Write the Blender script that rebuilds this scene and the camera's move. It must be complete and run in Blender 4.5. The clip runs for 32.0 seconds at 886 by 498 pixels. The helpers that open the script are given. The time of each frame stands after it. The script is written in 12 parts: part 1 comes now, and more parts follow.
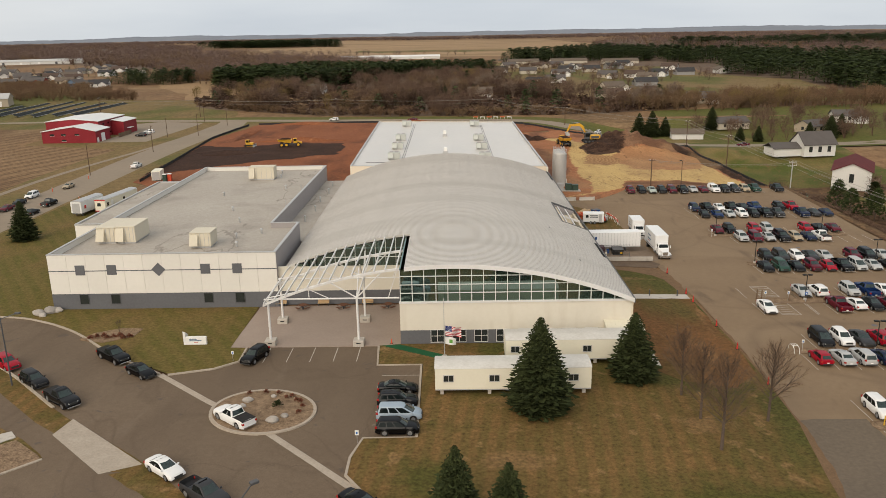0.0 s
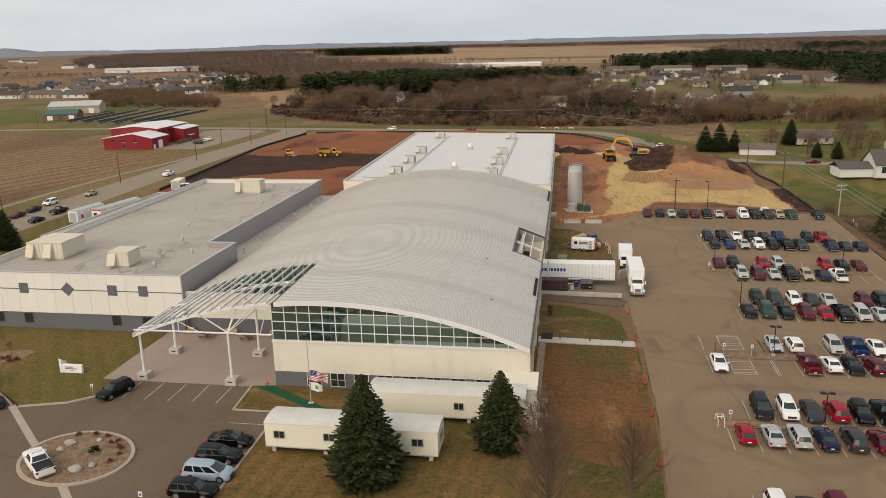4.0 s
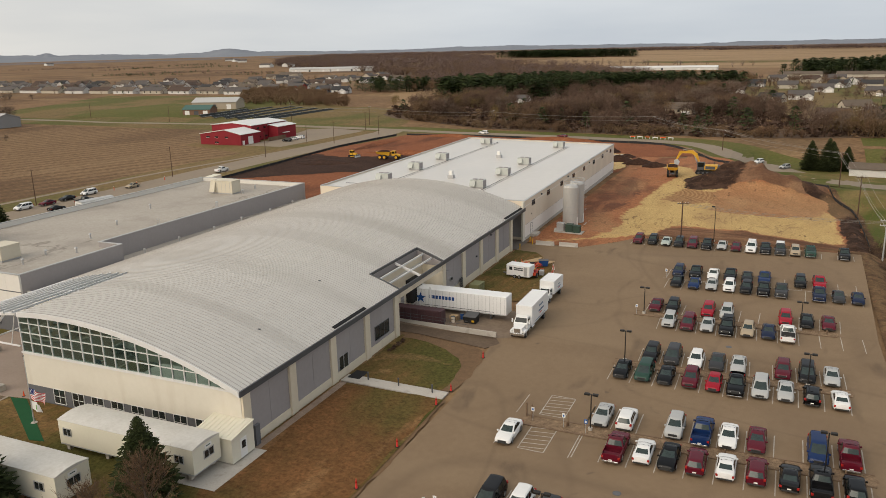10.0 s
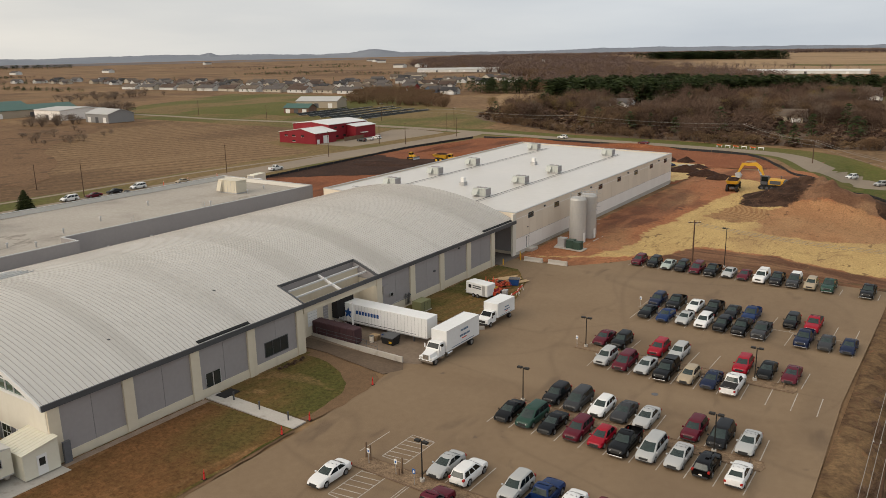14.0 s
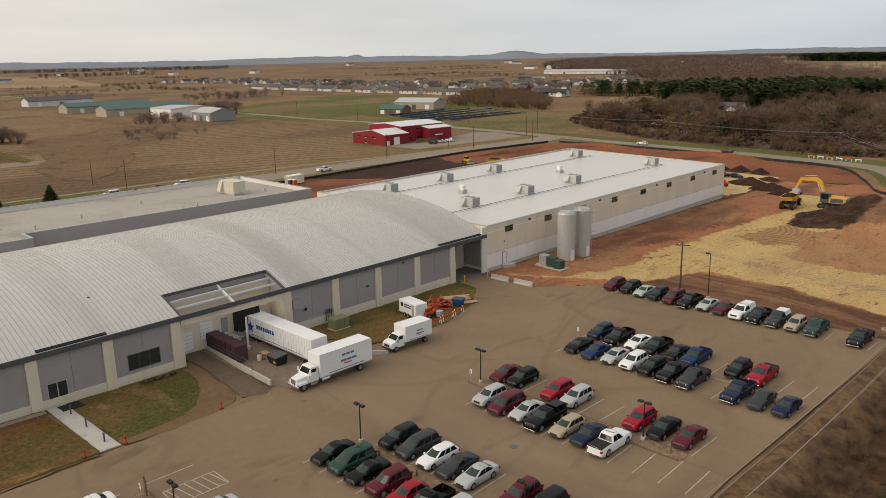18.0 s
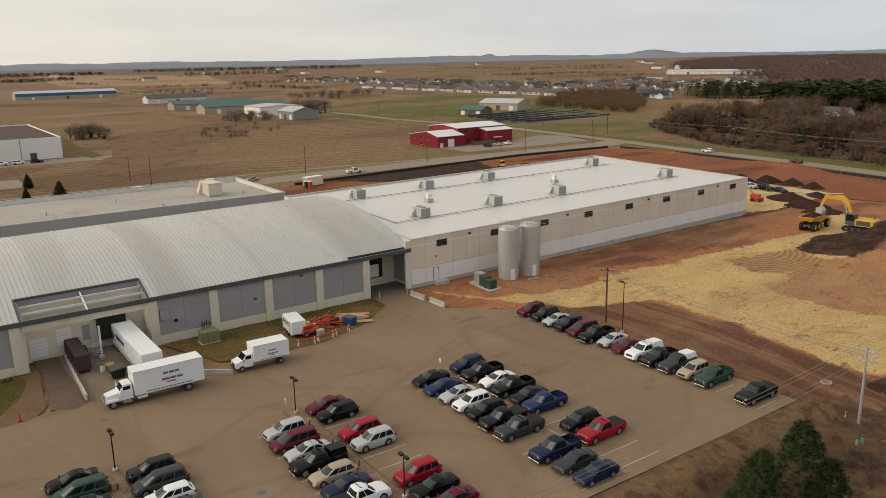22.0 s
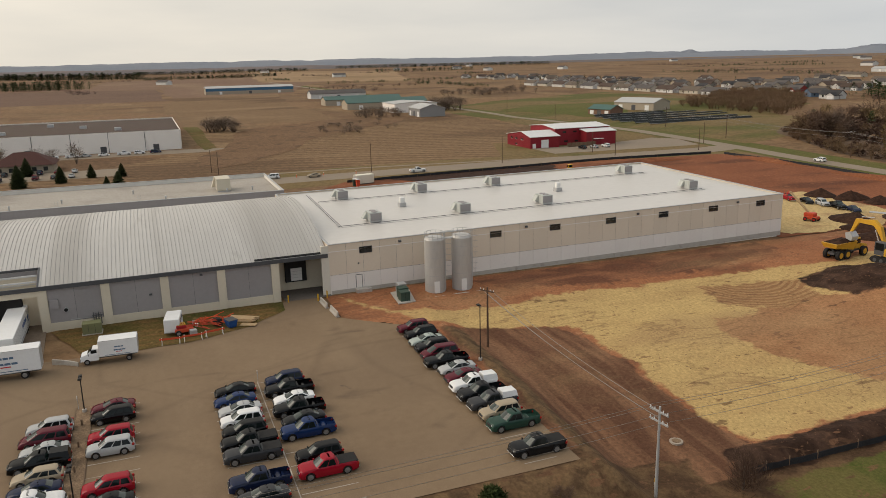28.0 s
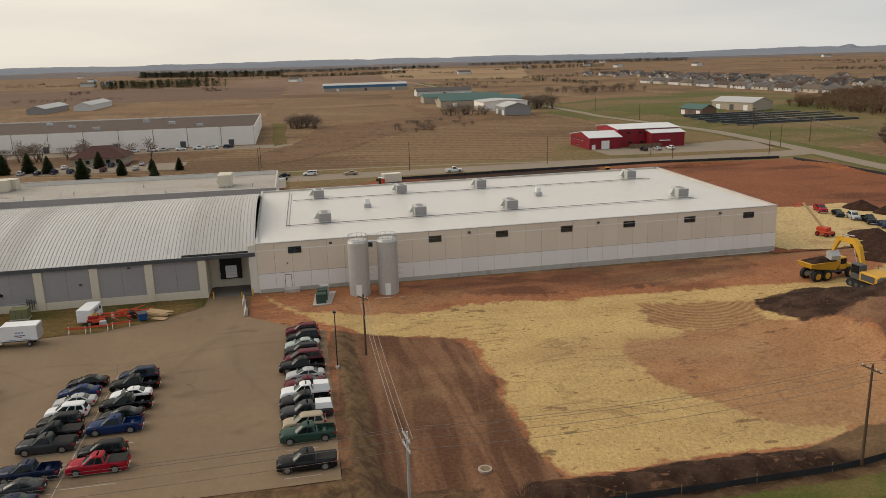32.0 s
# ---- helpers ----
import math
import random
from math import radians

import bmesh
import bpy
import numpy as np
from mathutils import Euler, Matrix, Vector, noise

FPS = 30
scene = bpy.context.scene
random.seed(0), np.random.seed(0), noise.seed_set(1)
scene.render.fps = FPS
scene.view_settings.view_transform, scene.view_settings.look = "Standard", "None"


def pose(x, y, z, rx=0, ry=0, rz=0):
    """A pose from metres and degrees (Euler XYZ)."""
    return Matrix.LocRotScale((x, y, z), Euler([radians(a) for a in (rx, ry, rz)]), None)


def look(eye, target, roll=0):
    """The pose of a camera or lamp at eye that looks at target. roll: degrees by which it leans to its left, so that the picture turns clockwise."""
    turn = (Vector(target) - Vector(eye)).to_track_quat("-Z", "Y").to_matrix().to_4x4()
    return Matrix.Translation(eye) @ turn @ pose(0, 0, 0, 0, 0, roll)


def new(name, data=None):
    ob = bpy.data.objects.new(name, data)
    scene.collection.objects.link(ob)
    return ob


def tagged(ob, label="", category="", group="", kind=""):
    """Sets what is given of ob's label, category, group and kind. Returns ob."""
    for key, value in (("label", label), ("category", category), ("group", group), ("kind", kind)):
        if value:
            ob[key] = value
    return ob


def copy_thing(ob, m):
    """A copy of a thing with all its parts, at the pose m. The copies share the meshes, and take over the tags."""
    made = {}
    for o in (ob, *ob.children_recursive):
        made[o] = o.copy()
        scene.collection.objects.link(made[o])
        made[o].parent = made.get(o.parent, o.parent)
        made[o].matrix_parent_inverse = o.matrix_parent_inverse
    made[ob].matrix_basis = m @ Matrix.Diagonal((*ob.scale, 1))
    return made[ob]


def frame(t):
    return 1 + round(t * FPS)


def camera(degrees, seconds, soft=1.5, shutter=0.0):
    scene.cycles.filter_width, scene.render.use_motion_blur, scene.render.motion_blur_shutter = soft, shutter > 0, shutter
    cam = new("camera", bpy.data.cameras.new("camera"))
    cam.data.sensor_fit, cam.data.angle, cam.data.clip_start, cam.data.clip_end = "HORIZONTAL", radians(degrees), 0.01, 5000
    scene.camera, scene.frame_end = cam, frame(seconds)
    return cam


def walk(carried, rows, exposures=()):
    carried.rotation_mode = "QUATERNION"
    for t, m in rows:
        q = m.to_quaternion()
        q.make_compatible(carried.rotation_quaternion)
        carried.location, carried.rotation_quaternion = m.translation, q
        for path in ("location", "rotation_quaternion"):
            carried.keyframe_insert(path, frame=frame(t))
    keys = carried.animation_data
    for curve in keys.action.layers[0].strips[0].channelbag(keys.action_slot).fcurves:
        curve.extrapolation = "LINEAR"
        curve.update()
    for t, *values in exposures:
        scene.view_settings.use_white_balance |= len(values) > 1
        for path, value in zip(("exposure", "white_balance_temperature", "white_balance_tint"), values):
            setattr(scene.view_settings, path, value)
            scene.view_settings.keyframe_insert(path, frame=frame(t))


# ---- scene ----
cam = camera(59.4, 32.0, soft=0.7)
METRES, EYE, TILT, LEAN, TURN = 269.2, 41.5, 0.98, 1.54, 0.5
ROWS = [
    (0.0, 0.0, 0.0, 0.0, 0.15, -16.57, -0.5),
    (0.5, 0.0106, 0.0031, 0.0001, 1.12, -16.54, -0.45),
    (1.0, 0.0221, 0.0074, 0.0, 2.1, -16.5, -0.36),
    (1.5, 0.0346, 0.0131, 0.0001, 3.05, -16.45, -0.3),
    (2.0, 0.048, 0.0201, 0.0002, 4.04, -16.36, -0.24),
    (2.5, 0.062, 0.0277, 0.0005, 5.09, -16.29, -0.17),
    (3.0, 0.0767, 0.0361, 0.0009, 6.22, -16.22, -0.12),
    (3.5, 0.0917, 0.0447, 0.0013, 7.51, -16.18, -0.04),
    (5.5, 0.1541, 0.0783, 0.0023, 12.47, -16.11, 0.11),
    (6.0, 0.1691, 0.0869, 0.0018, 13.48, -16.11, 0.11),
    (6.5, 0.1838, 0.0953, 0.0013, 14.61, -16.11, 0.08),
    (7.0, 0.198, 0.1033, 0.0009, 15.7, -16.11, 0.05),
    (7.5, 0.2115, 0.1109, 0.0004, 16.72, -16.12, 0.03),
    (8.0, 0.2244, 0.1182, 0.0001, 17.86, -16.12, 0.03),
    (8.5, 0.2366, 0.1253, -0.0001, 19.18, -16.08, 0.04),
    (9.0, 0.2486, 0.1332, -0.0005, 20.55, -16.07, 0.04),
    (9.5, 0.2609, 0.142, -0.0009, 21.9, -16.02, 0.07),
    (10.0, 0.2733, 0.1518, -0.0012, 23.21, -15.99, 0.12),
    (10.5, 0.2856, 0.1625, -0.0015, 24.53, -15.95, 0.11),
    (11.0, 0.2976, 0.1736, -0.0019, 25.82, -15.94, 0.13),
    (11.5, 0.309, 0.1845, -0.0021, 27.13, -15.94, 0.12),
    (12.0, 0.3198, 0.1951, -0.0022, 28.45, -15.95, 0.12),
    (12.5, 0.3303, 0.2055, -0.0024, 29.74, -15.94, 0.14),
    (13.0, 0.3401, 0.2158, -0.0024, 31.05, -15.93, 0.16),
    (13.5, 0.3497, 0.2261, -0.0027, 32.37, -15.91, 0.19),
    (14.0, 0.3589, 0.2367, -0.0031, 33.69, -15.89, 0.21),
    (14.5, 0.368, 0.2476, -0.0036, 35.02, -15.88, 0.25),
    (16.5, 0.4046, 0.2981, -0.005, 40.31, -15.78, 0.46),
    (17.0, 0.4134, 0.3123, -0.0053, 41.65, -15.75, 0.51),
    (17.5, 0.4216, 0.3267, -0.0058, 42.97, -15.74, 0.52),
    (18.0, 0.4299, 0.3417, -0.0061, 44.2, -15.71, 0.58),
    (18.5, 0.438, 0.3571, -0.0061, 45.39, -15.71, 0.62),
    (19.0, 0.4459, 0.3723, -0.0058, 46.57, -15.72, 0.63),
    (19.5, 0.4541, 0.3876, -0.0058, 47.77, -15.71, 0.71),
    (20.0, 0.462, 0.4027, -0.0061, 48.99, -15.71, 0.74),
    (20.5, 0.47, 0.4181, -0.0064, 50.26, -15.68, 0.8),
    (21.0, 0.4781, 0.4337, -0.0065, 51.56, -15.67, 0.86),
    (21.5, 0.4859, 0.4494, -0.0067, 52.85, -15.65, 0.9),
    (22.0, 0.4932, 0.4649, -0.0069, 54.16, -15.64, 0.91),
    (22.5, 0.5, 0.4792, -0.007, 55.45, -15.65, 0.91),
    (23.0, 0.5063, 0.4923, -0.0071, 56.76, -15.66, 0.93),
    (23.5, 0.5122, 0.5049, -0.007, 58.02, -15.66, 0.99),
    (24.0, 0.5176, 0.5174, -0.0069, 59.24, -15.66, 1.06),
    (24.5, 0.5228, 0.53, -0.0068, 60.37, -15.65, 1.13),
    (25.0, 0.5277, 0.5426, -0.0069, 61.44, -15.65, 1.18),
    (25.5, 0.5325, 0.5556, -0.007, 62.56, -15.64, 1.24),
    (27.5, 0.5502, 0.609, -0.008, 67.33, -15.59, 1.48),
    (28.0, 0.5542, 0.6236, -0.0083, 68.53, -15.6, 1.54),
    (28.5, 0.558, 0.6388, -0.0088, 69.79, -15.6, 1.61),
    (29.0, 0.5615, 0.6543, -0.0093, 71.04, -15.57, 1.68),
    (29.5, 0.5646, 0.67, -0.0096, 72.22, -15.55, 1.74),
    (30.0, 0.5677, 0.686, -0.01, 73.48, -15.55, 1.83),
    (30.5, 0.5707, 0.7023, -0.0104, 74.82, -15.51, 1.91),
    (31.0, 0.5736, 0.7187, -0.0105, 76.08, -15.49, 1.98),
    (31.5, 0.5766, 0.7349, -0.0105, 77.31, -15.49, 2.04),
    (32.0, 0.5801, 0.7509, -0.0105, 78.67, -15.5, 2.1),
]
walk(cam, [(t, pose(0, 0, EYE, TILT, LEAN, TURN) @ pose(METRES * x, METRES * y, METRES * z, 90 + pitch, roll, yaw)) for t, x, y, z, yaw, pitch, roll in ROWS],
     [(0.0, 0.18), (6.0, 0.12), (17.0, 0.05), (25.0, 0.0), (32.0, -0.05)])

# ---------------------------------------------------------------- light
world = bpy.data.worlds.new("sky")
scene.world = world
world.use_nodes = True
wn, wl = world.node_tree.nodes, world.node_tree.links
wbg = wn["Background"]
sky = wn.new("ShaderNodeTexSky")
sky.sky_type, sky.sun_disc = "NISHITA", False
SUN_EL, SUN_AZ = 34.0, 155.0      # degrees; azimuth from +y towards -x
sky.sun_elevation, sky.sun_rotation = radians(SUN_EL), radians(-SUN_AZ)
sky.dust_density, sky.ozone_density, sky.air_density = 4.0, 1.0, 1.0
hsv = wn.new("ShaderNodeHueSaturation")
hsv.inputs["Saturation"].default_value = 0.22
wl.new(sky.outputs["Color"], hsv.inputs["Color"])
wtc = wn.new("ShaderNodeTexCoord")
wmap = wn.new("ShaderNodeMapping")
wmap.inputs["Scale"].default_value = (1.0, 1.0, 6.0)
wl.new(wtc.outputs["Generated"], wmap.inputs["Vector"])
wno = wn.new("ShaderNodeTexNoise")
wno.inputs["Scale"].default_value, wno.inputs["Detail"].default_value = 2.2, 5
wl.new(wmap.outputs["Vector"], wno.inputs["Vector"])
wramp = wn.new("ShaderNodeValToRGB")
wramp.color_ramp.elements[0].position, wramp.color_ramp.elements[1].position = 0.3, 0.72
wramp.color_ramp.elements[0].color = (6.6, 6.75, 6.95, 1)
wramp.color_ramp.elements[1].color = (8.6, 8.45, 8.2, 1)
wl.new(wno.outputs["Fac"], wramp.inputs["Fac"])
wmix = wn.new("ShaderNodeMixRGB")
wmix.inputs["Fac"].default_value = 0.8
wl.new(hsv.outputs["Color"], wmix.inputs["Color1"])
wl.new(wramp.outputs["Color"], wmix.inputs["Color2"])
# the overcast is creamy towards the veiled sun and bluish away from it
wdot = wn.new("ShaderNodeVectorMath")
wdot.operation = "DOT_PRODUCT"
wdot.inputs[1].default_value = (-math.sin(radians(SUN_AZ - 35)), math.cos(radians(SUN_AZ - 35)), 0.0)
wl.new(wtc.outputs["Generated"], wdot.inputs[0])
wtint = wn.new("ShaderNodeValToRGB")
wtint.color_ramp.elements[0].position, wtint.color_ramp.elements[1].position = 0.42, 0.97
wtint.color_ramp.elements[0].color, wtint.color_ramp.elements[1].color = (0.93, 0.985, 1.04, 1), (1.24, 1.155, 1.01, 1)
whalf = wn.new("ShaderNodeMath")
whalf.operation = "MULTIPLY_ADD"
whalf.inputs[1].default_value, whalf.inputs[2].default_value = 0.5, 0.5
wl.new(wdot.outputs["Value"], whalf.inputs[0]), wl.new(whalf.outputs[0], wtint.inputs["Fac"])
wmul = wn.new("ShaderNodeMixRGB")
wmul.blend_type = "MULTIPLY"
wmul.inputs["Fac"].default_value = 1.0
wl.new(wmix.outputs["Color"], wmul.inputs["Color1"]), wl.new(wtint.outputs["Color"], wmul.inputs["Color2"])
wl.new(wmul.outputs["Color"], wbg.inputs["Color"])
wbg.inputs["Strength"].default_value = 0.1

sun = new("sun", bpy.data.lights.new("sun", "SUN"))
sun.data.energy, sun.data.angle, sun.data.color = 1.75, radians(60), (1.0, 0.872, 0.725)
_az, _el = radians(SUN_AZ), radians(SUN_EL)
sun.matrix_world = look((0, 0, 0), (math.sin(_az) * math.cos(_el), -math.cos(_az) * math.cos(_el), -math.sin(_el)))

# ---------------------------------------------------------------- materials
MATS = {}


def mat(name, c1, c2=None, rough=0.8, metal=0.0, s1=0.3, s2=6.0, bump=0.0, bs=None, rand=0.0, mid=0.5, wide=0.18, island=0.0, spec=0.22, coat=0.0, mapping=None):
    """A procedural material: two colours mixed by coarse and fine noise, fine relief, per-object variation."""
    if name in MATS:
        return MATS[name]
    m = bpy.data.materials.new(name)
    m.use_nodes = True
    n, l = m.node_tree.nodes, m.node_tree.links
    b = n["Principled BSDF"]
    b.inputs["Roughness"].default_value, b.inputs["Metallic"].default_value = rough, metal
    b.inputs["Specular IOR Level"].default_value = spec
    if coat:
        b.inputs["Coat Weight"].default_value, b.inputs["Coat Roughness"].default_value = coat, 0.03
    c2 = c2 or tuple(v * 0.82 for v in c1)
    tc = n.new("ShaderNodeTexCoord")
    vec = tc.outputs["Object"]
    if mapping:
        mp = n.new("ShaderNodeMapping")
        mp.inputs["Scale"].default_value = mapping
        l.new(vec, mp.inputs["Vector"])
        vec = mp.outputs["Vector"]
    na, nb = n.new("ShaderNodeTexNoise"), n.new("ShaderNodeTexNoise")
    na.inputs["Scale"].default_value, na.inputs["Detail"].default_value = s1, 6
    nb.inputs["Scale"].default_value, nb.inputs["Detail"].default_value = s2, 4
    l.new(vec, na.inputs["Vector"]), l.new(vec, nb.inputs["Vector"])
    mx = n.new("ShaderNodeMath")
    mx.operation = "MULTIPLY_ADD"
    mx.inputs[1].default_value = 0.45
    l.new(nb.outputs["Fac"], mx.inputs[0])
    sc = n.new("ShaderNodeMath")
    sc.operation = "MULTIPLY"
    sc.inputs[1].default_value = 0.55
    l.new(na.outputs["Fac"], sc.inputs[0]), l.new(sc.outputs[0], mx.inputs[2])
    rp = n.new("ShaderNodeValToRGB")
    rp.color_ramp.elements[0].position, rp.color_ramp.elements[1].position = mid - wide, mid + wide
    rp.color_ramp.elements[0].color, rp.color_ramp.elements[1].color = (*c1, 1), (*c2, 1)
    l.new(mx.outputs[0], rp.inputs["Fac"])
    col = rp.outputs["Color"]
    if rand or island:
        hs = n.new("ShaderNodeHueSaturation")
        mr = n.new("ShaderNodeMapRange")
        k = rand or island
        mr.inputs["To Min"].default_value, mr.inputs["To Max"].default_value = 1 - k, 1 + k
        if rand:
            l.new(n.new("ShaderNodeObjectInfo").outputs["Random"], mr.inputs["Value"])
        else:
            l.new(n.new("ShaderNodeNewGeometry").outputs["Random Per Island"], mr.inputs["Value"])
        l.new(mr.outputs[0], hs.inputs["Value"]), l.new(col, hs.inputs["Color"])
        col = hs.outputs["Color"]
    l.new(col, b.inputs["Base Color"])
    if bump:
        bp = n.new("ShaderNodeBump")
        bp.inputs["Strength"].default_value, bp.inputs["Distance"].default_value = bump, 0.05
        src = nb
        if bs:
            src = n.new("ShaderNodeTexNoise")
            src.inputs["Scale"].default_value, src.inputs["Detail"].default_value = bs, 6
            l.new(vec, src.inputs["Vector"])
        l.new(src.outputs["Fac"], bp.inputs["Height"]), l.new(bp.outputs["Normal"], b.inputs["Normal"])
    MATS[name] = m
    return m


def layer(m, colour, scale, at=0.6, soft=0.08, stretch=(1, 1, 1), turn=0, amount=1.0, kind="noise", detail=6, distort=0.0):
    """Adds a second kind of patch or streak over a material's colour."""
    n, l = m.node_tree.nodes, m.node_tree.links
    b = n["Principled BSDF"]
    old = b.inputs["Base Color"].links[0].from_socket
    tc, mp = n.new("ShaderNodeTexCoord"), n.new("ShaderNodeMapping")
    mp.inputs["Scale"].default_value, mp.inputs["Rotation"].default_value = stretch, (0, 0, radians(turn))
    l.new(tc.outputs["Object"], mp.inputs["Vector"])
    if kind == "wave":
        t = n.new("ShaderNodeTexWave")
        t.inputs["Distortion"].default_value, t.inputs["Detail"].default_value, t.inputs["Detail Scale"].default_value = distort, 3, 0.4
    else:
        t = n.new("ShaderNodeTexNoise")
        t.inputs["Detail"].default_value, t.inputs["Distortion"].default_value = detail, distort
    t.inputs["Scale"].default_value = scale
    l.new(mp.outputs["Vector"], t.inputs["Vector"])
    mr = n.new("ShaderNodeMapRange")
    mr.inputs["From Min"].default_value, mr.inputs["From Max"].default_value, mr.inputs["To Max"].default_value = at - soft, at + soft, amount
    l.new(t.outputs["Fac"], mr.inputs["Value"])
    mix = n.new("ShaderNodeMixRGB")
    mix.inputs["Color2"].default_value = (*colour, 1)
    l.new(mr.outputs[0], mix.inputs["Fac"]), l.new(old, mix.inputs["Color1"]), l.new(mix.outputs["Color"], b.inputs["Base Color"])
    return m


def grain(m, k, scale=2.6, detail=9, stretch=(1, 1, 1)):
    """Multiplies a material's colour by fine, rough grain."""
    n, l = m.node_tree.nodes, m.node_tree.links
    b = n["Principled BSDF"]
    old = b.inputs["Base Color"].links[0].from_socket
    tc, mp, t, mr, mix = n.new("ShaderNodeTexCoord"), n.new("ShaderNodeMapping"), n.new("ShaderNodeTexNoise"), n.new("ShaderNodeMapRange"), n.new("ShaderNodeMixRGB")
    mp.inputs["Scale"].default_value = stretch
    t.inputs["Scale"].default_value, t.inputs["Detail"].default_value, t.inputs["Roughness"].default_value = scale, detail, 0.72
    b.inputs["Specular IOR Level"].default_value = 0.12
    mr.inputs["From Min"].default_value, mr.inputs["From Max"].default_value = 0.3, 0.7
    mr.inputs["To Min"].default_value, mr.inputs["To Max"].default_value = 1 - k, 1 + k
    mix.blend_type, mix.inputs["Fac"].default_value = "MULTIPLY", 1.0
    l.new(tc.outputs["Object"], mp.inputs["Vector"]), l.new(mp.outputs["Vector"], t.inputs["Vector"]), l.new(t.outputs["Fac"], mr.inputs["Value"])
    l.new(old, mix.inputs["Color1"]), l.new(mr.outputs[0], mix.inputs["Color2"]), l.new(mix.outputs["Color"], b.inputs["Base Color"])
    return m


def contour(m, colour, scale, width, amount=0.5, stretch=(1, 1, 1), turn=0, distort=0.5, detail=4):
    """Thin wandering lines, such as tyre marks and run-off stains, over a material's colour."""
    n, l = m.node_tree.nodes, m.node_tree.links
    b = n["Principled BSDF"]
    old = b.inputs["Base Color"].links[0].from_socket
    tc, mp, t = n.new("ShaderNodeTexCoord"), n.new("ShaderNodeMapping"), n.new("ShaderNodeTexNoise")
    sb, ab, mr, mix, brk, ml = n.new("ShaderNodeMath"), n.new("ShaderNodeMath"), n.new("ShaderNodeMapRange"), n.new("ShaderNodeMixRGB"), n.new("ShaderNodeTexNoise"), n.new("ShaderNodeMath")
    mp.inputs["Scale"].default_value, mp.inputs["Rotation"].default_value = stretch, (0, 0, radians(turn))
    t.inputs["Scale"].default_value, t.inputs["Detail"].default_value, t.inputs["Distortion"].default_value = scale, detail, distort
    brk.inputs["Scale"].default_value, brk.inputs["Detail"].default_value = scale * 2.3, 6
    sb.operation, ab.operation, ml.operation = "SUBTRACT", "ABSOLUTE", "MULTIPLY"
    sb.inputs[1].default_value = 0.5
    mr.inputs["From Min"].default_value, mr.inputs["From Max"].default_value = 0.0, width
    mr.inputs["To Min"].default_value, mr.inputs["To Max"].default_value = amount * 2, 0.0
    l.new(tc.outputs["Object"], mp.inputs["Vector"]), l.new(mp.outputs["Vector"], t.inputs["Vector"]), l.new(tc.outputs["Object"], brk.inputs["Vector"])
    l.new(t.outputs["Fac"], sb.inputs[0]), l.new(sb.outputs[0], ab.inputs[0]), l.new(ab.outputs[0], mr.inputs["Value"])
    l.new(mr.outputs[0], ml.inputs[0]), l.new(brk.outputs["Fac"], ml.inputs[1])
    mix.inputs["Color2"].default_value = (*colour, 1)
    l.new(ml.outputs[0], mix.inputs["Fac"]), l.new(old, mix.inputs["Color1"]), l.new(mix.outputs["Color"], b.inputs["Base Color"])
    return m


def cracks(m, colour, scale, width, amount=0.8):
    """Thin wandering cracks over a material's colour."""
    n, l = m.node_tree.nodes, m.node_tree.links
    b = n["Principled BSDF"]
    old = b.inputs["Base Color"].links[0].from_socket
    tc, no, ad, vo, mr, mix = n.new("ShaderNodeTexCoord"), n.new("ShaderNodeTexNoise"), n.new("ShaderNodeVectorMath"), n.new("ShaderNodeTexVoronoi"), n.new("ShaderNodeMapRange"), n.new("ShaderNodeMixRGB")
    no.inputs["Scale"].default_value, no.inputs["Detail"].default_value = 0.12, 8
    ad.operation = "MULTIPLY_ADD"
    ad.inputs[1].default_value = (9, 9, 9)
    vo.feature, vo.inputs["Scale"].default_value = "DISTANCE_TO_EDGE", scale
    l.new(tc.outputs["Object"], no.inputs["Vector"])
    l.new(no.outputs["Color"], ad.inputs[0]), l.new(tc.outputs["Object"], ad.inputs[2])
    l.new(ad.outputs["Vector"], vo.inputs["Vector"])
    mr.inputs["From Min"].default_value, mr.inputs["From Max"].default_value = 0.0, width
    mr.inputs["To Min"].default_value, mr.inputs["To Max"].default_value = amount, 0.0
    l.new(vo.outputs["Distance"], mr.inputs["Value"])
    mix.inputs["Color2"].default_value = (*colour, 1)
    l.new(mr.outputs[0], mix.inputs["Fac"]), l.new(old, mix.inputs["Color1"]), l.new(mix.outputs["Color"], b.inputs["Base Color"])
    return m


ASPHALT = mat("asphalt_lot", (0.192, 0.132, 0.081), (0.226, 0.159, 0.099), 0.9, s1=0.07, s2=1.3, bump=0.25, bs=14)
layer(ASPHALT, (0.150, 0.104, 0.068), 0.06, 0.58, 0.12, (1, 0.35, 1), amount=0.45)
layer(ASPHALT, (0.075, 0.060, 0.050), 0.35, 0.72, 0.03, amount=0.5, detail=9, distort=0.6)
layer(ASPHALT, (0.245, 0.175, 0.110), 0.05, 0.57, 0.08, (0.4, 1.8, 1), turn=8, amount=0.45, detail=8, distort=0.5)
contour(ASPHALT, (0.095, 0.066, 0.045), 0.022, 0.008, 0.2, (1, 0.45, 1), -15, 0.2, 1)
contour(ASPHALT, (0.105, 0.073, 0.049), 0.03, 0.008, 0.2, (0.5, 1, 1), 15, 0.3, 1)
layer(ASPHALT, (0.098, 0.070, 0.049), 0.22, 0.66, 0.05, (1, 0.4, 1), turn=12, amount=0.5, detail=8, distort=0.4)
contour(ASPHALT, (0.125, 0.086, 0.056), 0.03, 0.012, 0.18, (1, 0.5, 1), 8, 0.4, 2)
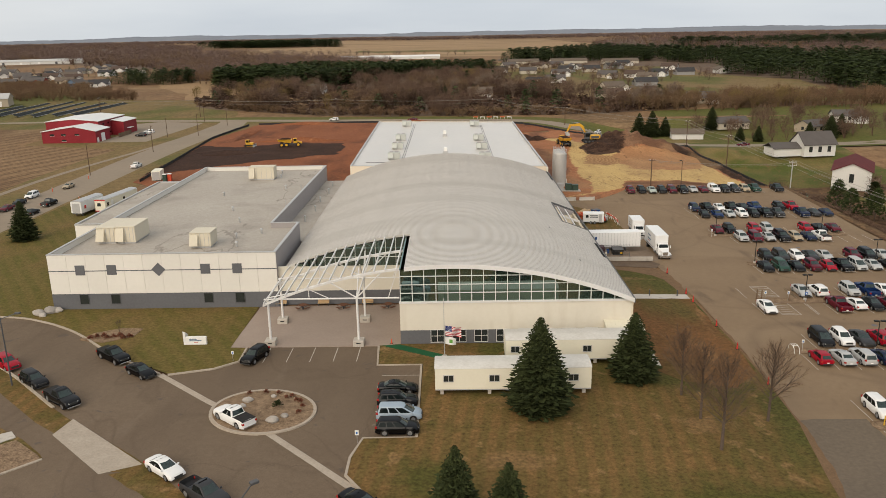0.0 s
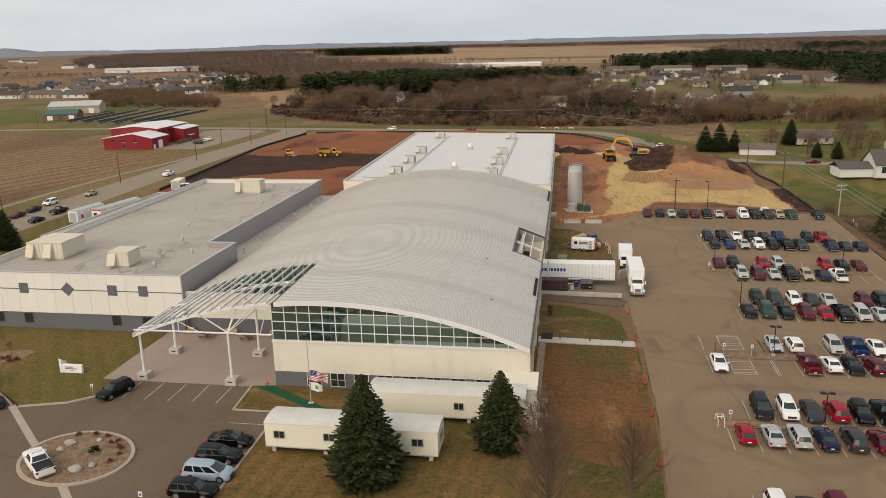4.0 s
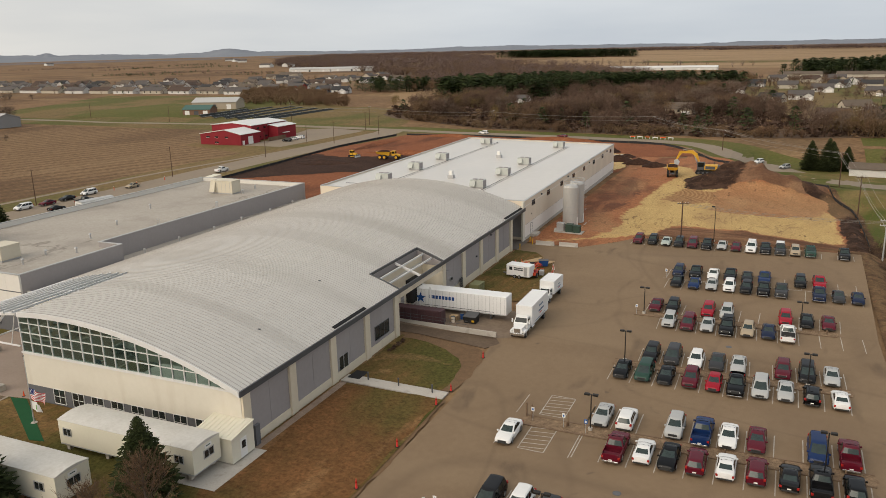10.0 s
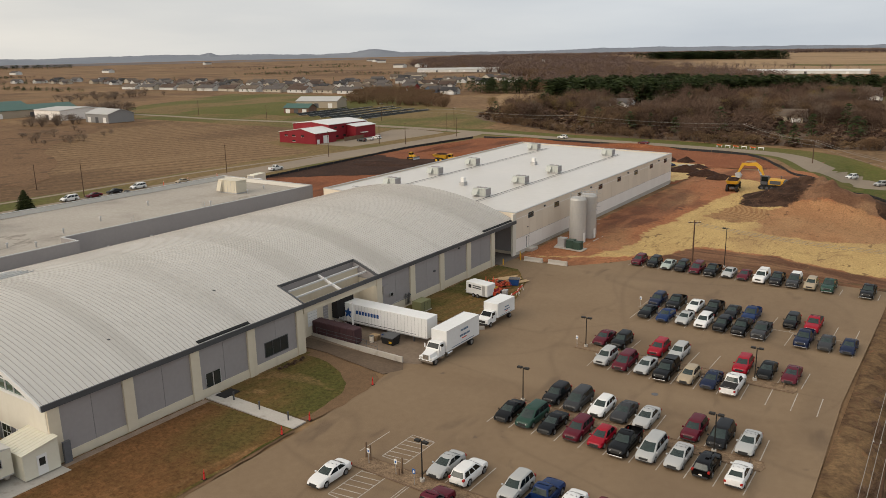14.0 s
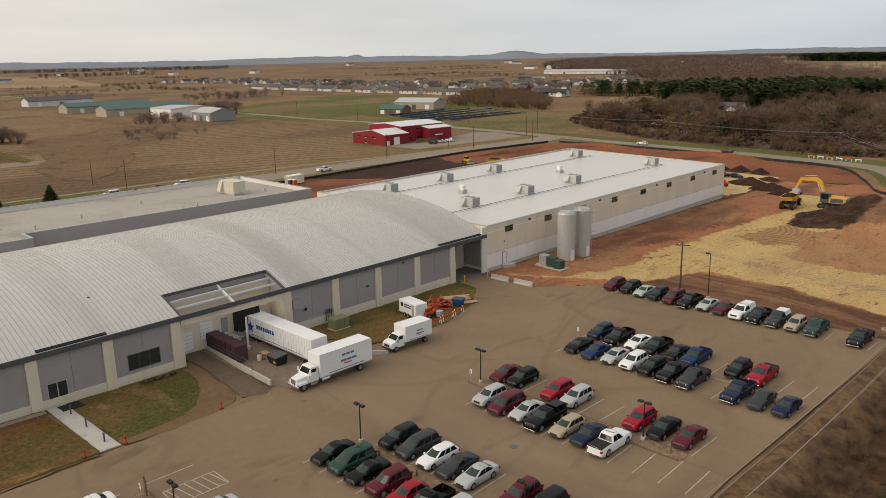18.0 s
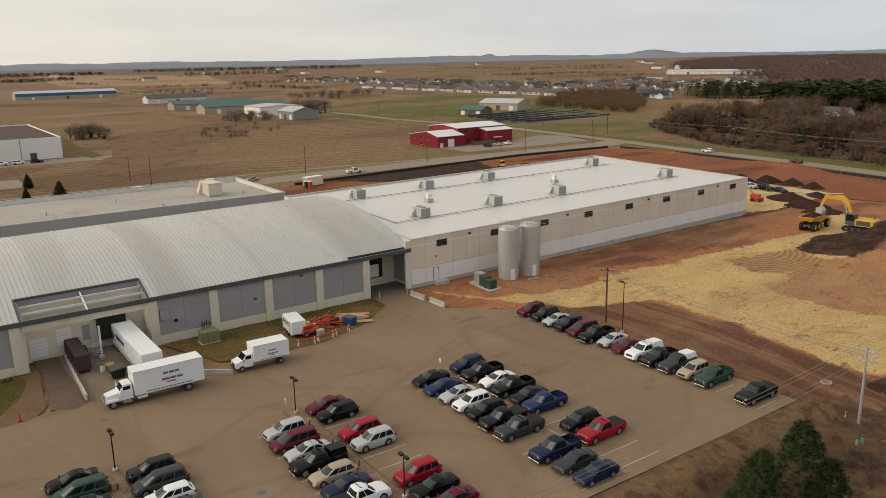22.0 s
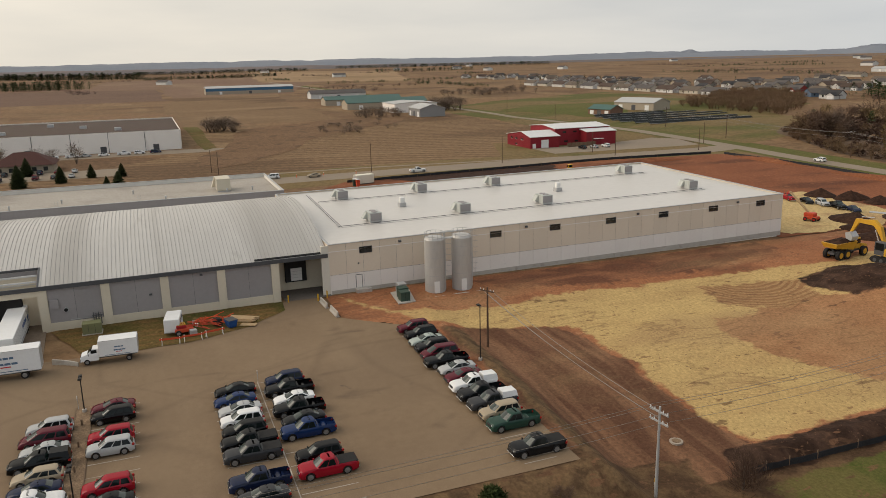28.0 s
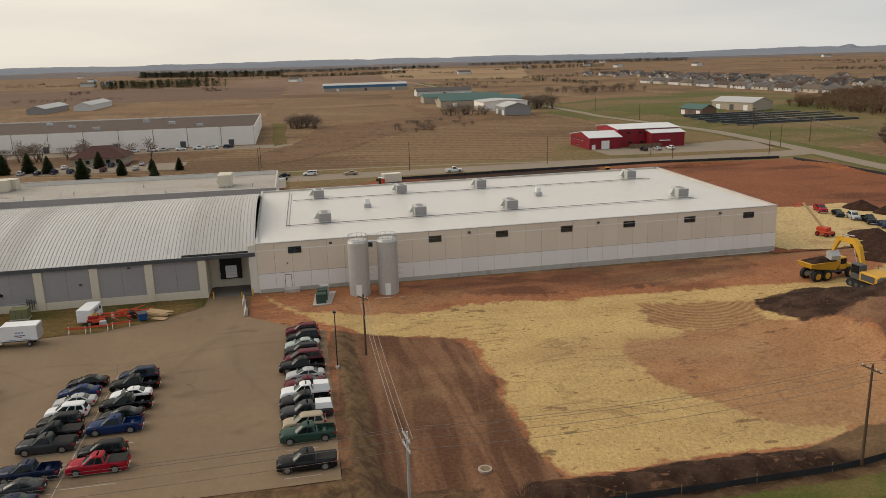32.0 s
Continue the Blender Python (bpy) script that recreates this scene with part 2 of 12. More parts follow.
grain(ASPHALT, 0.13, 9.0, 6)
ROADM = mat("asphalt_road", (0.130, 0.094, 0.064), (0.158, 0.116, 0.080), 0.9, s1=0.1, s2=1.5, bump=0.25, bs=14)
layer(ROADM, (0.09, 0.075, 0.065), 0.5, 0.68, 0.03, amount=0.7, detail=9, distort=1.0)
cracks(ROADM, (0.080, 0.058, 0.043), 0.05, 0.003, 0.45)
layer(ROADM, (0.19, 0.145, 0.105), 0.2, 0.66, 0.04, (1, 0.3, 1), turn=40, amount=0.35)
layer(ROADM, (0.105, 0.076, 0.053), 0.06, 0.56, 0.08, (1, 0.3, 1), turn=45, amount=0.5, detail=7)
contour(ROADM, (0.09, 0.065, 0.045), 0.06, 0.016, 0.3, (1, 0.6, 1), 40, 0.8, 2)
grain(ROADM, 0.15, 8.0, 6)
ROADFAR = mat("worn_road", (0.215, 0.172, 0.125), (0.26, 0.205, 0.15), 0.9, s1=0.05, s2=0.8)
CONC = mat("concrete", (0.40, 0.36, 0.31), (0.48, 0.44, 0.385), 0.85, s1=0.4, s2=5, bump=0.15)
layer(CONC, (0.27, 0.235, 0.2), 0.9, 0.63, 0.08, amount=0.6)
PLAZA = mat("plaza_concrete", (0.265, 0.205, 0.165), (0.31, 0.245, 0.2), 0.85, s1=0.25, s2=3, bump=0.1)
KERBM = mat("kerb_concrete", (0.315, 0.262, 0.208), (0.385, 0.328, 0.262), 0.9, s1=0.6, s2=5, bump=0.2)
grain(KERBM, 0.15, 3.0, 8)
FIELD = mat("dry_field", (0.170, 0.097, 0.050), (0.215, 0.132, 0.069), 0.95, s1=0.008, s2=0.12, bump=0.5, bs=1.2)
layer(FIELD, (0.14, 0.092, 0.05), 0.02, 0.56, 0.08, (1, 0.4, 1), amount=0.7)
layer(FIELD, (0.115, 0.066, 0.036), 0.012, 0.55, 0.05, (1, 0.5, 1), turn=15, amount=0.75, detail=10)
layer(FIELD, (0.245, 0.16, 0.083), 0.028, 0.6, 0.05, (0.4, 1, 1), turn=-20, amount=0.6, detail=10)
grain(FIELD, 0.42, 0.35, 10)
LAWN = mat("dry_lawn", (0.172, 0.098, 0.036), (0.112, 0.074, 0.025), 0.95, s1=0.07, s2=1.2, bump=0.6, bs=9, wide=0.1)
layer(LAWN, (0.092, 0.072, 0.022), 0.16, 0.5, 0.22, (1, 1, 1), turn=6, amount=0.5, kind="wave", distort=2.5)
layer(LAWN, (0.068, 0.066, 0.017), 0.05, 0.535, 0.05, (1, 0.55, 1), turn=35, amount=0.9, detail=10)
layer(LAWN, (0.215, 0.125, 0.058), 0.12, 0.63, 0.04, (0.4, 1, 1), turn=12, amount=0.6, detail=9)
layer(LAWN, (0.060, 0.060, 0.014), 0.085, 0.56, 0.05, (0.7, 1, 1), turn=70, amount=0.8, detail=10)
layer(LAWN, (0.235, 0.140, 0.062), 0.35, 0.645, 0.03, amount=0.6, detail=8)
grain(LAWN, 0.55, 2.4, 10)
LAWNDRY = mat("parched_lawn", (0.165, 0.078, 0.030), (0.105, 0.055, 0.021), 0.95, s1=0.1, s2=1.2, bump=0.6, bs=9, wide=0.1)
layer(LAWNDRY, (0.075, 0.068, 0.019), 0.06, 0.60, 0.05, (1, 0.4, 1), turn=10, amount=0.7, detail=10)
layer(LAWNDRY, (0.225, 0.125, 0.055), 0.3, 0.64, 0.04, (1, 0.3, 1), turn=-12, amount=0.6, detail=8)
grain(LAWNDRY, 0.55, 2.4, 10)
GREEN = mat("green_grass", (0.076, 0.074, 0.015), (0.128, 0.094, 0.029), 0.95, s1=0.03, s2=0.6, bump=0.5, bs=6)
layer(GREEN, (0.165, 0.10, 0.042), 0.09, 0.56, 0.07, (1, 0.5, 1), amount=0.8, detail=9)
layer(GREEN, (0.150, 0.102, 0.036), 0.12, 0.5, 0.25, (1, 1, 1), turn=-35, amount=0.4, kind="wave", distort=2)
grain(GREEN, 0.42, 2.0, 10)
GREENFAR = mat("meadow_grass", (0.135, 0.096, 0.040), (0.190, 0.127, 0.058), 0.95, s1=0.01, s2=0.2, bump=0.3, bs=2)
layer(GREENFAR, (0.078, 0.086, 0.020), 0.02, 0.53, 0.06, (1, 0.6, 1), amount=0.8, detail=9)
grain(GREENFAR, 0.36, 0.6, 10)
STRAW = mat("straw_field", (0.31, 0.205, 0.115), (0.25, 0.165, 0.09), 0.95, s1=0.004, s2=0.05)
layer(STRAW, (0.19, 0.125, 0.065), 0.006, 0.56, 0.05, (0.5, 1, 1), amount=0.6, detail=9)
grain(STRAW, 0.2, 0.1, 8)
DRYGRASS = mat("dry_tall_grass", (0.30, 0.195, 0.105), (0.22, 0.14, 0.072), 0.95, s1=0.03, s2=0.4, bump=0.5, bs=2)
grain(DRYGRASS, 0.3, 0.8, 9)
ROUGH = mat("rough_brown_grass", (0.185, 0.108, 0.058), (0.125, 0.073, 0.039), 0.95, s1=0.04, s2=0.5, bump=0.6, bs=1.5)
layer(ROUGH, (0.085, 0.052, 0.03), 0.12, 0.6, 0.05, amount=0.7, detail=10)
grain(ROUGH, 0.35, 0.8, 10)
RUST = mat("reddish_field", (0.155, 0.092, 0.060), (0.195, 0.120, 0.078), 0.95, s1=0.004, s2=0.05)
layer(RUST, (0.23, 0.155, 0.095), 0.006, 0.57, 0.05, (0.4, 1, 1), amount=0.6, detail=9)
grain(RUST, 0.25, 0.2, 10)
STUBBLE = mat("stubble_field", (0.170, 0.099, 0.051), (0.220, 0.137, 0.072), 0.95, s1=0.01, s2=0.15)
layer(STUBBLE, (0.108, 0.062, 0.032), 0.045, 0.5, 0.16, (1, 1, 1), turn=20, amount=0.75, kind="wave", distort=3.5)
layer(STUBBLE, (0.235, 0.158, 0.085), 0.13, 0.62, 0.14, (1, 1, 1), turn=20, amount=0.5, kind="wave", distort=6)
layer(STUBBLE, (0.25, 0.165, 0.09), 0.02, 0.58, 0.05, (1, 0.3, 1), turn=25, amount=0.55, detail=10)
layer(STUBBLE, (0.10, 0.058, 0.031), 0.014, 0.56, 0.05, (1, 0.4, 1), turn=20, amount=0.7, detail=10)
grain(STUBBLE, 0.42, 0.5, 10)
PLOUGHED = mat("ploughed_field", (0.125, 0.075, 0.05), (0.155, 0.095, 0.065), 0.95, s1=0.01, s2=0.2)
REDDIRT = mat("red_soil", (0.175, 0.060, 0.027), (0.235, 0.090, 0.042), 0.95, s1=0.06, s2=0.8, bump=0.7, bs=2.2)
layer(REDDIRT, (0.10, 0.038, 0.02), 0.07, 0.57, 0.06, (1, 0.4, 1), amount=0.8)
layer(REDDIRT, (0.30, 0.13, 0.062), 0.3, 0.66, 0.05, amount=0.6)
SAND = mat("yellow_sand", (0.44, 0.31, 0.135), (0.52, 0.38, 0.185), 0.95, s1=0.08, s2=1.2, bump=0.6, bs=2.5)
layer(SAND, (0.29, 0.165, 0.085), 0.12, 0.6, 0.06, (1, 0.5, 1), amount=0.75, detail=9)
layer(SAND, (0.25, 0.15, 0.085), 0.5, 0.69, 0.03, (0.7, 1, 1), amount=0.7, detail=9)
BROWNDIRT = mat("brown_soil", (0.19, 0.095, 0.05), (0.245, 0.135, 0.075), 0.95, s1=0.1, s2=0.9, bump=0.7, bs=2.5)
layer(BROWNDIRT, (0.115, 0.06, 0.035), 0.16, 0.55, 0.06, (1, 0.25, 1), amount=0.75)
TOPSOIL = mat("black_topsoil", (0.024, 0.012, 0.008), (0.058, 0.029, 0.018), 0.95, s1=0.15, s2=1.4, bump=0.9, bs=2.5)
for _m in (REDDIRT, SAND, BROWNDIRT, TOPSOIL):
    grain(_m, 0.4, 1.4, 10)
grain(PLOUGHED, 0.25, 0.3, 10)
GRAVEL = mat("gravel", (0.30, 0.225, 0.17), (0.19, 0.135, 0.10), 0.95, s1=1.2, s2=7, bump=0.9, bs=9)
MULCH = mat("brown_gravel", (0.29, 0.200, 0.125), (0.115, 0.075, 0.047), 0.95, s1=1.2, s2=6, bump=0.9, bs=8)
grain(MULCH, 0.45, 5.0, 6)
ROOFMETAL = mat("grey_metal_roof", (0.47, 0.445, 0.41), (0.52, 0.495, 0.455), 0.45, 0.0, s1=0.05, s2=0.6, mapping=(0.35, 1.0, 1.0))
layer(ROOFMETAL, (0.41, 0.385, 0.35), 0.11, 0.56, 0.03, (0.05, 1.0, 0.05), amount=0.75, detail=3)
layer(ROOFMETAL, (0.36, 0.335, 0.30), 0.05, 0.60, 0.012, (0.05, 1.0, 0.05), amount=0.6, detail=2)
layer(ROOFMETAL, (0.35, 0.325, 0.29), 0.5, 0.69, 0.06, (0.25, 1.0, 1), amount=0.5)
SEAMM = mat("roof_seam_metal", (0.37, 0.35, 0.325), (0.31, 0.29, 0.27), 0.5)
CREAM = mat("cream_wall", (0.62, 0.575, 0.485), (0.66, 0.615, 0.525), 0.8, s1=0.15, s2=2, bump=0.1, rand=0.03)
layer(CREAM, (0.50, 0.435, 0.345), 0.5, 0.66, 0.1, (1, 1, 0.2), amount=0.45)
CREAMT = mat("tan_cream_wall", (0.60, 0.525, 0.40), (0.645, 0.57, 0.44), 0.8, s1=0.15, s2=2, bump=0.1, rand=0.03)
layer(CREAMT, (0.46, 0.385, 0.285), 0.5, 0.66, 0.1, (1, 1, 0.2), amount=0.45)
CREAMW = mat("white_precast_wall", (0.655, 0.625, 0.57), (0.70, 0.67, 0.61), 0.8, s1=0.15, s2=2, bump=0.1, rand=0.025)
TANW = mat("tan_precast_wall", (0.66, 0.565, 0.445), (0.70, 0.605, 0.48), 0.85, s1=0.2, s2=2.5, bump=0.12, rand=0.03)
WHITEW = mat("white_panel", (0.74, 0.69, 0.63), (0.79, 0.74, 0.68), 0.8, s1=0.2, s2=2.5, bump=0.08, rand=0.02)
GREYP = mat("grey_panel", (0.290, 0.265, 0.257), (0.322, 0.297, 0.288), 0.75, s1=0.2, s2=2, bump=0.08, rand=0.03)
DARKB = mat("dark_grey_wall", (0.105, 0.105, 0.112), (0.13, 0.13, 0.138), 0.75, s1=0.3, s2=3)
DARKGREY = mat("dark_grey_metal", (0.07, 0.07, 0.073), (0.09, 0.09, 0.093), 0.5)
MEMBRANE = mat("white_roof_membrane", (0.53, 0.50, 0.455), (0.59, 0.555, 0.51), 0.35, s1=0.05, s2=0.7)
layer(MEMBRANE, (0.53, 0.505, 0.47), 0.07, 0.57, 0.08, (1, 0.4, 1), amount=0.6)
GREYROOF = mat("grey_roof_ballast", (0.345, 0.307, 0.262), (0.40, 0.362, 0.312), 0.85, s1=0.08, s2=1.2, bump=0.2)
layer(GREYROOF, (0.235, 0.205, 0.175), 0.12, 0.62, 0.09, amount=0.55)
contour(GREYROOF, (0.13, 0.105, 0.085), 0.035, 0.005, 0.5, (1, 0.35, 1), 0, 0.6, 6)
grain(GREYROOF, 0.12, 2.5, 9)
STEELW = mat("white_painted_steel", (0.62, 0.605, 0.585), (0.67, 0.655, 0.635), 0.45, s1=0.5, s2=5)
GALV = mat("galvanised_steel", (0.40, 0.395, 0.385), (0.47, 0.465, 0.455), 0.45, 0.35, s1=0.5, s2=4)
SILOM = mat("silo_metal", (0.42, 0.405, 0.38), (0.50, 0.48, 0.45), 0.4, 0.25, s1=0.4, s2=2.5, mapping=(1, 1, 0.3))
BEIGEM = mat("beige_metal", (0.55, 0.495, 0.385), (0.59, 0.535, 0.425), 0.6, s1=0.4, s2=3, rand=0.03)
TRAILERW = mat("cream_siding", (0.66, 0.62, 0.50), (0.70, 0.66, 0.54), 0.65, s1=0.3, s2=3)
TRAILERR = mat("trailer_roof", (0.60, 0.575, 0.53), (0.48, 0.45, 0.40), 0.7, s1=0.5, s2=3)
BLACK = mat("black_rubber", (0.018, 0.017, 0.016), (0.028, 0.026, 0.025), 0.85, s1=2, s2=20)
DARK = mat("dark_interior", (0.015, 0.015, 0.015), (0.02, 0.02, 0.02), 0.9)
RIM = mat("alloy_rim", (0.30, 0.30, 0.30), (0.24, 0.24, 0.24), 0.3, 0.5, s1=3, s2=20)
CHROME = mat("chrome", (0.62, 0.62, 0.62), (0.55, 0.55, 0.55), 0.2, 0.9)
GLASSD = mat("car_glass", (0.006, 0.009, 0.009), (0.010, 0.014, 0.014), 0.06, s1=1, s2=4, spec=0.25)
SCREEN = mat("windscreen_glass", (0.010, 0.019, 0.016), (0.024, 0.038, 0.033), 0.03, s1=1, s2=4, spec=0.6)
WINDOWD = mat("dark_window_glass", (0.020, 0.024, 0.024), (0.03, 0.035, 0.034), 0.08, s1=1, s2=4, spec=0.6)
CURTAIN = mat("curtain_wall_glass", (0.022, 0.036, 0.03), (0.03, 0.046, 0.038), 0.03, s1=0.3, s2=1, spec=1.0, rand=0.15)
CURTAIN.node_tree.nodes["Principled BSDF"].inputs["IOR"].default_value = 2.2
CURTAIN.node_tree.nodes["Principled BSDF"].inputs["Specular Tint"].default_value = (0.72, 0.92, 0.82, 1)
LAMPR = mat("red_lens", (0.35, 0.02, 0.015), (0.28, 0.015, 0.012), 0.2)
LAMPW = mat("clear_lens", (0.70, 0.70, 0.68), (0.60, 0.60, 0.58), 0.12, spec=0.6)
WHITEP = mat("white_paint", (0.75, 0.735, 0.70), (0.70, 0.685, 0.65), 0.5, s1=0.5, s2=5)
LINEM = mat("worn_white_line", (0.50, 0.46, 0.40), (0.26, 0.215, 0.175), 0.9, s1=0.8, s2=6)
YELLOWM = mat("machine_yellow", (0.60, 0.33, 0.03), (0.50, 0.265, 0.025), 0.5, s1=0.8, s2=5)
REDSHEET = mat("red_metal_siding", (0.205, 0.014, 0.021), (0.24, 0.02, 0.028), 0.55, s1=0.3, s2=3)
ORANGE = mat("orange_plastic", (0.72, 0.10, 0.03), (0.6, 0.08, 0.025), 0.6)
CONERED = mat("faded_red_plastic", (0.62, 0.045, 0.035), (0.5, 0.035, 0.03), 0.6)
ORANGER = mat("orange_red_steel", (0.55, 0.075, 0.03), (0.45, 0.06, 0.025), 0.5)
GREENM = mat("dark_green_metal", (0.035, 0.06, 0.045), (0.045, 0.075, 0.055), 0.5)
OLIVE = mat("olive_green_metal", (0.19, 0.19, 0.095), (0.165, 0.165, 0.08), 0.6)
BLUEM = mat("blue_paint", (0.02, 0.07, 0.22), (0.015, 0.055, 0.18), 0.5)
WOOD = mat("weathered_wood", (0.20, 0.135, 0.085), (0.13, 0.085, 0.055), 0.9, s1=0.8, s2=8, mapping=(1, 1, 0.15), rand=0.12)
LUMBER = mat("fresh_lumber", (0.46, 0.32, 0.18), (0.38, 0.26, 0.14), 0.85, s1=1, s2=6, rand=0.12)
POLEW = mat("utility_pole_wood", (0.11, 0.065, 0.042), (0.075, 0.046, 0.031), 0.9, s1=0.8, s2=8)
BARK = mat("bark", (0.115, 0.085, 0.066), (0.075, 0.055, 0.044), 0.95, s1=1, s2=8)
LITTER = mat("leaf_litter", (0.082, 0.052, 0.034), (0.135, 0.088, 0.053), 0.95, s1=0.02, s2=0.3)
# far twigs lightened towards mauve: aerial haze put into the colour
TWIGHAZE = mat("hazed_bare_crowns", (0.162, 0.112, 0.094), (0.122, 0.084, 0.071), 0.95, s1=0.006, s2=0.06, island=0.3, spec=0.1)
TWIG = mat("bare_twigs", (0.142, 0.091, 0.062), (0.100, 0.062, 0.044), 0.95, s1=0.03, s2=0.3, island=0.3)
TWIGPALE = mat("pale_grey_twigs", (0.19, 0.142, 0.105), (0.145, 0.105, 0.078), 0.95, s1=0.05, s2=0.4, island=0.25, spec=0.1)
TWIGDARK = mat("dark_twigs", (0.094, 0.058, 0.041), (0.066, 0.041, 0.030), 0.95, s1=0.05, s2=0.4, island=0.3, spec=0.1)
TWIGRED = mat("budding_twigs", (0.145, 0.084, 0.051), (0.155, 0.104, 0.054), 0.95, s1=0.02, s2=0.2, island=0.3)
TWIGGREEN = mat("greening_twigs", (0.155, 0.108, 0.042), (0.18, 0.125, 0.05), 0.95, s1=0.1, s2=0.5, island=0.2)
NEEDLE = mat("spruce_needles", (0.018, 0.025, 0.009), (0.045, 0.053, 0.020), 0.9, s1=0.6, s2=4, island=0.4, spec=0.08)
PINEM = mat("bank_pine_needles", (0.026, 0.040, 0.013), (0.05, 0.062, 0.022), 0.9, s1=0.5, s2=3, island=0.4, spec=0.08)
NEEDLEFAR = mat("pine_needles", (0.036, 0.052, 0.017), (0.060, 0.076, 0.027), 0.9, s1=0.05, s2=0.5, island=0.5, spec=0.08)
STONE = mat("boulder", (0.30, 0.27, 0.235), (0.40, 0.36, 0.32), 0.9, s1=1.5, s2=8, bump=0.5, rand=0.2)
# ridge woodland greyed towards mauve, its haze mixed into both tones
HILLM = mat("hazed_woodland", (0.110, 0.098, 0.100), (0.165, 0.128, 0.112), 1.0, s1=0.004, s2=0.03, mapping=(1, 1, 6), wide=0.12)
# the blue of distance haze, painted as the hills' base colour
HILLB = mat("haze_blue_hill", (0.165, 0.182, 0.212), (0.205, 0.215, 0.238), 1.0, s1=0.003, s2=0.02)

# ---------------------------------------------------------------- mesh helpers
class Geo:
    """Collects vertices and faces of one mesh."""

    def __init__(self):
        self.v, self.f = [], []

    def add(self, verts, faces):
        o = len(self.v)
        self.v += [tuple(p) for p in verts]
        self.f += [tuple(i + o for i in q) for q in faces]
        return self

    def box(self, x0, y0, z0, x1, y1, z1):
        x0, x1, y0, y1, z0, z1 = min(x0, x1), max(x0, x1), min(y0, y1), max(y0, y1), min(z0, z1), max(z0, z1)
        return self.add([(x, y, z) for z in (z0, z1) for x, y in ((x0, y0), (x1, y0), (x1, y1), (x0, y1))],
                        [(3, 2, 1, 0), (4, 5, 6, 7), (0, 1, 5, 4), (1, 2, 6, 5), (2, 3, 7, 6), (3, 0, 4, 7)])

    def bbox(self, x0, y0, z0, x1, y1, z1, b=0.03):
        """A box with chamfered upright and upper edges."""
        ring = lambda d, z: [(x0 + d + b, y0 + d, z), (x1 - d - b, y0 + d, z), (x1 - d, y0 + d + b, z), (x1 - d, y1 - d - b, z),
                             (x1 - d - b, y1 - d, z), (x0 + d + b, y1 - d, z), (x0 + d, y1 - d - b, z), (x0 + d, y0 + d + b, z)]
        return self.loft([ring(0, z0), ring(0, z1 - b), ring(b, z1)])

    def loft(self, rings, cap=True, closed=True):
        n = len(rings[0])
        v = [p for r in rings for p in r]
        f = []
        for i in range(len(rings) - 1):
            for j in range(n if closed else n - 1):
                a, b = i * n + j, i * n + (j + 1) % n
                f.append((a, b, b + n, a + n))
        if cap and closed:
            f += [tuple(range(n - 1, -1, -1)), tuple(range(len(v) - n, len(v)))]
        return self.add(v, f)

    def prism(self, poly, z0, z1):
        return self.loft([[(x, y, z0) for x, y in poly], [(x, y, z1) for x, y in poly]])

    def tube(self, p, q, r, r2=None, n=6):
        p, q = Vector(p), Vector(q)
        d = (q - p).normalized()
        a = d.orthogonal().normalized()
        b = d.cross(a)
        r2 = r if r2 is None else r2
        ring = lambda c, k: [c + (a * math.cos(t) + b * math.sin(t)) * k for t in [2 * math.pi * i / n for i in range(n)]]
        return self.loft([ring(p, r), ring(q, r2)])

    def beam(self, p, q, w, h=None):
        """A rectangular bar from p to q; w across, h upright."""
        p, q = Vector(p), Vector(q)
        h = h or w
        d = (q - p).normalized()
        s = d.cross(Vector((0, 0, 1)))
        s = s.normalized() if s.length > 1e-4 else Vector((1, 0, 0))
        u = s.cross(d).normalized()
        ring = lambda c: [c + s * w / 2 * i + u * h / 2 * j for i, j in ((-1, -1), (1, -1), (1, 1), (-1, 1))]
        return self.loft([ring(p), ring(q)])

    def cyl(self, x, y, z0, z1, r, r2=None, n=16):
        return self.tube((x, y, z0), (x, y, z1), r, r2, n)

    def mesh(self, name, smooth=False):
        me = bpy.data.meshes.new(name)
        me.from_pydata(self.v, [], self.f)
        me.validate()
        if smooth:
            me.shade_smooth()
            me.set_sharp_from_angle(angle=radians(smooth if smooth > 1 else 40))
        return me


def fix(me):
    bm = bmesh.new()
    bm.from_mesh(me)
    bmesh.ops.recalc_face_normals(bm, faces=bm.faces)
    bm.to_mesh(me)
    bm.free()
    return me


def part(name, geo, material, parent=None, label="", smooth=False, at=None, kind=""):
    """One mesh object, under a thing or a part; geo is a Geo or a mesh to share."""
    me = geo
    if isinstance(geo, Geo):
        me = fix(geo.mesh(name, smooth))
        me.materials.append(material)
    ob = new(name, me)
    if parent is not None:
        ob.parent = parent
    if at is not None:
        ob.matrix_basis = at
    if label:
        ob["label"] = label
    if kind:
        ob["kind"] = kind
    return ob


def thing(name, at, label, category, group="", kind=""):
    ob = new(name)
    ob.empty_display_size = 0.3
    ob.matrix_basis = at
    return tagged(ob, label, category, group, kind)


def setting(name, geo, material, label, category, smooth=False):
    return tagged(part(name, geo, material, None, smooth=smooth), label, category, "", "structure")


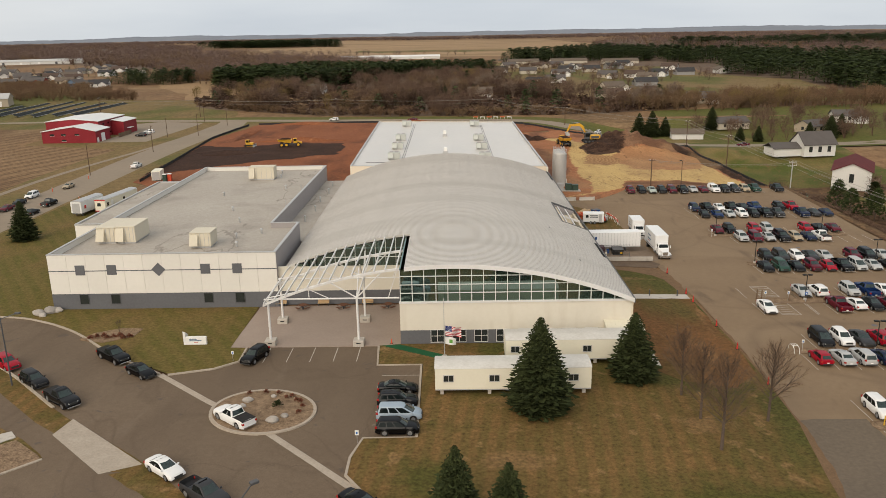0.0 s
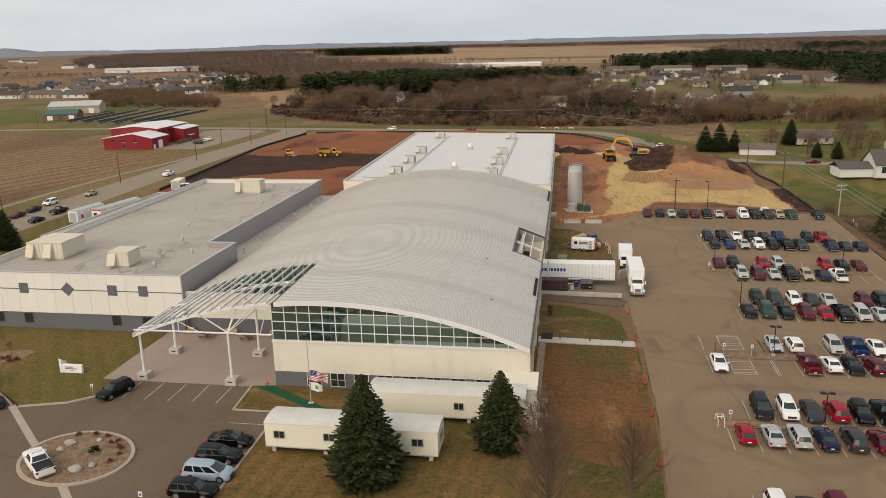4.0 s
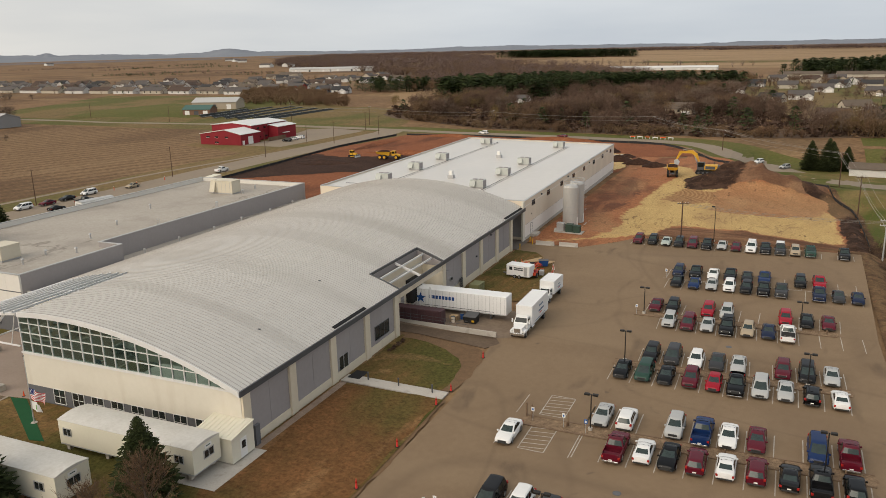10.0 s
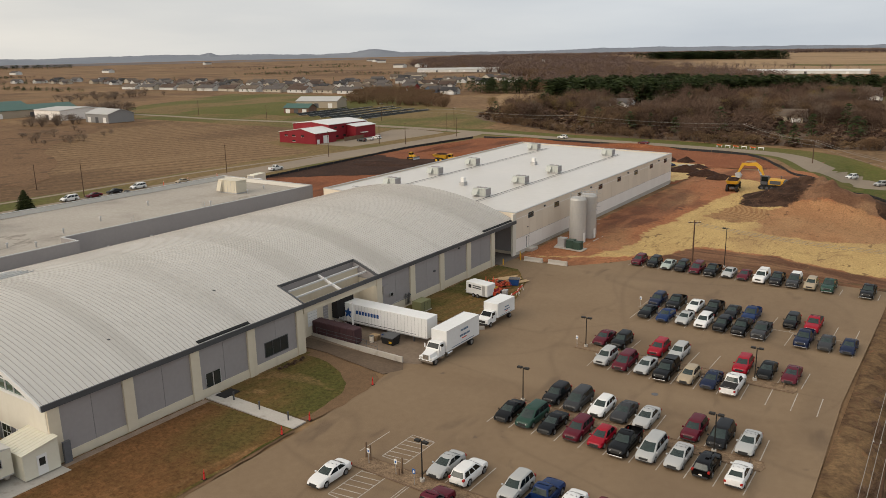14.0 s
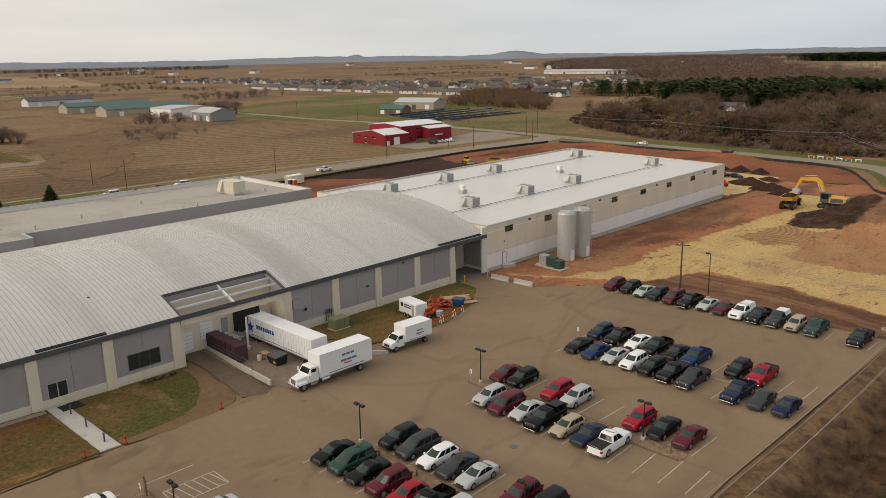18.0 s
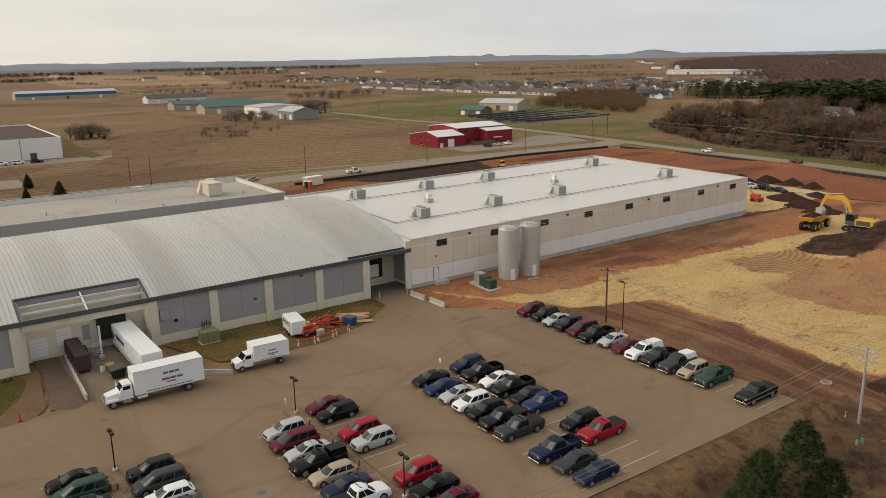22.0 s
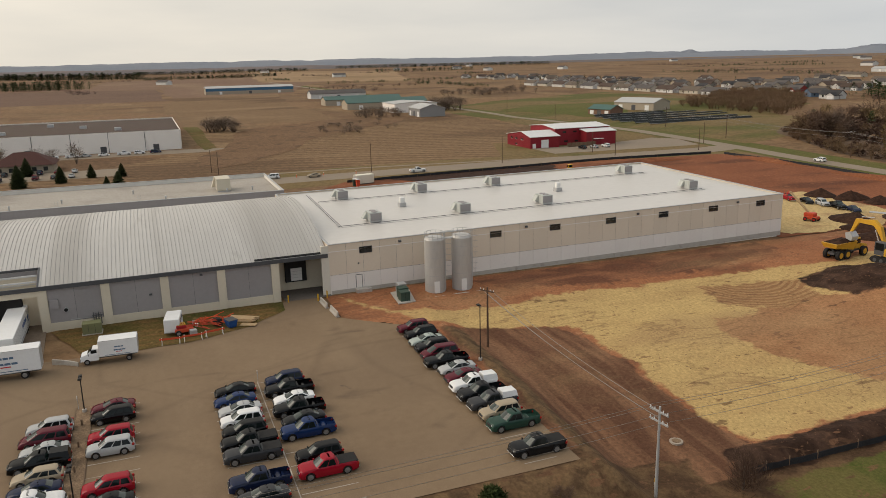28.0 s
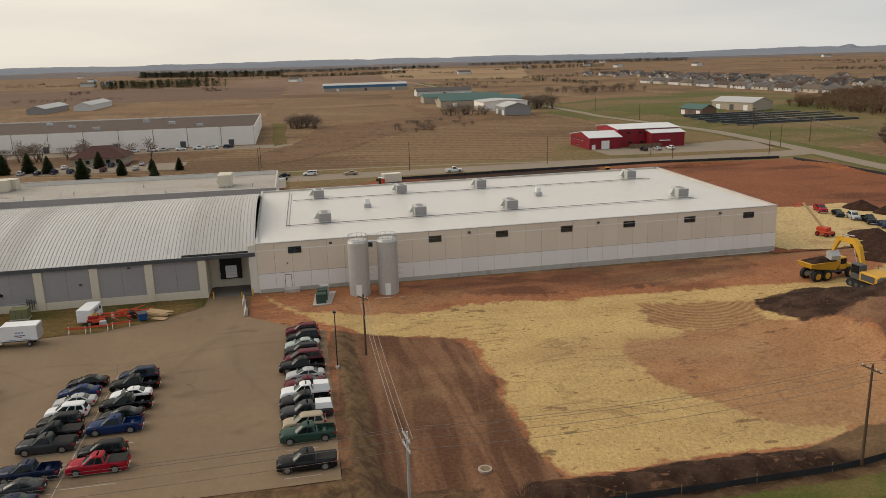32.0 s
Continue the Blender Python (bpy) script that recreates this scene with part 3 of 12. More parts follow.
def rough_edge(pts, step=2.0, amp=0.6, seed=0, closed=True):
    """A polyline with an uneven, natural edge."""
    out = []
    n = len(pts)
    for i in range(n if closed else n - 1):
        a, b = Vector(pts[i]).to_2d(), Vector(pts[(i + 1) % n]).to_2d()
        k = max(1, int((b - a).length / step))
        s = (b - a).normalized()
        for j in range(k):
            p = a + (b - a) * j / k
            d = amp * (noise.noise((p.x * 0.13, p.y * 0.13, seed)) * 1.6 + noise.noise((p.x * 0.5, p.y * 0.5, seed + 5)) * 0.8)
            out.append((p.x - s.y * d, p.y + s.x * d))
    if not closed:
        out.append(tuple(pts[-1][:2]))
    return out


def round_path(pts, k=6):
    """Catmull-Rom through the points."""
    P = [Vector(p) for p in pts]
    P = [P[0] * 2 - P[1]] + P + [P[-1] * 2 - P[-2]]
    out = []
    for i in range(1, len(P) - 2):
        a, b, c, d = P[i - 1:i + 3]
        for j in range(k):
            t = j / k
            out.append(0.5 * (2 * b + (c - a) * t + (2 * a - 5 * b + 4 * c - d) * t * t + (3 * b - a - 3 * c + d) * t ** 3))
    return out + [P[-2]]


def sheet(poly, z, top=0.0):
    """A flat sheet; with top it gets a skirt of that depth."""
    g = Geo()
    g.add([(x, y, z) for x, y in poly], [tuple(range(len(poly)))])
    return g


def ribbon(path, width, z0, z1, shift=0.0):
    """A strip along a path: a kerb, a path, a road. Negative z1-z0 of zero gives a flat sheet."""
    P = [Vector((p[0], p[1])) for p in path]
    L, R = [], []
    for i, p in enumerate(P):
        d = (P[min(i + 1, len(P) - 1)] - P[max(i - 1, 0)]).normalized()
        s = Vector((-d.y, d.x))
        L.append(p + s * (shift + width / 2)), R.append(p + s * (shift - width / 2))
    g = Geo()
    if z1 - z0 < 1e-6:
        n = len(P)
        return g.add([(*p, z0) for p in L] + [(*p, z0) for p in R], [(i, i + 1, n + i + 1, n + i) for i in range(n - 1)])
    return g.loft([[(*a, z0), (*b, z0), (*(b * 0.9 + a * 0.1), z1), (*(a * 0.9 + b * 0.1), z1)] for a, b in zip(L, R)])

# ---------------------------------------------------------------- ground and paving
GZ = -0.14
EAST = [(30, 0), (40, -0.9), (50, -1.6), (66, -1.8), (84, -3.65), (92, -4.2), (110, -4.0), (150, -2), (180, 0)]
smooth = lambda a, b, x: (lambda t: t * t * (3 - 2 * t))(min(1.0, max(0.0, (x - a) / (b - a))))


def piece(pts, x):
    if x <= pts[0][0]:
        return pts[0][1]
    for (u, p), (v, q) in zip(pts, pts[1:]):
        if x <= v:
            return p + (q - p) * (x - u) / (v - u)
    return pts[-1][1]


LOT_Y = [(54, 0.0), (66, -1.0), (152, -1.0), (205, -0.16), (207, 0.0)]
LOT_X = [(16, 0.0), (24.3, 0.3), (38, 0.85), (55, 1.0), (88, 1.0), (91.5, 0.0)]
SLIDE_Y = [(54, 0.0), (72, 1.5), (90, 1.8), (135, 1.9), (157, 1.35), (181, 1.0), (200, 0.3), (206, 0.0)]
SLIDE_X = [(60, -0.3), (135, -0.35), (157, -1.0), (181, -0.5), (206, -0.15)]


def lot_shift(x, y):
    """The lot lies up to a metre below the plaza: how far things laid out on the plaza's level move to rest on it."""
    k = piece(LOT_X, x)
    return k * piece(SLIDE_X, y) if y < 206 else 0.0, min(1.0, k * 1.15) * piece(SLIDE_Y, y), k * piece(LOT_Y, y)


RISE_Y = [(385, 0.0), (440, 2.0), (700, 3.0), (1200, 6.0), (4900, 27.0)]
RISE_X = [(-330, 2.2), (-200, 0.0)]


def far_rise(x, y):
    """The land beyond the roads climbs gently to the north and west."""
    return piece(RISE_Y, y) + piece(RISE_X, x)


def ramp(a, b, x):
    t = np.clip((x - a) / (b - a), 0.0, 1.0)
    return t * t * (3 - 2 * t)


def fall(x, y):
    """The hollow north-east of the building site, through which the road runs."""
    return -4.3 * ramp(54, 69, x) * ramp(272, 318, y) * (1 - ramp(350, 383, y)) * (1 - ramp(140, 184, x))


def sink(x, y):
    """How far things laid out on the level move to rest in the hollow."""
    dx, dy, dz = 0.0, 0.0, 0.0
    for k in range(8):
        dz = 0.5 * dz + 0.5 * fall(x + dx, y + dy)
        dx, dy = (x - 60.0) * (-dz / 41.6), (y - 40.0) * (-dz / 41.6)
    return dx, dy, dz


def relief(x, y):
    """Height of the ground: it falls away to the east of the lot and of the building site."""
    if y < 206:
        return -3.2 * smooth(88, 96, x) * (1 - smooth(120, 180, x)) * smooth(60, 90, y)
    south = smooth(206, 213, y) if x < 88 else max(smooth(206, 213, y), smooth(88, 95, x) * 0.75)
    k = smooth(90, 98, x)
    return min(piece(EAST, x) * (1 - smooth(258 - 10 * k, 290 - 14 * k, y)) * south, float(fall(x, y)))


_g = Geo()
gx0, gx1, gy0, gy1 = 12.0, 186.0, 48.0, 385.0
nx, ny = 58, 112
_g.add([(gx0 + (gx1 - gx0) * i / nx, gy0 + (gy1 - gy0) * j / ny, GZ + (lambda r: r - min(0.35, -r))(min(0.0, relief(gx0 + (gx1 - gx0) * i / nx, gy0 + (gy1 - gy0) * j / ny)))) for j in range(ny + 1) for i in range(nx + 1)],
       [(j * (nx + 1) + i, j * (nx + 1) + i + 1, (j + 1) * (nx + 1) + i + 1, (j + 1) * (nx + 1) + i) for j in range(ny) for i in range(nx)])
X_, Y_ = (-4900, -330, -200, gx0, gx1, 4900), (-4900, gy0, gy1, 440, 700, 1200, 4900)
for i in range(5):
    for j in range(6):
        if (i, j) != (3, 1):
            _g.add([(X_[i], Y_[j], GZ), (X_[i + 1], Y_[j], GZ), (X_[i + 1], Y_[j + 1], GZ), (X_[i], Y_[j + 1], GZ)], [(0, 1, 2, 3)])
setting("ground", _g, FIELD, "wide brown farmland ground reaching the horizon", "ground", smooth=60)
setting("parking_lot", sheet([(38.6, 30), (88, 30), (88.2, 205.5), (46, 205.8), (42, 200), (36, 193.6), (25, 193.0), (25, 186), (34, 180), (37.5, 160), (36.5, 150), (24, 150), (24, 138), (37.4, 137.5), (39.2, 118), (39.2, 95), (37.8, 80), (35.6, 62), (32, 45), (28, 30)], 0.0), ASPHALT, "weathered brown-grey asphalt parking lot with stall lines", "parking lot")
street_n = round_path([(-118, 116), (-90, 115), (-71, 113), (-64, 111), (-56, 106), (-46.3, 97), (-38, 91), (-29.6, 83.4), (-21.3, 76.3), (-9.4, 64.1), (-2, 54), (8, 38), (20, 16)])
street_s = round_path([(-118, 104), (-90, 103.5), (-76, 101), (-66, 97.5), (-58, 92), (-45, 80), (-31.7, 69.5), (-20, 58), (-10, 46), (4, 20)])
setting("street", sheet([tuple(p) for p in street_n] + [tuple(p) for p in reversed(street_s)], -0.05), ROADM, "patched asphalt street curving past the entrance drive", "road")
DRIVE = [(-38.5, 89.5), (-36.7, 90.6), (-31.4, 92.2), (-28.6, 94.6), (-28.8, 99.4), (-10.9, 99.4), (-10.4, 92.9), (-4.7, 92.9), (-4.5, 74.3), (-10.2, 74.2), (-11.1, 70.2), (-11.1, 66.9), (-9.0, 63.6), (-22, 75.5), (-30, 82.5)]
setting("entrance_drive", sheet(DRIVE, -0.02), ROADM, "asphalt visitor drive in front of the plaza", "road")
setting("plaza", Geo().prism([(-31.3, 99.4), (-7.7, 99.4), (-7.7, 116.2), (-31.0, 116.2)], -0.1, 0.06), PLAZA, "tan concrete entrance plaza under the steel canopy", "pavement")
# lawns
E_LAWN1 = [(24.4, 135.4), (28.5, 135.2), (33, 133.6), (35.9, 131.2), (37.3, 128.4), (37.8, 125), (37.9, 119.9), (24.4, 119.9)]
E_LAWN2 = [(24.4, 117.6), (38.4, 117.6), (38.8, 100), (38.6, 88), (37.9, 76), (35.2, 62), (31.5, 45), (26, 28), (8, 40), (-2, 54.5), (-9.2, 64.3), (-10.9, 66.9), (-10.9, 70.2), (-10, 74), (-4.2, 74.1), (-4.4, 93.1), (-10.2, 93.1), (-10.7, 99.4), (-7.7, 99.9), (24.4, 99.9)]
W_LAWN = [(-31.2, 99.4), (-29, 99.2), (-28.9, 94.9), (-31.6, 92.5), (-37, 91), (-46.5, 97.3), (-56, 106.3), (-64, 111.3), (-71, 113.3), (-90, 115.2), (-101, 115.6), (-101, 200), (-64, 200), (-64, 115.9), (-31.2, 115.9)]
setting("lawn_east", sheet(rough_edge(E_LAWN1, 0.8, 0.18, 5), 0.018), LAWN, "patchy half-green lawn strip beside the hall", "lawn")
setting("lawn_front", sheet(E_LAWN2, 0.09), LAWN, "dry brown and green front lawn", "lawn")
setting("lawn_strip", sheet(rough_edge([(24.5, 117.5), (31, 117.5), (38.1, 117.4), (38.5, 100), (38.2, 89), (34, 85), (28, 87), (24.5, 92)], 1.0, 0.3, 14), 0.097), LAWNDRY, "dry orange-brown lawn beside the hall", "lawn")
setting("lawn_west", sheet(W_LAWN, 0.08), GREEN, "green lawn beside the white building", "lawn")
setting("lawn_dock", sheet(rough_edge([(24.6, 152.5), (35.5, 156.5), (37.6, 163), (37.2, 171), (34.4, 180), (29, 186.5), (24.6, 187)], 1.0, 0.25, 3), 0.06), LAWN, "worn grass patch beside the loading area", "lawn")
setting("verge_south", sheet([tuple(p) for p in street_s] + [(-60, 20), (-118, 60)], 0.0), LAWN, "bare brown verge south of the street", "verge")
BAREM = mat("bare_edge_soil", (0.185, 0.115, 0.064), (0.130, 0.080, 0.045), 0.95, s1=0.12, s2=1.2, bump=0.3, bs=6, spec=0.1)
grain(BAREM, 0.22, 6.0, 8)
edge = [(38.75, 117.3), (39.0, 108), (39.15, 100), (39.0, 88), (38.3, 76), (36.9, 66), (34.4, 55), (31, 42.5)]
setting("lawn_bare_edge", sheet(rough_edge(edge + [(x - 1.25, y) for x, y in reversed(edge)], 0.7, 0.4, 9), 0.03), BAREM, "worn bare soil along the edge of the lawn", "verge")
soil = [(24.6, 136.7), (31, 135.7), (35.5, 134.9), (37.6, 133.2), (38.7, 130), (38.8, 125), (38.5, 120.0), (37.1, 120.0), (37.2, 124), (36.6, 127.6), (35.2, 130.2), (32.4, 132.4), (28.5, 134), (24.6, 134.4)]
setting("ramp_bare_edge", sheet(rough_edge(soil, 0.7, 0.35, 21), 0.024), BAREM, "worn bare soil between the lawn strip and the ramp", "verge")
setting("asphalt_patch", sheet([(37.6, 76.9), (40.1, 77.4), (45.9, 77.3), (46.0, 70.5), (45.4, 62), (34.5, 60)], 0.004), grain(mat("newer_asphalt", (0.150, 0.116, 0.083), (0.125, 0.099, 0.073), 0.9, s1=0.15, s2=2), 0.14, 2.2), "darker newer asphalt where the lot meets the drive", "road")
# kerbs
def kerb(name, path, label="grey concrete kerb", w=0.35, z1=0.13):
    return setting(name, ribbon(path, w, -0.1, z1), KERBM, label, "kerb")
kerb("kerb_street_north", [tuple(p) for p in street_n if p.x < -37.5])
kerb("kerb_drive_west", [(-36.9, 90.75), (-31.5, 92.4), (-28.8, 94.7), (-28.9, 99.2)])
kerb("kerb_lawn_front", [(-10.7, 99.3), (-10.3, 93), (-4.6, 93), (-4.4, 74.2), (-10.1, 74.1), (-11, 70.2), (-11, 66.9), (-9.2, 64.2), (-2, 54.3), (8, 39.5)])
kerb("kerb_street_south", [tuple(p) for p in street_s if p.x < -45], w=0.4)
setting("gutter_strip", ribbon([(-38, 91), (-29.6, 83.4), (-21.3, 76.3), (-9.4, 64.1)], 0.9, -0.03, -0.01), KERBM, "pale concrete gutter strip between street and drive", "gutter")
setting("driveway_apron", sheet([(-43.6, 79.2), (-44.2, 75.6), (-35.6, 67.6), (-31.9, 69.4)], 0.03), KERBM, "worn concrete driveway apron", "pavement")
setting("side_drive", sheet([(-43.3, 75.3), (-35.3, 68.0), (-33.5, 68.0), (-24, 59), (-24, 40), (-60, 40), (-46, 66.8), (-42.7, 70.6), (-43.5, 71.6), (-47, 74.7), (-51, 77.4), (-62, 84.5), (-64, 91), (-56, 86.2), (-47.6, 78.5)], 0.02), ROADM, "asphalt side drive and path south of the street", "road")
setting("mulch_corner", sheet(rough_edge([(-48.9, 73.4), (-47.6, 74.5), (-43.7, 71.4), (-42.9, 70.5), (-45.6, 67.6), (-52, 66)], 0.6, 0.12, 8), 0.06), MULCH, "bare brown planting corner", "planting bed")
setting("bare_strip", sheet(rough_edge([(-34.6, 67.5), (-32.3, 68.4), (-27.8, 65.3), (-22, 60), (-26, 60.5), (-28.8, 63.2)], 0.6, 0.2, 9), 0.05), LAWN, "bare brown soil strip beside the street", "soil")
setting("walk_slab", Geo().prism([(-50.2, 75.7), (-49.1, 76.4), (-47.9, 75.1), (-49.2, 73.8)], -0.05, 0.08), CONC, "pale concrete walk slab", "pavement")
kerb("kerb_side_drive", [(-52, 61), (-45.5, 67.7), (-42.7, 70.5)])
setting("sidewalk_side_door", Geo().prism([(24.4, 120.2), (38.2, 119.7), (38.2, 117.6), (24.4, 118.2)], -0.05, 0.1), CONC, "pale concrete walk to the side door", "pavement")
# island with planting
isl = [(-22.3 + 6.0 * math.cos(a) * 1.0, 80.6 + 5.3 * math.sin(a)) for a in [2 * math.pi * i / 40 for i in range(40)]]
isl = [(x + 0.12 * (80.6 - y), y) for x, y in isl]
setting("island_bed", Geo().prism(isl, -0.1, 0.12), MULCH, "round gravel planting bed in the drive", "planting bed")
kerb("island_kerb", isl + [isl[0]], "round concrete kerb of the planting bed", 0.45, 0.15)
GREENROAD = mat("roadside_grass", (0.072, 0.086, 0.018), (0.130, 0.106, 0.035), 0.95, s1=0.03, s2=0.5, bump=0.4, bs=5)
grain(GREENROAD, 0.3, 1.2, 10)
# far roads
ROAD_A = round_path([(-111, -300), (-109.5, 60), (-109, 171), (-109.5, 200), (-110.5, 240), (-111.5, 290), (-110, 340), (-108, 372), (-112, 398)])
setting("road_west", ribbon(ROAD_A, 13.5, GZ + 0.05, GZ + 0.05), ROADFAR, "worn grey two-lane road beside the plant", "road")
ROAD_N = round_path([(-1500, 418), (-445, 413), (-283, 412), (-190, 409), (-120, 401), (-70, 393), (-30, 389), (0, 384.5), (38, 374), (57, 340), (72, 310), (84, 296), (101, 287), (120, 285), (200, 293), (420, 330)])
setting("road_north", ribbon(ROAD_N, 9.5, GZ + 0.07, GZ + 0.07), ROADFAR, "worn grey road curving round the building site", "road")
setting("footpath_west", ribbon(round_path([(-129, 60), (-127.6, 200), (-126, 248), (-119.5, 298), (-116, 340), (-115, 385)]), 2.2, GZ + 0.06, GZ + 0.06), ROADFAR, "narrow pale path along the road", "path")
setting("verge_west", ribbon(ROAD_A, 44, GZ + 0.02, GZ + 0.02, 4), GREENFAR, "dry green roadside verge", "verge")
setting("verge_north", ribbon(ROAD_N, 26, GZ + 0.03, GZ + 0.03, 5), GREENROAD, "green roadside grass strip", "verge")
# building site
SITE = [(24, 292), (24, 330), (44, 336), (38, 352), (27, 367), (-2, 373), (-50, 379), (-94, 377), (-101, 328), (-98.5, 267), (-96, 228), (-70, 205), (-30, 205), (-28, 292)]
setting("site_soil", sheet(rough_edge(SITE, 2, 0.5, 2), GZ + 0.14), REDDIRT, "raw red soil of the building site", "soil")
FENCE = [(88.6, 207), (91.6, 212), (91.5, 235), (90.6, 262), (86.3, 273), (84, 280.5), (78, 288), (70.7, 295.5), (61.6, 308), (51.5, 325), (42, 344), (27, 367), (-2, 373), (-50, 379), (-94, 377)]
FENCE = [(x + float(sink(x, y)[0]), y + float(sink(x, y)[1])) for x, y in FENCE]


def inside(poly, x, y):
    c = False
    for (xa, ya), (xb, yb) in zip(poly, poly[1:] + poly[:1]):
        if (ya > y) != (yb > y) and x < (xb - xa) * (y - ya) / (yb - ya) + xa:
            c = not c
    return c


def edge_dist(poly, x, y, closed=True):
    d = 1e9
    for (xa, ya), (xb, yb) in zip(poly, poly[1:] + (poly[:1] if closed else [])):
        ux, uy = xb - xa, yb - ya
        t = min(1.0, max(0.0, ((x - xa) * ux + (y - ya) * uy) / (ux * ux + uy * uy)))
        d = min(d, (x - xa - t * ux) ** 2 + (y - ya - t * uy) ** 2)
    return math.sqrt(d)


def weight(poly, x, y, soft):
    d = edge_dist(poly, x, y)
    return min(1.0, max(0.0, 0.5 + (d if inside(poly, x, y) else -d) / (2 * soft)))


ZONES = {
    "sand": ([(25, 196), (36, 201), (39.4, 213), (38.3, 228.5), (37.9, 238.6), (39.2, 259), (40.8, 275), (42.9, 288), (41, 300), (34, 311), (28, 306), (30, 316), (44, 308), (50, 292), (49, 280), (56, 276), (74, 270), (80, 268), (86.3, 262), (86.4, 256), (86.2, 251), (86.1, 236), (85.8, 228.2), (81.4, 227.3), (72, 226.8), (57.5, 226.2), (50.5, 226), (49.8, 224), (45.4, 211.6), (43, 206)], 1.6),
    "tan": ([(53.3, 268), (56, 256), (57.3, 247), (62.8, 244.5), (71, 247), (79.7, 253), (83.8, 260), (86, 274), (72, 278), (59, 277)], 2.0),
    "swirl": ([(43.5, 256), (44.4, 266), (48.2, 275.5), (54.8, 272), (57.5, 262), (51.5, 253.5)], 2.5),
    "stain": ([(25, 217), (25, 285), (31, 284), (34.5, 272), (36, 258), (35.5, 240), (33.5, 226)], 2.5),
    "brown": ([(46, 205.5), (91, 205.5), (91.4, 222), (86.4, 227.6), (80, 226.6), (67, 226), (57, 225.6), (50, 224), (45.6, 212)], 1.2),
    "black": ([(86.6, 223), (92, 223), (91.3, 262), (87, 274), (80, 284), (76, 284), (84, 270), (87, 258)], 0.8),
    "pile": ([(46.5, 274), (45.8, 281), (48, 288), (53, 294.5), (58.6, 294), (64, 288.5), (62.5, 284), (60.5, 280), (58.5, 274), (52, 271)], 1.2),
    "loam": ([(60, 277), (66, 277.5), (72, 277), (80, 275.5), (86, 275.5), (84, 284), (77, 292), (68, 299), (57, 303), (53, 296), (60, 290)], 1.4),
}
MOUNDS = [(58.3, 292.5, 6.0, 6.5, 4.6), (64.5, 288, 6.0, 7.5, 4.2), (70, 284, 6.5, 6.0, 3.0), (77, 281, 6.5, 6.0, 2.2), (53, 284, 5.0, 6.0, 1.6), (60, 281, 9, 6.0, 1.6)]


def site_height(x, y):
    z = relief(x, y)
    for mx_, my_, ra, rb, hh in MOUNDS:
        q = ((x - mx_) / ra) ** 2 + ((y - my_) / rb) ** 2
        if q < 4:
            z += hh * math.exp(-q * 1.3) * (1 + 0.35 * noise.noise((x * 0.35, y * 0.35, 2)))
    if 222 < y < 268:
        z += 0.8 * math.exp(-((x - 88.8) / 1.5) ** 2) * smooth(222, 226, y) * (1 - smooth(262, 268, y)) * (1 + 0.5 * noise.noise((x * 0.7, y * 0.7, 6)))
    if 205.5 < y < 211 and 46 < x < 92:
        z += 0.35 * math.exp(-((y - 207.5) / 1.2) ** 2) * (1 + 0.6 * noise.noise((x * 0.5, y * 0.5, 9)))
    return z + 0.10 * noise.noise((x * 0.3, y * 0.3, 4)) + 0.05 * noise.noise((x * 1.1, y * 1.1, 4))


STEP = 0.8
index, verts, faces, data = {}, [], [], {k: [] for k in ("sand", "tan", "swirl", "stain", "brown", "black", "loam", "grass", "dry", "verge")}


def node(i, j):
    if (i, j) not in index:
        x, y = 24.6 + i * STEP, 60.0 + j * STEP
        n0 = noise.noise((x * 0.12, y * 0.12, 11)) * 1.6
        index[(i, j)] = len(verts)
        zz = site_height(x, y)
        if x < 88.5 and y < 206.6:
            zz = min(zz, -0.02)
        verts.append((x, y, zz + 0.03 * smooth(206, 208, y) - 0.02))
        for k in ("sand", "tan", "swirl", "stain", "brown", "black", "loam"):
            data[k].append(weight(ZONES[k][0], x + n0, y + n0, ZONES[k][1]) if y > 190 else 0.0)
        data["black"][-1] = max(data["black"][-1], weight(ZONES["pile"][0], x + n0, y - n0, 1.5) if y > 255 else 0.0)
        out = edge_dist(FENCE, x, y, False) if y > 190 else 0
        beyond = (x > piece([(200, 91.5), (235, 91.5), (262, 90.6), (275, 86.5), (290, 82), (308, 75), (322, 66), (345, 42)], y)) if y > 206 else x > 97
        data["grass"].append((min(1.0, max(0.0, (out - 0.8) / 2)) if y > 206 else smooth(103, 109, x) * 0.8) * (smooth(218, 230, y) if y > 206 else 1.0) if beyond else 0.0)
        data["verge"].append(max(smooth(85.6, 86.6, x) * (1 - smooth(214, 224, y)), 1.0 if beyond else 0.0))
        data["dry"].append(max(math.exp(-((y - 208.2) / 1.7) ** 2) if 47 < x < 92 and y > 205 else 0.0, (1.0 - abs(x - 90.2) / 4 if y < 206 else 0.0), 0.0))
    return index[(i, j)]


for j in range(int(276 / STEP)):
    for i in range(int(112 / STEP)):
        x, y = 24.6 + i * STEP, 60.0 + j * STEP
        if (x < 87.6 and y < 205.0 and not (x < 46.5 and y > 193.4)) or (y > 330 and x < 40):
            continue
        if x < 46 and y < 206.2 and x > 36 and y < 194 + (x - 36) * 1.15:
            continue
        if y < 194:
            if x < 87.6:
                continue
        faces.append((node(i, j), node(i + 1, j), node(i + 1, j + 1), node(i, j + 1)))
me = bpy.data.meshes.new("site_ground")
me.from_pydata(verts, [], faces)
me.shade_smooth()
for k, vals in data.items():
    me.attributes.new(k, "FLOAT", "POINT").data.foreach_set("value", np.array(vals, dtype=np.float32))


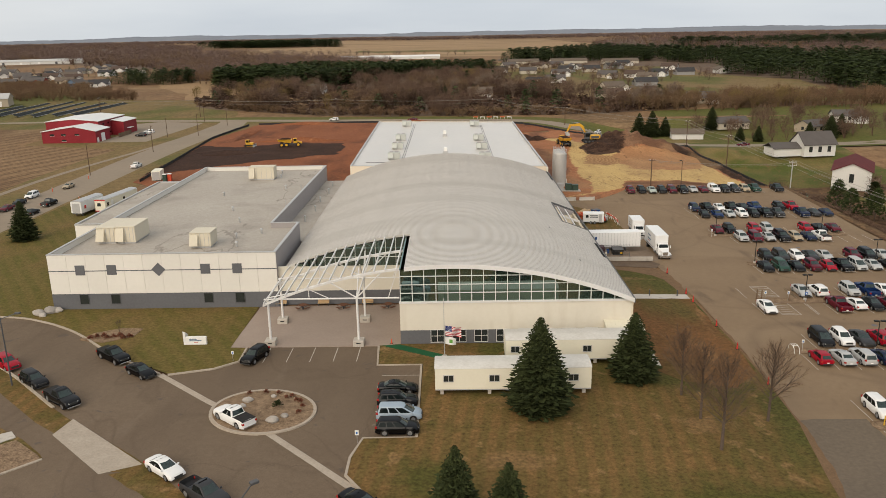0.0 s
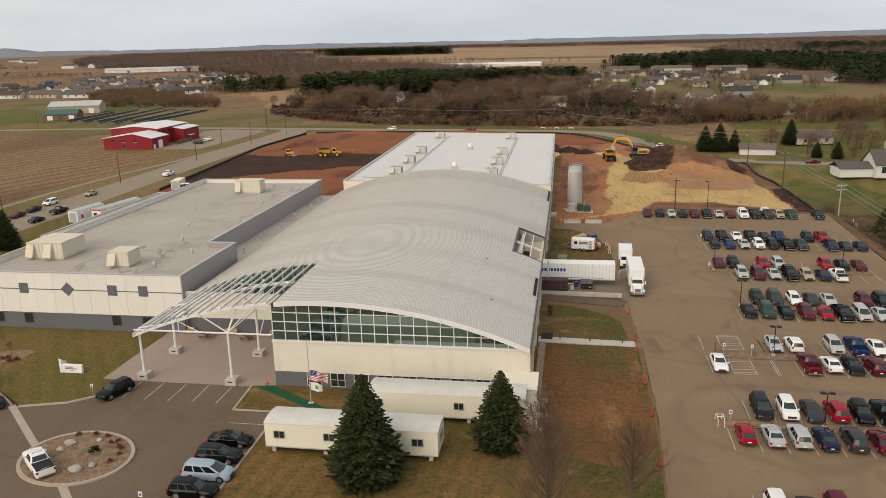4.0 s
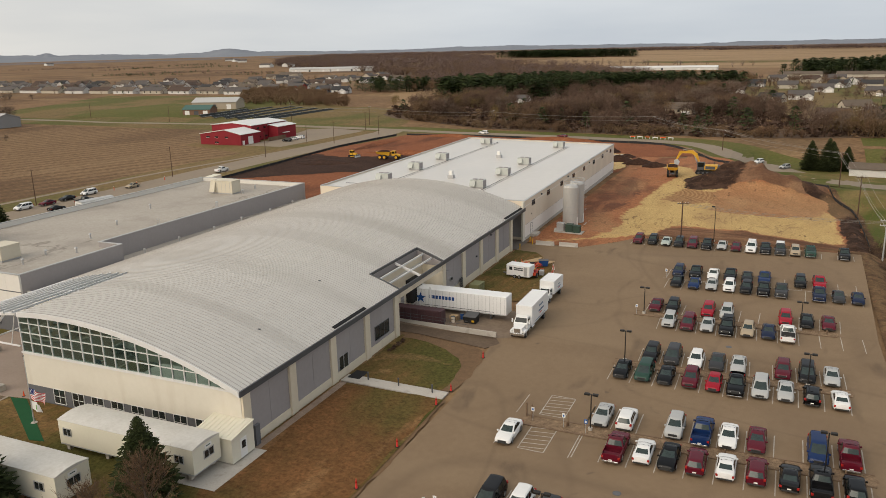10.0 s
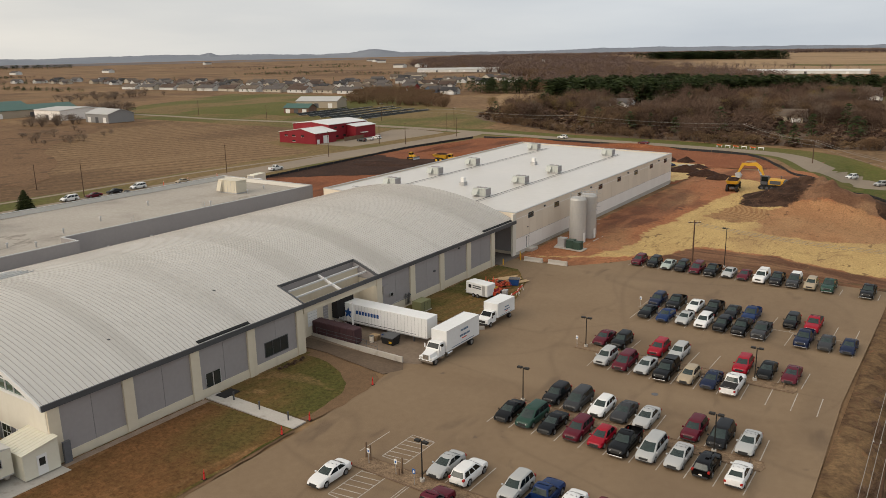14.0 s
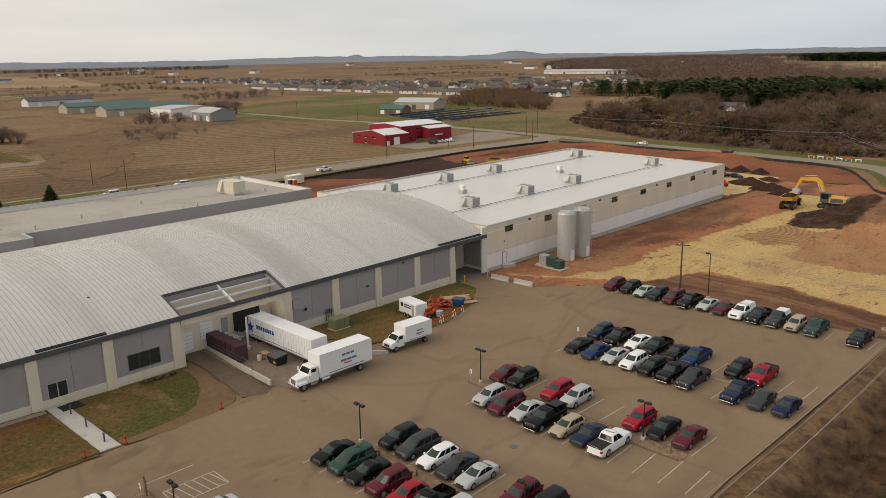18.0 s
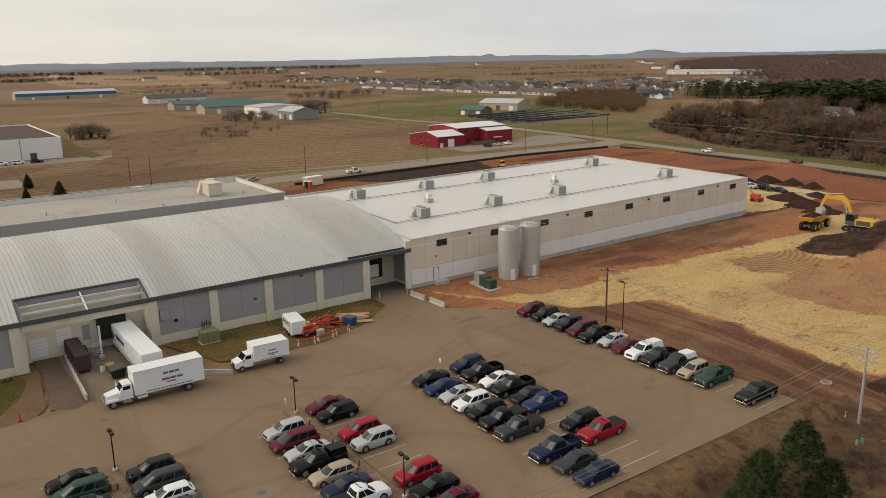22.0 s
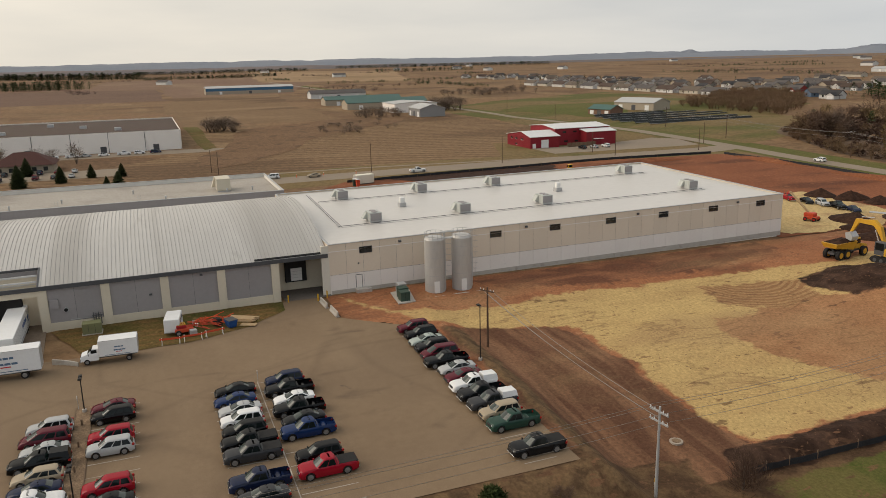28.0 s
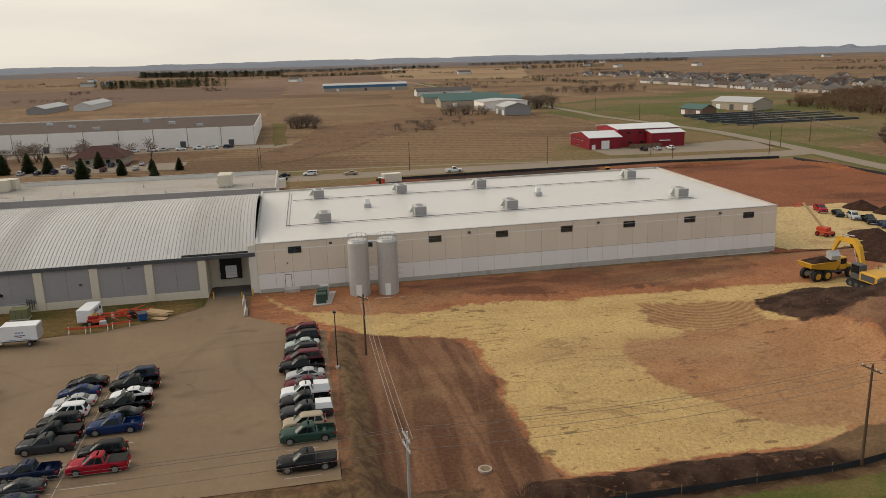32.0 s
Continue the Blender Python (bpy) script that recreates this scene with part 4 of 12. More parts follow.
def soil_material():
    m = mat("site_soils", (0.265, 0.103, 0.047), (0.33, 0.145, 0.069), 0.95, s1=0.07, s2=0.9, bump=0.9, bs=1.8)
    layer(m, (0.135, 0.058, 0.032), 0.10, 0.58, 0.06, (1, 0.4, 1), amount=0.85)
    layer(m, (0.36, 0.19, 0.10), 0.35, 0.66, 0.05, amount=0.6)
    n, l = m.node_tree.nodes, m.node_tree.links
    b = n["Principled BSDF"]
    tc = n.new("ShaderNodeTexCoord")
    for key, ca, cb, sc, stretch in (
            ("stain", (0.130, 0.055, 0.031), (0.225, 0.098, 0.050), 0.3, (1, 0.4, 1)),
            ("brown", (0.105, 0.050, 0.028), (0.20, 0.103, 0.056), 0.3, (0.16, 1.3, 1)),
            ("sand", (0.46, 0.315, 0.13), (0.405, 0.265, 0.11), 0.16, (1.0, 0.4, 1)),
            ("tan", (0.29, 0.145, 0.068), (0.34, 0.178, 0.084), 0.2, (1, 0.6, 1)),
            ("swirl", (0.25, 0.13, 0.06), (0.32, 0.19, 0.086), 0.35, (1, 1, 1)),
            ("verge", (0.072, 0.041, 0.022), (0.128, 0.076, 0.038), 0.25, (1, 1, 1)),
            ("dry", (0.150, 0.092, 0.046), (0.082, 0.049, 0.026), 0.6, (1, 1, 1)),
            ("loam", (0.12, 0.062, 0.036), (0.19, 0.105, 0.06), 0.2, (1, 1, 1)),
            ("black", (0.030, 0.016, 0.010), (0.066, 0.036, 0.023), 0.3, (1, 1, 1)),
            ("grass", (0.072, 0.082, 0.018), (0.120, 0.098, 0.032), 0.12, (1, 1, 1))):
        mp, t1, t2 = n.new("ShaderNodeMapping"), n.new("ShaderNodeTexNoise"), n.new("ShaderNodeTexNoise")
        mp.inputs["Scale"].default_value = stretch
        l.new(tc.outputs["Object"], mp.inputs["Vector"])
        l.new(mp.outputs["Vector"], t1.inputs["Vector"]), l.new(tc.outputs["Object"], t2.inputs["Vector"])
        t1.inputs["Scale"].default_value, t1.inputs["Detail"].default_value = sc, 9
        t1.inputs["Distortion"].default_value = 0.6
        t2.inputs["Scale"].default_value, t2.inputs["Detail"].default_value = 0.55, 8
        src = t1
        if key == "swirl":
            src = n.new("ShaderNodeTexWave")
            src.wave_type, src.rings_direction = "RINGS", "Z"
            mp.inputs["Location"].default_value = (-41.0, -266.0, 0)
            src.inputs["Scale"].default_value, src.inputs["Distortion"].default_value, src.inputs["Detail"].default_value = 0.26, 5.0, 6
            l.new(mp.outputs["Vector"], src.inputs["Vector"])
        rp = n.new("ShaderNodeValToRGB")
        rp.color_ramp.elements[0].position, rp.color_ramp.elements[1].position = 0.43, 0.62
        rp.color_ramp.elements[0].color, rp.color_ramp.elements[1].color = (*ca, 1), (*cb, 1)
        l.new(src.outputs["Fac"], rp.inputs["Fac"])
        at = n.new("ShaderNodeAttribute")
        at.attribute_name = key
        ad, mr = n.new("ShaderNodeMath"), n.new("ShaderNodeMapRange")
        ad.operation = "ADD"
        l.new(at.outputs["Fac"], ad.inputs[0]), l.new(t2.outputs["Fac"], ad.inputs[1])
        mr.inputs["From Min"].default_value, mr.inputs["From Max"].default_value = 0.9, 1.12
        l.new(ad.outputs[0], mr.inputs["Value"])
        mix = n.new("ShaderNodeMixRGB")
        l.new(mr.outputs[0], mix.inputs["Fac"]), l.new(b.inputs["Base Color"].links[0].from_socket, mix.inputs["Color1"]), l.new(rp.outputs["Color"], mix.inputs["Color2"])
        l.new(mix.outputs["Color"], b.inputs["Base Color"])
    layer(m, (0.115, 0.06, 0.033), 0.5, 0.675, 0.015, (1, 0.4, 1), amount=0.7, detail=12)
    layer(m, (0.13, 0.07, 0.04), 2.6, 0.66, 0.015, amount=0.75, detail=6)
    layer(m, (0.17, 0.085, 0.045), 0.9, 0.665, 0.012, (1, 0.45, 1), turn=15, amount=0.7, detail=8)
    layer(m, (0.30, 0.19, 0.095), 0.05, 0.57, 0.05, (1, 0.5, 1), turn=30, amount=0.35, detail=9)
    contour(m, (0.14, 0.074, 0.04), 0.11, 0.010, 0.4, (1, 0.35, 1), 10, 0.8, 4)
    return grain(m, 0.34, 2.4, 10)


me.materials.append(soil_material())
tagged(new("site_ground", me), "graded red, yellow and black soil of the building site with dry banks", "soil", "", "structure")
setting("topsoil_west", sheet(rough_edge([(-97.5, 240), (-70, 262), (-42, 278), (-44, 306), (-66, 310), (-84, 300), (-99, 305)], 1.2, 1.5, 9), GZ + 0.18), TOPSOIL, "stripped black topsoil on the site", "soil")
setting("sand_north", sheet(rough_edge([(10, 292), (23, 296), (24, 318), (20, 336), (-16, 338), (-16, 306), (0, 300)], 1.0, 1.2, 12), GZ + 0.19), SAND, "packed sandy ground behind the hall", "soil")
# white stall lines
def line(x0, y0, x1, y1, w=0.11, z=0.012):
    d = Vector((x1 - x0, y1 - y0)).normalized() * w / 2
    return Geo().add([(x0 - d.y, y0 + d.x, z), (x0 + d.y, y0 - d.x, z), (x1 + d.y, y1 - d.x, z), (x1 - d.y, y1 + d.x, z)], [(0, 1, 2, 3)])


def stall_lines(y0, y1, x0, n, pitch=2.76):
    for i in range(n):
        tagged(part("stall_line", line(x0 + i * pitch, y0, x0 + i * pitch, y1), LINEM), "worn white stall line painted on the asphalt", "road marking", "stall lines", "structure")


for ya, yb, xa, cnt in ((199.9, 205.2, 45.4, 16), (178.1, 183.6, 56.0, 12), (172.2, 177.8, 56.6, 12), (158.6, 164.0, 55.9, 11), (151.9, 157.2, 58.6, 11), (137.7, 143.2, 57.9, 10), (130.8, 136.2, 55.2, 11), (117.4, 122.8, 55.6, 12), (110.4, 115.6, 55.9, 12), (97.0, 102.3, 49.5, 15), (90.2, 95.6, 46.5, 16)):
    stall_lines(ya, yb, xa, cnt)
for i in range(6):
    tagged(part("stall_line", line(-25.6 + 3.1 * i, 99.2, -25.6 + 3.1 * i, 94.4, z=-0.014), LINEM), "worn white stall line painted on the asphalt", "road marking", "stall lines", "structure")
for i in range(6):
    tagged(part("stall_line", line(-4.7, 73.9 + 3.2 * i, -9.4, 73.9 + 3.2 * i, z=-0.014), LINEM), "worn white stall line painted on the asphalt", "road marking", "stall lines", "structure")

# ---------------------------------------------------------------- arched hall
CX, CZ, RR = -1.0, 11.5, 64.0
arc = lambda x: CZ - (RR - math.sqrt(RR * RR - (x - CX) ** 2))
FY, HX0, HX1, HY1 = 100.2, -26.9, 23.9, 195.4   # front, left eave, right wall, far end
EAVE = 24.2
LEVEL = pose(24, 100, 0, 0.34, 0, 0.23) @ pose(-24, -100, 0)   # the buildings stand a third of a degree off the street's level
hall = thing("arched_hall", LEVEL, "long factory hall with a curved grey metal roof", "factory hall")
def roof_piece(x0, x1, y0, y1, name="roof", lab="ribbed grey curved metal roof"):
    n = max(2, int((x1 - x0) / 1.2))
    xs = [x0 + (x1 - x0) * i / n for i in range(n + 1)]
    ring = lambda y: [(x, y, arc(x)) for x in xs] + [(x, y, arc(x) - 0.35) for x in reversed(xs)]
    return part(name, Geo().loft([ring(y0), ring(y1)]), ROOFMETAL, hall, lab, smooth=30)
roof_piece(-6.9, EAVE, FY - 0.5, 117.5)
roof_piece(HX0, EAVE, 117.5, 136.2)
roof_piece(HX0, 19.5, 136.2, 152.0)
roof_piece(HX0, EAVE, 152.0, HY1)
def rib(x0, x1):
    n = max(3, int((x1 - x0) / 2.0))
    xs = [x0 + (x1 - x0) * i / n for i in range(n + 1)]
    me = Geo().loft([[(x, -0.035, arc(x) - 0.02), (x, -0.02, arc(x) + 0.055), (x, 0.02, arc(x) + 0.055), (x, 0.035, arc(x) - 0.02)] for x in xs]).mesh("roof_seam")
    me.materials.append(SEAMM)
    return fix(me)
ribs = {k: rib(*k) for k in ((-6.85, EAVE - 0.03), (HX0 + 0.05, EAVE - 0.03), (HX0 + 0.05, 19.4))}
y = FY - 0.2
while y < HY1:
    k = (-6.85, EAVE - 0.03) if y < 117.6 else (HX0 + 0.05, 19.4) if 136.1 < y < 152.1 else (HX0 + 0.05, EAVE - 0.03)
    part("roof_seam", ribs[k], None, hall, at=pose(0, y, 0))
    y += 0.61
for a, b in ((118.8, 126.8), (183.5, 194.6)):
    part("ice_melt_strip", Geo().loft([[(23.6, y_, arc(23.6) + 0.03), (24.0, y_, arc(24.0) + 0.03), (24.0, y_, arc(24.0) + 0.12), (23.6, y_, arc(23.6) + 0.12)] for y_ in (a, b)]), DARK, hall, "black ice-melt strip at the eave")
# eave fascia on the right, ridge line pipe
part("fascia", Geo().box(EAVE - 0.05, FY - 0.5, 5.78, EAVE + 0.12, HY1, 6.42), DARKGREY, hall, "dark metal eave trim")
part("gutter_edge", Geo().loft([[(x, FY - 0.62, arc(x) - 0.5), (x, FY - 0.5, arc(x) - 0.5), (x, FY - 0.5, arc(x) + 0.1), (x, FY - 0.62, arc(x) + 0.1)] for x in [-6.9 + 31.1 * i / 26 for i in range(27)]]), STEELW, hall, "white curved front roof edge")
# front wall, base and glass
part("front_wall", Geo().box(-7.7, FY, 2.0, HX1, FY + 0.35, 6.0), CREAM, hall, "cream panel front wall")
part("sill_trim", Geo().box(-7.75, FY - 0.12, 5.95, HX1 + 0.1, FY + 0.3, 6.2), STEELW, hall, "white sill under the glazing")
part("base_wall", Geo().box(-7.7, FY + 0.03, -0.1, HX1, FY + 0.35, 2.0), DARKB, hall, "dark grey base wall")
part("corner_wall", Geo().box(HX1 - 2.4, FY - 0.05, -0.1, HX1 + 0.02, FY + 0.3, 5.95), CREAM, hall)
part("west_wall", Geo().box(-7.7, FY + 0.35, -0.1, -7.35, 117.5, 6.1), CREAM, hall)
part("west_glass_wall", Geo().prism([(-7.65, FY + 0.35), (-7.45, FY + 0.35), (-7.45, 117.4), (-7.65, 117.4)], 6.1, arc(-7.5) - 0.4), CURTAIN, hall)
GW, GH = 1.62, 1.2
gx = -7.55
col = 0
while gx < 23.4:
    x1 = min(gx + GW, 23.9)
    r = 0
    while True:
        z0 = 6.2 + GH * r
        ta, tb = arc(gx) - 0.52, arc(x1) - 0.52
        if max(ta, tb) <= z0 + 0.08:
            break
        za, zb = min(z0 + GH, ta), min(z0 + GH, tb)
        za, zb = max(za, z0 + 0.01), max(zb, z0 + 0.01)
        part("pane", Geo().add([(gx, FY + 0.08, z0), (x1, FY + 0.08, z0), (x1, FY + 0.08, zb), (gx, FY + 0.08, za)], [(0, 1, 2, 3)]), CURTAIN, hall)
        r += 1
    part("mullion", Geo().box(gx - 0.05, FY - 0.03, 6.2, gx + 0.05, FY + 0.12, max(arc(gx) - 0.45, 6.25)), STEELW, hall)
    gx = x1
for r in range(1, 5):
    zz = 6.2 + GH * r
    if zz < CZ - 0.5:
        half = math.sqrt(RR * RR - (RR - (CZ - 0.5 - zz)) ** 2)
        part("transom", Geo().box(-7.6, FY - 0.02, zz - 0.045, min(CX + half, 24), FY + 0.1, zz + 0.045), STEELW, hall)
# lower front windows
def window(parent, x, z, w, h, y, nx=2, nz=2, fm=STEELW, gm=WINDOWD, axis="x", out=-1):
    """A framed window on a wall: axis x lies along x facing out*y, axis y along y facing out*x."""
    def P(a, b, c0, c1, d0, d1):
        return Geo().box(a, c0, d0, b, c1, d1) if axis == "x" else Geo().box(c0, a, d0, c1, b, d1)
    win = part("window", P(x - w / 2, x + w / 2, y, y + out * 0.03, z, z + h), gm, parent)
    t = 0.07
    for a, b, d0, d1 in ((x - w / 2 - t, x - w / 2, z - t, z + h + t), (x + w / 2, x + w / 2 + t, z - t, z + h + t), (x - w / 2, x + w / 2, z - t, z), (x - w / 2, x + w / 2, z + h, z + h + t)):
        part("frame", P(a, b, y, y + out * 0.08, d0, d1), fm, win)
    for i in range(1, nx):
        part("glazing_bar", P(x - w / 2 + w * i / nx - 0.03, x - w / 2 + w * i / nx + 0.03, y, y + out * 0.06, z, z + h), fm, win)
    for i in range(1, nz):
        part("glazing_bar", P(x - w / 2, x + w / 2, y, y + out * 0.055, z + h * i / nz - 0.03, z + h * i / nz + 0.03), fm, win)
    return win
for i in range(8):
    window(hall, -2.6 + 3.02 * i, 0.25, 1.75, 1.75, FY + 0.03)
# right side: pilasters and grey panels
BAYS = [100.2, 108.6, 117.4, 126.05, 134.7, 151.85, 160.45, 168.95, 177.5, 186.0]
for i, yb in enumerate(BAYS):
    part("pilaster", Geo().box(HX1 - 0.3, yb, -0.8, HX1 + 0.28, yb + 1.25, 5.85), CREAMT, hall, "cream pilaster")
part("pilaster", Geo().box(HX1 - 0.3, 135.9, -0.8, HX1, 136.4, 5.85), CREAMT, hall)
for i in range(len(BAYS) - 1):
    a, b = BAYS[i] + 1.25, BAYS[i + 1]
    if BAYS[i] == 134.7:
        continue
    m = (a + b) / 2
    for p, q in ((a, m - 0.02), (m + 0.02, b)):
        part("wall_panel", Geo().box(HX1 - 0.2, p, 0.55, HX1, q, 5.85), GREYP, hall, "grey metal wall panel")
    part("joint", Geo().box(HX1 - 0.2, m - 0.02, 0.55, HX1 - 0.04, m + 0.02, 5.85), DARKB, hall)
    part("plinth", Geo().box(HX1 - 0.2, a, -0.8, HX1 + 0.1, b, 0.55), CREAMT, hall)
part("header_beam", Geo().box(HX1 - 0.2, 136.2, 4.9, HX1 + 0.2, 152.2, 5.85), CREAMT, hall, "cream beam over the loading dock")
window(hall, 131.0, 1.1, 4.0, 1.9, HX1, 3, 1, DARKGREY, WINDOWD, "y", 1)
part("meter_box", Geo().bbox(HX1, 153.3, 2.8, HX1 + 0.35, 154.5, 4.2, 0.03), GREYP, hall, "grey meter box")
vent = part("exhaust_vent", Geo().tube((HX1, 155.4, 2.4), (HX1 + 0.3, 155.4, 2.4), 0.36, n=16), GALV, hall, "round exhaust vent")
part("louvre", Geo().tube((HX1 + 0.3, 155.4, 2.4), (HX1 + 0.33, 155.4, 2.4), 0.28, n=16), DARK, vent)
for k in range(4):
    part("meter_pipe", Geo().tube((HX1 + 0.25, 159.0 + 0.35 * k, -0.4), (HX1 + 0.25, 159.0 + 0.35 * k, 1.5 - 0.15 * (k % 2)), 0.06), DARKGREY, hall)
part("meter_pipe", Geo().tube((HX1 + 0.25, 158.8, 1.0), (HX1 + 0.25, 160.3, 1.0), 0.06), DARKGREY, hall)
part("wall_pipe", Geo().tube((HX1 + 0.12, 155.8, 0.75), (HX1 + 0.12, 158.9, 0.75), 0.05), GALV, hall)
for y_, z_ in ((167.4, 3.0), (175.1, 5.2)):
    part("wall_lamp", Geo().bbox(HX1, y_ - 0.22, z_, HX1 + 0.22, y_ + 0.22, z_ + 0.28, 0.03), DARKGREY, hall, "dark wall-mounted lamp")
sd = part("side_door", Geo().box(HX1 + 0.0, 119.4, 0.1, HX1 + 0.05, 121.6, 2.3), WINDOWD, hall, "glazed double side door")
for yy in (119.35, 120.45, 121.55):
    part("door_frame", Geo().box(HX1 + 0.04, yy, 0.1, HX1 + 0.09, yy + 0.1, 2.4), GALV, sd)
# loading dock recess
part("dock_back_wall", Geo().box(20.2, 136.0, -0.8, 20.5, 152.2, 7.2), CREAMT, hall, "cream back wall of the loading dock")
part("dock_side_wall", Geo().box(20.5, 136.0, -0.8, HX1 - 0.3, 136.3, 5.8), CREAMT, hall)
part("dock_side_wall", Geo().box(20.5, 151.9, -0.8, HX1 - 0.3, 152.2, 5.8), CREAMT, hall)
part("opening_wall", Geo().box(19.3, 136.3, 6.0, 19.5, 152.0, arc(19.5) - 0.3), GREYP, hall, "grey wall inside the roof opening")
part("opening_floor", Geo().box(19.5, 136.4, 5.9, 20.6, 151.9, 6.1), MEMBRANE, hall)
for yy in (136.3, 151.8):
    part("opening_cheek", Geo().loft([[(x, yy, 5.6), (x, yy + 0.2, 5.6), (x, yy + 0.2, arc(x) - 0.25), (x, yy, arc(x) - 0.25)] for x in (19.5, 20.6, 23, 24.0)]), GREYP, hall)
part("roof_opening_beam", Geo().beam((19.4, 144.2, arc(19.4) - 0.5), (EAVE - 0.2, 144.2, 6.0), 0.2, 0.35), STEELW, hall, "white steel beam across the roof opening")
for xx in (20.7, 22.2):
    part("roof_opening_rail", Geo().beam((xx, 136.5, arc(xx) - 0.4), (xx, 151.8, arc(xx) - 0.4), 0.15, 0.25), STEELW, hall)
for yy in (136.15, 152.05):
    part("opening_trim", Geo().loft([[(x, yy - 0.12, arc(x) - 0.3), (x, yy + 0.12, arc(x) - 0.3), (x, yy + 0.12, arc(x) + 0.12), (x, yy - 0.12, arc(x) + 0.12)] for x in (19.5, 21, 22.5, EAVE)]), DARKGREY, hall, "dark metal trim round the roof opening")
part("opening_trim", Geo().box(19.4, 136.1, arc(19.5) - 0.25, 19.6, 152.1, arc(19.5) + 0.12), DARKGREY, hall)
def dock_door(parent, y, w, h, z, x, m):
    d = part("dock_door", Geo().box(x, y - w / 2, z, x + 0.06, y + w / 2, z + h), m, parent, "sectional dock door")
    for i in range(1, 5):
        part("door_rib", Geo().box(x + 0.06, y - w / 2, z + h * i / 5 - 0.02, x + 0.08, y + w / 2, z + h * i / 5 + 0.02), GALV, d)
    return d
dock_door(hall, 138.2, 2.2, 2.5, 0.05, 20.5, WHITEP)
dock_door(hall, 141.4, 1.9, 2.3, 1.0, 20.5, WHITEP)
dock_door(hall, 144.2, 1.0, 2.1, 1.1, 20.5, GREYP)
sh = part("dock_shelter", Geo().box(20.5, 145.6, 0.9, 21.6, 149.3, 4.5), BLACK, hall, "black foam dock shelter")
# far dock at the end of the hall
part("dock_back_wall", Geo().box(18.2, 187.2, -0.8, 18.5, HY1, 7.6), CREAMT, hall)
part("dock_side_wall", Geo().box(18.5, 187.0, -0.8, HX1 - 0.2, 187.25, 6.2), CREAMT, hall)
part("dock_shelter", Geo().box(18.5, 189.0, 0.9, 19.2, 192.6, 4.9), BLACK, hall, "black foam dock shelter")
part("dock_door", Geo().box(19.2, 189.9, 1.1, 19.26, 191.8, 3.3), WHITEP, hall, "white sectional dock door")
for z in (1.65, 2.2, 2.75):
    part("door_rib", Geo().box(19.26, 189.9, z - 0.02, 19.28, 191.8, z + 0.02), GALV, hall)
part("far_gable", Geo().prism([(HX0, HY1), (HX1, HY1), (HX1, HY1 + 0.1), (HX0, HY1 + 0.1)], 0, 5.5), GREYP, hall)
part("left_wall", Geo().box(HX0, 117.5, -0.1, HX0 + 0.3, HY1, arc(HX0) - 0.35), GREYP, hall)

# ---------------------------------------------------------------- canopy of bare steel in front of the hall
canopy = thing("entrance_canopy", pose(-20, 104.7, 0), "open white steel canopy frame over the plaza", "canopy")
cp = lambda n, g, l="": part(n, g, STEELW, canopy, l, at=pose(20, -104, 0))
COLS = [(-25.8, 99.7), (-13.5, 99.3), (-25.9, 108.2), (-13.6, 108.4)]
for x, y in COLS:
    ft = part("footing", Geo().bbox(x - 0.75, y - 0.75, 0.0, x + 0.75, y + 0.75, 0.85, 0.06), CONC, canopy, "square concrete footing", at=pose(20, -104, 0))
    part("slot", Geo().box(x - 0.3, y - 0.765, 0.42, x + 0.3, y - 0.7, 0.56), DARK, ft)
    cp("column", Geo().cyl(x, y, 0.8, 6.9, 0.17, n=12))
    for dx, dy in ((-3.6, 0), (3.6, 0), (0, 3.6), (0, -3.6), (1.2, 1.2)):
        if (x < -20 and dx <= 1.2) or (y < 100 and dy < 0):
            continue
        xx, yy = min(x + dx, -7.8), y + dy
        cp("strut", Geo().tube((x, y, 6.9), (xx, yy, arc(xx) - 0.3), 0.09))
for i in range(13):
    x = -26.2 + 1.52 * i
    cp("purlin", Geo().beam((x, 98.9, arc(x) - 0.02), (x, 117.2, arc(x) - 0.02), 0.14, 0.26))
xs = [-26.4 + 18.8 * i / 12 for i in range(13)]
for y in (99.2, 108.3):
    cp("arched_beam", Geo().loft([[(x, y - 0.14, arc(x) - 0.42), (x, y + 0.14, arc(x) - 0.42), (x, y + 0.14, arc(x) - 0.1), (x, y - 0.14, arc(x) - 0.1)] for x in xs]))
    cp("tie_beam", Geo().tube((-26.2, y, 6.85), (-7.7, y, 6.85), 0.12))
    for a, b in ((-24.0, -20.0), (-17.2, -20.0), (-20.0, -20.0), (-9.2, -7.9)):
        cp("brace", Geo().tube((a, y, 6.85), (b, y, arc(b) - 0.4), 0.06))
for x in (-25.8, -13.5):
    cp("tie_beam", Geo().tube((x, 99.2, 6.85), (x, 108.3, 6.85), 0.1))
cp("edge_beam", Geo().loft([[(x, 117.0, arc(x) - 0.35), (x, 117.3, arc(x) - 0.35), (x, 117.3, arc(x) + 0.1), (x, 117.0, arc(x) + 0.1)] for x in xs]))
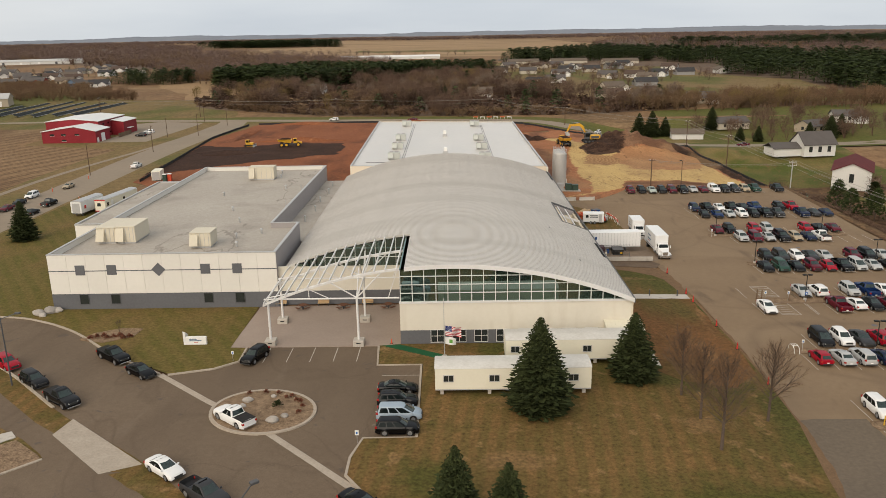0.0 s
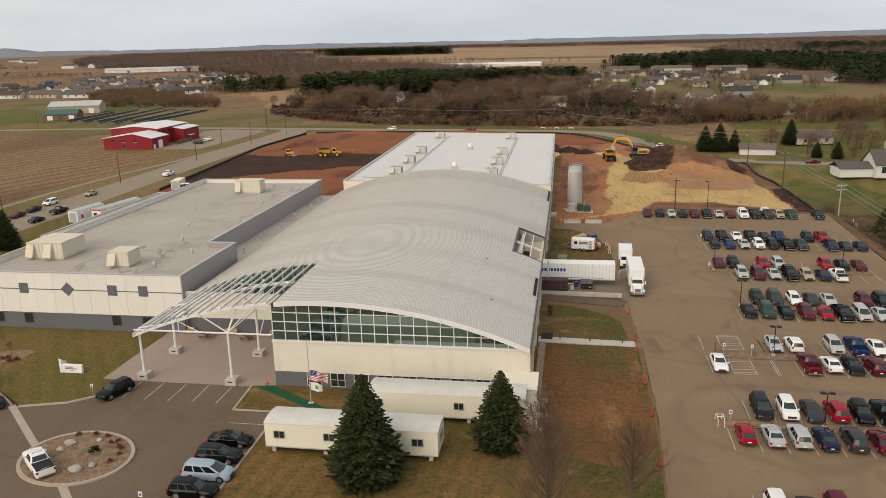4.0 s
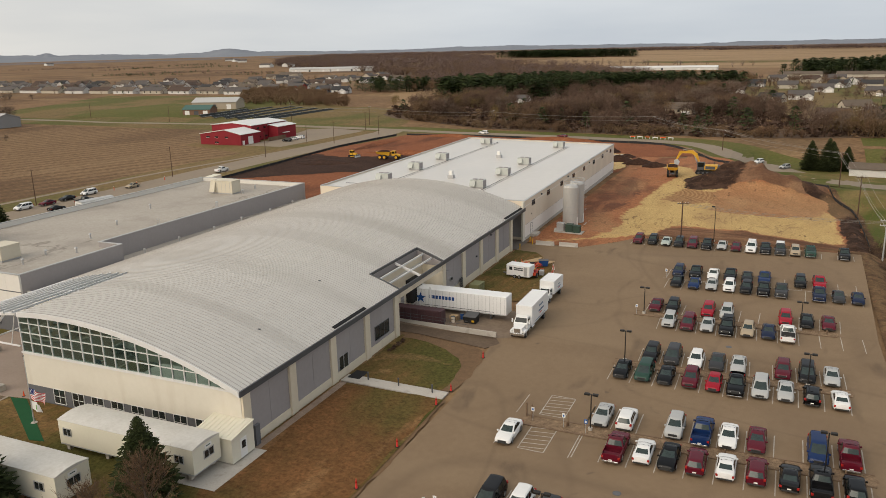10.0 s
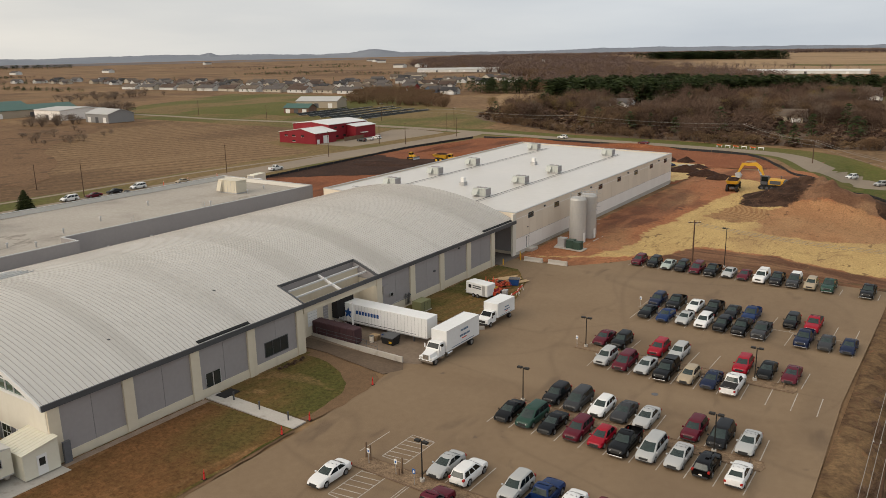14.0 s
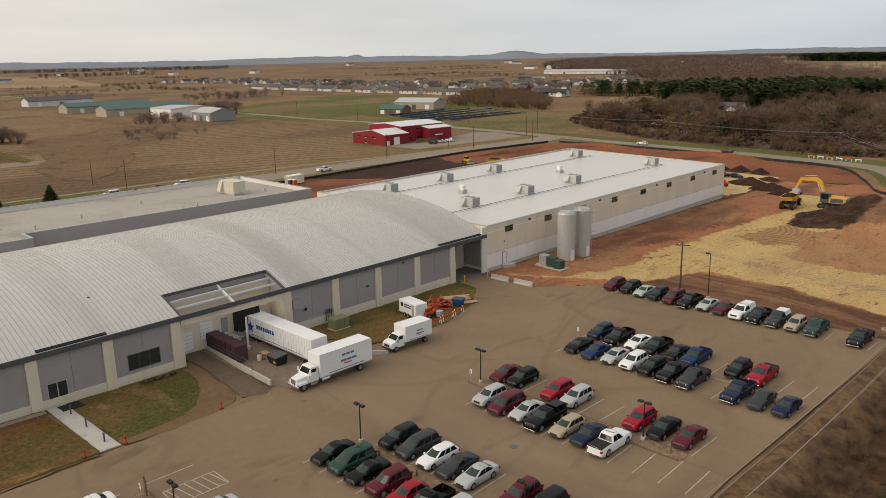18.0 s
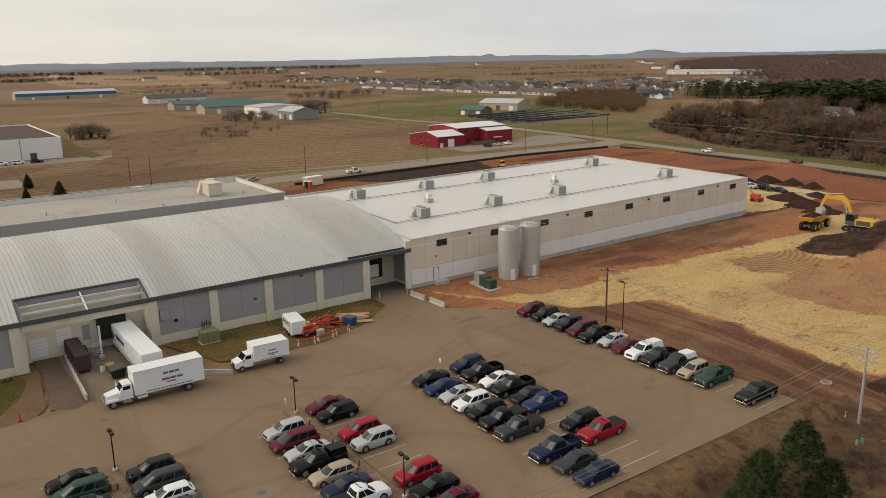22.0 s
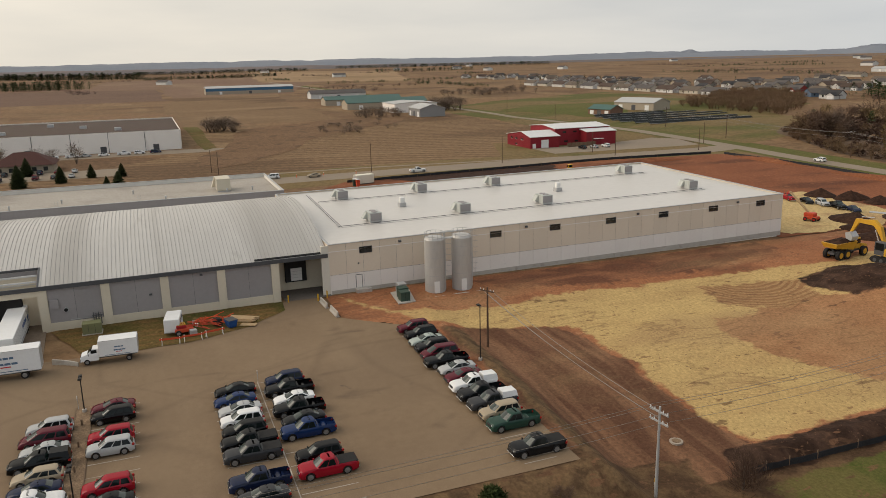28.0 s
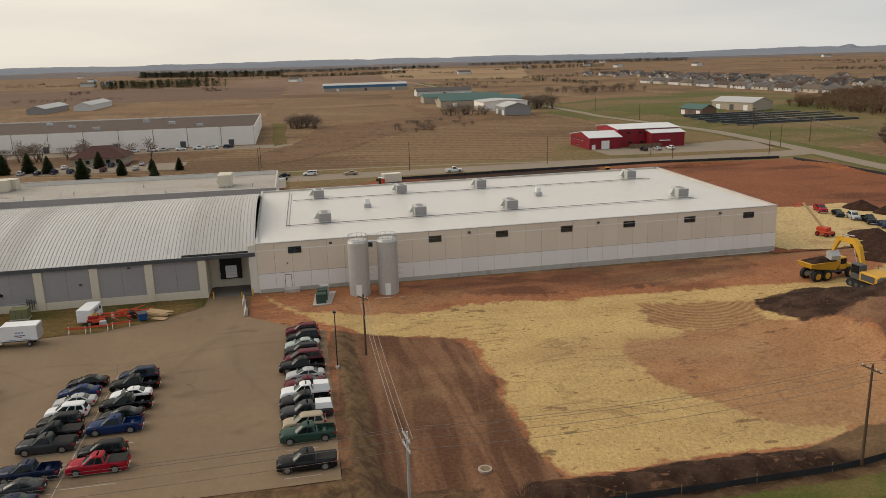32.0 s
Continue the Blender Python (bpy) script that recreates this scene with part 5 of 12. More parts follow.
# wall of the hall behind the plaza
part("plaza_wall", Geo().box(-28.0, 117.2, 2.2, -7.35, 117.6, 6.2), CREAM, hall)
part("plaza_base_wall", Geo().box(-28.0, 117.17, -0.1, -7.35, 117.6, 2.2), DARKB, hall)
for i in range(12):
    x0 = -26.8 + 1.6 * i
    z1 = arc(x0 + 0.8) - 0.45
    if z1 > 6.5:
        part("pane", Geo().box(x0, 117.3, 6.25, x0 + 1.5, 117.36, z1), CURTAIN, hall)
        part("mullion", Geo().box(x0 - 0.08, 117.2, 6.25, x0, 117.4, z1), STEELW, hall)
        if z1 > 7.9:
            part("transom", Geo().box(x0, 117.2, 7.6, x0 + 1.5, 117.4, 7.7), STEELW, hall)

# ---------------------------------------------------------------- flat hall behind
FX0, FX1, FY0, FY1, FZ = -26.4, 23.57, 195.6, 293.3, 8.37
ROOF_FALL = 0.0189   # the flat roof drains to the east
LEVEL_FLAT = pose(23.57, 200, 0, 0.34, 0, 0.81) @ pose(-23.57, -200, 0)
flat = thing("flat_hall", LEVEL_FLAT, "long flat-roofed factory hall with tan and white wall panels", "factory hall")
part("roof", Geo().box(FX0 + 0.3, FY0 + 0.3, FZ - 0.9, FX1 - 0.3, FY1 - 0.3, FZ - 0.25), MEMBRANE, flat, "pale membrane roof")
pw = 3.0
n = int(round((FY1 - FY0) / pw))
pp = (FY1 - FY0) / n
for i in range(n):
    a, b = FY0 + pp * i + 0.015, FY0 + pp * (i + 1) - 0.015
    part("wall_panel", Geo().box(FX1 - 0.3, a, 3.15, FX1, b, FZ), TANW, flat, "tan precast wall panel")
    part("base_panel", Geo().box(FX1 - 0.3, a, -0.9, FX1 + 0.02, b, 3.1), WHITEW, flat, "white wall panel")
part("joint_fill", Geo().box(FX1 - 0.3, FY0, -0.9, FX1 - 0.03, FY1, FZ - 0.05), DARKB, flat)
part("stripe", Geo().box(FX1 - 0.1, FY0, 7.1, FX1 + 0.03, FY1, 7.24), WHITEW, flat, "pale stripe along the wall")
for a, b, c, d in ((FX0, FY0, FX0 + 0.3, FY1), (FX0 + 0.3, FY1 - 0.3, FX1 - 0.3, FY1), (FX0 + 0.3, FY0, FX1 - 0.3, FY0 + 0.3)):
    part("wall", Geo().box(a, b, -0.3, c, d, FZ), TANW, flat)
part("corner_pier", Geo().box(FX1 - 0.3, FY0 - 1.3, -0.1, FX1 + 0.1, FY0 - 0.01, 8.3), CREAM, flat)
for a, b, c, d in ((FX1 - 0.4, FY0 - 0.05, FX1 + 0.08, FY1 + 0.05), (FX0 - 0.05, FY0 - 0.05, FX0 + 0.4, FY1 + 0.05), (FX0 + 0.4, FY1 - 0.4, FX1 - 0.4, FY1 + 0.05), (FX0 + 0.4, FY0 - 0.05, FX1 - 0.4, FY0 + 0.4)):
    part("coping", Geo().box(a, b, FZ + 0.003, c, d, FZ + 0.1), GALV, flat)

# ---------------------------------------------------------------- white front building
WX0, WX1, WY0, WY1, WZ = -64.0, -28.0, 116.0, 198.0, 9.0
wb = thing("white_building", pose(0, 0, 0), "long white precast office and plant building with a grey base", "factory building")
part("roof", Geo().prism([(WX0 + 0.3, WY0 + 0.3), (WX1 - 0.3, WY0 + 0.3), (WX1 - 0.3, 135.5), (-33.1, 135.5), (-33.1, WY1 - 0.3), (WX0 + 0.3, WY1 - 0.3)], 7.4, 8.1), GREYROOF, wb, "stained grey flat roof")
n = 12
pp = (WX1 - WX0) / n
for i in range(n):
    part("wall_panel", Geo().box(WX0 + pp * i + 0.015, WY0, 2.6, WX0 + pp * (i + 1) - 0.015, WY0 + 0.3, WZ), CREAMW, wb, "white precast wall panel")
part("base_wall", Geo().box(WX0, WY0 - 0.02, -0.1, WX1, WY0 + 0.3, 2.55), DARKB, wb, "dark grey base wall")
part("reveal", Geo().box(WX0, WY0 - 0.015, 6.3, WX1, WY0 + 0.05, 6.45), DARKB, wb, "thin dark line along the wall")
for x in (-59.0, -54.0, -39.2, -34.2):
    part("accent_square", Geo().box(x - 0.75, WY0 - 0.06, 5.7, x + 0.75, WY0 + 0.1, 7.3), DARKB, wb, "dark grey square panel")
    window(wb, x + 0.1, 0.95, 1.35, 1.5, WY0 - 0.02, 1, 1, DARKGREY)
dia = [(-46.6 + a, b) for a, b in ((0, 5.4), (1.1, 6.5), (0, 7.6), (-1.1, 6.5))]
part("accent_diamond", Geo().loft([[(x, WY0 - 0.06, z) for x, z in dia], [(x, WY0 + 0.1, z) for x, z in dia]]), DARKB, wb, "dark grey diamond panel")
for a, b, c, d, m in ((WX0, WY0 + 0.3, WX0 + 0.3, WY1, CREAMW), (WX1 - 0.3, WY0 + 0.3, WX1, 135.8, GREYP), (-33.1, 135.5, WX1 - 0.3, 135.8, GREYP), (-33.1, 135.8, -32.8, WY1, GREYP), (WX0 + 0.3, WY1 - 0.3, -33.1, WY1, CREAMW)):
    part("wall", Geo().box(a, b, -0.1, c, d, WZ - 0.005), m, wb)
for a, b, c, d in ((WX0 - 0.05, WY0 - 0.05, WX1 + 0.05, WY0 + 0.35), (WX0 - 0.05, WY0 + 0.35, WX0 + 0.4, WY1), (WX1 - 0.4, WY0 + 0.35, WX1 + 0.05, 135.85), (-33.2, 135.45, WX1 - 0.4, 135.85), (-33.2, 135.85, -32.75, WY1), (WX0 + 0.4, WY1 - 0.35, -33.2, WY1 + 0.02)):
    part("coping", Geo().box(a, b, WZ, c, d, WZ + 0.12), GALV, wb)
part("valley_roof", Geo().box(-32.8, 135.9, 4.6, HX0, WY1 - 2, 5.4), GREYROOF, wb, "low grey roof between the two buildings")

# windows, door and fixtures on the flat hall
for yc in [202.0 + 12.18 * i for i in range(8)]:
    window(flat, yc, 6.47, 2.1, 1.0, FX1, 2, 1, DARKGREY, WINDOWD, "y", 1)
for yc in (208.1, 232.5, 256.8, 281.2):
    part("wall_light", Geo().bbox(FX1, yc - 0.25, 7.55, FX1 + 0.3, yc + 0.25, 7.9, 0.03), DARKGREY, flat, "dark wall light")
dr = part("door", Geo().box(FX1 + 0.02, 200.1, 0.5, FX1 + 0.07, 201.1, 2.7), WHITEW, flat, "white steel door")
for a, b, c, d in ((200.02, 200.1, 0.5, 2.78), (201.1, 201.18, 0.5, 2.78), (200.1, 201.1, 2.7, 2.78)):
    part("door_frame", Geo().box(FX1 + 0.02, a, c, FX1 + 0.09, b, d), DARKGREY, dr)
part("wall_light", Geo().bbox(FX1, 200.5, 4.6, FX1 + 0.15, 200.75, 4.85, 0.02), DARKGREY, flat)
part("door_landing", Geo().box(FX1 + 0.02, 199.8, -0.2, FX1 + 1.5, 202.4, 0.45), CONC, flat, "concrete door landing")
part("foundation", Geo().box(FX1 - 0.2, FY0 + 0.2, -0.5, FX1 + 0.05, FY1, 0.45), CONC, flat, "bare concrete foundation strip")
# rooftop units of the flat hall
def rooftop_unit(at, l, w, h, label, m=BEIGEM, group="rooftop units"):
    u = thing("rooftop_unit", at, label, "rooftop unit", group)
    part("curb", Geo().box(-l / 2 + 0.1, -w / 2 + 0.1, 0, l / 2 - 0.1, w / 2 - 0.1, 0.3), GALV, u)
    part("casing", Geo().bbox(-l / 2, -w / 2, 0.3, l / 2, w / 2, h, 0.04), m, u)
    part("coil_grille", Geo().box(l / 2, -w / 2 + 0.1, 0.4, l / 2 + 0.03, w / 2 - 0.1, h - 0.1), GREYP if m is not BEIGEM else m, u, "grey coil grille")
    for i in range(5):
        part("casing_rib", Geo().box(-l / 2 + l * (i + 0.5) / 5 - 0.03, -w / 2 - 0.03, 0.35, -l / 2 + l * (i + 0.5) / 5 + 0.03, -w / 2, h - 0.05), GALV, u)
    hood = part("intake_hood", Geo().loft([[(-l / 2 + 0.05, -w / 2 - 0.9, 0.55), (-l / 2 + 1.4, -w / 2 - 0.9, 0.55), (-l / 2 + 1.4, -w / 2, 0.55), (-l / 2 + 0.05, -w / 2, 0.55)], [(-l / 2 + 0.05, -w / 2 - 0.15, h - 0.2), (-l / 2 + 1.4, -w / 2 - 0.15, h - 0.2), (-l / 2 + 1.4, -w / 2, h - 0.2), (-l / 2 + 0.05, -w / 2, h - 0.2)]]), m, u)
    if m is not BEIGEM:
        for fx in (-0.22, 0.22):
            part("fan", Geo().cyl(fx * l, 0, h, h + 0.12, w * 0.26, n=14), GREYP, u, "round condenser fan")
    else:
        part("top_cap", Geo().bbox(-l / 2 - 0.06, -w / 2 - 0.06, h, l / 2 + 0.06, w / 2 + 0.06, h + 0.12, 0.03), m, u)
    return u
for ob in [flat] + list(flat.children):
    if ob.name.split(".")[0] in ("roof", "wall", "coping"):
        for v in ob.data.vertices:
            if v.co.z > 5:
                v.co.z += ROOF_FALL * (FX1 - v.co.x)


def roof_at(x, y):
    """Height of the flat roof at a place."""
    return FZ - 0.25 + ROOF_FALL * (FX1 - x) + 0.0059 * (y - 200)


PALEG = mat("pale_grey_green_metal", (0.43, 0.44, 0.40), (0.48, 0.49, 0.45), 0.55, s1=0.6, s2=4)
unit = None
for x, y in ((-16.05, 207.5), (-16.3, 225.7), (-16.5, 243.9), (-16.7, 280.1), (8.4, 207.8), (8.15, 226.0), (7.8, 244.3), (7.5, 280.6)):
    if unit is None:
        unit = rooftop_unit(pose(x, y, roof_at(x, y), 0, 0, 0.8), 3.2, 2.3, 1.9, "pale grey-green rooftop air unit on the membrane roof", PALEG)
    else:
        copy_thing(unit, pose(x, y, roof_at(x, y), 0, 0, 0.8))
for x, y in ((-2.3, 216.9), (-2.8, 253.4)):
    v = thing("roof_fan", pose(x, y, roof_at(x, y)), "small grey exhaust fan on the roof", "exhaust fan", "roof fans")
    part("base", Geo().box(-0.7, -0.7, 0, 0.7, 0.7, 0.8), GALV, v)
    part("hood", Geo().bbox(-0.5, -0.5, 0.8, 0.5, 0.5, 1.9, 0.12), WHITEP, v)
PIPEBLK = mat("pipe_supports", (0.43, 0.41, 0.375), (0.47, 0.45, 0.41), 0.8)
for k, (a, b) in enumerate((((-13.9, 202.0), (-14.3, 284.0)), ((10.4, 200.6), (9.6, 282.5)), ((-23.0, 201.2), (10.4, 200.6)))):
    gp = thing("gas_pipe_run", pose(0, 0, 0), "grey gas pipe on dark roof supports", "pipe", "roof pipes")
    part("pipe", Geo().tube((*a, roof_at(*a) + 0.16), (*b, roof_at(*b) + 0.16), 0.045), DARKGREY, gp)
    n = int((Vector(b) - Vector(a)).length / 4.8)
    for i in range(n + 1):
        p = Vector(a).lerp(Vector(b), i / n)
        part("support", Geo().box(p.x - 0.07, p.y - 0.07, roof_at(*p) - 0.02, p.x + 0.07, p.y + 0.07, roof_at(*p) + 0.13), PIPEBLK, gp)
    # narrow strip, darker than the roof, half a metre beside the pipe
    pad = ribbon([(a[0] + 0.5, a[1] + 0.5), (b[0] + 0.5, b[1] + 0.5)], 0.2, 0.005, 0.02)
    pad.v = [(x, y, z + roof_at(x, y)) for x, y, z in pad.v]
    part("walk_pad", pad, GREYP, gp, "thin dark strip along the pipe")
# rooftop units of the white building
for x, y, l, w, h in ((-58.8, 129.6, 3.2, 7.0, 2.7), (-55.4, 129.0, 3.2, 6.2, 2.9), (-41.7, 124.2, 3.4, 3.6, 2.5), (-46.2, 185.4, 6.0, 3.2, 3.0)):
    rooftop_unit(pose(x, y, 8.1), l, w, h, "large beige rooftop air handler on the grey roof")
for x, y in ((-36.0, 123.0), (-37.5, 128.5), (-40.0, 140.0), (-33.9, 131.5), (-44.0, 150.0), (-50.0, 165.0), (-38.0, 172.0), (-43, 192), (-42, 186)):
    v = thing("roof_vent", pose(x, y, 8.1), "small galvanised roof vent pipe", "vent", "roof vents")
    part("vent_pipe", Geo().cyl(0, 0, 0, 0.7, 0.16, n=10), GALV, v)
    part("cap", Geo().cyl(0, 0, 0.72, 0.95, 0.28, 0.2, n=10), GALV, v)
for i in range(6):
    v = thing("roof_vent", pose(-29.5 - 0.5 * (i % 2), 142 + 9.3 * i, 5.4), "small galvanised vent in the roof valley", "vent", "roof vents")
    part("vent_pipe", Geo().cyl(0, 0, 0, 1.0, 0.15, n=8), GALV, v)
    part("cap", Geo().cyl(0, 0, 1.0, 1.25, 0.26, 0.2, n=8), GALV, v)
for yy in (150.0, 166.5):
    lad = thing("roof_ladder", pose(-33.4, yy, 8.1), "thin steel ladder rails over the parapet", "ladder")
    for dy in (-0.3, 0.3):
        part("rail", Geo().tube((0, dy, 0), (0, dy, 2.2), 0.03), GALV, lad)
    for i in range(5):
        part("rung", Geo().tube((0, -0.3, 0.3 + 0.4 * i), (0, 0.3, 0.3 + 0.4 * i), 0.02), GALV, lad)
# lower rear wing of the white building
part("rear_wing", Geo().box(-76.0, 150.0, -0.1, -64.02, 196.0, 5.6), CREAMW, wb, "low rear wing")
part("rear_wing_roof", Geo().box(-75.6, 150.4, 5.6, -64.05, 195.6, 5.65), GREYROOF, wb)
for a, b, c, d in ((-76.05, 149.95, -75.6, 196.05), (-75.6, 149.95, -64.02, 150.4), (-75.6, 195.6, -64.02, 196.05)):
    part("coping", Geo().box(a, b, 5.605, c, d, 5.9), GALV, wb)
# small roof vents and a ridge pipe on the arched roof
for x, y in ((16.0, 128.0), (19.5, 127.2), (12.0, 163.0), (17.8, 176.0), (18.5, 110.8)):
    v = thing("roof_vent", pose(x, y, arc(x)), "small dark vent on the curved roof", "vent", "roof vents")
    part("box", Geo().bbox(-0.16, -0.14, -0.05, 0.16, 0.14, 0.22, 0.03), DARKGREY, v)
for x0 in (-16.6, -20.8):
    v = thing("lightning_cable", pose(0, 0, 0), "thin pale cable line along the curved roof", "cable")
    part("line", Geo().tube((x0 + 9 if x0 < -20 else x0, 117.6, arc(x0 + 9 if x0 < -20 else x0) + 0.08), (x0 + 9 if x0 < -20 else x0, 194.8, arc(x0 + 9 if x0 < -20 else x0) + 0.08), 0.06), STEELW, v)

# ---------------------------------------------------------------- cars
PAINT = {}
for nm, c in dict(white=(0.72, 0.71, 0.69), silver=(0.40, 0.40, 0.39), grey=(0.036, 0.036, 0.038), dark_grey=(0.009, 0.009, 0.010), black=(0.003, 0.003, 0.0035), maroon=(0.095, 0.007, 0.016),
                  red=(0.29, 0.006, 0.017), navy=(0.009, 0.015, 0.042), blue=(0.008, 0.024, 0.085), tan=(0.36, 0.29, 0.20), green=(0.022, 0.055, 0.04), teal=(0.02, 0.12, 0.12), pale_green=(0.36, 0.40, 0.36), pale_blue=(0.30, 0.36, 0.42)).items():
    PAINT[nm] = mat("paint_" + nm, c, tuple(v * 0.9 for v in c), 0.3, 0.0, s1=1.2, s2=9, coat=0.5, spec=0.0)
DIRTY = mat("dark_plastic", (0.03, 0.03, 0.03), (0.045, 0.043, 0.04), 0.6, s1=2, s2=9)
SPECS = {  # length, width, height, wheel radius, axles, top-line from rear to front, cabin base, roof, belt
    "sedan": dict(L=4.8, W=1.84, H=1.46, r=0.335, fa=1.43, ra=-1.37, top=[(-2.4, 0.66), (-2.33, 0.94), (-2.1, 1.03), (-1.6, 1.04), (0.0, 0.96), (1.1, 0.98), (1.7, 0.89), (2.15, 0.76), (2.34, 0.62), (2.4, 0.48)], g=(-1.95, 1.3), roof=(-0.95, 0.15), belt=0.94),
    "suv": dict(L=4.7, W=1.88, H=1.70, r=0.37, fa=1.4, ra=-1.32, top=[(-2.35, 0.72), (-2.3, 1.04), (-1.9, 1.07), (0.0, 1.05), (1.1, 1.09), (1.75, 1.02), (2.15, 0.91), (2.3, 0.76), (2.35, 0.55)], g=(-2.27, 1.3), roof=(-1.95, 0.35), belt=1.03),
    "minivan": dict(L=5.1, W=1.97, H=1.76, r=0.35, fa=1.6, ra=-1.45, top=[(-2.55, 0.7), (-2.5, 1.04), (-1.9, 1.06), (0.0, 1.03), (1.6, 1.05), (2.1, 0.93), (2.4, 0.78), (2.52, 0.62), (2.55, 0.5)], g=(-2.47, 1.85), roof=(-2.2, 0.55), belt=1.02),
    "hatch": dict(L=4.25, W=1.78, H=1.5, r=0.33, fa=1.3, ra=-1.22, top=[(-2.12, 0.66), (-2.06, 0.97), (-1.7, 1.0), (0.0, 0.96), (1.05, 0.98), (1.55, 0.88), (1.95, 0.74), (2.08, 0.6), (2.12, 0.48)], g=(-2.0, 1.25), roof=(-1.4, 0.2), belt=0.94),
    "wagon": dict(L=4.75, W=1.82, H=1.52, r=0.34, fa=1.42, ra=-1.32, top=[(-2.37, 0.66), (-2.3, 0.97), (-1.9, 1.0), (0.0, 0.96), (1.1, 0.99), (1.7, 0.9), (2.1, 0.78), (2.3, 0.64), (2.37, 0.48)], g=(-2.24, 1.3), roof=(-1.85, 0.2), belt=0.94),
    "pickup": dict(L=5.8, W=2.0, H=1.88, r=0.41, fa=1.88, ra=-1.7, top=[(-2.9, 0.78), (-2.87, 1.18), (-0.9, 1.18), (0.5, 1.14), (1.5, 1.2), (2.3, 1.13), (2.7, 1.03), (2.86, 0.85), (2.9, 0.6)], g=(-0.92, 1.5), roof=(-0.68, 0.55), belt=1.12, bed=(-2.78, -1.0)),
}


def lerp_at(pts, y):
    for (a, za), (b, zb) in zip(pts, pts[1:]):
        if a <= y <= b:
            return za + (zb - za) * (y - a) / (b - a)
    return pts[0][1] if y < pts[0][0] else pts[-1][1]


def car_meshes(kind):
    s = SPECS[kind]
    L, W, H, r = s["L"], s["W"], s["H"], s["r"]
    ys = [-L / 2 + L * i / 46 for i in range(47)]
    if "bed" in s:
        ys += [s["bed"][0], s["bed"][0] + 0.01, s["bed"][1], s["bed"][1] - 0.01]
    for ax in (s["fa"], s["ra"]):
        ys += [ax + k * (r + 0.07) for k in (-1.0, -0.97, 0.97, 1.0)]
    rings = []
    for y in sorted(set(round(v, 4) for v in ys)):
        e = min(1.0, (L / 2 - abs(y)) / 0.65)
        w = W / 2 * (0.80 + 0.20 * math.sqrt(max(e * (2 - e), 0)))
        zt = lerp_at(s["top"], y)
        zb = 0.24 + 0.12 * (1 - e)
        for ax in (s["fa"], s["ra"]):
            d = abs(y - ax)
            if d < r + 0.07:
                zb = max(zb, r + math.sqrt((r + 0.07) ** 2 - d * d))
        zb = min(zb, zt - 0.12)
        zs = max(zb + 0.06, zt - 0.17)
        zm = min(max(zb + 0.03, 0.55), zs - 0.01)
        wt = w - 0.11
        if "bed" in s and s["bed"][0] < y < s["bed"][1]:
            top = [(wt, zt), (w - 0.14, zt), (w - 0.14, 0.72)]
        else:
            top = [(wt, zt - 0.02), (w * 0.68, zt + 0.03), (w * 0.32, zt + 0.05)]
        half = [(w - 0.06, zb), (w, zm), (w - 0.025, zs)] + top
        rings.append([(-a, y, b) for a, b in half] + [(a, y, b) for a, b in reversed(half)])
    body = Geo().loft(rings)
    y4, y1, y3, y2, zb0 = s["g"][0], s["g"][1], s["roof"][0], s["roof"][1], s["belt"] - 0.03
    wb, wr = W / 2 - 0.1, W / 2 - 0.29
    rc, bul = 0.13, 0.16

    def rect(a, b, w, z, k=1.0):
        """A rounded plan of the cabin with bowed windscreens."""
        q = w - rc * k
        f = [q * t for t in (-1, -0.6, -0.2, 0.2, 0.6, 1)]
        rear = [(x, a + 0.5 * bul * (x / q) ** 2, z) for x in f]
        front = [(x, b - bul * (x / q) ** 2, z) for x in reversed(f)]
        ra_, fb = a + 0.5 * bul + rc * k, b - bul - rc * k
        m_ = 0.3 * rc * k
        return rear + [(w - m_, ra_ - rc * k + m_, z), (w, ra_, z), (w, fb, z), (w - m_, fb + rc * k - m_, z)] + front + [(-w + m_, fb + rc * k - m_, z), (-w, fb, z), (-w, ra_, z), (-w + m_, ra_ - rc * k + m_, z)]
    k = 0.88
    nr = (y4 + (y3 - y4) * k, y1 + (y2 - y1) * k, wb + (wr - wb) * k, zb0 + (H - 0.03 - zb0) * k)
    body.loft([rect(y4, y1, wb, zb0), rect(*nr), rect(y3 + 0.04, y2 - 0.06, wr - 0.01, H - 0.045), rect(y3 + 0.2, y2 - 0.22, wr - 0.12, H - 0.012, 0.8), rect(y3 + 0.5, y2 - 0.5, wr - 0.3, H, 0.6)])
    out = [("body", body, None, 38)]
    B0, B1 = [Vector(p) for p in rect(y4, y1, wb, zb0)], [Vector(p) for p in rect(*nr)]

    def patch(ids, ts, v0, v1):
        """A pane laid on the cabin between two heights, along some corners of its plan."""
        q = []
        for v in (v0, v1):
            for t in ts:
                i = min(int(t), len(ids) - 2)
                q.append(B0[ids[i]].lerp(B0[ids[i + 1]], t - i).lerp(B1[ids[i]].lerp(B1[ids[i + 1]], t - i), v))
        n_ = len(ts)
        nrm = (q[n_ - 1] - q[0]).cross(q[n_] - q[0]).normalized()
        if nrm.dot(q[0] - Vector((0, (y1 + y4) / 2, 0.8))) < 0:
            nrm = -nrm
        return Geo().loft([[q[i] - nrm * 0.02, q[i] + nrm * 0.013, q[i + n_] + nrm * 0.013, q[i + n_] - nrm * 0.02] for i in range(n_)])
    five = (0.02, 1, 2, 3, 4, 4.98)
    out += [("windshield", patch((10, 11, 12, 13, 14, 15), five, 0.08, 0.98), SCREEN, 40), ("rear_window", patch((0, 1, 2, 3, 4, 5), five, 0.14, 0.95), SCREEN, 40)]
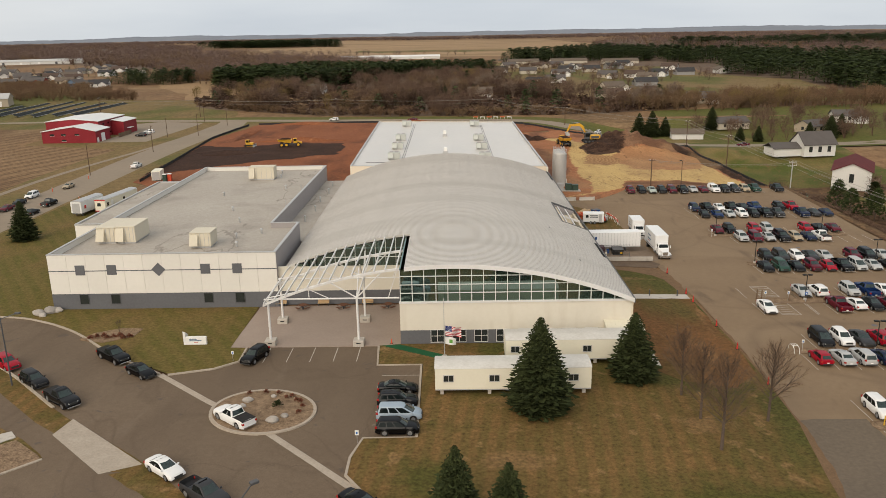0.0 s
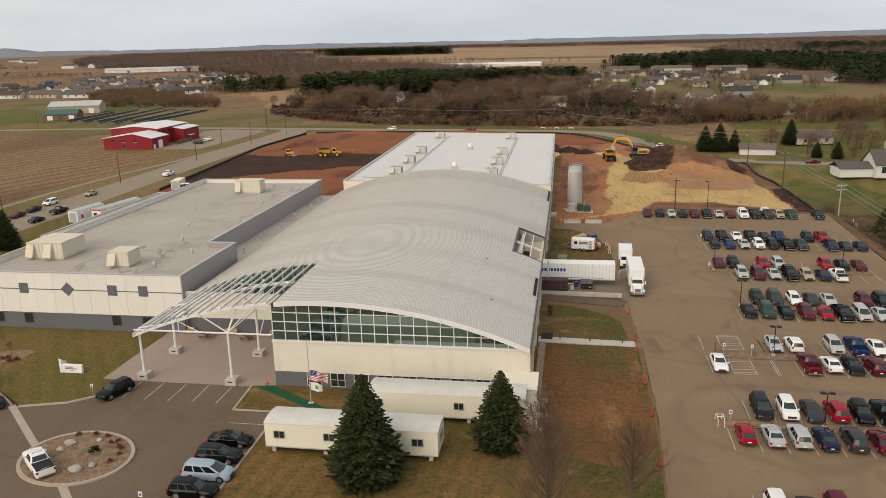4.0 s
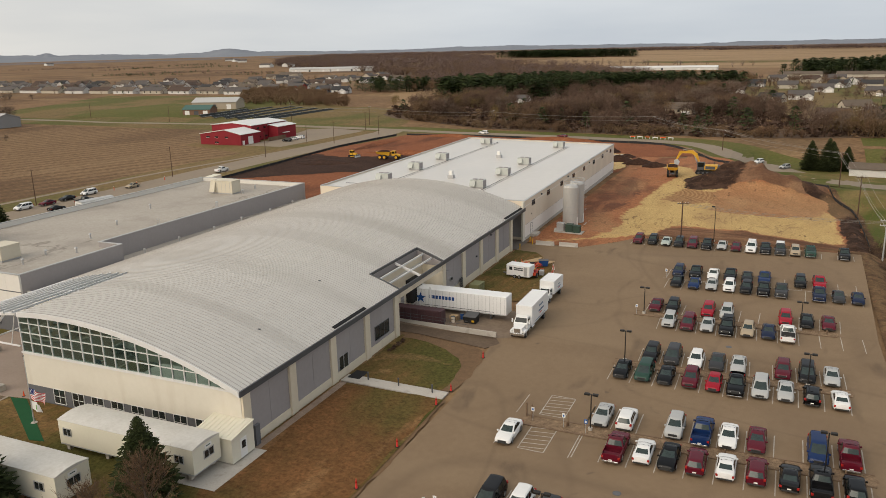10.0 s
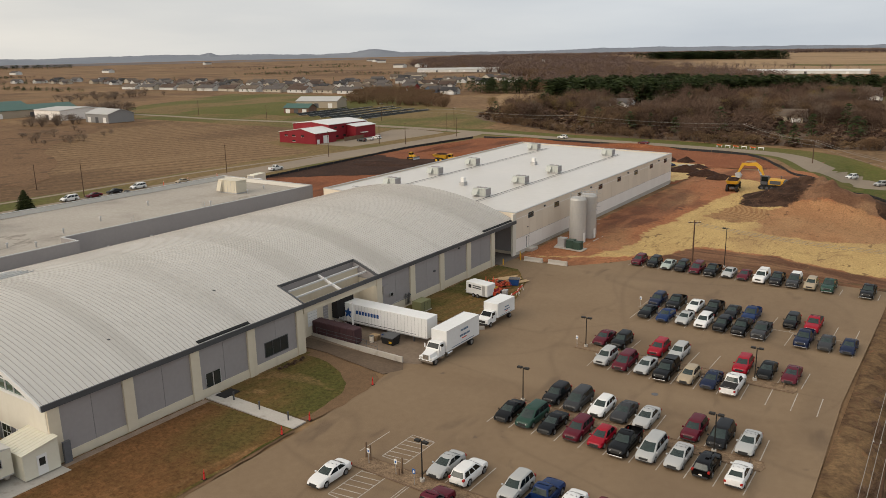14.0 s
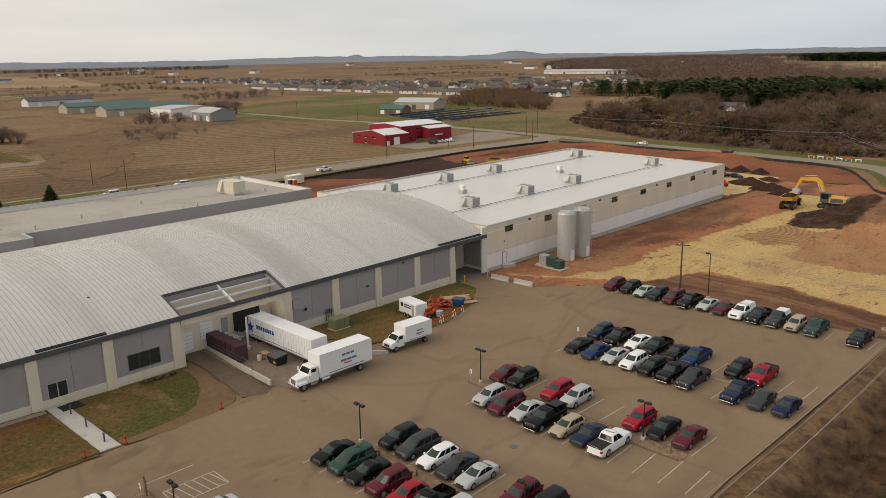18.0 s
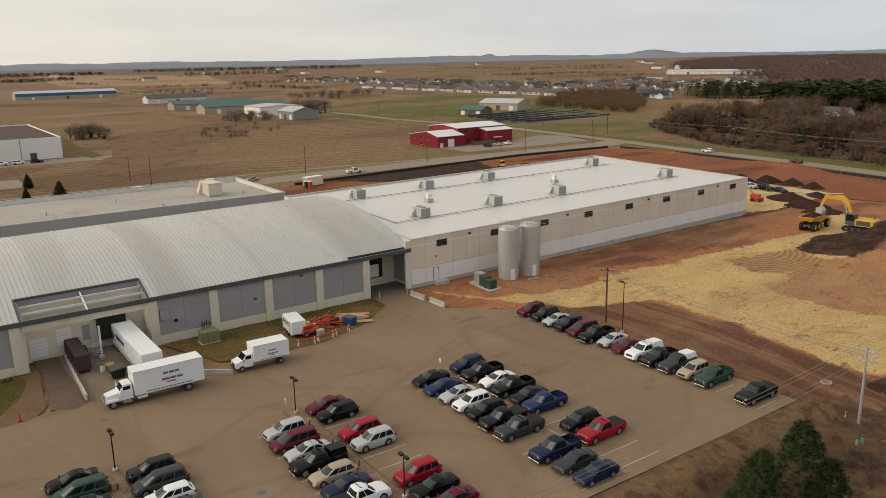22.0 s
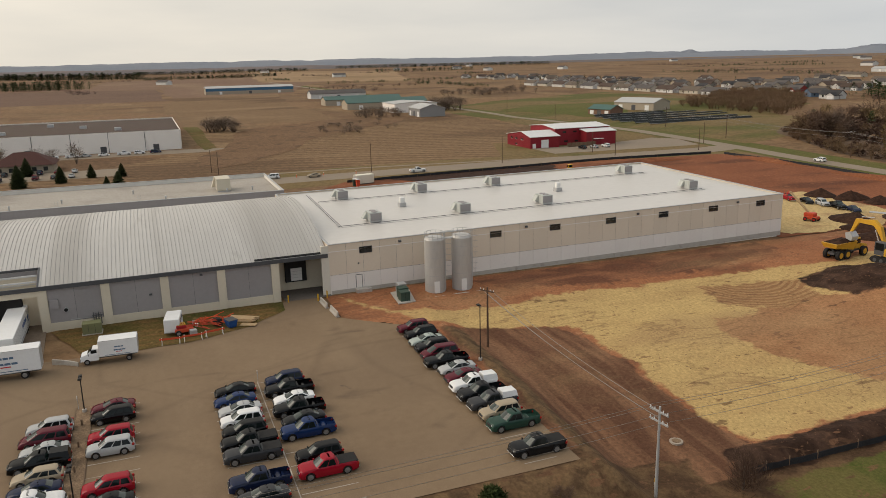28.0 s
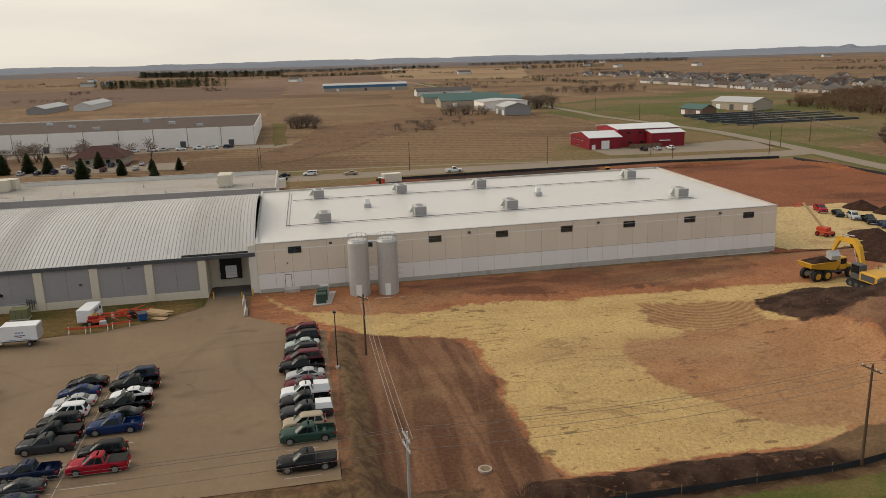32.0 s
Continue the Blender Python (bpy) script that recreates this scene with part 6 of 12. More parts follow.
    cuts = ((0.02, 0.47), (0.51, 0.98)) if kind in ("sedan", "pickup", "hatch") else ((0.02, 0.3), (0.34, 0.62), (0.66, 0.98))
    for i, j in ((18, 17), (7, 8)):
        for u0, u1 in cuts:
            out.append(("side_window", patch((i, j), (u0, u1), 0.12, 0.95), GLASSD, 0))
    zn = lerp_at(s["top"], L / 2 - 0.12)
    zr = lerp_at(s["top"], -L / 2 + 0.05)
    grille = Geo().bbox(-0.46, L / 2 - 0.1, zn - 0.27, 0.46, L / 2 + 0.02, zn - 0.05, 0.01)
    for q in range(3):
        grille.box(-0.44, L / 2 + 0.018, zn - 0.24 + 0.07 * q, 0.44, L / 2 + 0.03, zn - 0.215 + 0.07 * q)
    out.append(("grille", grille, DIRTY, 0))
    out.append(("front_bumper", Geo().bbox(-W / 2 + 0.2, L / 2 - 0.12, 0.3, W / 2 - 0.2, L / 2 + 0.03, 0.42, 0.02), CHROME if kind == "pickup" else DIRTY, 0))
    out.append(("rear_bumper", Geo().bbox(-W / 2 + 0.2, -L / 2 - 0.03, 0.34, W / 2 - 0.2, -L / 2 + 0.12, 0.5, 0.02), CHROME if kind == "pickup" else DIRTY, 0))
    out.append(("number_plate", Geo().box(-0.17, -L / 2 - 0.035, 0.56, 0.17, -L / 2 + 0.05, 0.68), WHITEP, 0))
    for sx in (-1, 1):
        out.append(("headlight", Geo().loft([[(sx * (W / 2 - 0.5), L / 2 - 0.02, zn - 0.18), (sx * (W / 2 - 0.12), L / 2 - 0.28, zn - 0.16), (sx * (W / 2 - 0.1), L / 2 - 0.3, zn + 0.0), (sx * (W / 2 - 0.5), L / 2 - 0.06, zn - 0.03)],
                                             [(sx * (W / 2 - 0.5), L / 2 - 0.3, zn - 0.18), (sx * (W / 2 - 0.14), L / 2 - 0.5, zn - 0.16), (sx * (W / 2 - 0.14), L / 2 - 0.5, zn + 0.0), (sx * (W / 2 - 0.5), L / 2 - 0.3, zn - 0.03)]]), LAMPW, 0))
        zt = 0.98 if kind == "pickup" else 1.1 if kind in ("suv", "minivan") else 0.86
        out.append(("taillight", Geo().bbox(sx * (W / 2 - 0.17) - 0.11, -L / 2 - 0.005, zt - 0.2, sx * (W / 2 - 0.17) + 0.11, -L / 2 + 0.25, zt, 0.02), LAMPR, 0))
        out.append(("mirror", Geo().bbox(sx * (W / 2 + 0.02) - 0.1, y1 - 0.42, s["belt"] - 0.02, sx * (W / 2 + 0.02) + 0.1, y1 - 0.28, s["belt"] + 0.13, 0.03), None, 0))
    wh = []
    for ax in (s["fa"], s["ra"]):
        for sx in (-1, 1):
            wh.append((sx * (W / 2 - 0.13), ax))
    tyre, rim = Geo(), Geo()
    N = 16
    ring = lambda x, rad: [(x, rad * math.cos(2 * math.pi * i / N), rad * math.sin(2 * math.pi * i / N)) for i in range(N)]
    tyre.loft([ring(-0.11, r * 0.72), ring(-0.11, r * 0.94), ring(-0.07, r), ring(0.07, r), ring(0.11, r * 0.94), ring(0.11, r * 0.72)])
    rim.loft([ring(0.08, r * 0.68), ring(0.118, r * 0.68), ring(0.122, r * 0.6)])
    rim.loft([ring(0.118, r * 0.2), ring(0.14, r * 0.16)])
    for i in range(5):
        a = 2 * math.pi * i / 5
        rim.beam((0.125, 0, 0), (0.125, r * 0.62 * math.cos(a), r * 0.62 * math.sin(a)), 0.06, 0.03)
    return out, wh, tyre, rim, r


CARMESH, TEMPLATES = {}, {}
KINDNAME = {"sedan": "sedan", "suv": "sport_utility_vehicle", "minivan": "minivan", "hatch": "hatchback_car", "wagon": "station_wagon", "pickup": "pickup_truck"}


def car(kind, colour, x, y, heading, z=0.0, group="parked cars", note="parked on the asphalt", cap=None, cover=False):
    """A parked car; heading in degrees, 0 faces +y."""
    if kind not in CARMESH:
        out, wh, tyre, rim, r = car_meshes(kind)
        CARMESH[kind] = ([(n, fix(g.mesh(n, sm)), m) for n, g, m, sm in out], wh, fix(tyre.mesh("tyre", 40)), fix(rim.mesh("rim", 40)), r)
        CARMESH[kind][2].materials.append(BLACK), CARMESH[kind][3].materials.append(RIM)
    parts, wh, tyre, rim, r = CARMESH[kind]
    at = pose(x, y, z, 0, 0, heading)
    key = (kind, colour, cap, cover)
    word = {"sedan": "sedan", "suv": "sport utility vehicle", "minivan": "minivan", "hatch": "hatchback", "wagon": "station wagon", "pickup": "pickup truck"}[kind]
    label = "%s %s %s" % (colour.replace("_", " "), word, note)
    if key in TEMPLATES:
        ob = copy_thing(TEMPLATES[key], at)
        return tagged(ob, label, "pickup truck" if kind == "pickup" else "car", group)
    ob = thing(KINDNAME[kind], at, label, "pickup truck" if kind == "pickup" else "car", group)
    for n, me, m in parts:
        me = me.copy()
        me.materials.append(m or PAINT[colour])
        part(n, me, None, ob)
    for wx, wy in wh:
        w = part("wheel", tyre, None, ob, at=pose(wx, wy, r, 0, 0, 0 if wx > 0 else 180))
        part("rim", rim, None, w)
    if cap:
        part("truck_cap", Geo().loft([[(-0.86, -2.84, 1.14), (0.86, -2.84, 1.14), (0.86, -0.95, 1.14), (-0.86, -0.95, 1.14)], [(-0.68, -2.7, 1.78), (0.68, -2.7, 1.78), (0.68, -1.0, 1.82), (-0.68, -1.0, 1.82)]]), PAINT[cap], ob, "fibreglass bed cap")
    if cover:
        part("bed_cover", Geo().bbox(-0.88, -2.84, 1.12, 0.88, -0.94, 1.21, 0.02), BLACK, ob, "black bed cover")
    TEMPLATES[key] = ob
    return ob


def row(y, facing, cars, note):
    """Cars of one parking row: x, kind, colour; a leading minus in kind turns the car round."""
    for i, (x, kind, colour) in enumerate(cars):
        turn = kind.startswith("-")
        k = kind.lstrip("-")
        extra = {}
        if k.endswith("+cap"):
            k, extra = k[:-4], {"cap": "white" if colour in ("white", "grey") else colour}
        if k.endswith("+cover"):
            k, extra = k[:-6], {"cover": True}
        car(k, colour, x + 0.12 * noise.noise((x, y, 1)), y + 0.35 * noise.noise((x, y, 7)), facing + (180 if turn else 0) + 2 * noise.noise((x, y, 3)), note=note, **extra)


IN = "parked in a marked stall"
row(202.3, 180, [(46.7, "suv", "maroon"), (49.6, "suv", "black"), (52.3, "sedan", "pale_green"), (54.9, "suv", "dark_grey"), (57.6, "minivan", "maroon"), (60.4, "pickup", "black"), (63.2, "sedan", "silver"), (65.9, "sedan", "maroon"), (68.6, "pickup+cap", "white"), (71.3, "pickup", "dark_grey"), (73.9, "pickup+cap", "grey"), (76.6, "suv", "tan"), (79.3, "pickup", "green"), (85.1, "pickup+cover", "dark_grey")], IN)
row(181.1, 180, [(57.7, "suv", "navy"), (60.7, "pickup", "black"), (63.7, "sedan", "white"), (66.5, "pickup", "black"), (69.3, "sedan", "dark_grey"), (72.1, "pickup", "blue"), (77.8, "suv", "black"), (80.6, "pickup+cover", "red")], IN)
row(174.8, 180, [(58.4, "sedan", "black"), (61.3, "sedan", "blue"), (64.1, "sedan", "silver"), (66.9, "suv", "white"), (69.6, "suv", "black"), (72.3, "pickup+cover", "black"), (75.0, "pickup+cover", "grey"), (80.7, "pickup", "navy"), (83.5, "sedan", "grey"), (86.3, "sedan", "navy")], IN)
row(161.2, 180, [(57.2, "sedan", "maroon"), (59.8, "suv", "black"), (65.1, "suv", "red"), (67.8, "suv", "silver"), (76.1, "suv", "red"), (79.0, "sedan", "black"), (81.9, "sedan", "maroon")], IN)
row(154.6, 180, [(60.1, "suv", "silver"), (62.9, "minivan", "maroon"), (65.7, "sedan", "silver"), (68.3, "pickup+cap", "black"), (71.2, "wagon", "tan"), (73.9, "sedan", "navy"), (76.5, "-pickup+cover", "white")], IN)
row(140.4, 180, [(59.4, "suv", "dark_grey"), (62.1, "minivan", "grey"), (65.1, "wagon", "white"), (67.8, "sedan", "grey"), (70.4, "sedan", "silver"), (75.6, "suv", "maroon"), (78.4, "minivan", "dark_grey"), (81.2, "sedan", "silver")], IN)
row(133.6, 180, [(56.6, "sedan", "black"), (59.4, "minivan", "green"), (62.1, "sedan", "black"), (65.0, "suv", "maroon"), (67.8, "hatch", "red"), (70.4, "pickup", "black"), (73.1, "minivan", "silver"), (75.8, "sedan", "silver"), (78.7, "-suv", "black"), (81.7, "-sedan", "white")], IN)
row(119.9, 180, [(57.1, "sedan", "silver"), (59.8, "-suv", "white"), (65.0, "suv", "silver"), (67.8, "-pickup", "blue"), (70.5, "sedan", "white"), (73.3, "sedan", "maroon"), (79.0, "minivan", "blue"), (81.9, "-pickup", "maroon")], IN)
row(113.3, 0, [(60.0, "pickup", "maroon"), (62.7, "sedan", "white"), (65.3, "-sedan", "black"), (67.9, "suv", "maroon"), (70.7, "sedan", "white"), (73.5, "suv", "maroon"), (76.4, "sedan", "dark_grey"), (79.1, "pickup", "dark_grey"), (82.0, "suv", "black")], IN)
row(99.5, 180, [(51.0, "minivan", "dark_grey"), (53.9, "suv", "white"), (56.5, "sedan", "grey"), (59.2, "-suv", "red"), (61.8, "suv", "black"), (64.5, "-pickup", "dark_grey"), (67.1, "sedan", "white"), (69.8, "suv", "dark_grey"), (72.6, "sedan", "silver"), (75.4, "suv", "maroon")], IN)
row(93.0, 0, [(48.0, "hatch", "red"), (50.8, "sedan", "silver"), (53.5, "suv", "silver"), (56.2, "sedan", "navy"), (59.0, "suv", "grey"), (61.7, "sedan", "maroon"), (64.6, "sedan", "white"), (67.4, "sedan", "teal"), (70.2, "suv", "silver")], IN)
row(78.8, 180, [(48.0, "suv", "white"), (50.8, "-sedan", "black"), (53.4, "minivan", "maroon"), (55.9, "sedan", "red")], IN)
row(72.6, 0, [(48.1, "minivan", "white"), (50.8, "sedan", "red")], IN)
row(112.4, 180, [(48.5, "sedan", "white")], "parked beside a hatched zone")
# front drive and street
for x, y, hd, k, c, nt in ((-26.8, 95.3, 160, "suv", "black", "parked before the canopy"), (-24.9, 78.2, 50, "pickup+cover", "white", "standing beside the planting bed"), (-7.1, 85.2, -90, "sedan", "black", "parked by the lawn"), (-6.9, 81.9, -90, "suv", "dark_grey", "parked by the lawn"), (-6.5, 78.6, -90, "minivan", "pale_blue", "parked by the lawn"), (-6.5, 75.4, -90, "suv", "black", "parked by the lawn"),
                           (-46.0, 96.0, 232, "pickup+cover", "black", "parked at the kerb"), (-40.4, 91.0, 232, "sedan", "black", "parked at the kerb"), (-52.9, 88.6, 232, "suv", "dark_grey", "parked at the kerb"), (-46.9, 83.5, 232, "pickup+cover", "dark_grey", "parked at the kerb"), (-59.3, 94.0, 232, "suv", "red", "parked at the kerb"), (-29.0, 67.8, 232, "sedan", "white", "parked on the verge"), (-23.6, 63.2, 232, "pickup", "grey", "parked on the verge"), (-8.8, 61.5, 232, "sedan", "black", "parked on the verge"),
                           (-114.6, 184.5, 180, "minivan", "white", "parked on the road"), (-113.6, 191.3, 180, "sedan", "maroon", "parked on the road"), (-114.2, 198.4, 180, "sedan", "dark_grey", "parked on the road"), (-115.6, 207.5, 180, "minivan", "white", "parked on the road"), (-104.6, 186.6, 0, "sedan", "dark_grey", "parked on the road"), (-105.6, 197.0, 0, "pickup+cover", "black", "parked on the road"), (-106.0, 256.0, 0, "pickup", "white", "parked on the road"), (-112.0, 221.0, 180, "sedan", "tan", "parked on the road")):
    e = {"cover": True} if k.endswith("+cover") else {}
    car(k.split("+")[0], c, x, y, hd, z=0.0 if y < 120 and x > -40 else -0.06, note=nt, **e)

# ---------------------------------------------------------------- silos and yard equipment
silo = None
for x, y in ((29.2, 212.3), (29.4, 217.1)):
    if silo is None:
        silo = thing("storage_silo", pose(x, y, -0.2), "tall grey metal storage silo with a railed top", "silo", "silos")
        n = 28
        ring = lambda r, z: [(r * math.cos(2 * math.pi * i / n), r * math.sin(2 * math.pi * i / n), z) for i in range(n)]
        part("shell", Geo().loft([ring(1.72, 0), ring(1.72, 9.1), ring(1.45, 9.5), ring(0.4, 9.7)]), SILOM, silo, smooth=30)
        for i in range(1, 6):
            part("band", Geo().loft([ring(1.725, 1.55 * i - 0.04), ring(1.75, 1.55 * i - 0.04), ring(1.75, 1.55 * i + 0.04), ring(1.725, 1.55 * i + 0.04)]), GALV, silo)
        part("skirt_door", Geo().box(1.66, -0.75, 0.2, 1.77, 0.15, 2.2), WHITEP, silo, "white access door")
        for i in range(12):
            a = 2 * math.pi * i / 12
            part("rail_post", Geo().tube((1.62 * math.cos(a), 1.62 * math.sin(a), 9.1), (1.62 * math.cos(a), 1.62 * math.sin(a), 10.3), 0.03), GALV, silo)
        for z in (9.75, 10.3):
            g = Geo()
            for i in range(n):
                g.tube((1.62 * math.cos(2 * math.pi * i / n), 1.62 * math.sin(2 * math.pi * i / n), z), (1.62 * math.cos(2 * math.pi * (i + 1) / n), 1.62 * math.sin(2 * math.pi * (i + 1) / n), z), 0.03, n=4)
            part("guard_rail", g, GALV, silo)
        lad = part("ladder", Geo().box(1.0, 1.52, 0.6, 1.04, 1.58, 10.4), GALV, silo)
        part("ladder_rail", Geo().box(1.4, 1.3, 0.6, 1.44, 1.36, 10.4), GALV, lad)
        for i in range(24):
            part("rung", Geo().tube((1.02, 1.55, 0.9 + 0.4 * i), (1.42, 1.33, 0.9 + 0.4 * i), 0.018, n=4), GALV, lad)
        for i in range(8):
            g = Geo()
            pts = [(1.02 + 0.9 * math.sin(k * math.pi / 6) * 0.7 + 0.066 * k, 1.55 + 0.75 * math.sin(k * math.pi / 6) - 0.036 * k, 2.8 + 0.95 * i) for k in range(7)]
            for p, q in zip(pts, pts[1:]):
                g.tube(p, q, 0.018, n=4)
            part("cage_hoop", g, GALV, lad)
    else:
        copy_thing(silo, pose(x, y, -0.2))
br = thing("silo_bridge", pose(29.3, 214.7, 8.9), "short railed steel bridge between the silos", "walkway")
part("deck", Geo().box(-0.5, -0.75, 0, 0.5, 0.75, 0.08), GALV, br)
for sx in (-0.5, 0.5):
    part("rail", Geo().tube((sx, -0.8, 1.1), (sx, 0.8, 1.1), 0.03), GALV, br)
tagged(part("silo_pad", Geo().box(26.6, 209.7, -0.5, 32.0, 219.7, -0.2), CONC), "pale concrete pad under the silos", "pavement", "", "structure")
tagged(part("transformer_pad", Geo().prism([(26.6, 208.4), (27.4, 204.9), (33.8, 204.3), (33.8, 207.2)], -0.1, 0.08), CONC), "pale concrete pad under the transformers", "pavement", "", "structure")
for x, y, l, w, h, m, lb in ((28.6, 206.4, 1.6, 1.4, 1.7, GALV, "grey"), (30.7, 206.0, 1.6, 1.6, 1.6, GREENM, "dark green"), (32.5, 205.7, 1.6, 1.6, 1.5, GREENM, "dark green")):
    tr = thing("transformer", pose(x, y, 0.08), lb + " metal transformer cabinet on a pad", "transformer", "transformers")
    part("cabinet", Geo().bbox(-l / 2, -w / 2, 0, l / 2, w / 2, h, 0.06), m, tr)
    part("lid", Geo().bbox(-l / 2 - 0.04, -w / 2 - 0.04, h, l / 2 + 0.04, w / 2 + 0.04, h + 0.08, 0.03), m, tr)
    part("door_seam", Geo().box(l / 2, -0.02, 0.1, l / 2 + 0.015, 0.02, h - 0.1), DARK, tr)
gs = thing("electric_cabinet", pose(27.5, 158.2, 0.06), "olive green electrical cabinet on the grass", "cabinet")
part("body", Geo().bbox(-0.9, -1.3, 0.1, 0.9, 1.3, 1.7, 0.05), OLIVE, gs)
part("base", Geo().box(-1.0, -1.4, 0, 1.0, 1.4, 0.12), CONC, gs)
for dy in (-0.45, 0.45):
    part("door_seam", Geo().box(0.9, dy - 0.015, 0.2, 0.915, dy + 0.015, 1.6), DARK, gs)
for x, y in ((29.0, 192.95), (33.9, 193.4)):
    jb = tagged(part("jersey_barrier", Geo().loft([[(-1.95, a, b) for a, b in ((-0.3, 0), (0.3, 0), (0.3, 0.1), (0.12, 0.35), (0.09, 0.85), (-0.09, 0.85), (-0.12, 0.35), (-0.3, 0.1))], [(1.95, a, b) for a, b in ((-0.3, 0), (0.3, 0), (0.3, 0.1), (0.12, 0.35), (0.09, 0.85), (-0.09, 0.85), (-0.12, 0.35), (-0.3, 0.1))]]), CONC, at=pose(x, y, 0, 0, 0, 3)), "pale concrete jersey barrier on the asphalt edge", "barrier", "jersey barriers")
YPAINT = mat("yellow_bollard_paint", (0.62, 0.36, 0.02), (0.52, 0.29, 0.02), 0.5)
for x, y in ((25.2, 187.9), (26.4, 192.6), (25.3, 194.4)):
    b = thing("bollard", pose(x, y, 0), "yellow painted steel bollard", "bollard", "yellow bollards")
    part("post", Geo().cyl(0, 0, 0, 1.15, 0.11, n=10), YPAINT, b)
    part("cap", Geo().cyl(0, 0, 1.15, 1.22, 0.11, 0.03, n=10), YPAINT, b)
tagged(part("dock_apron", Geo().prism([(24.7, 187.2), (29, 186.6), (34.5, 186.0), (37.5, 189.5), (37.0, 193.2), (24.7, 193.0)], -0.1, 0.008), ASPHALT), "worn dark apron before the far dock", "pavement", "", "structure")
tagged(part("dock_floor", Geo().box(18.5, 187.6, -0.1, 24.7, 195.4, 0.012), mat("stained_concrete", (0.17, 0.14, 0.115), (0.10, 0.085, 0.075), 0.9, s1=0.4, s2=3)), "stained concrete floor of the far dock", "pavement", "", "structure")
tagged(part("dock_ramp", Geo().prism([(20.5, 136.8), (26.5, 136.8), (37.2, 134.9), (38.6, 137.4), (37.4, 139.2), (20.5, 139.7)], -0.1, 0.012), mat("stained_ramp", (0.150, 0.104, 0.068), (0.088, 0.061, 0.042), 0.9, s1=0.4, s2=3)), "dark asphalt ramp to the dock doors", "pavement", "", "structure")
tagged(part("dock_slab", Geo().prism([(20.5, 139.8), (37.4, 139.3), (39.6, 140.2), (38.6, 151.5), (20.5, 151.9)], -0.1, 0.01), mat("worn_dock_concrete", (0.235, 0.175, 0.125), (0.150, 0.110, 0.078), 0.9, s1=0.2, s2=2)), "worn concrete slab before the docks", "pavement", "", "structure")
rw = thing("ramp_wall", pose(-0.15, 1.3, -0.55), "low concrete wall with a steel handrail beside the ramp", "wall")
part("wall", Geo().prism([(20.6, 139.65), (37.3, 139.15), (37.3, 139.4), (20.6, 139.9)], 0, 0.75), CONC, rw)
for i in range(7):
    x = 21.5 + i * 1.9
    part("post", Geo().tube((x, 139.8 - (x - 20.6) * 0.03, 0.75), (x, 139.8 - (x - 20.6) * 0.03, 1.75), 0.03), DARKGREY, rw)
for z in (1.25, 1.75):
    part("rail", Geo().tube((21.5, 139.77, z), (32.9, 139.43, z), 0.03), DARKGREY, rw)
cmp_ = thing("trash_compactor", pose(24.4, 141.5, 0), "dark maroon steel waste compactor beside the ramp", "compactor")
MAROONM = mat("maroon_steel", (0.055, 0.028, 0.032), (0.075, 0.038, 0.04), 0.6, s1=0.5, s2=4)
part("box", Geo().bbox(-4.0, -0.85, 0.2, 4.0, 0.85, 2.3, 0.08), MAROONM, cmp_)
for i in range(7):
    part("rib", Geo().box(-3.6 + 1.2 * i, -0.93, 0.2, -3.45 + 1.2 * i, 0.93, 2.32), MAROONM, cmp_)
part("skid", Geo().box(-3.9, -0.7, 0, 3.9, 0.7, 0.2), BLACK, cmp_)
dm = thing("dumpster", pose(31.8, 144.2, -0.14), "black dumpster with blue side and lids", "dumpster")
part("bin", Geo().loft([[(-0.95, -0.7, 0.15), (0.95, -0.7, 0.15), (0.95, 0.7, 0.15), (-0.95, 0.7, 0.15)], [(-1.05, -0.95, 1.2), (1.05, -0.95, 1.2), (1.05, 0.95, 1.45), (-1.05, 0.95, 1.45)]]), BLACK, dm)
part("lid", Geo().loft([[(-1.05, -0.95, 1.22), (1.05, -0.95, 1.22), (1.05, 0.95, 1.47), (-1.05, 0.95, 1.47)], [(-1.0, -0.9, 1.3), (1.0, -0.9, 1.3), (1.0, 0.9, 1.53), (-1.0, 0.9, 1.53)]]), DARKGREY, dm)
part("sticker", Geo().box(0.4, -0.97, 0.5, 0.8, -0.78, 0.75), YPAINT, dm, "yellow sticker")
for x, y, m, lb in ((29.0, 144.2, LUMBER, "stack of wooden pallets"), (30.0, 145.0, BLUEM, "blue steel drum"), (29.2, 143.2, TANW, "beige tank")):
    if m is LUMBER:
        pl = thing("pallet_stack", pose(x, y, 0), "stack of wooden pallets by the dock", "pallets")
        for k in range(5):
            part("pallet", Geo().box(-0.6, -0.5, 0.16 * k, 0.6, 0.5, 0.16 * k + 0.1), LUMBER, pl)
    else:
        d = thing("drum", pose(x, y, 0), lb + " beside the dumpster", "drum")
        part("shell", Geo().cyl(0, 0, 0, 0.9, 0.32, n=14), m, d)
        part("rim", Geo().cyl(0, 0, 0.9, 0.94, 0.33, n=14), DARKGREY, d)
st = thing("dock_stairs", pose(22.2, 144.3, 0), "grey steel stair to the dock door", "stairs")
for i in range(5):
    part("tread", Geo().box(0.3 * i, -0.5, 0.9 - 0.19 * i, 0.3 * i + 0.3, 0.5, 0.94 - 0.19 * i), GALV, st)
for sy in (-0.5, 0.5):
    part("handrail", Geo().tube((0, sy, 1.9), (1.6, sy, 1.0), 0.025), GALV, st)
    part("post", Geo().tube((0, sy, 0.9), (0, sy, 1.9), 0.025), GALV, st)
    part("post", Geo().tube((1.55, sy, 0), (1.55, sy, 1.0), 0.025), GALV, st)
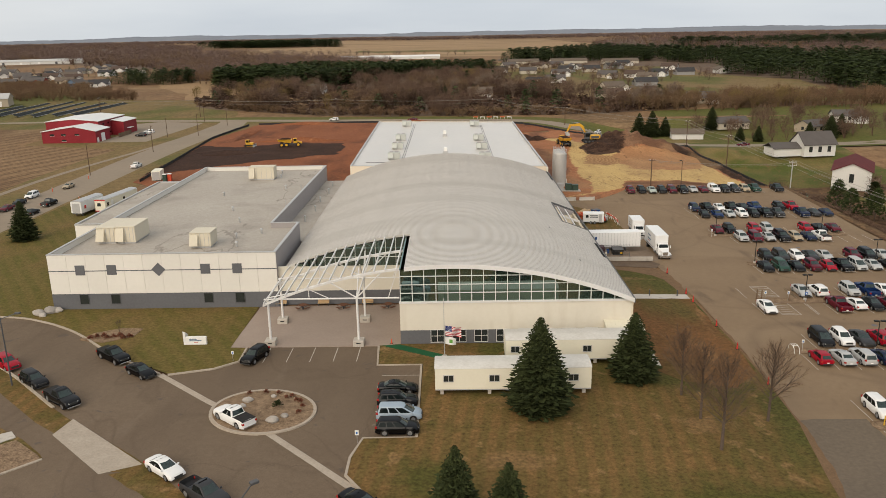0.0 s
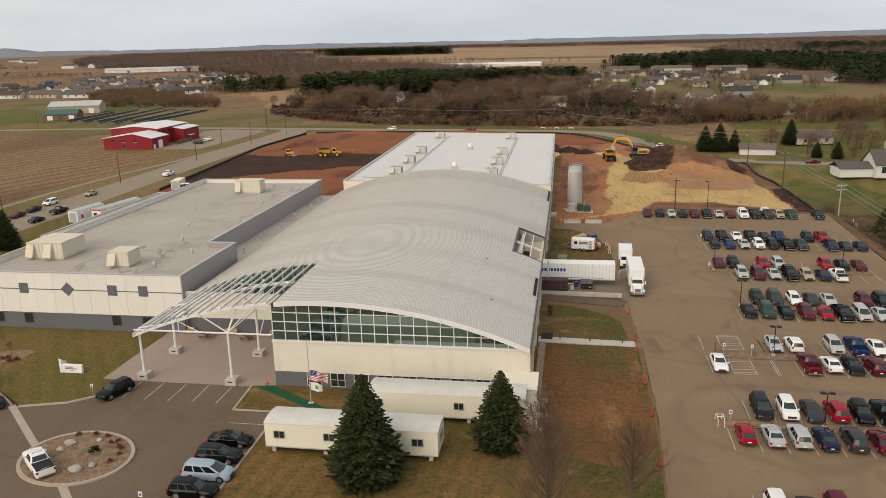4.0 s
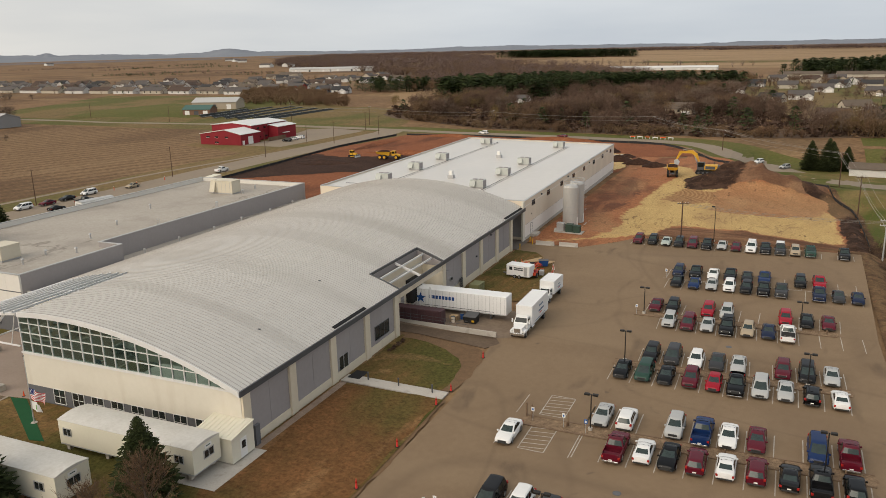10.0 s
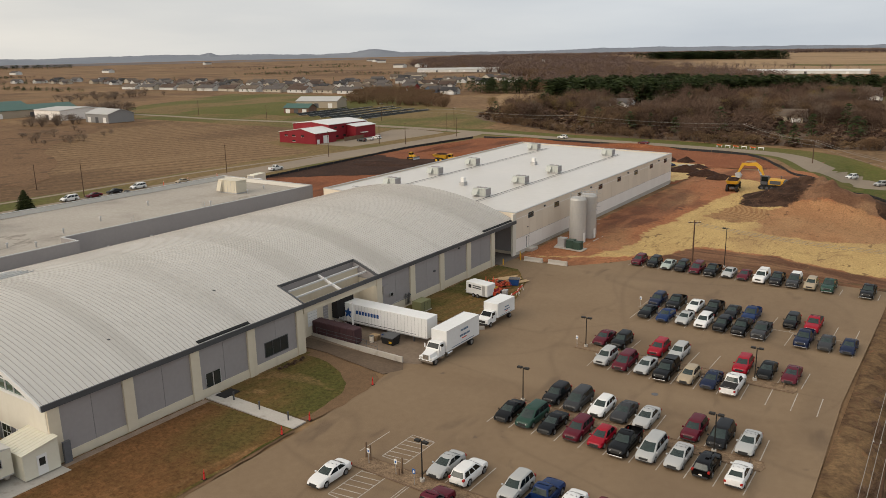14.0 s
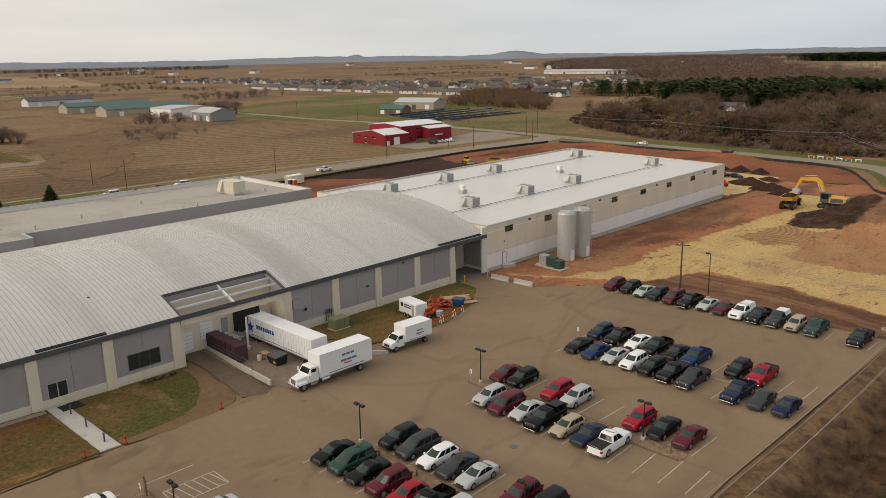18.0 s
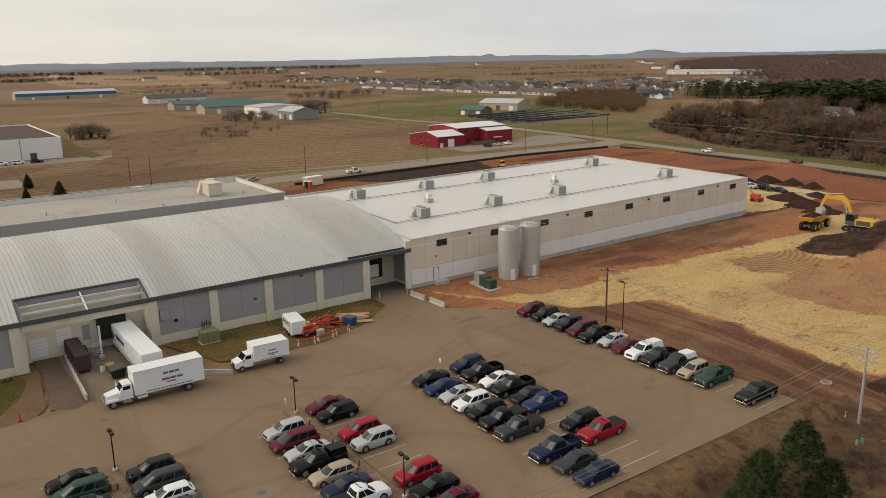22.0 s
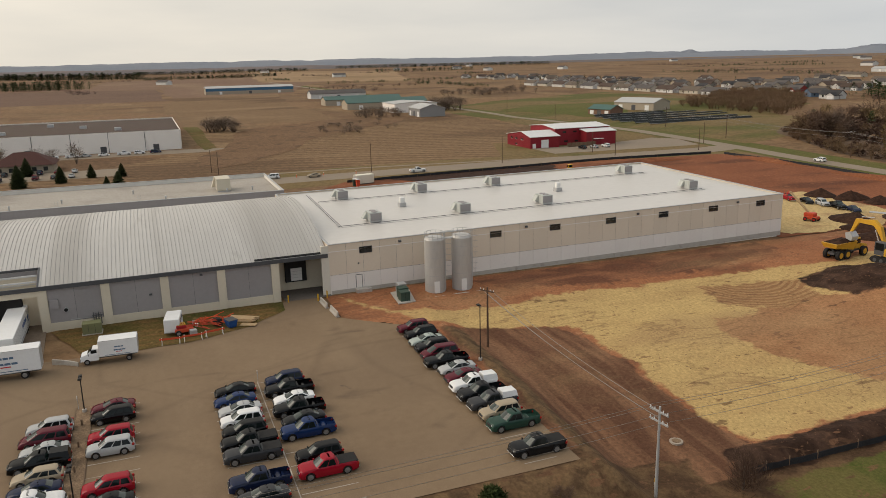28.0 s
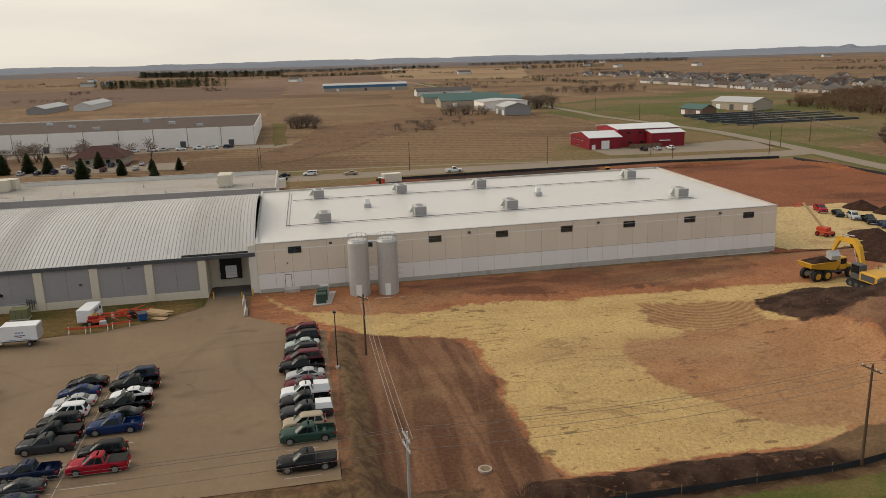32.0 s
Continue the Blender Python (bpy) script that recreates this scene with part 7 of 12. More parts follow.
tagged(part("dock_landing", Geo().box(20.5, 143.4, 0, 22.2, 145.2, 0.93), CONC), "concrete dock landing", "landing", "", "structure")
dcol = thing("dock_column", pose(25.0, 144.4, 0), "pale steel column holding the dock beam", "column")
part("shaft", Geo().cyl(0, 0, 0.5, 4.7, 0.14, n=10), STEELW, dcol)
part("base", Geo().cyl(0, 0, 0, 0.5, 0.4, n=14), CONC, dcol)


# ---------------------------------------------------------------- trucks and trailers
def wheel_at(parent, x, y, r=0.5, w=0.28, rimm=RIM, n=18):
    ring = lambda xx, rad: [(xx, rad * math.cos(2 * math.pi * i / n), rad * math.sin(2 * math.pi * i / n)) for i in range(n)]
    t = part("wheel", Geo().loft([ring(-w / 2, r * 0.6), ring(-w / 2, r * 0.95), ring(-w / 2 + 0.04, r), ring(w / 2 - 0.04, r), ring(w / 2, r * 0.95), ring(w / 2, r * 0.6)]), BLACK, parent, at=pose(x, y, r), smooth=40)
    part("rim", Geo().loft([ring(-w / 2 - 0.005, r * 0.58), ring(-w / 2 + 0.05, r * 0.2), ring(w / 2 - 0.05, r * 0.2), ring(w / 2 + 0.005, r * 0.58)]), rimm, t)
    return t


def bars(parent, x, y0, z0, rows, m, side=1, h=0.3, name="lettering"):
    """Plain bars that stand in for a name on a truck side."""
    for dz, a, b, hh in rows:
        part(name, Geo().box(x, y0 + a, z0 + dz, x + 0.015 * side, y0 + b, z0 + dz + hh), m, parent)


BOXW = mat("white_truck_box", (0.74, 0.735, 0.72), (0.68, 0.67, 0.65), 0.45, s1=0.4, s2=3)
SLATE = mat("slate_blue_print", (0.10, 0.16, 0.24), (0.09, 0.14, 0.22), 0.5)
REDP = mat("red_print", (0.5, 0.03, 0.03), (0.45, 0.03, 0.03), 0.5)


def box_truck(at, box_l, box_h, cab, label, s=1.0):
    """A box truck facing +y; its box ends at y=0."""
    t = thing("box_truck", at, label, "truck", "box trucks")
    part("cargo_box", Geo().bbox(-1.27, 0, 1.0, 1.27, box_l, 1.0 + box_h, 0.05), BOXW, t, "white cargo box")
    for z in (1.0, 0.97 + box_h):
        for x in (-1.29, 1.27):
            part("edge_rail", Geo().box(x, 0, z, x + 0.02, box_l, z + 0.06), GALV, t)
    part("rear_door", Geo().box(-1.1, -0.03, 1.1, 1.1, 0, 0.8 + box_h), GALV, t, "roll-up rear door")
    part("chassis", Geo().box(-0.45, 0.2, 0.6, 0.45, box_l + 1.5, 0.9), DARKGREY, t)
    if cab == "conventional":
        y0 = box_l + 0.15
        part("cab", Geo().loft([[(-1.05, y0, 0.8), (1.05, y0, 0.8), (1.05, y0 + 1.5, 0.8), (-1.05, y0 + 1.5, 0.8)], [(-1.05, y0, 1.75), (1.05, y0, 1.75), (1.05, y0 + 1.5, 1.75), (-1.05, y0 + 1.5, 1.75)], [(-0.9, y0 + 0.05, 2.6), (0.9, y0 + 0.05, 2.6), (0.9, y0 + 0.95, 2.6), (-0.9, y0 + 0.95, 2.6)]]), BOXW, t, "white truck cab")
        part("hood", Geo().loft([[(-0.85, y0 + 1.5, 0.75), (0.85, y0 + 1.5, 0.75), (0.85, y0 + 1.5, 1.75), (-0.85, y0 + 1.5, 1.75)], [(-0.7, y0 + 3.0, 0.8), (0.7, y0 + 3.0, 0.8), (0.65, y0 + 2.9, 1.5), (-0.65, y0 + 2.9, 1.5)]]), BOXW, t)
        part("grille", Geo().box(-0.45, y0 + 2.95, 0.85, 0.45, y0 + 3.05, 1.45), CHROME, t)
        part("bumper", Geo().bbox(-1.1, y0 + 2.95, 0.45, 1.1, y0 + 3.15, 0.8, 0.03), CHROME, t)
        for sx in (-1, 1):
            part("fender", Geo().bbox(sx * 0.95 - 0.22, y0 + 1.6, 0.85, sx * 0.95 + 0.22, y0 + 2.95, 1.15, 0.1), BOXW, t)
            part("headlight", Geo().box(sx * 0.85 - 0.12, y0 + 2.93, 0.95, sx * 0.85 + 0.12, y0 + 3.0, 1.15), LAMPW, t)
            part("side_window", Geo().box(sx * 0.99, y0 + 0.25, 1.8, sx * 1.01, y0 + 1.05, 2.4), GLASSD, t)
            part("mirror", Geo().box(sx * 1.3 - 0.1, y0 + 1.3, 1.8, sx * 1.3 + 0.1, y0 + 1.38, 2.35), BOXW, t)
            part("step", Geo().box(sx * 0.95 - 0.2, y0 + 0.2, 0.45, sx * 0.95 + 0.2, y0 + 1.2, 0.75), CHROME, t)
            wheel_at(t, sx * 1.0, y0 + 2.25)
            wheel_at(t, sx * 1.0, 2.0, w=0.5)
            part("fuel_tank", Geo().tube((sx * 0.95, y0 - 1.6, 0.62), (sx * 0.95, y0 - 0.4, 0.62), 0.28, n=12), CHROME, t)
        q = [(-0.92, y0 + 1.46, 1.8), (0.92, y0 + 1.46, 1.8), (0.8, y0 + 1.07, 2.48), (-0.8, y0 + 1.07, 2.48)]
        part("windshield", Geo().add(q + [(a, b - 0.06, c) for a, b, c in q], [(0, 1, 2, 3), (0, 4, 5, 1), (1, 5, 6, 2), (2, 6, 7, 3), (3, 7, 4, 0)]), GLASSD, t)
    else:
        y0 = box_l + 0.05
        part("cab", Geo().loft([[(-1.0, y0, 0.5), (1.0, y0, 0.5), (1.0, y0 + 2.3, 0.5), (-1.0, y0 + 2.3, 0.5)], [(-1.0, y0, 1.3), (1.0, y0, 1.3), (0.95, y0 + 2.2, 1.2), (-0.95, y0 + 2.2, 1.2)], [(-0.95, y0, 1.45), (0.95, y0, 1.45), (0.95, y0 + 1.4, 1.45), (-0.95, y0 + 1.4, 1.45)], [(-0.85, y0, 2.1), (0.85, y0, 2.1), (0.8, y0 + 0.7, 2.1), (-0.8, y0 + 0.7, 2.1)]]), BOXW, t, "white van cab")
        q = [(-0.82, y0 + 1.36, 1.5), (0.82, y0 + 1.36, 1.5), (0.74, y0 + 0.8, 2.03), (-0.74, y0 + 0.8, 2.03)]
        part("windshield", Geo().add([(a, b + 0.03, c + 0.02) for a, b, c in q] + q, [(0, 1, 2, 3), (0, 4, 5, 1), (1, 5, 6, 2), (2, 6, 7, 3), (3, 7, 4, 0)]), GLASSD, t)
        part("grille", Geo().box(-0.5, y0 + 2.28, 0.7, 0.5, y0 + 2.33, 1.05), DIRTY, t)
        part("bumper", Geo().bbox(-1.0, y0 + 2.25, 0.4, 1.0, y0 + 2.42, 0.62, 0.03), DIRTY, t)
        for sx in (-1, 1):
            part("side_window", Geo().box(sx * 0.91, y0 + 0.2, 1.48, sx * 0.94, y0 + 0.95, 1.98), GLASSD, t)
            part("headlight", Geo().box(sx * 0.75 - 0.15, y0 + 2.25, 0.8, sx * 0.75 + 0.15, y0 + 2.32, 1.0), LAMPW, t)
            part("mirror", Geo().box(sx * 1.15 - 0.08, y0 + 1.2, 1.3, sx * 1.15 + 0.08, y0 + 1.28, 1.6), DIRTY, t)
            wheel_at(t, sx * 0.95, y0 + 1.5, 0.38, 0.24)
            wheel_at(t, sx * 0.95, 1.2, 0.38, 0.45)
    k = box_l / 8.3
    for sx in (-1, 1):
        x = 1.275 if sx > 0 else -1.275
        for i, (a, b, c, hh) in enumerate(((3.0, 3.5, 1.9, 0.5), (3.6, 4.2, 1.9, 0.5), (4.3, 4.9, 1.9, 0.5), (2.6, 3.3, 1.15, 0.5), (3.4, 4.1, 1.15, 0.5), (4.2, 5.1, 1.15, 0.5))):
            part("print", Geo().box(x, box_l - b * k - 0.5 if sx > 0 else a * k, 1.0 + c * k, x + 0.012 * sx, box_l - a * k - 0.5 if sx > 0 else b * k, 1.0 + (c + hh * 0.55) * k), SLATE, t, "slate blue printed bar")
        part("print", Geo().box(x, box_l - 4.6 * k - 0.5 if sx > 0 else 3.4 * k, 1.0 + 0.8 * k, x + 0.012 * sx, box_l - 3.6 * k - 0.5 if sx > 0 else 4.6 * k, 1.0 + 0.95 * k), REDP, t, "small red printed bar")
        part("print", Geo().box(x, 1.5 * k, 1.0 + 0.22 * k, x + 0.012 * sx, 7.0 * k, 1.0 + 0.32 * k), SLATE, t)
    return t


box_truck(pose(40.6, 152.0, 0, 0, 0, 180), 8.3, 2.95, "conventional", "white medium box truck with blue side print, standing in the yard")
box_truck(pose(39.8, 164.0, 0, 0, 0, 178), 4.9, 2.15, "van", "small white box truck with blue side print, standing in the yard")
semi = thing("semi_trailer", pose(36.9, 147.2, 0, 0, 0, 90.5), "long white semi-trailer with blue print backed to the dock", "trailer")
part("box", Geo().bbox(-1.3, 0, 1.15, 1.3, 16.1, 4.05, 0.04), BOXW, semi)
for i in range(27):
    for sx in (-1.3, 1.3):
        part("side_post", Geo().box(sx - 0.012, 0.3 + 0.6 * i, 1.25, sx + 0.012, 0.34 + 0.6 * i, 3.98), GALV, semi)
for sx in (-1.31, 1.29):
    part("lower_rail", Geo().box(sx, 0, 1.1, sx + 0.02, 16.1, 1.25), GALV, semi)
part("undercarriage", Geo().box(-0.5, 1.0, 0.85, 0.5, 15.6, 1.15), DARKGREY, semi)
for y in (13.2, 14.5):
    for sx in (-1.0, 1.0):
        wheel_at(semi, sx, y, 0.5, 0.5)
for sx in (-0.7, 0.7):
    part("landing_leg", Geo().box(sx - 0.08, 2.6, 0.05, sx + 0.08, 2.8, 1.15), DARKGREY, semi)
    part("foot", Geo().box(sx - 0.2, 2.5, 0, sx + 0.2, 2.9, 0.06), DARKGREY, semi)
sx = 1.32
star = []
for i in range(10):
    r = 0.95 if i % 2 == 0 else 0.38
    a = math.pi / 2 + i * math.pi / 5
    star.append((r * math.cos(a), r * math.sin(a)))
for sgn in (-1, 1):
    part("emblem", Geo().loft([[(sgn * 1.315, 14.3 + a, 2.55 + b) for a, b in star], [(sgn * 1.33, 14.3 + a, 2.55 + b) for a, b in star]]), BLUEM, semi, "blue star emblem")
    for i in range(8):
        part("print", Geo().box(sgn * 1.315, 12.4 - 0.55 * i, 2.6, sgn * 1.33, 12.8 - 0.55 * i, 3.15), BLUEM, semi, "blue printed bar")
    part("print", Geo().box(sgn * 1.315, 2.0, 1.45, sgn * 1.328, 14.0, 1.52), DARKGREY, semi)
ct = thing("cargo_trailer", pose(33.9, 168.9, 0.06, 0, 0, 82), "small white enclosed cargo trailer on the grass", "trailer")
part("box", Geo().bbox(-1.1, 0, 0.5, 1.1, 4.6, 2.5, 0.08), BOXW, ct)
part("trim", Geo().box(-1.12, 0, 0.48, 1.12, 4.62, 0.6), GALV, ct)
for y in (2.0, 2.9):
    for s_ in (-1, 1):
        wheel_at(ct, s_ * 1.1, y, 0.35, 0.22)
part("tongue", Geo().loft([[(-0.6, 4.6, 0.5), (0.6, 4.6, 0.5), (0.6, 4.6, 0.6), (-0.6, 4.6, 0.6)], [(-0.05, 5.8, 0.5), (0.05, 5.8, 0.5), (0.05, 5.8, 0.6), (-0.05, 5.8, 0.6)]]), DARKGREY, ct)
for s_ in (-1, 1):
    part("emblem", Geo().box(s_ * 1.1, 3.4, 1.5, s_ * 1.115, 4.0, 2.1), DARK, ct, "dark square emblem")
    for k in range(2):
        part("print", Geo().box(s_ * 1.1, 1.3, 1.55 + 0.32 * k, s_ * 1.115, 3.1, 1.75 + 0.32 * k), DARKGREY, ct)
part("side_door", Geo().box(-1.115, 0.5, 0.65, -1.1, 1.1, 2.3), GALV, ct)
# building materials on the grass by the trailer
lp = thing("lumber_stack", pose(30.6, 179.4, -0.04, 0, 0, -32), "stack of fresh lumber and boards on the grass", "lumber")
random.seed(5)
for i in range(26):
    part("board", Geo().box(-0.7 + 0.22 * (i % 9) , -2.2 + random.uniform(-0.3, 0.3), 0.1 + 0.14 * (i // 9), -0.5 + 0.22 * (i % 9), 2.2 + random.uniform(-0.3, 0.5), 0.22 + 0.14 * (i // 9)), LUMBER, lp)
pls = thing("sheet_stack", pose(33.5, 180.0, 0.01, 0, 0, -25), "leaning sheets of plywood on the grass", "plywood")
for i in range(4):
    part("sheet", Geo().box(-0.6 + 0.05 * i, -1.2, 0.05 + 0.03 * i, 0.6 + 0.05 * i, 1.2, 0.075 + 0.03 * i), LUMBER, pls)
bb = thing("tool_bin", pose(33.4, 177.4, 0.06, 0, 0, 20), "blue steel tool bin on the grass", "bin")
part("bin", Geo().loft([[(-0.7, -0.5, 0.1), (0.7, -0.5, 0.1), (0.7, 0.5, 0.1), (-0.7, 0.5, 0.1)], [(-0.9, -0.7, 1.2), (0.9, -0.7, 1.2), (0.9, 0.7, 1.2), (-0.9, 0.7, 1.2)]]), BLUEM, bb)
part("rim", Geo().box(-0.93, -0.73, 1.2, 0.93, 0.73, 1.26), DARKGREY, bb)
wd = thing("welding_cart", pose(32.0, 175.6, 0.06, 0, 0, 30), "dark tarped generator cart on the grass", "generator")
part("tarp", Geo().loft([[(-0.7, -0.5, 0.2), (0.7, -0.5, 0.2), (0.7, 0.5, 0.2), (-0.7, 0.5, 0.2)], [(-0.6, -0.45, 1.1), (0.55, -0.4, 1.2), (0.5, 0.45, 1.05), (-0.6, 0.4, 1.15)]]), BLACK, wd)
for sx in (-0.6, 0.6):
    wheel_at(wd, sx, 0, 0.22, 0.12)
fr = thing("scaffold_frames", pose(30.6, 174.2, 0.06, 0, 0, 15), "heap of orange scaffold frames on the grass", "scaffold")
for i in range(34):
    a = random.choice((0.2, 0.35, 1.75, 1.9)) + random.uniform(-0.15, 0.15)
    x, y = random.uniform(-1.6, 1.6), random.uniform(-2.2, 2.4)
    z = 0.1 + 0.9 * random.random() * (1 - abs(y) / 3)
    part("tube", Geo().tube((x, y, z), (x + 2.2 * math.cos(a), y + 2.2 * math.sin(a), z + random.uniform(-0.05, 0.35)), 0.06), ORANGER if i % 4 else ORANGE, fr)
for i in range(3):
    part("bucket", Geo().cyl(-1.2 + 0.7 * i, -1.6, 0, 0.5, 0.22, 0.26, n=12), WHITEP if i != 1 else ORANGE, fr)
for x, y, a in ((37.0, 168.4, 86), (36.8, 171.5, 94), (36.1, 174.6, 103)):
    bc = thing("barricade", pose(x, y, 0.04, 0, 0, a), "white and orange folding barricade at the yard edge", "barricade", "barricades")
    for sy in (-0.25, 0.25):
        for sx in (-1.2, 1.2):
            part("leg", Geo().tube((sx, sy, 0), (sx, 0, 1.05), 0.05), WHITEP, bc)
        part("board", Geo().beam((-1.5, sy * 0.35, 0.8), (1.5, sy * 0.35, 0.8), 0.04, 0.22), ORANGER, bc)
rl = thing("aerial_lift", pose(33.4, 170.6, 0.06, 0, 0, 6), "red aerial lift with a folded orange lattice boom on the grass", "aerial lift")
part("chassis", Geo().bbox(-0.9, -1.3, 0.45, 0.9, 1.3, 1.0, 0.08), ORANGER, rl)
part("engine_cover", Geo().bbox(-0.8, -1.1, 1.0, 0.8, 0.3, 1.5, 0.1), mat("deep_red_paint", (0.32, 0.02, 0.02), (0.26, 0.016, 0.016), 0.45), rl, "red engine cover")
for k in range(5):
    part("platform_slat", Geo().box(-0.7, -1.0 + 0.27 * k, 1.52, 0.7, -0.85 + 0.27 * k, 1.6), YELLOWM, rl)
for sx in (-0.95, 0.95):
    for yy in (-0.9, 0.9):
        wheel_at(rl, sx, yy, 0.42, 0.3)
for sx in (-0.25, 0.25):
    for zz in (1.1, 1.6):
        part("boom_rail", Geo().tube((sx, 0.6, zz), (sx, 4.8, zz - 0.3), 0.05), ORANGER, rl)
for k in range(7):
    part("boom_brace", Geo().tube((-0.25, 0.7 + 0.58 * k, 1.1), (0.25, 1.0 + 0.58 * k, 1.55), 0.035), ORANGER, rl)
part("water_tank", Geo().bbox(1.1, 0.6, 0.05, 1.9, 1.6, 0.9, 0.05), GALV, rl, "pale caged water tank")
lw = thing("retaining_wall", pose(38.1, 152.9, 0, 0, 0, -20), "low curved concrete retaining wall by the lawn", "wall")
part("wall", Geo().loft([[(0.22 * q * q / 4 - 0.12, q, -0.2), (0.22 * q * q / 4 + 0.12, q, -0.2), (0.22 * q * q / 4 + 0.12, q, 0.75 - 0.05 * q), (0.22 * q * q / 4 - 0.12, q, 0.75 - 0.05 * q)] for q in (0.0, 0.8, 1.6, 2.4, 3.2, 3.8)]), CONC, lw)
for x, y in ((-113.0, 235.9), (-114.0, 224.8), (-114.0, 215.5), (-100.6, 203.1)):
    op = thing("marker_post", pose(x, y, GZ), "short orange marker post on the verge", "marker post", "marker posts by the road")
    part("post", Geo().cyl(0, 0, -0.05, 1.1, 0.09, n=8), ORANGE, op)
    part("cap", Geo().cyl(0, 0, 1.1, 1.18, 0.11, n=8), WHITEP, op)
for x, y in ((38.2, 116.0), (38.3, 120.2), (38.2, 131.5), (38.45, 105.4), (38.45, 96.8), (38.35, 85.9)):
    c = thing("traffic_cone", pose(x, y, 0.024 if y > 118 else 0.096), "slim orange-red traffic cone at the lawn edge", "cone", "traffic cones")
    part("base", Geo().box(-0.19, -0.19, 0, 0.19, 0.19, 0.05), BLACK, c)
    part("body", Geo().cyl(0, 0, 0.05, 1.05, 0.13, 0.03, n=12), CONERED, c)
    part("band", Geo().cyl(0, 0, 0.62, 0.75, 0.095, 0.085, n=12), LAMPR, c)
for x, y in ((27.5, 119.5), (31.8, 119.2), (36.4, 118.9)):
    bl = thing("path_light", pose(x, y, 0.1), "short dark path light by the walk", "path light", "path lights")
    part("post", Geo().cyl(0, 0, 0, 0.9, 0.09, n=10), DARKGREY, bl)
    part("cap", Geo().cyl(0, 0, 0.92, 1.02, 0.12, n=10), DARKGREY, bl)
mt = tagged(part("door_mat", Geo().box(24.75, 119.2, 0.1, 26.4, 121.6, 0.125), BLACK), "black rubber door mat", "mat")

# ---------------------------------------------------------------- lot islands, lamps, signs
BLACKM = mat("black_painted_steel", (0.016, 0.014, 0.012), (0.022, 0.02, 0.018), 0.55, s1=1, s2=6)
def lot_lamp(x, y, h=4.3, heads=2, label="black lot lamp post with twin heads on a gravel island"):
    p = thing("lot_lamp", pose(x, y, 0.0), label, "street lamp", "lot lamps")
    part("base", Geo().cyl(0, 0, 0, 0.35, 0.25, n=12), CONC, p)
    part("pole", Geo().cyl(0, 0, 0.3, h, 0.075, 0.06, n=10), BLACKM, p)
    for s_ in ((-1, 1) if heads == 2 else (-1,)):
        part("head", Geo().bbox(s_ * 0.45 - 0.3, -0.2, h - 0.12, s_ * 0.45 + 0.3, 0.2, h + 0.08, 0.03), BLACKM, p, "dark lamp head")
    part("crossbar", Geo().box(-0.5, -0.03, h - 0.05, 0.5, 0.03, h), DARKGREY, p)
for x, y in ((55.9, 157.9), (78.2, 158.4), (56.2, 137.6), (78.4, 137.4), (56.4, 116.8), (79.6, 116.6), (57.0, 96.3)):
    lot_lamp(x, y)
lot_lamp(61.0, 206.7, 7.4, 1, "tall black lamp post beside the building site")
ISL = [(157.85, 54.6, 83.0, 0.95), (136.95, 54.9, 83.2, 1.0), (116.5, 48.8, 84.0, 1.15), (96.25, 46.5, 80.0, 0.9), (75.75, 46.0, 62.0, 0.9)]
for y, x0, x1, w in ISL:
    poly = [(x0, y - w), (x1, y - w), (x1 + 0.3, y), (x1, y + w), (x0, y + w), (x0 - 0.3, y)]
    tagged(part("gravel_island", Geo().prism(poly, -0.1, 0.05), MULCH), "narrow gravel strip between parking rows", "planting bed", "", "structure")
    for yy in (y - w, y + w):
        tagged(part("timber_edge", Geo().box(x0, yy - 0.06, 0, x1, yy + 0.06, 0.1), WOOD), "low edging of the gravel strip", "kerb", "", "structure")
    x = x0 + 5
    while x < x1:
        pb = thing("wood_post", pose(x, y, 0.05), "short brown wooden post in the gravel strip", "post", "gravel strip posts")
        part("post", Geo().cyl(0, 0, 0, 0.62, 0.1, n=8), WOOD, pb)
        part("top", Geo().cyl(0, 0, 0.62, 0.66, 0.1, 0.06, n=8), WOOD, pb)
        x += 5.52
SIGNB = mat("blue_sign", (0.03, 0.12, 0.35), (0.03, 0.1, 0.3), 0.5)
def small_sign(x, y, h, w, hh, m, label, ang=0):
    s_ = thing("sign_post", pose(x, y, 0.0, 0, 0, ang), label, "sign", "parking signs")
    part("post", Geo().tube((0, 0, 0), (0, 0, h), 0.03), GALV, s_)
    part("plate", Geo().box(-w / 2, -0.04, h - hh, w / 2, -0.02, h), m, s_)
    part("symbol", Geo().box(-w / 4, -0.045, h - hh * 0.8, w / 4, -0.04, h - hh * 0.3), WHITEP if m is not WHITEP else SIGNB, s_)
for x, y, m in ((49.9, 116.6, WHITEP), (53.5, 116.4, WHITEP), (56.1, 115.9, SIGNB), (47.0, 96.2, WHITEP), (56.0, 178.0, WHITEP), (54.9, 157.2, WHITEP)):
    small_sign(x, y, 1.7, 0.35, 0.5, m, "small parking sign on a thin post")
for x, y in ((48.9, 117.4), (49.6, 117.2), (53.9, 116.9)):
    dp = thing("wood_post", pose(x, y, 0.05), "dark wooden sign post in the gravel strip", "post", "gravel strip posts")
    part("post", Geo().box(-0.08, -0.08, 0, 0.08, 0.08, 1.6), WOOD, dp)
    part("top", Geo().box(-0.06, -0.06, 1.6, 0.06, 0.06, 1.64), WOOD, dp)
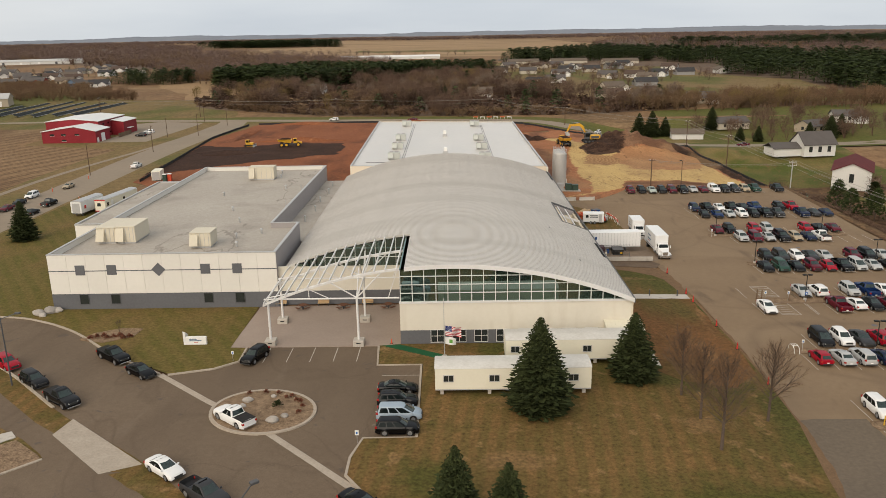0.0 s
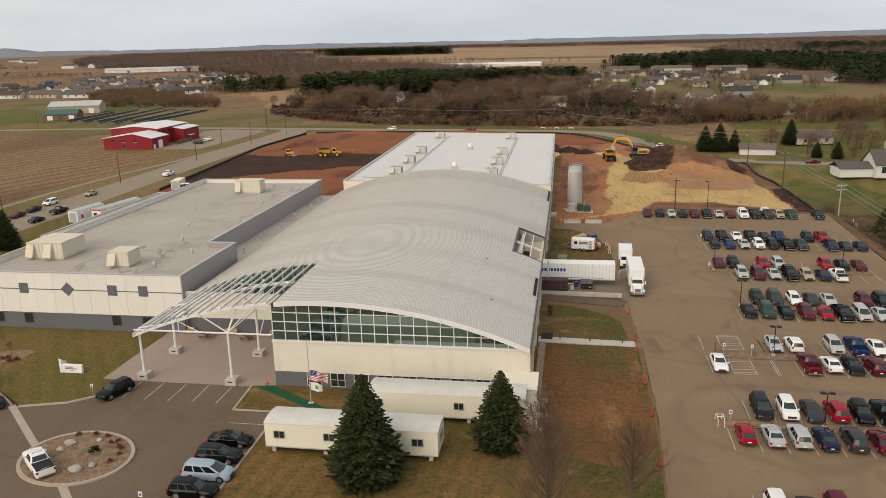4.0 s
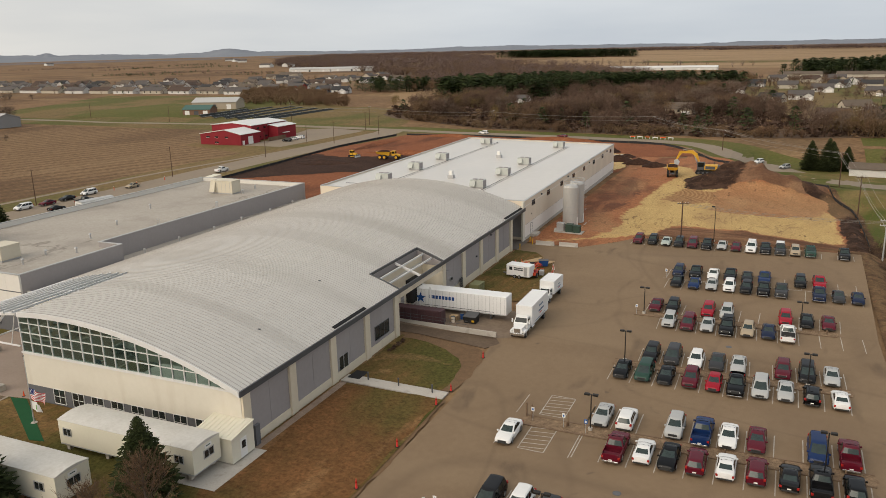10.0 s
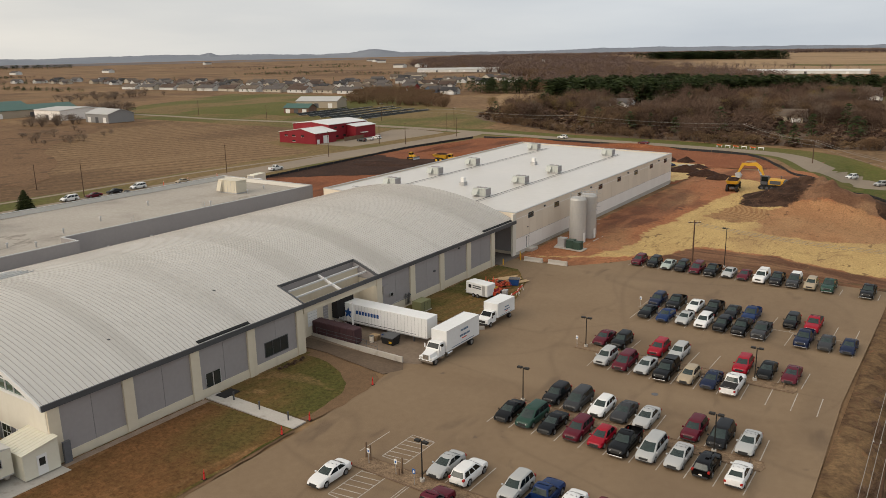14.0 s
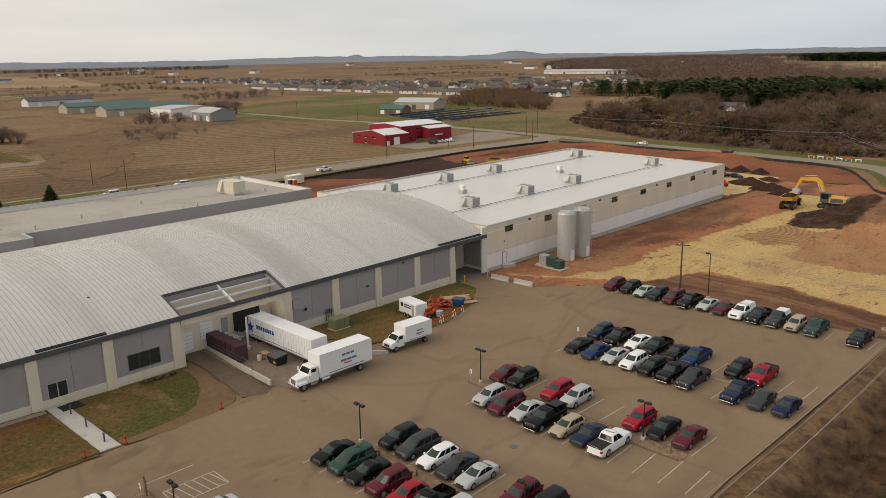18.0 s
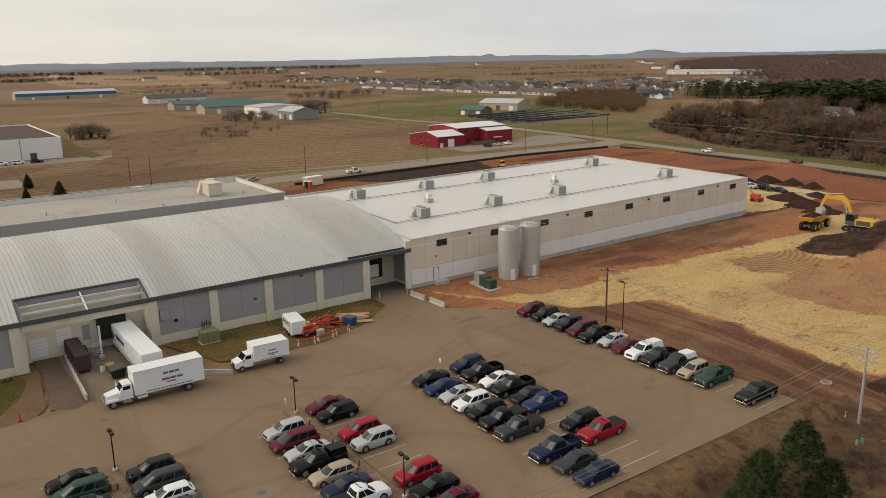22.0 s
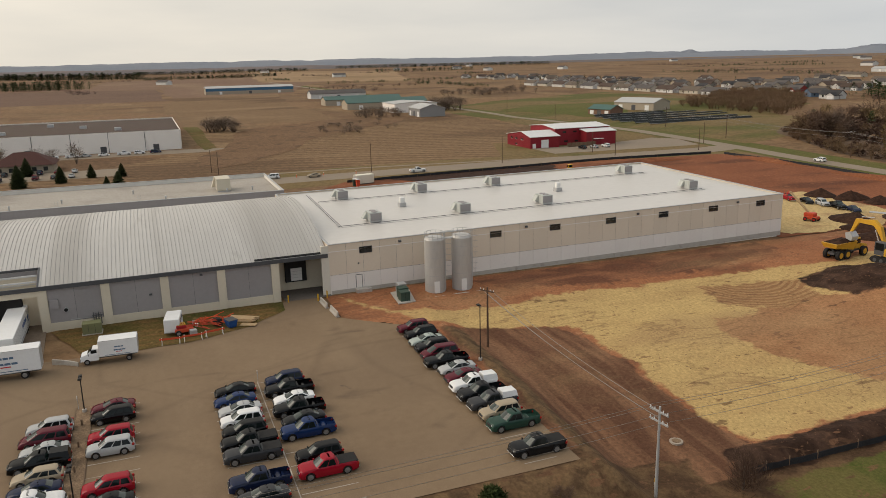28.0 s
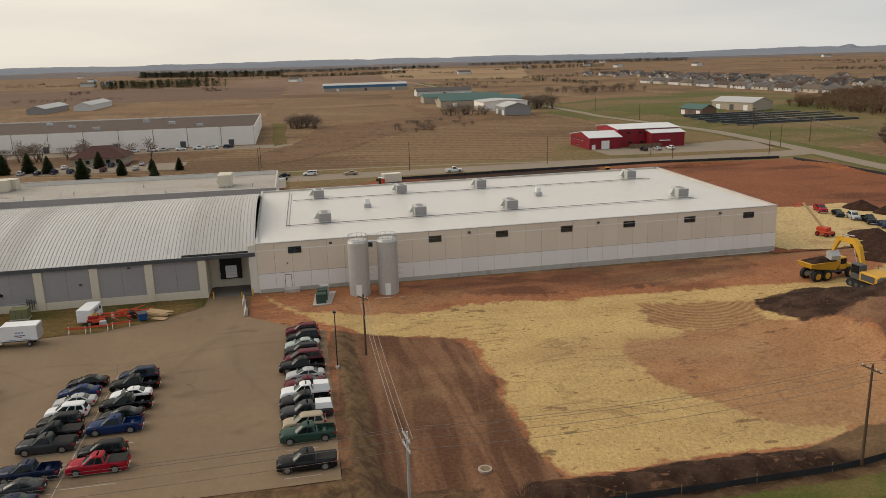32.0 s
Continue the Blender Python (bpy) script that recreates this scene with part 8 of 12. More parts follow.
# bent tube rack at one end of the gravel strip, and a marker post in the next
rk = thing("tube_rack", pose(45.9, 96.2, 0.0), "white bent steel tube rack at the gravel strip's end", "rack")
for x in (-0.35, 0.35):
    hoop = [(x, -1.0, 0), (x, -0.85, 0.7), (x, -0.3, 0.95), (x, 0.3, 0.95), (x, 0.85, 0.7), (x, 1.0, 0)]
    g_ = Geo()
    for a, b in zip(hoop, hoop[1:]):
        g_.tube(a, b, 0.035)
    part("hoop", g_, WHITEP, rk)
for y in (-0.3, 0.3):
    part("crossbar", Geo().tube((-0.35, y, 0.95), (0.35, y, 0.95), 0.035), WHITEP, rk)
mp_ = thing("marker_post", pose(47.0, 75.8, 0.05), "leaning yellow marker post in the gravel strip", "post")
part("post", Geo().tube((0, 0, 0), (0.1, 0.1, 1.0), 0.06), YPAINT, mp_)
part("cap", Geo().tube((0.1, 0.1, 1.0), (0.107, 0.107, 1.06), 0.065), YPAINT, mp_)
for ya, yb in ((69.9, 74.7), (76.8, 81.8)):
    for i in range(5):
        tagged(part("stall_line", line(46.4 + 2.76 * i, ya, 46.4 + 2.76 * i, yb), LINEM), "worn white stall line painted on the asphalt", "road marking", "stall lines", "structure")
# hatched zones and the wheelchair mark
for (xa, ya), (xb, yb) in (((50.1, 118.5), (53.0, 123.8)), ((50.2, 110.2), (53.0, 115.6))):
    for q in ((xa, ya, xb, ya), (xa, yb, xb, yb), (xa, ya, xa, yb), (xb, ya, xb, yb)):
        tagged(part("hatch_line", line(*q, w=0.12), LINEM), "worn white line of a hatched zone", "road marking", "hatched zones", "structure")
    for i in range(6):
        yy = ya + 0.35 + (yb - ya - 0.9) * i / 5
        tagged(part("hatch_line", line(xa, yy, xb, yy + 0.45, w=0.12), LINEM), "worn white line of a hatched zone", "road marking", "hatched zones", "structure")
for x in (47.5, 55.6):
    for ya, yb in ((110.2, 115.6), (118.0, 123.0)):
        tagged(part("stall_line", line(x, ya, x, yb), LINEM), "worn white stall line painted on the asphalt", "road marking", "stall lines", "structure")
tagged(part("rear_line", line(55.5, 177.95, 87.2, 177.95, w=0.11), LINEM), "long white line between two parking rows", "road marking", "stall lines", "structure")
for x, y in ((61.6, 105.5), (68.9, 148.0)):
    mh = thing("manhole", pose(x, y, 0.004), "dark round manhole cover in the asphalt", "manhole")
    part("ring", Geo().cyl(0, 0, -0.05, 0.006, 0.42, n=18), DARKGREY, mh)
    part("cover", Geo().cyl(0, 0, 0.006, 0.012, 0.34, n=18), DARKB, mh)

# ---------------------------------------------------------------- building site: fence, poles, machines
fence = thing("silt_fence", pose(0, 0, 0), "black silt fence on wooden stakes round the building site", "fence")
BLACKF = mat("black_fabric", (0.02, 0.02, 0.022), (0.035, 0.035, 0.037), 0.8, s1=0.6, s2=4)
FL = round_path([(91.3, 222.5)] + FENCE[2:], 7)
zf = lambda p: site_height(p.x, p.y) if p.x > 25 and p.y < 335 else float(fall(p.x, p.y))
fv, ff = [], []
for i, p in enumerate(FL):
    z = zf(p)
    w = 0.1 * noise.noise((p.x * 0.6, p.y * 0.6, 3))
    fv += [(p.x, p.y, z - 0.15), (p.x + w, p.y + w, z + 0.75 + 0.15 * noise.noise((p.x, p.y, 1))), (p.x + w + 0.03, p.y + w + 0.03, z + 0.75), (p.x + 0.03, p.y + 0.03, z - 0.15)]
    if i:
        o = 4 * i
        ff += [(o - 4, o, o + 1, o - 3), (o - 3, o + 1, o + 2, o - 2), (o - 2, o + 2, o + 3, o - 1)]
part("fabric", Geo().add(fv, ff), BLACKF, fence)
for i in range(0, len(FL), 2):
    p = FL[i]
    part("stake", Geo().box(p.x - 0.05, p.y - 0.05, zf(p) - 0.1, p.x + 0.05, p.y + 0.05, zf(p) + 1.05), WOOD, fence)
fw = thing("silt_fence", pose(0, 0, 0), "black silt fence beside the road", "fence")
FW = round_path([(-94, 228), (-97, 267), (-100, 305), (-101.5, 330), (-98, 374)], 8)
fv, ff = [], []
for i, p in enumerate(FW):
    fv += [(p.x, p.y, -0.1), (p.x, p.y, 0.8 + 0.1 * noise.noise((p.x, p.y, 1))), (p.x + 0.04, p.y, 0.8), (p.x + 0.04, p.y, -0.1)]
    if i:
        o = 4 * i
        ff += [(o - 4, o, o + 1, o - 3), (o - 3, o + 1, o + 2, o - 2), (o - 2, o + 2, o + 3, o - 1)]
    part("stake", Geo().box(p.x - 0.05, p.y - 0.05, -0.1, p.x + 0.05, p.y + 0.05, 1.0), WOOD, fw)
part("fabric", Geo().add(fv, ff), BLACKF, fw)


def mound(name, x, y, rx, ry, h, m, label, seed=0, turn=0, base=0.0):
    n, k = 30, 9
    v, f = [], []
    for j in range(k + 1):
        r = j / k
        for i in range(n):
            a = 2 * math.pi * i / n
            w = 1 + 0.25 * noise.noise((math.cos(a) * 1.5, math.sin(a) * 1.5, seed))
            px, py = rx * r * w * math.cos(a), ry * r * w * math.sin(a)
            pz = h * (1 - r) ** 0.9 * (1 + 0.2 * noise.noise((px * 0.6, py * 0.6, seed + 3))) + 0.25 * (1 - r) * noise.noise((px * 1.5, py * 1.5, seed))
            v.append((px, py, pz - (0.25 if j == k else 0)))
    for j in range(k):
        for i in range(n):
            f.append((j * n + i, j * n + (i + 1) % n, (j + 1) * n + (i + 1) % n, (j + 1) * n + i))
    return tagged(part(name, Geo().add(v, f), m, at=pose(x, y, base, 0, 0, turn), smooth=80), label, "soil mound", "soil mounds")


for i, (x, y, rx, ry, h) in enumerate(((19, 318, 7, 4, 2.2), (27, 313, 6, 4, 2.0), (33, 308.5, 5, 3.5, 1.5), (-9, 337, 4.5, 3.5, 2.2), (-2, 340, 5, 3.5, 2.4), (5, 342, 4.5, 3.2, 2.0), (12, 341, 4, 3, 1.8), (20, 329, 4, 3, 1.2))):
    mound("soil_mound", x, y, rx, ry, h, TOPSOIL, "heap of black topsoil on the building site", i, 20 * i)
for i, (x, y, rx, ry, h) in enumerate(((-62, 315, 22, 3, 1.6), (-90, 340, 3, 22, 1.2), (-20, 374, 26, 2.5, 1.4), (-70, 376, 20, 2.5, 1.3), (-84, 286, 12, 9, 0.8), (-48, 206, 14, 5, 1.2))):
    mound("soil_mound", x, y, rx, ry, h, REDDIRT if i != 4 else TOPSOIL, "low bank of red soil at the site edge" if i != 4 else "low bank of black topsoil on the site", i + 20)

# utility poles and wires
WIRES = mat("aluminium_wire", (0.25, 0.222, 0.19), (0.20, 0.178, 0.152), 0.5)
def utility_pole(x, y, z, h, arms=1, label="brown wooden utility pole with a cross-arm", turn=0, m=POLEW):
    p = thing("utility_pole", pose(x, y, z, 0, 0, turn), label, "utility pole", "utility poles")
    part("pole", Geo().cyl(0, 0, -0.3, h, 0.17, 0.11, n=10), m, p)
    for k in range(arms):
        zz = h - 0.5 - 1.0 * k
        part("cross_arm", Geo().box(-1.2, -0.16, zz - 0.08, 1.2, -0.04, zz + 0.08), m, p)
        for xx in (-1.1, -0.55, 0.55, 1.1):
            part("insulator", Geo().cyl(xx, -0.1, zz + 0.08, zz + 0.3, 0.06, 0.04, n=6), STEELW, p)
    return p


def wire(a, b, sag, offs=((-1.1, 0), (0.55, 0), (1.1, 0), (0, -1.6))):
    """Wires of one span between two pole tops."""
    w = thing("power_lines", pose(0, 0, 0), "thin power lines hung between utility poles", "power lines", "power lines")
    a, b = Vector(a), Vector(b)
    d = (b - a)
    s_ = Vector((-d.y, d.x, 0)).normalized()
    for off, dz in offs:
        pts = [a.lerp(b, i / 12) + s_ * off + Vector((0, 0, dz - 4 * sag * (i / 12) * (1 - i / 12))) for i in range(13)]
        part("wire", Geo().loft([[p + s_ * 0.026, p - s_ * 0.026 + Vector((0, 0, 0.018)), p - Vector((0, 0, 0.028))] for p in pts]), WIRES, w)


LINE_E = [(93.5, 60, -2.8, 9.3), (93.2, 135, -2.6, 9.3), (92.35, 211.3, -2.9, 9.1), (91.0, 258.5, -3.9, 11.1), (88.4, 296.0, -3.2, 11.3), (50.8, 357.0, 0, 7.9)]
for i, (x, y, z, h) in enumerate(LINE_E):
    utility_pole(x, y, z, h, 2 if i == 2 else 1, m=GALV if i == 2 else POLEW, label="weathered grey utility pole with cross-arms" if i == 2 else "brown wooden utility pole with a cross-arm", turn=8)
for a, b in zip(LINE_E, LINE_E[1:]):
    wire((a[0], a[1], a[2] + a[3] - 0.15), (b[0], b[1], b[2] + b[3] - 0.15), 0.9)
utility_pole(53.95, 210.9, -1.2, 8.6, 1, "dark wooden service pole with cable hardware", 30)
wire((92.35, 211.3, 5.4), (53.95, 210.9, 6.9), 0.7, ((-0.5, 0), (0.0, -0.4), (0.5, 0)))
LINE_N = [(50.8, 357.0, 0, 7.9), (19.5, 391, 0, 9.5), (-60, 404, 0, 9.5), (-133, 411, 0, 10), (-190, 421, 0, 10)]
for x, y, z, h in LINE_N[1:]:
    utility_pole(x, y, z, h, 1, turn=80)
for a, b in zip(LINE_N, LINE_N[1:]):
    wire((a[0], a[1], a[2] + a[3] - 0.15), (b[0], b[1], b[2] + b[3] - 0.15), 1.0)
for x, y, h in ((-117, 190.4, 10), (-115.2, 242, 10), (-113.8, 292, 10), (-111.6, 339.5, 9.5), (-109.5, 377.5, 9), (-269.8, 409.7, 9), (-344.7, 419.7, 9), (-127, 396, 9), (-124.3, 337, 8), (-142, 190, 8)):
    u = thing("street_pole", pose(x, y, GZ), "slender dark wooden pole by the road", "pole", "street poles")
    part("pole", Geo().cyl(0, 0, 0, h, 0.14, 0.09, n=8), POLEW, u)
    part("bracket", Geo().beam((0, 0, h - 0.4), (0.9, 0, h - 0.2), 0.06), POLEW, u)
sl = thing("street_lamp", pose(-55.6, 88.3, 0), "tall dark street lamp by the kerb", "street lamp")
part("pole", Geo().cyl(0, 0, 0, 9.0, 0.11, 0.07, n=10), DARKGREY, sl)
part("arm", Geo().beam((0, 0, 8.8), (1.6, 1.0, 9.2), 0.08), DARKGREY, sl)
part("head", Geo().bbox(1.3, 0.75, 9.1, 2.0, 1.2, 9.3, 0.04), DARKGREY, sl)
sl2 = thing("street_lamp", pose(-16.2, 50.2, 0, 0, 0, 40), "tall dark street lamp by the kerb", "street lamp")
part("pole", Geo().cyl(0, 0, 0, 8.6, 0.11, 0.07, n=10), DARKGREY, sl2)
part("arm", Geo().beam((0, 0, 8.4), (1.6, 1.0, 8.8), 0.08), DARKGREY, sl2)
part("head", Geo().bbox(1.3, 0.75, 8.7, 2.0, 1.2, 8.9, 0.04), DARKGREY, sl2)


# machines
def excavator(at):
    e = thing("excavator", at, "yellow tracked excavator working on the soil heap", "excavator")
    for sx in (-1.2, 1.2):
        tr = part("track", Geo().loft([[(sx - 0.35, y, z) for y, z in ((-2.0, 0.1), (2.0, 0.1), (2.35, 0.5), (2.0, 0.95), (-2.0, 0.95), (-2.35, 0.5))], [(sx + 0.35, y, z) for y, z in ((-2.0, 0.1), (2.0, 0.1), (2.35, 0.5), (2.0, 0.95), (-2.0, 0.95), (-2.35, 0.5))]]), BLACK, e)
        for i in range(4):
            part("roller", Geo().tube((sx - 0.38, -1.5 + i, 0.5), (sx + 0.38, -1.5 + i, 0.5), 0.28, n=10), DARKGREY, tr)
    part("undercarriage", Geo().cyl(0, 0, 0.6, 1.2, 0.8, n=16), DARKGREY, e)
    part("engine_house", Geo().bbox(-1.4, -2.8, 1.2, 1.4, 0.6, 2.3, 0.15), YELLOWM, e)
    part("side_panel", Geo().box(1.38, -2.2, 1.35, 1.43, -0.4, 2.1), DARKGREY, e)
    part("side_panel", Geo().box(-1.43, -2.2, 1.35, -1.38, 0.0, 2.1), DARKGREY, e)
    part("counterweight", Geo().bbox(-1.45, -3.2, 1.2, 1.45, -2.5, 2.2, 0.2), DARKGREY, e)
    cab = part("cab", Geo().bbox(-1.4, 0.2, 1.2, -0.4, 1.9, 3.05, 0.1), DARKGREY, e, "dark operator cab")
    part("cab_window", Geo().box(-1.43, 0.4, 1.9, -1.38, 1.7, 2.9), GLASSD, cab)
    part("cab_window", Geo().box(-1.3, 1.88, 1.7, -0.5, 1.93, 2.9), GLASSD, cab)
    part("boom", Geo().loft([[(0.27 * s_, y, z) for s_, y, z in ((-1, 0.7, 1.5), (1, 0.7, 1.5), (1, 1.1, 2.2), (-1, 1.1, 2.2))], [(0.27 * s_, y, z) for s_, y, z in ((-1, 2.6, 4.3), (1, 2.6, 4.3), (1, 2.1, 4.9), (-1, 2.1, 4.9))], [(0.27 * s_, y, z) for s_, y, z in ((-1, 3.3, 4.9), (1, 3.3, 4.9), (1, 3.2, 5.7), (-1, 3.2, 5.7))], [(0.2 * s_, y, z) for s_, y, z in ((-1, 5.9, 4.9), (1, 5.9, 4.9), (1, 6.1, 5.3), (-1, 6.1, 5.3))]]), YELLOWM, e)
    part("stick", Geo().loft([[(0.19 * s_, y, z) for s_, y, z in ((-1, 5.3, 5.5), (1, 5.3, 5.5), (1, 6.2, 5.4), (-1, 6.2, 5.4))], [(0.15 * s_, y, z) for s_, y, z in ((-1, 6.8, 3.1), (1, 6.8, 3.1), (1, 7.1, 3.1), (-1, 7.1, 3.1))]]), YELLOWM, e)
    part("bucket", Geo().loft([[(sx, y, z + 1.5) for y, z in ((6.7, 1.9), (7.4, 1.6), (7.2, 0.8), (6.3, 0.6), (6.1, 1.2))] for sx in (-0.65, 0.65)]), GALV, e, "worn steel bucket")
    for sx in (-0.36, 0.36):
        part("boom_cylinder", Geo().tube((sx, 1.5, 1.5), (sx, 2.75, 4.4), 0.09), CHROME, e)
    part("stick_cylinder", Geo().tube((0, 3.3, 5.95), (0, 5.4, 5.75), 0.09), CHROME, e)
    part("handrail", Geo().tube((1.25, -2.4, 2.75), (1.25, 0.3, 2.75), 0.03).tube((1.25, -2.4, 2.3), (1.25, -2.4, 2.75), 0.03).tube((1.25, 0.3, 2.3), (1.25, 0.3, 2.75), 0.03), DARKGREY, e)
    part("exhaust", Geo().cyl(0.7, -1.9, 2.3, 2.95, 0.08, n=8), DARKGREY, e)
    return e


def dump_truck(at, label):
    d = thing("articulated_dump_truck", at, label, "dump truck", "dump trucks")
    part("frame", Geo().box(-0.6, -3.6, 0.9, 0.6, 4.0, 1.3), DARKGREY, d)
    part("dump_body", Geo().loft([[(-1.1, -4.0, 2.1), (1.1, -4.0, 2.1), (1.1, 0.7, 1.4), (-1.1, 0.7, 1.4)], [(-1.5, -4.4, 2.9), (1.5, -4.4, 2.9), (1.5, 1.1, 2.9), (-1.5, 1.1, 2.9)]]), YELLOWM, d, "yellow dump body")
    part("load", Geo().loft([[(-1.35, -4.0, 2.9), (1.35, -4.0, 2.9), (1.35, 0.8, 2.9), (-1.35, 0.8, 2.9)], [(-0.5, -2.5, 3.35), (0.5, -2.5, 3.35), (0.5, -0.5, 3.4), (-0.5, -0.5, 3.4)]]), TOPSOIL, d, "dark soil load")
    cab = part("cab", Geo().bbox(-0.85, 1.5, 1.4, 0.85, 3.0, 3.2, 0.12), YELLOWM, d)
    part("cab_window", Geo().box(-0.75, 2.98, 2.2, 0.75, 3.03, 3.0), GLASSD, cab)
    for sx in (-0.87, 0.87):
        part("cab_window", Geo().box(sx - 0.02, 1.7, 2.2, sx + 0.02, 2.8, 3.0), GLASSD, cab)
    part("hood", Geo().loft([[(-0.9, 3.0, 1.2), (0.9, 3.0, 1.2), (0.9, 3.0, 2.2), (-0.9, 3.0, 2.2)], [(-0.75, 4.9, 1.2), (0.75, 4.9, 1.2), (0.75, 4.8, 1.8), (-0.75, 4.8, 1.8)]]), YELLOWM, d)
    for y in (-2.9, -1.1, 3.4):
        for sx in (-1.15, 1.15):
            wheel_at(d, sx, y, 0.85, 0.6, YELLOWM)
    return d


def bulldozer(at):
    b = thing("bulldozer", at, "small yellow bulldozer on the stripped soil", "bulldozer")
    for sx in (-0.95, 0.95):
        part("track", Geo().loft([[(sx - 0.25, y, z) for y, z in ((-1.4, 0.0), (1.4, 0.0), (1.7, 0.45), (1.3, 0.9), (-1.3, 0.9), (-1.7, 0.45))], [(sx + 0.25, y, z) for y, z in ((-1.4, 0.0), (1.4, 0.0), (1.7, 0.45), (1.3, 0.9), (-1.3, 0.9), (-1.7, 0.45))]]), BLACK, b)
    part("hood", Geo().bbox(-0.55, 0.2, 0.7, 0.55, 1.8, 1.7, 0.1), YELLOWM, b)
    part("cab", Geo().bbox(-0.7, -1.2, 0.9, 0.7, 0.2, 2.7, 0.1), YELLOWM, b)
    for sx in (-0.72, 0.72):
        part("cab_window", Geo().box(sx - 0.015, -1.0, 1.7, sx + 0.015, 0.05, 2.5), GLASSD, b)
    part("cab_window", Geo().box(-0.6, 0.19, 1.75, 0.6, 0.23, 2.5), GLASSD, b)
    part("blade", Geo().loft([[(-1.6, 2.2, 0), (1.6, 2.2, 0), (1.6, 2.4, 0.1), (-1.6, 2.4, 0.1)], [(-1.6, 2.05, 0.6), (1.6, 2.05, 0.6), (1.6, 2.2, 0.6), (-1.6, 2.2, 0.6)], [(-1.6, 2.3, 1.15), (1.6, 2.3, 1.15), (1.6, 2.4, 1.15), (-1.6, 2.4, 1.15)]]), GALV, b)
    for sx in (-1.25, 1.25):
        part("push_arm", Geo().beam((sx, -0.5, 0.4), (sx, 2.15, 0.35), 0.14), YELLOWM, b)
    return b


excavator(pose(51.0, 291.0, site_height(51.0, 291.0) - 0.1, 0, 0, 92) @ Matrix.Scale(1.28, 4))
dump_truck(pose(41.2, 290.6, site_height(41.2, 290.6) - 0.05, 0, 0, 8) @ Matrix.Scale(1.12, 4), "yellow articulated dump truck loaded with dark soil by the heap")
dump_truck(pose(-63.5, 299.5, 0, 0, 0, -80), "yellow articulated dump truck on the stripped soil")
bulldozer(pose(-79.5, 301, 0.0, 0, 0, -100))
lift = thing("boom_lift", pose(14.2, 310.2, 0.05, 0, 0, -70), "orange-red boom lift parked behind the hall", "boom lift")
part("chassis", Geo().bbox(-1.1, -1.4, 0.5, 1.1, 1.4, 1.1, 0.1), ORANGER, lift)
part("turret", Geo().bbox(-0.9, -1.6, 1.1, 0.9, 0.8, 1.9, 0.15), ORANGER, lift)
part("boom", Geo().beam((0, -0.9, 1.9), (0, -5.6, 6.2), 0.35, 0.4), LUMBER, lift, "pale boom arm")
part("jib", Geo().beam((0, -5.6, 6.2), (0, -6.4, 5.7), 0.25), ORANGER, lift)
part("basket", Geo().box(-0.8, -7.3, 5.2, 0.8, -6.4, 5.3), ORANGER, lift)
for x in (-0.8, 0.76):
    for y in (-7.3, -6.44):
        part("basket_post", Geo().box(x, y, 5.3, x + 0.04, y + 0.04, 6.3), ORANGER, lift)
for y in (-1.0, 1.0):
    for sx in (-1.1, 1.1):
        wheel_at(lift, sx, y, 0.48, 0.35, LAMPR)
for x, y, k, c in ((-8.5, 325.6, "pickup", "red"), (-3.0, 326.2, "sedan", "black"), (1.2, 327.0, "suv", "silver"), (5.6, 327.4, "pickup", "black"), (10.4, 327.2, "sedan", "navy")):
    car(k, c, x, y, 250, 0.03, note="parked on the building site")
for i, (x, y) in enumerate(((15, 331), (17.5, 332.5))):
    pb = thing("pipe_bundle", pose(x, y, 0.03, 0, 0, 30), "bundle of grey pipes on the sand", "pipes", "pipe bundles")
    for k in range(6):
        part("pipe", Geo().tube((-2.5, -0.6 + 0.24 * k, 0.13), (2.5, -0.6 + 0.24 * k, 0.13), 0.12, n=8), GALV, pb)
# site trailers and barriers by the road
for x, y, a, l in ((-89.5, 229.5, 10, 6.0),):
    t = thing("site_container", pose(x, y, 0, 0, 0, a), "cream site container by the soil edge", "container")
    part("box", Geo().bbox(-1.3, 0, 0.25, 1.3, l, 2.9, 0.05), TRAILERW, t)
    part("skid", Geo().box(-1.1, 0.2, 0, 1.1, l - 0.2, 0.25), DARKGREY, t)
    part("door", Geo().box(-1.1, -0.02, 0.4, 1.1, 0, 2.7), GALV, t)
for x, y in ((-86.5, 228.5), (-85.3, 229.2)):
    pt = thing("portable_toilet", pose(x, y, 0), "small portable toilet by the container", "portable toilet")
    part("cabin", Geo().bbox(-0.55, -0.55, 0, 0.55, 0.55, 2.1, 0.05), GREENM if x < -86 else ORANGER, pt)
    part("roof", Geo().bbox(-0.6, -0.6, 2.1, 0.6, 0.6, 2.3, 0.1), WHITEP, pt)
for i in range(6):
    b = thing("road_barrier", pose(11 + 3.3 * i, 388.2 - 0.4 * i, 0, 0, 0, -15), "orange and white road barrier", "barricade", "road barriers")
    part("board", Geo().box(-1.2, -0.04, 0.7, 1.2, 0.04, 1.0), WHITEP if i % 2 else ORANGE, b)
    for sx in (-1, 1):
        part("leg", Geo().box(sx - 0.04, -0.3, 0, sx + 0.04, 0.3, 0.75), WHITEP, b)
dn = thing("storm_drain", pose(83.5, 220.4, site_height(83.5, 220.4)), "round concrete manhole ring in the soil", "manhole")
part("ring", Geo().cyl(0, 0, -0.2, 0.14, 0.75, n=20), KERBM, dn)
part("cover", Geo().cyl(0, 0, 0.14, 0.17, 0.5, n=20), MULCH, dn)

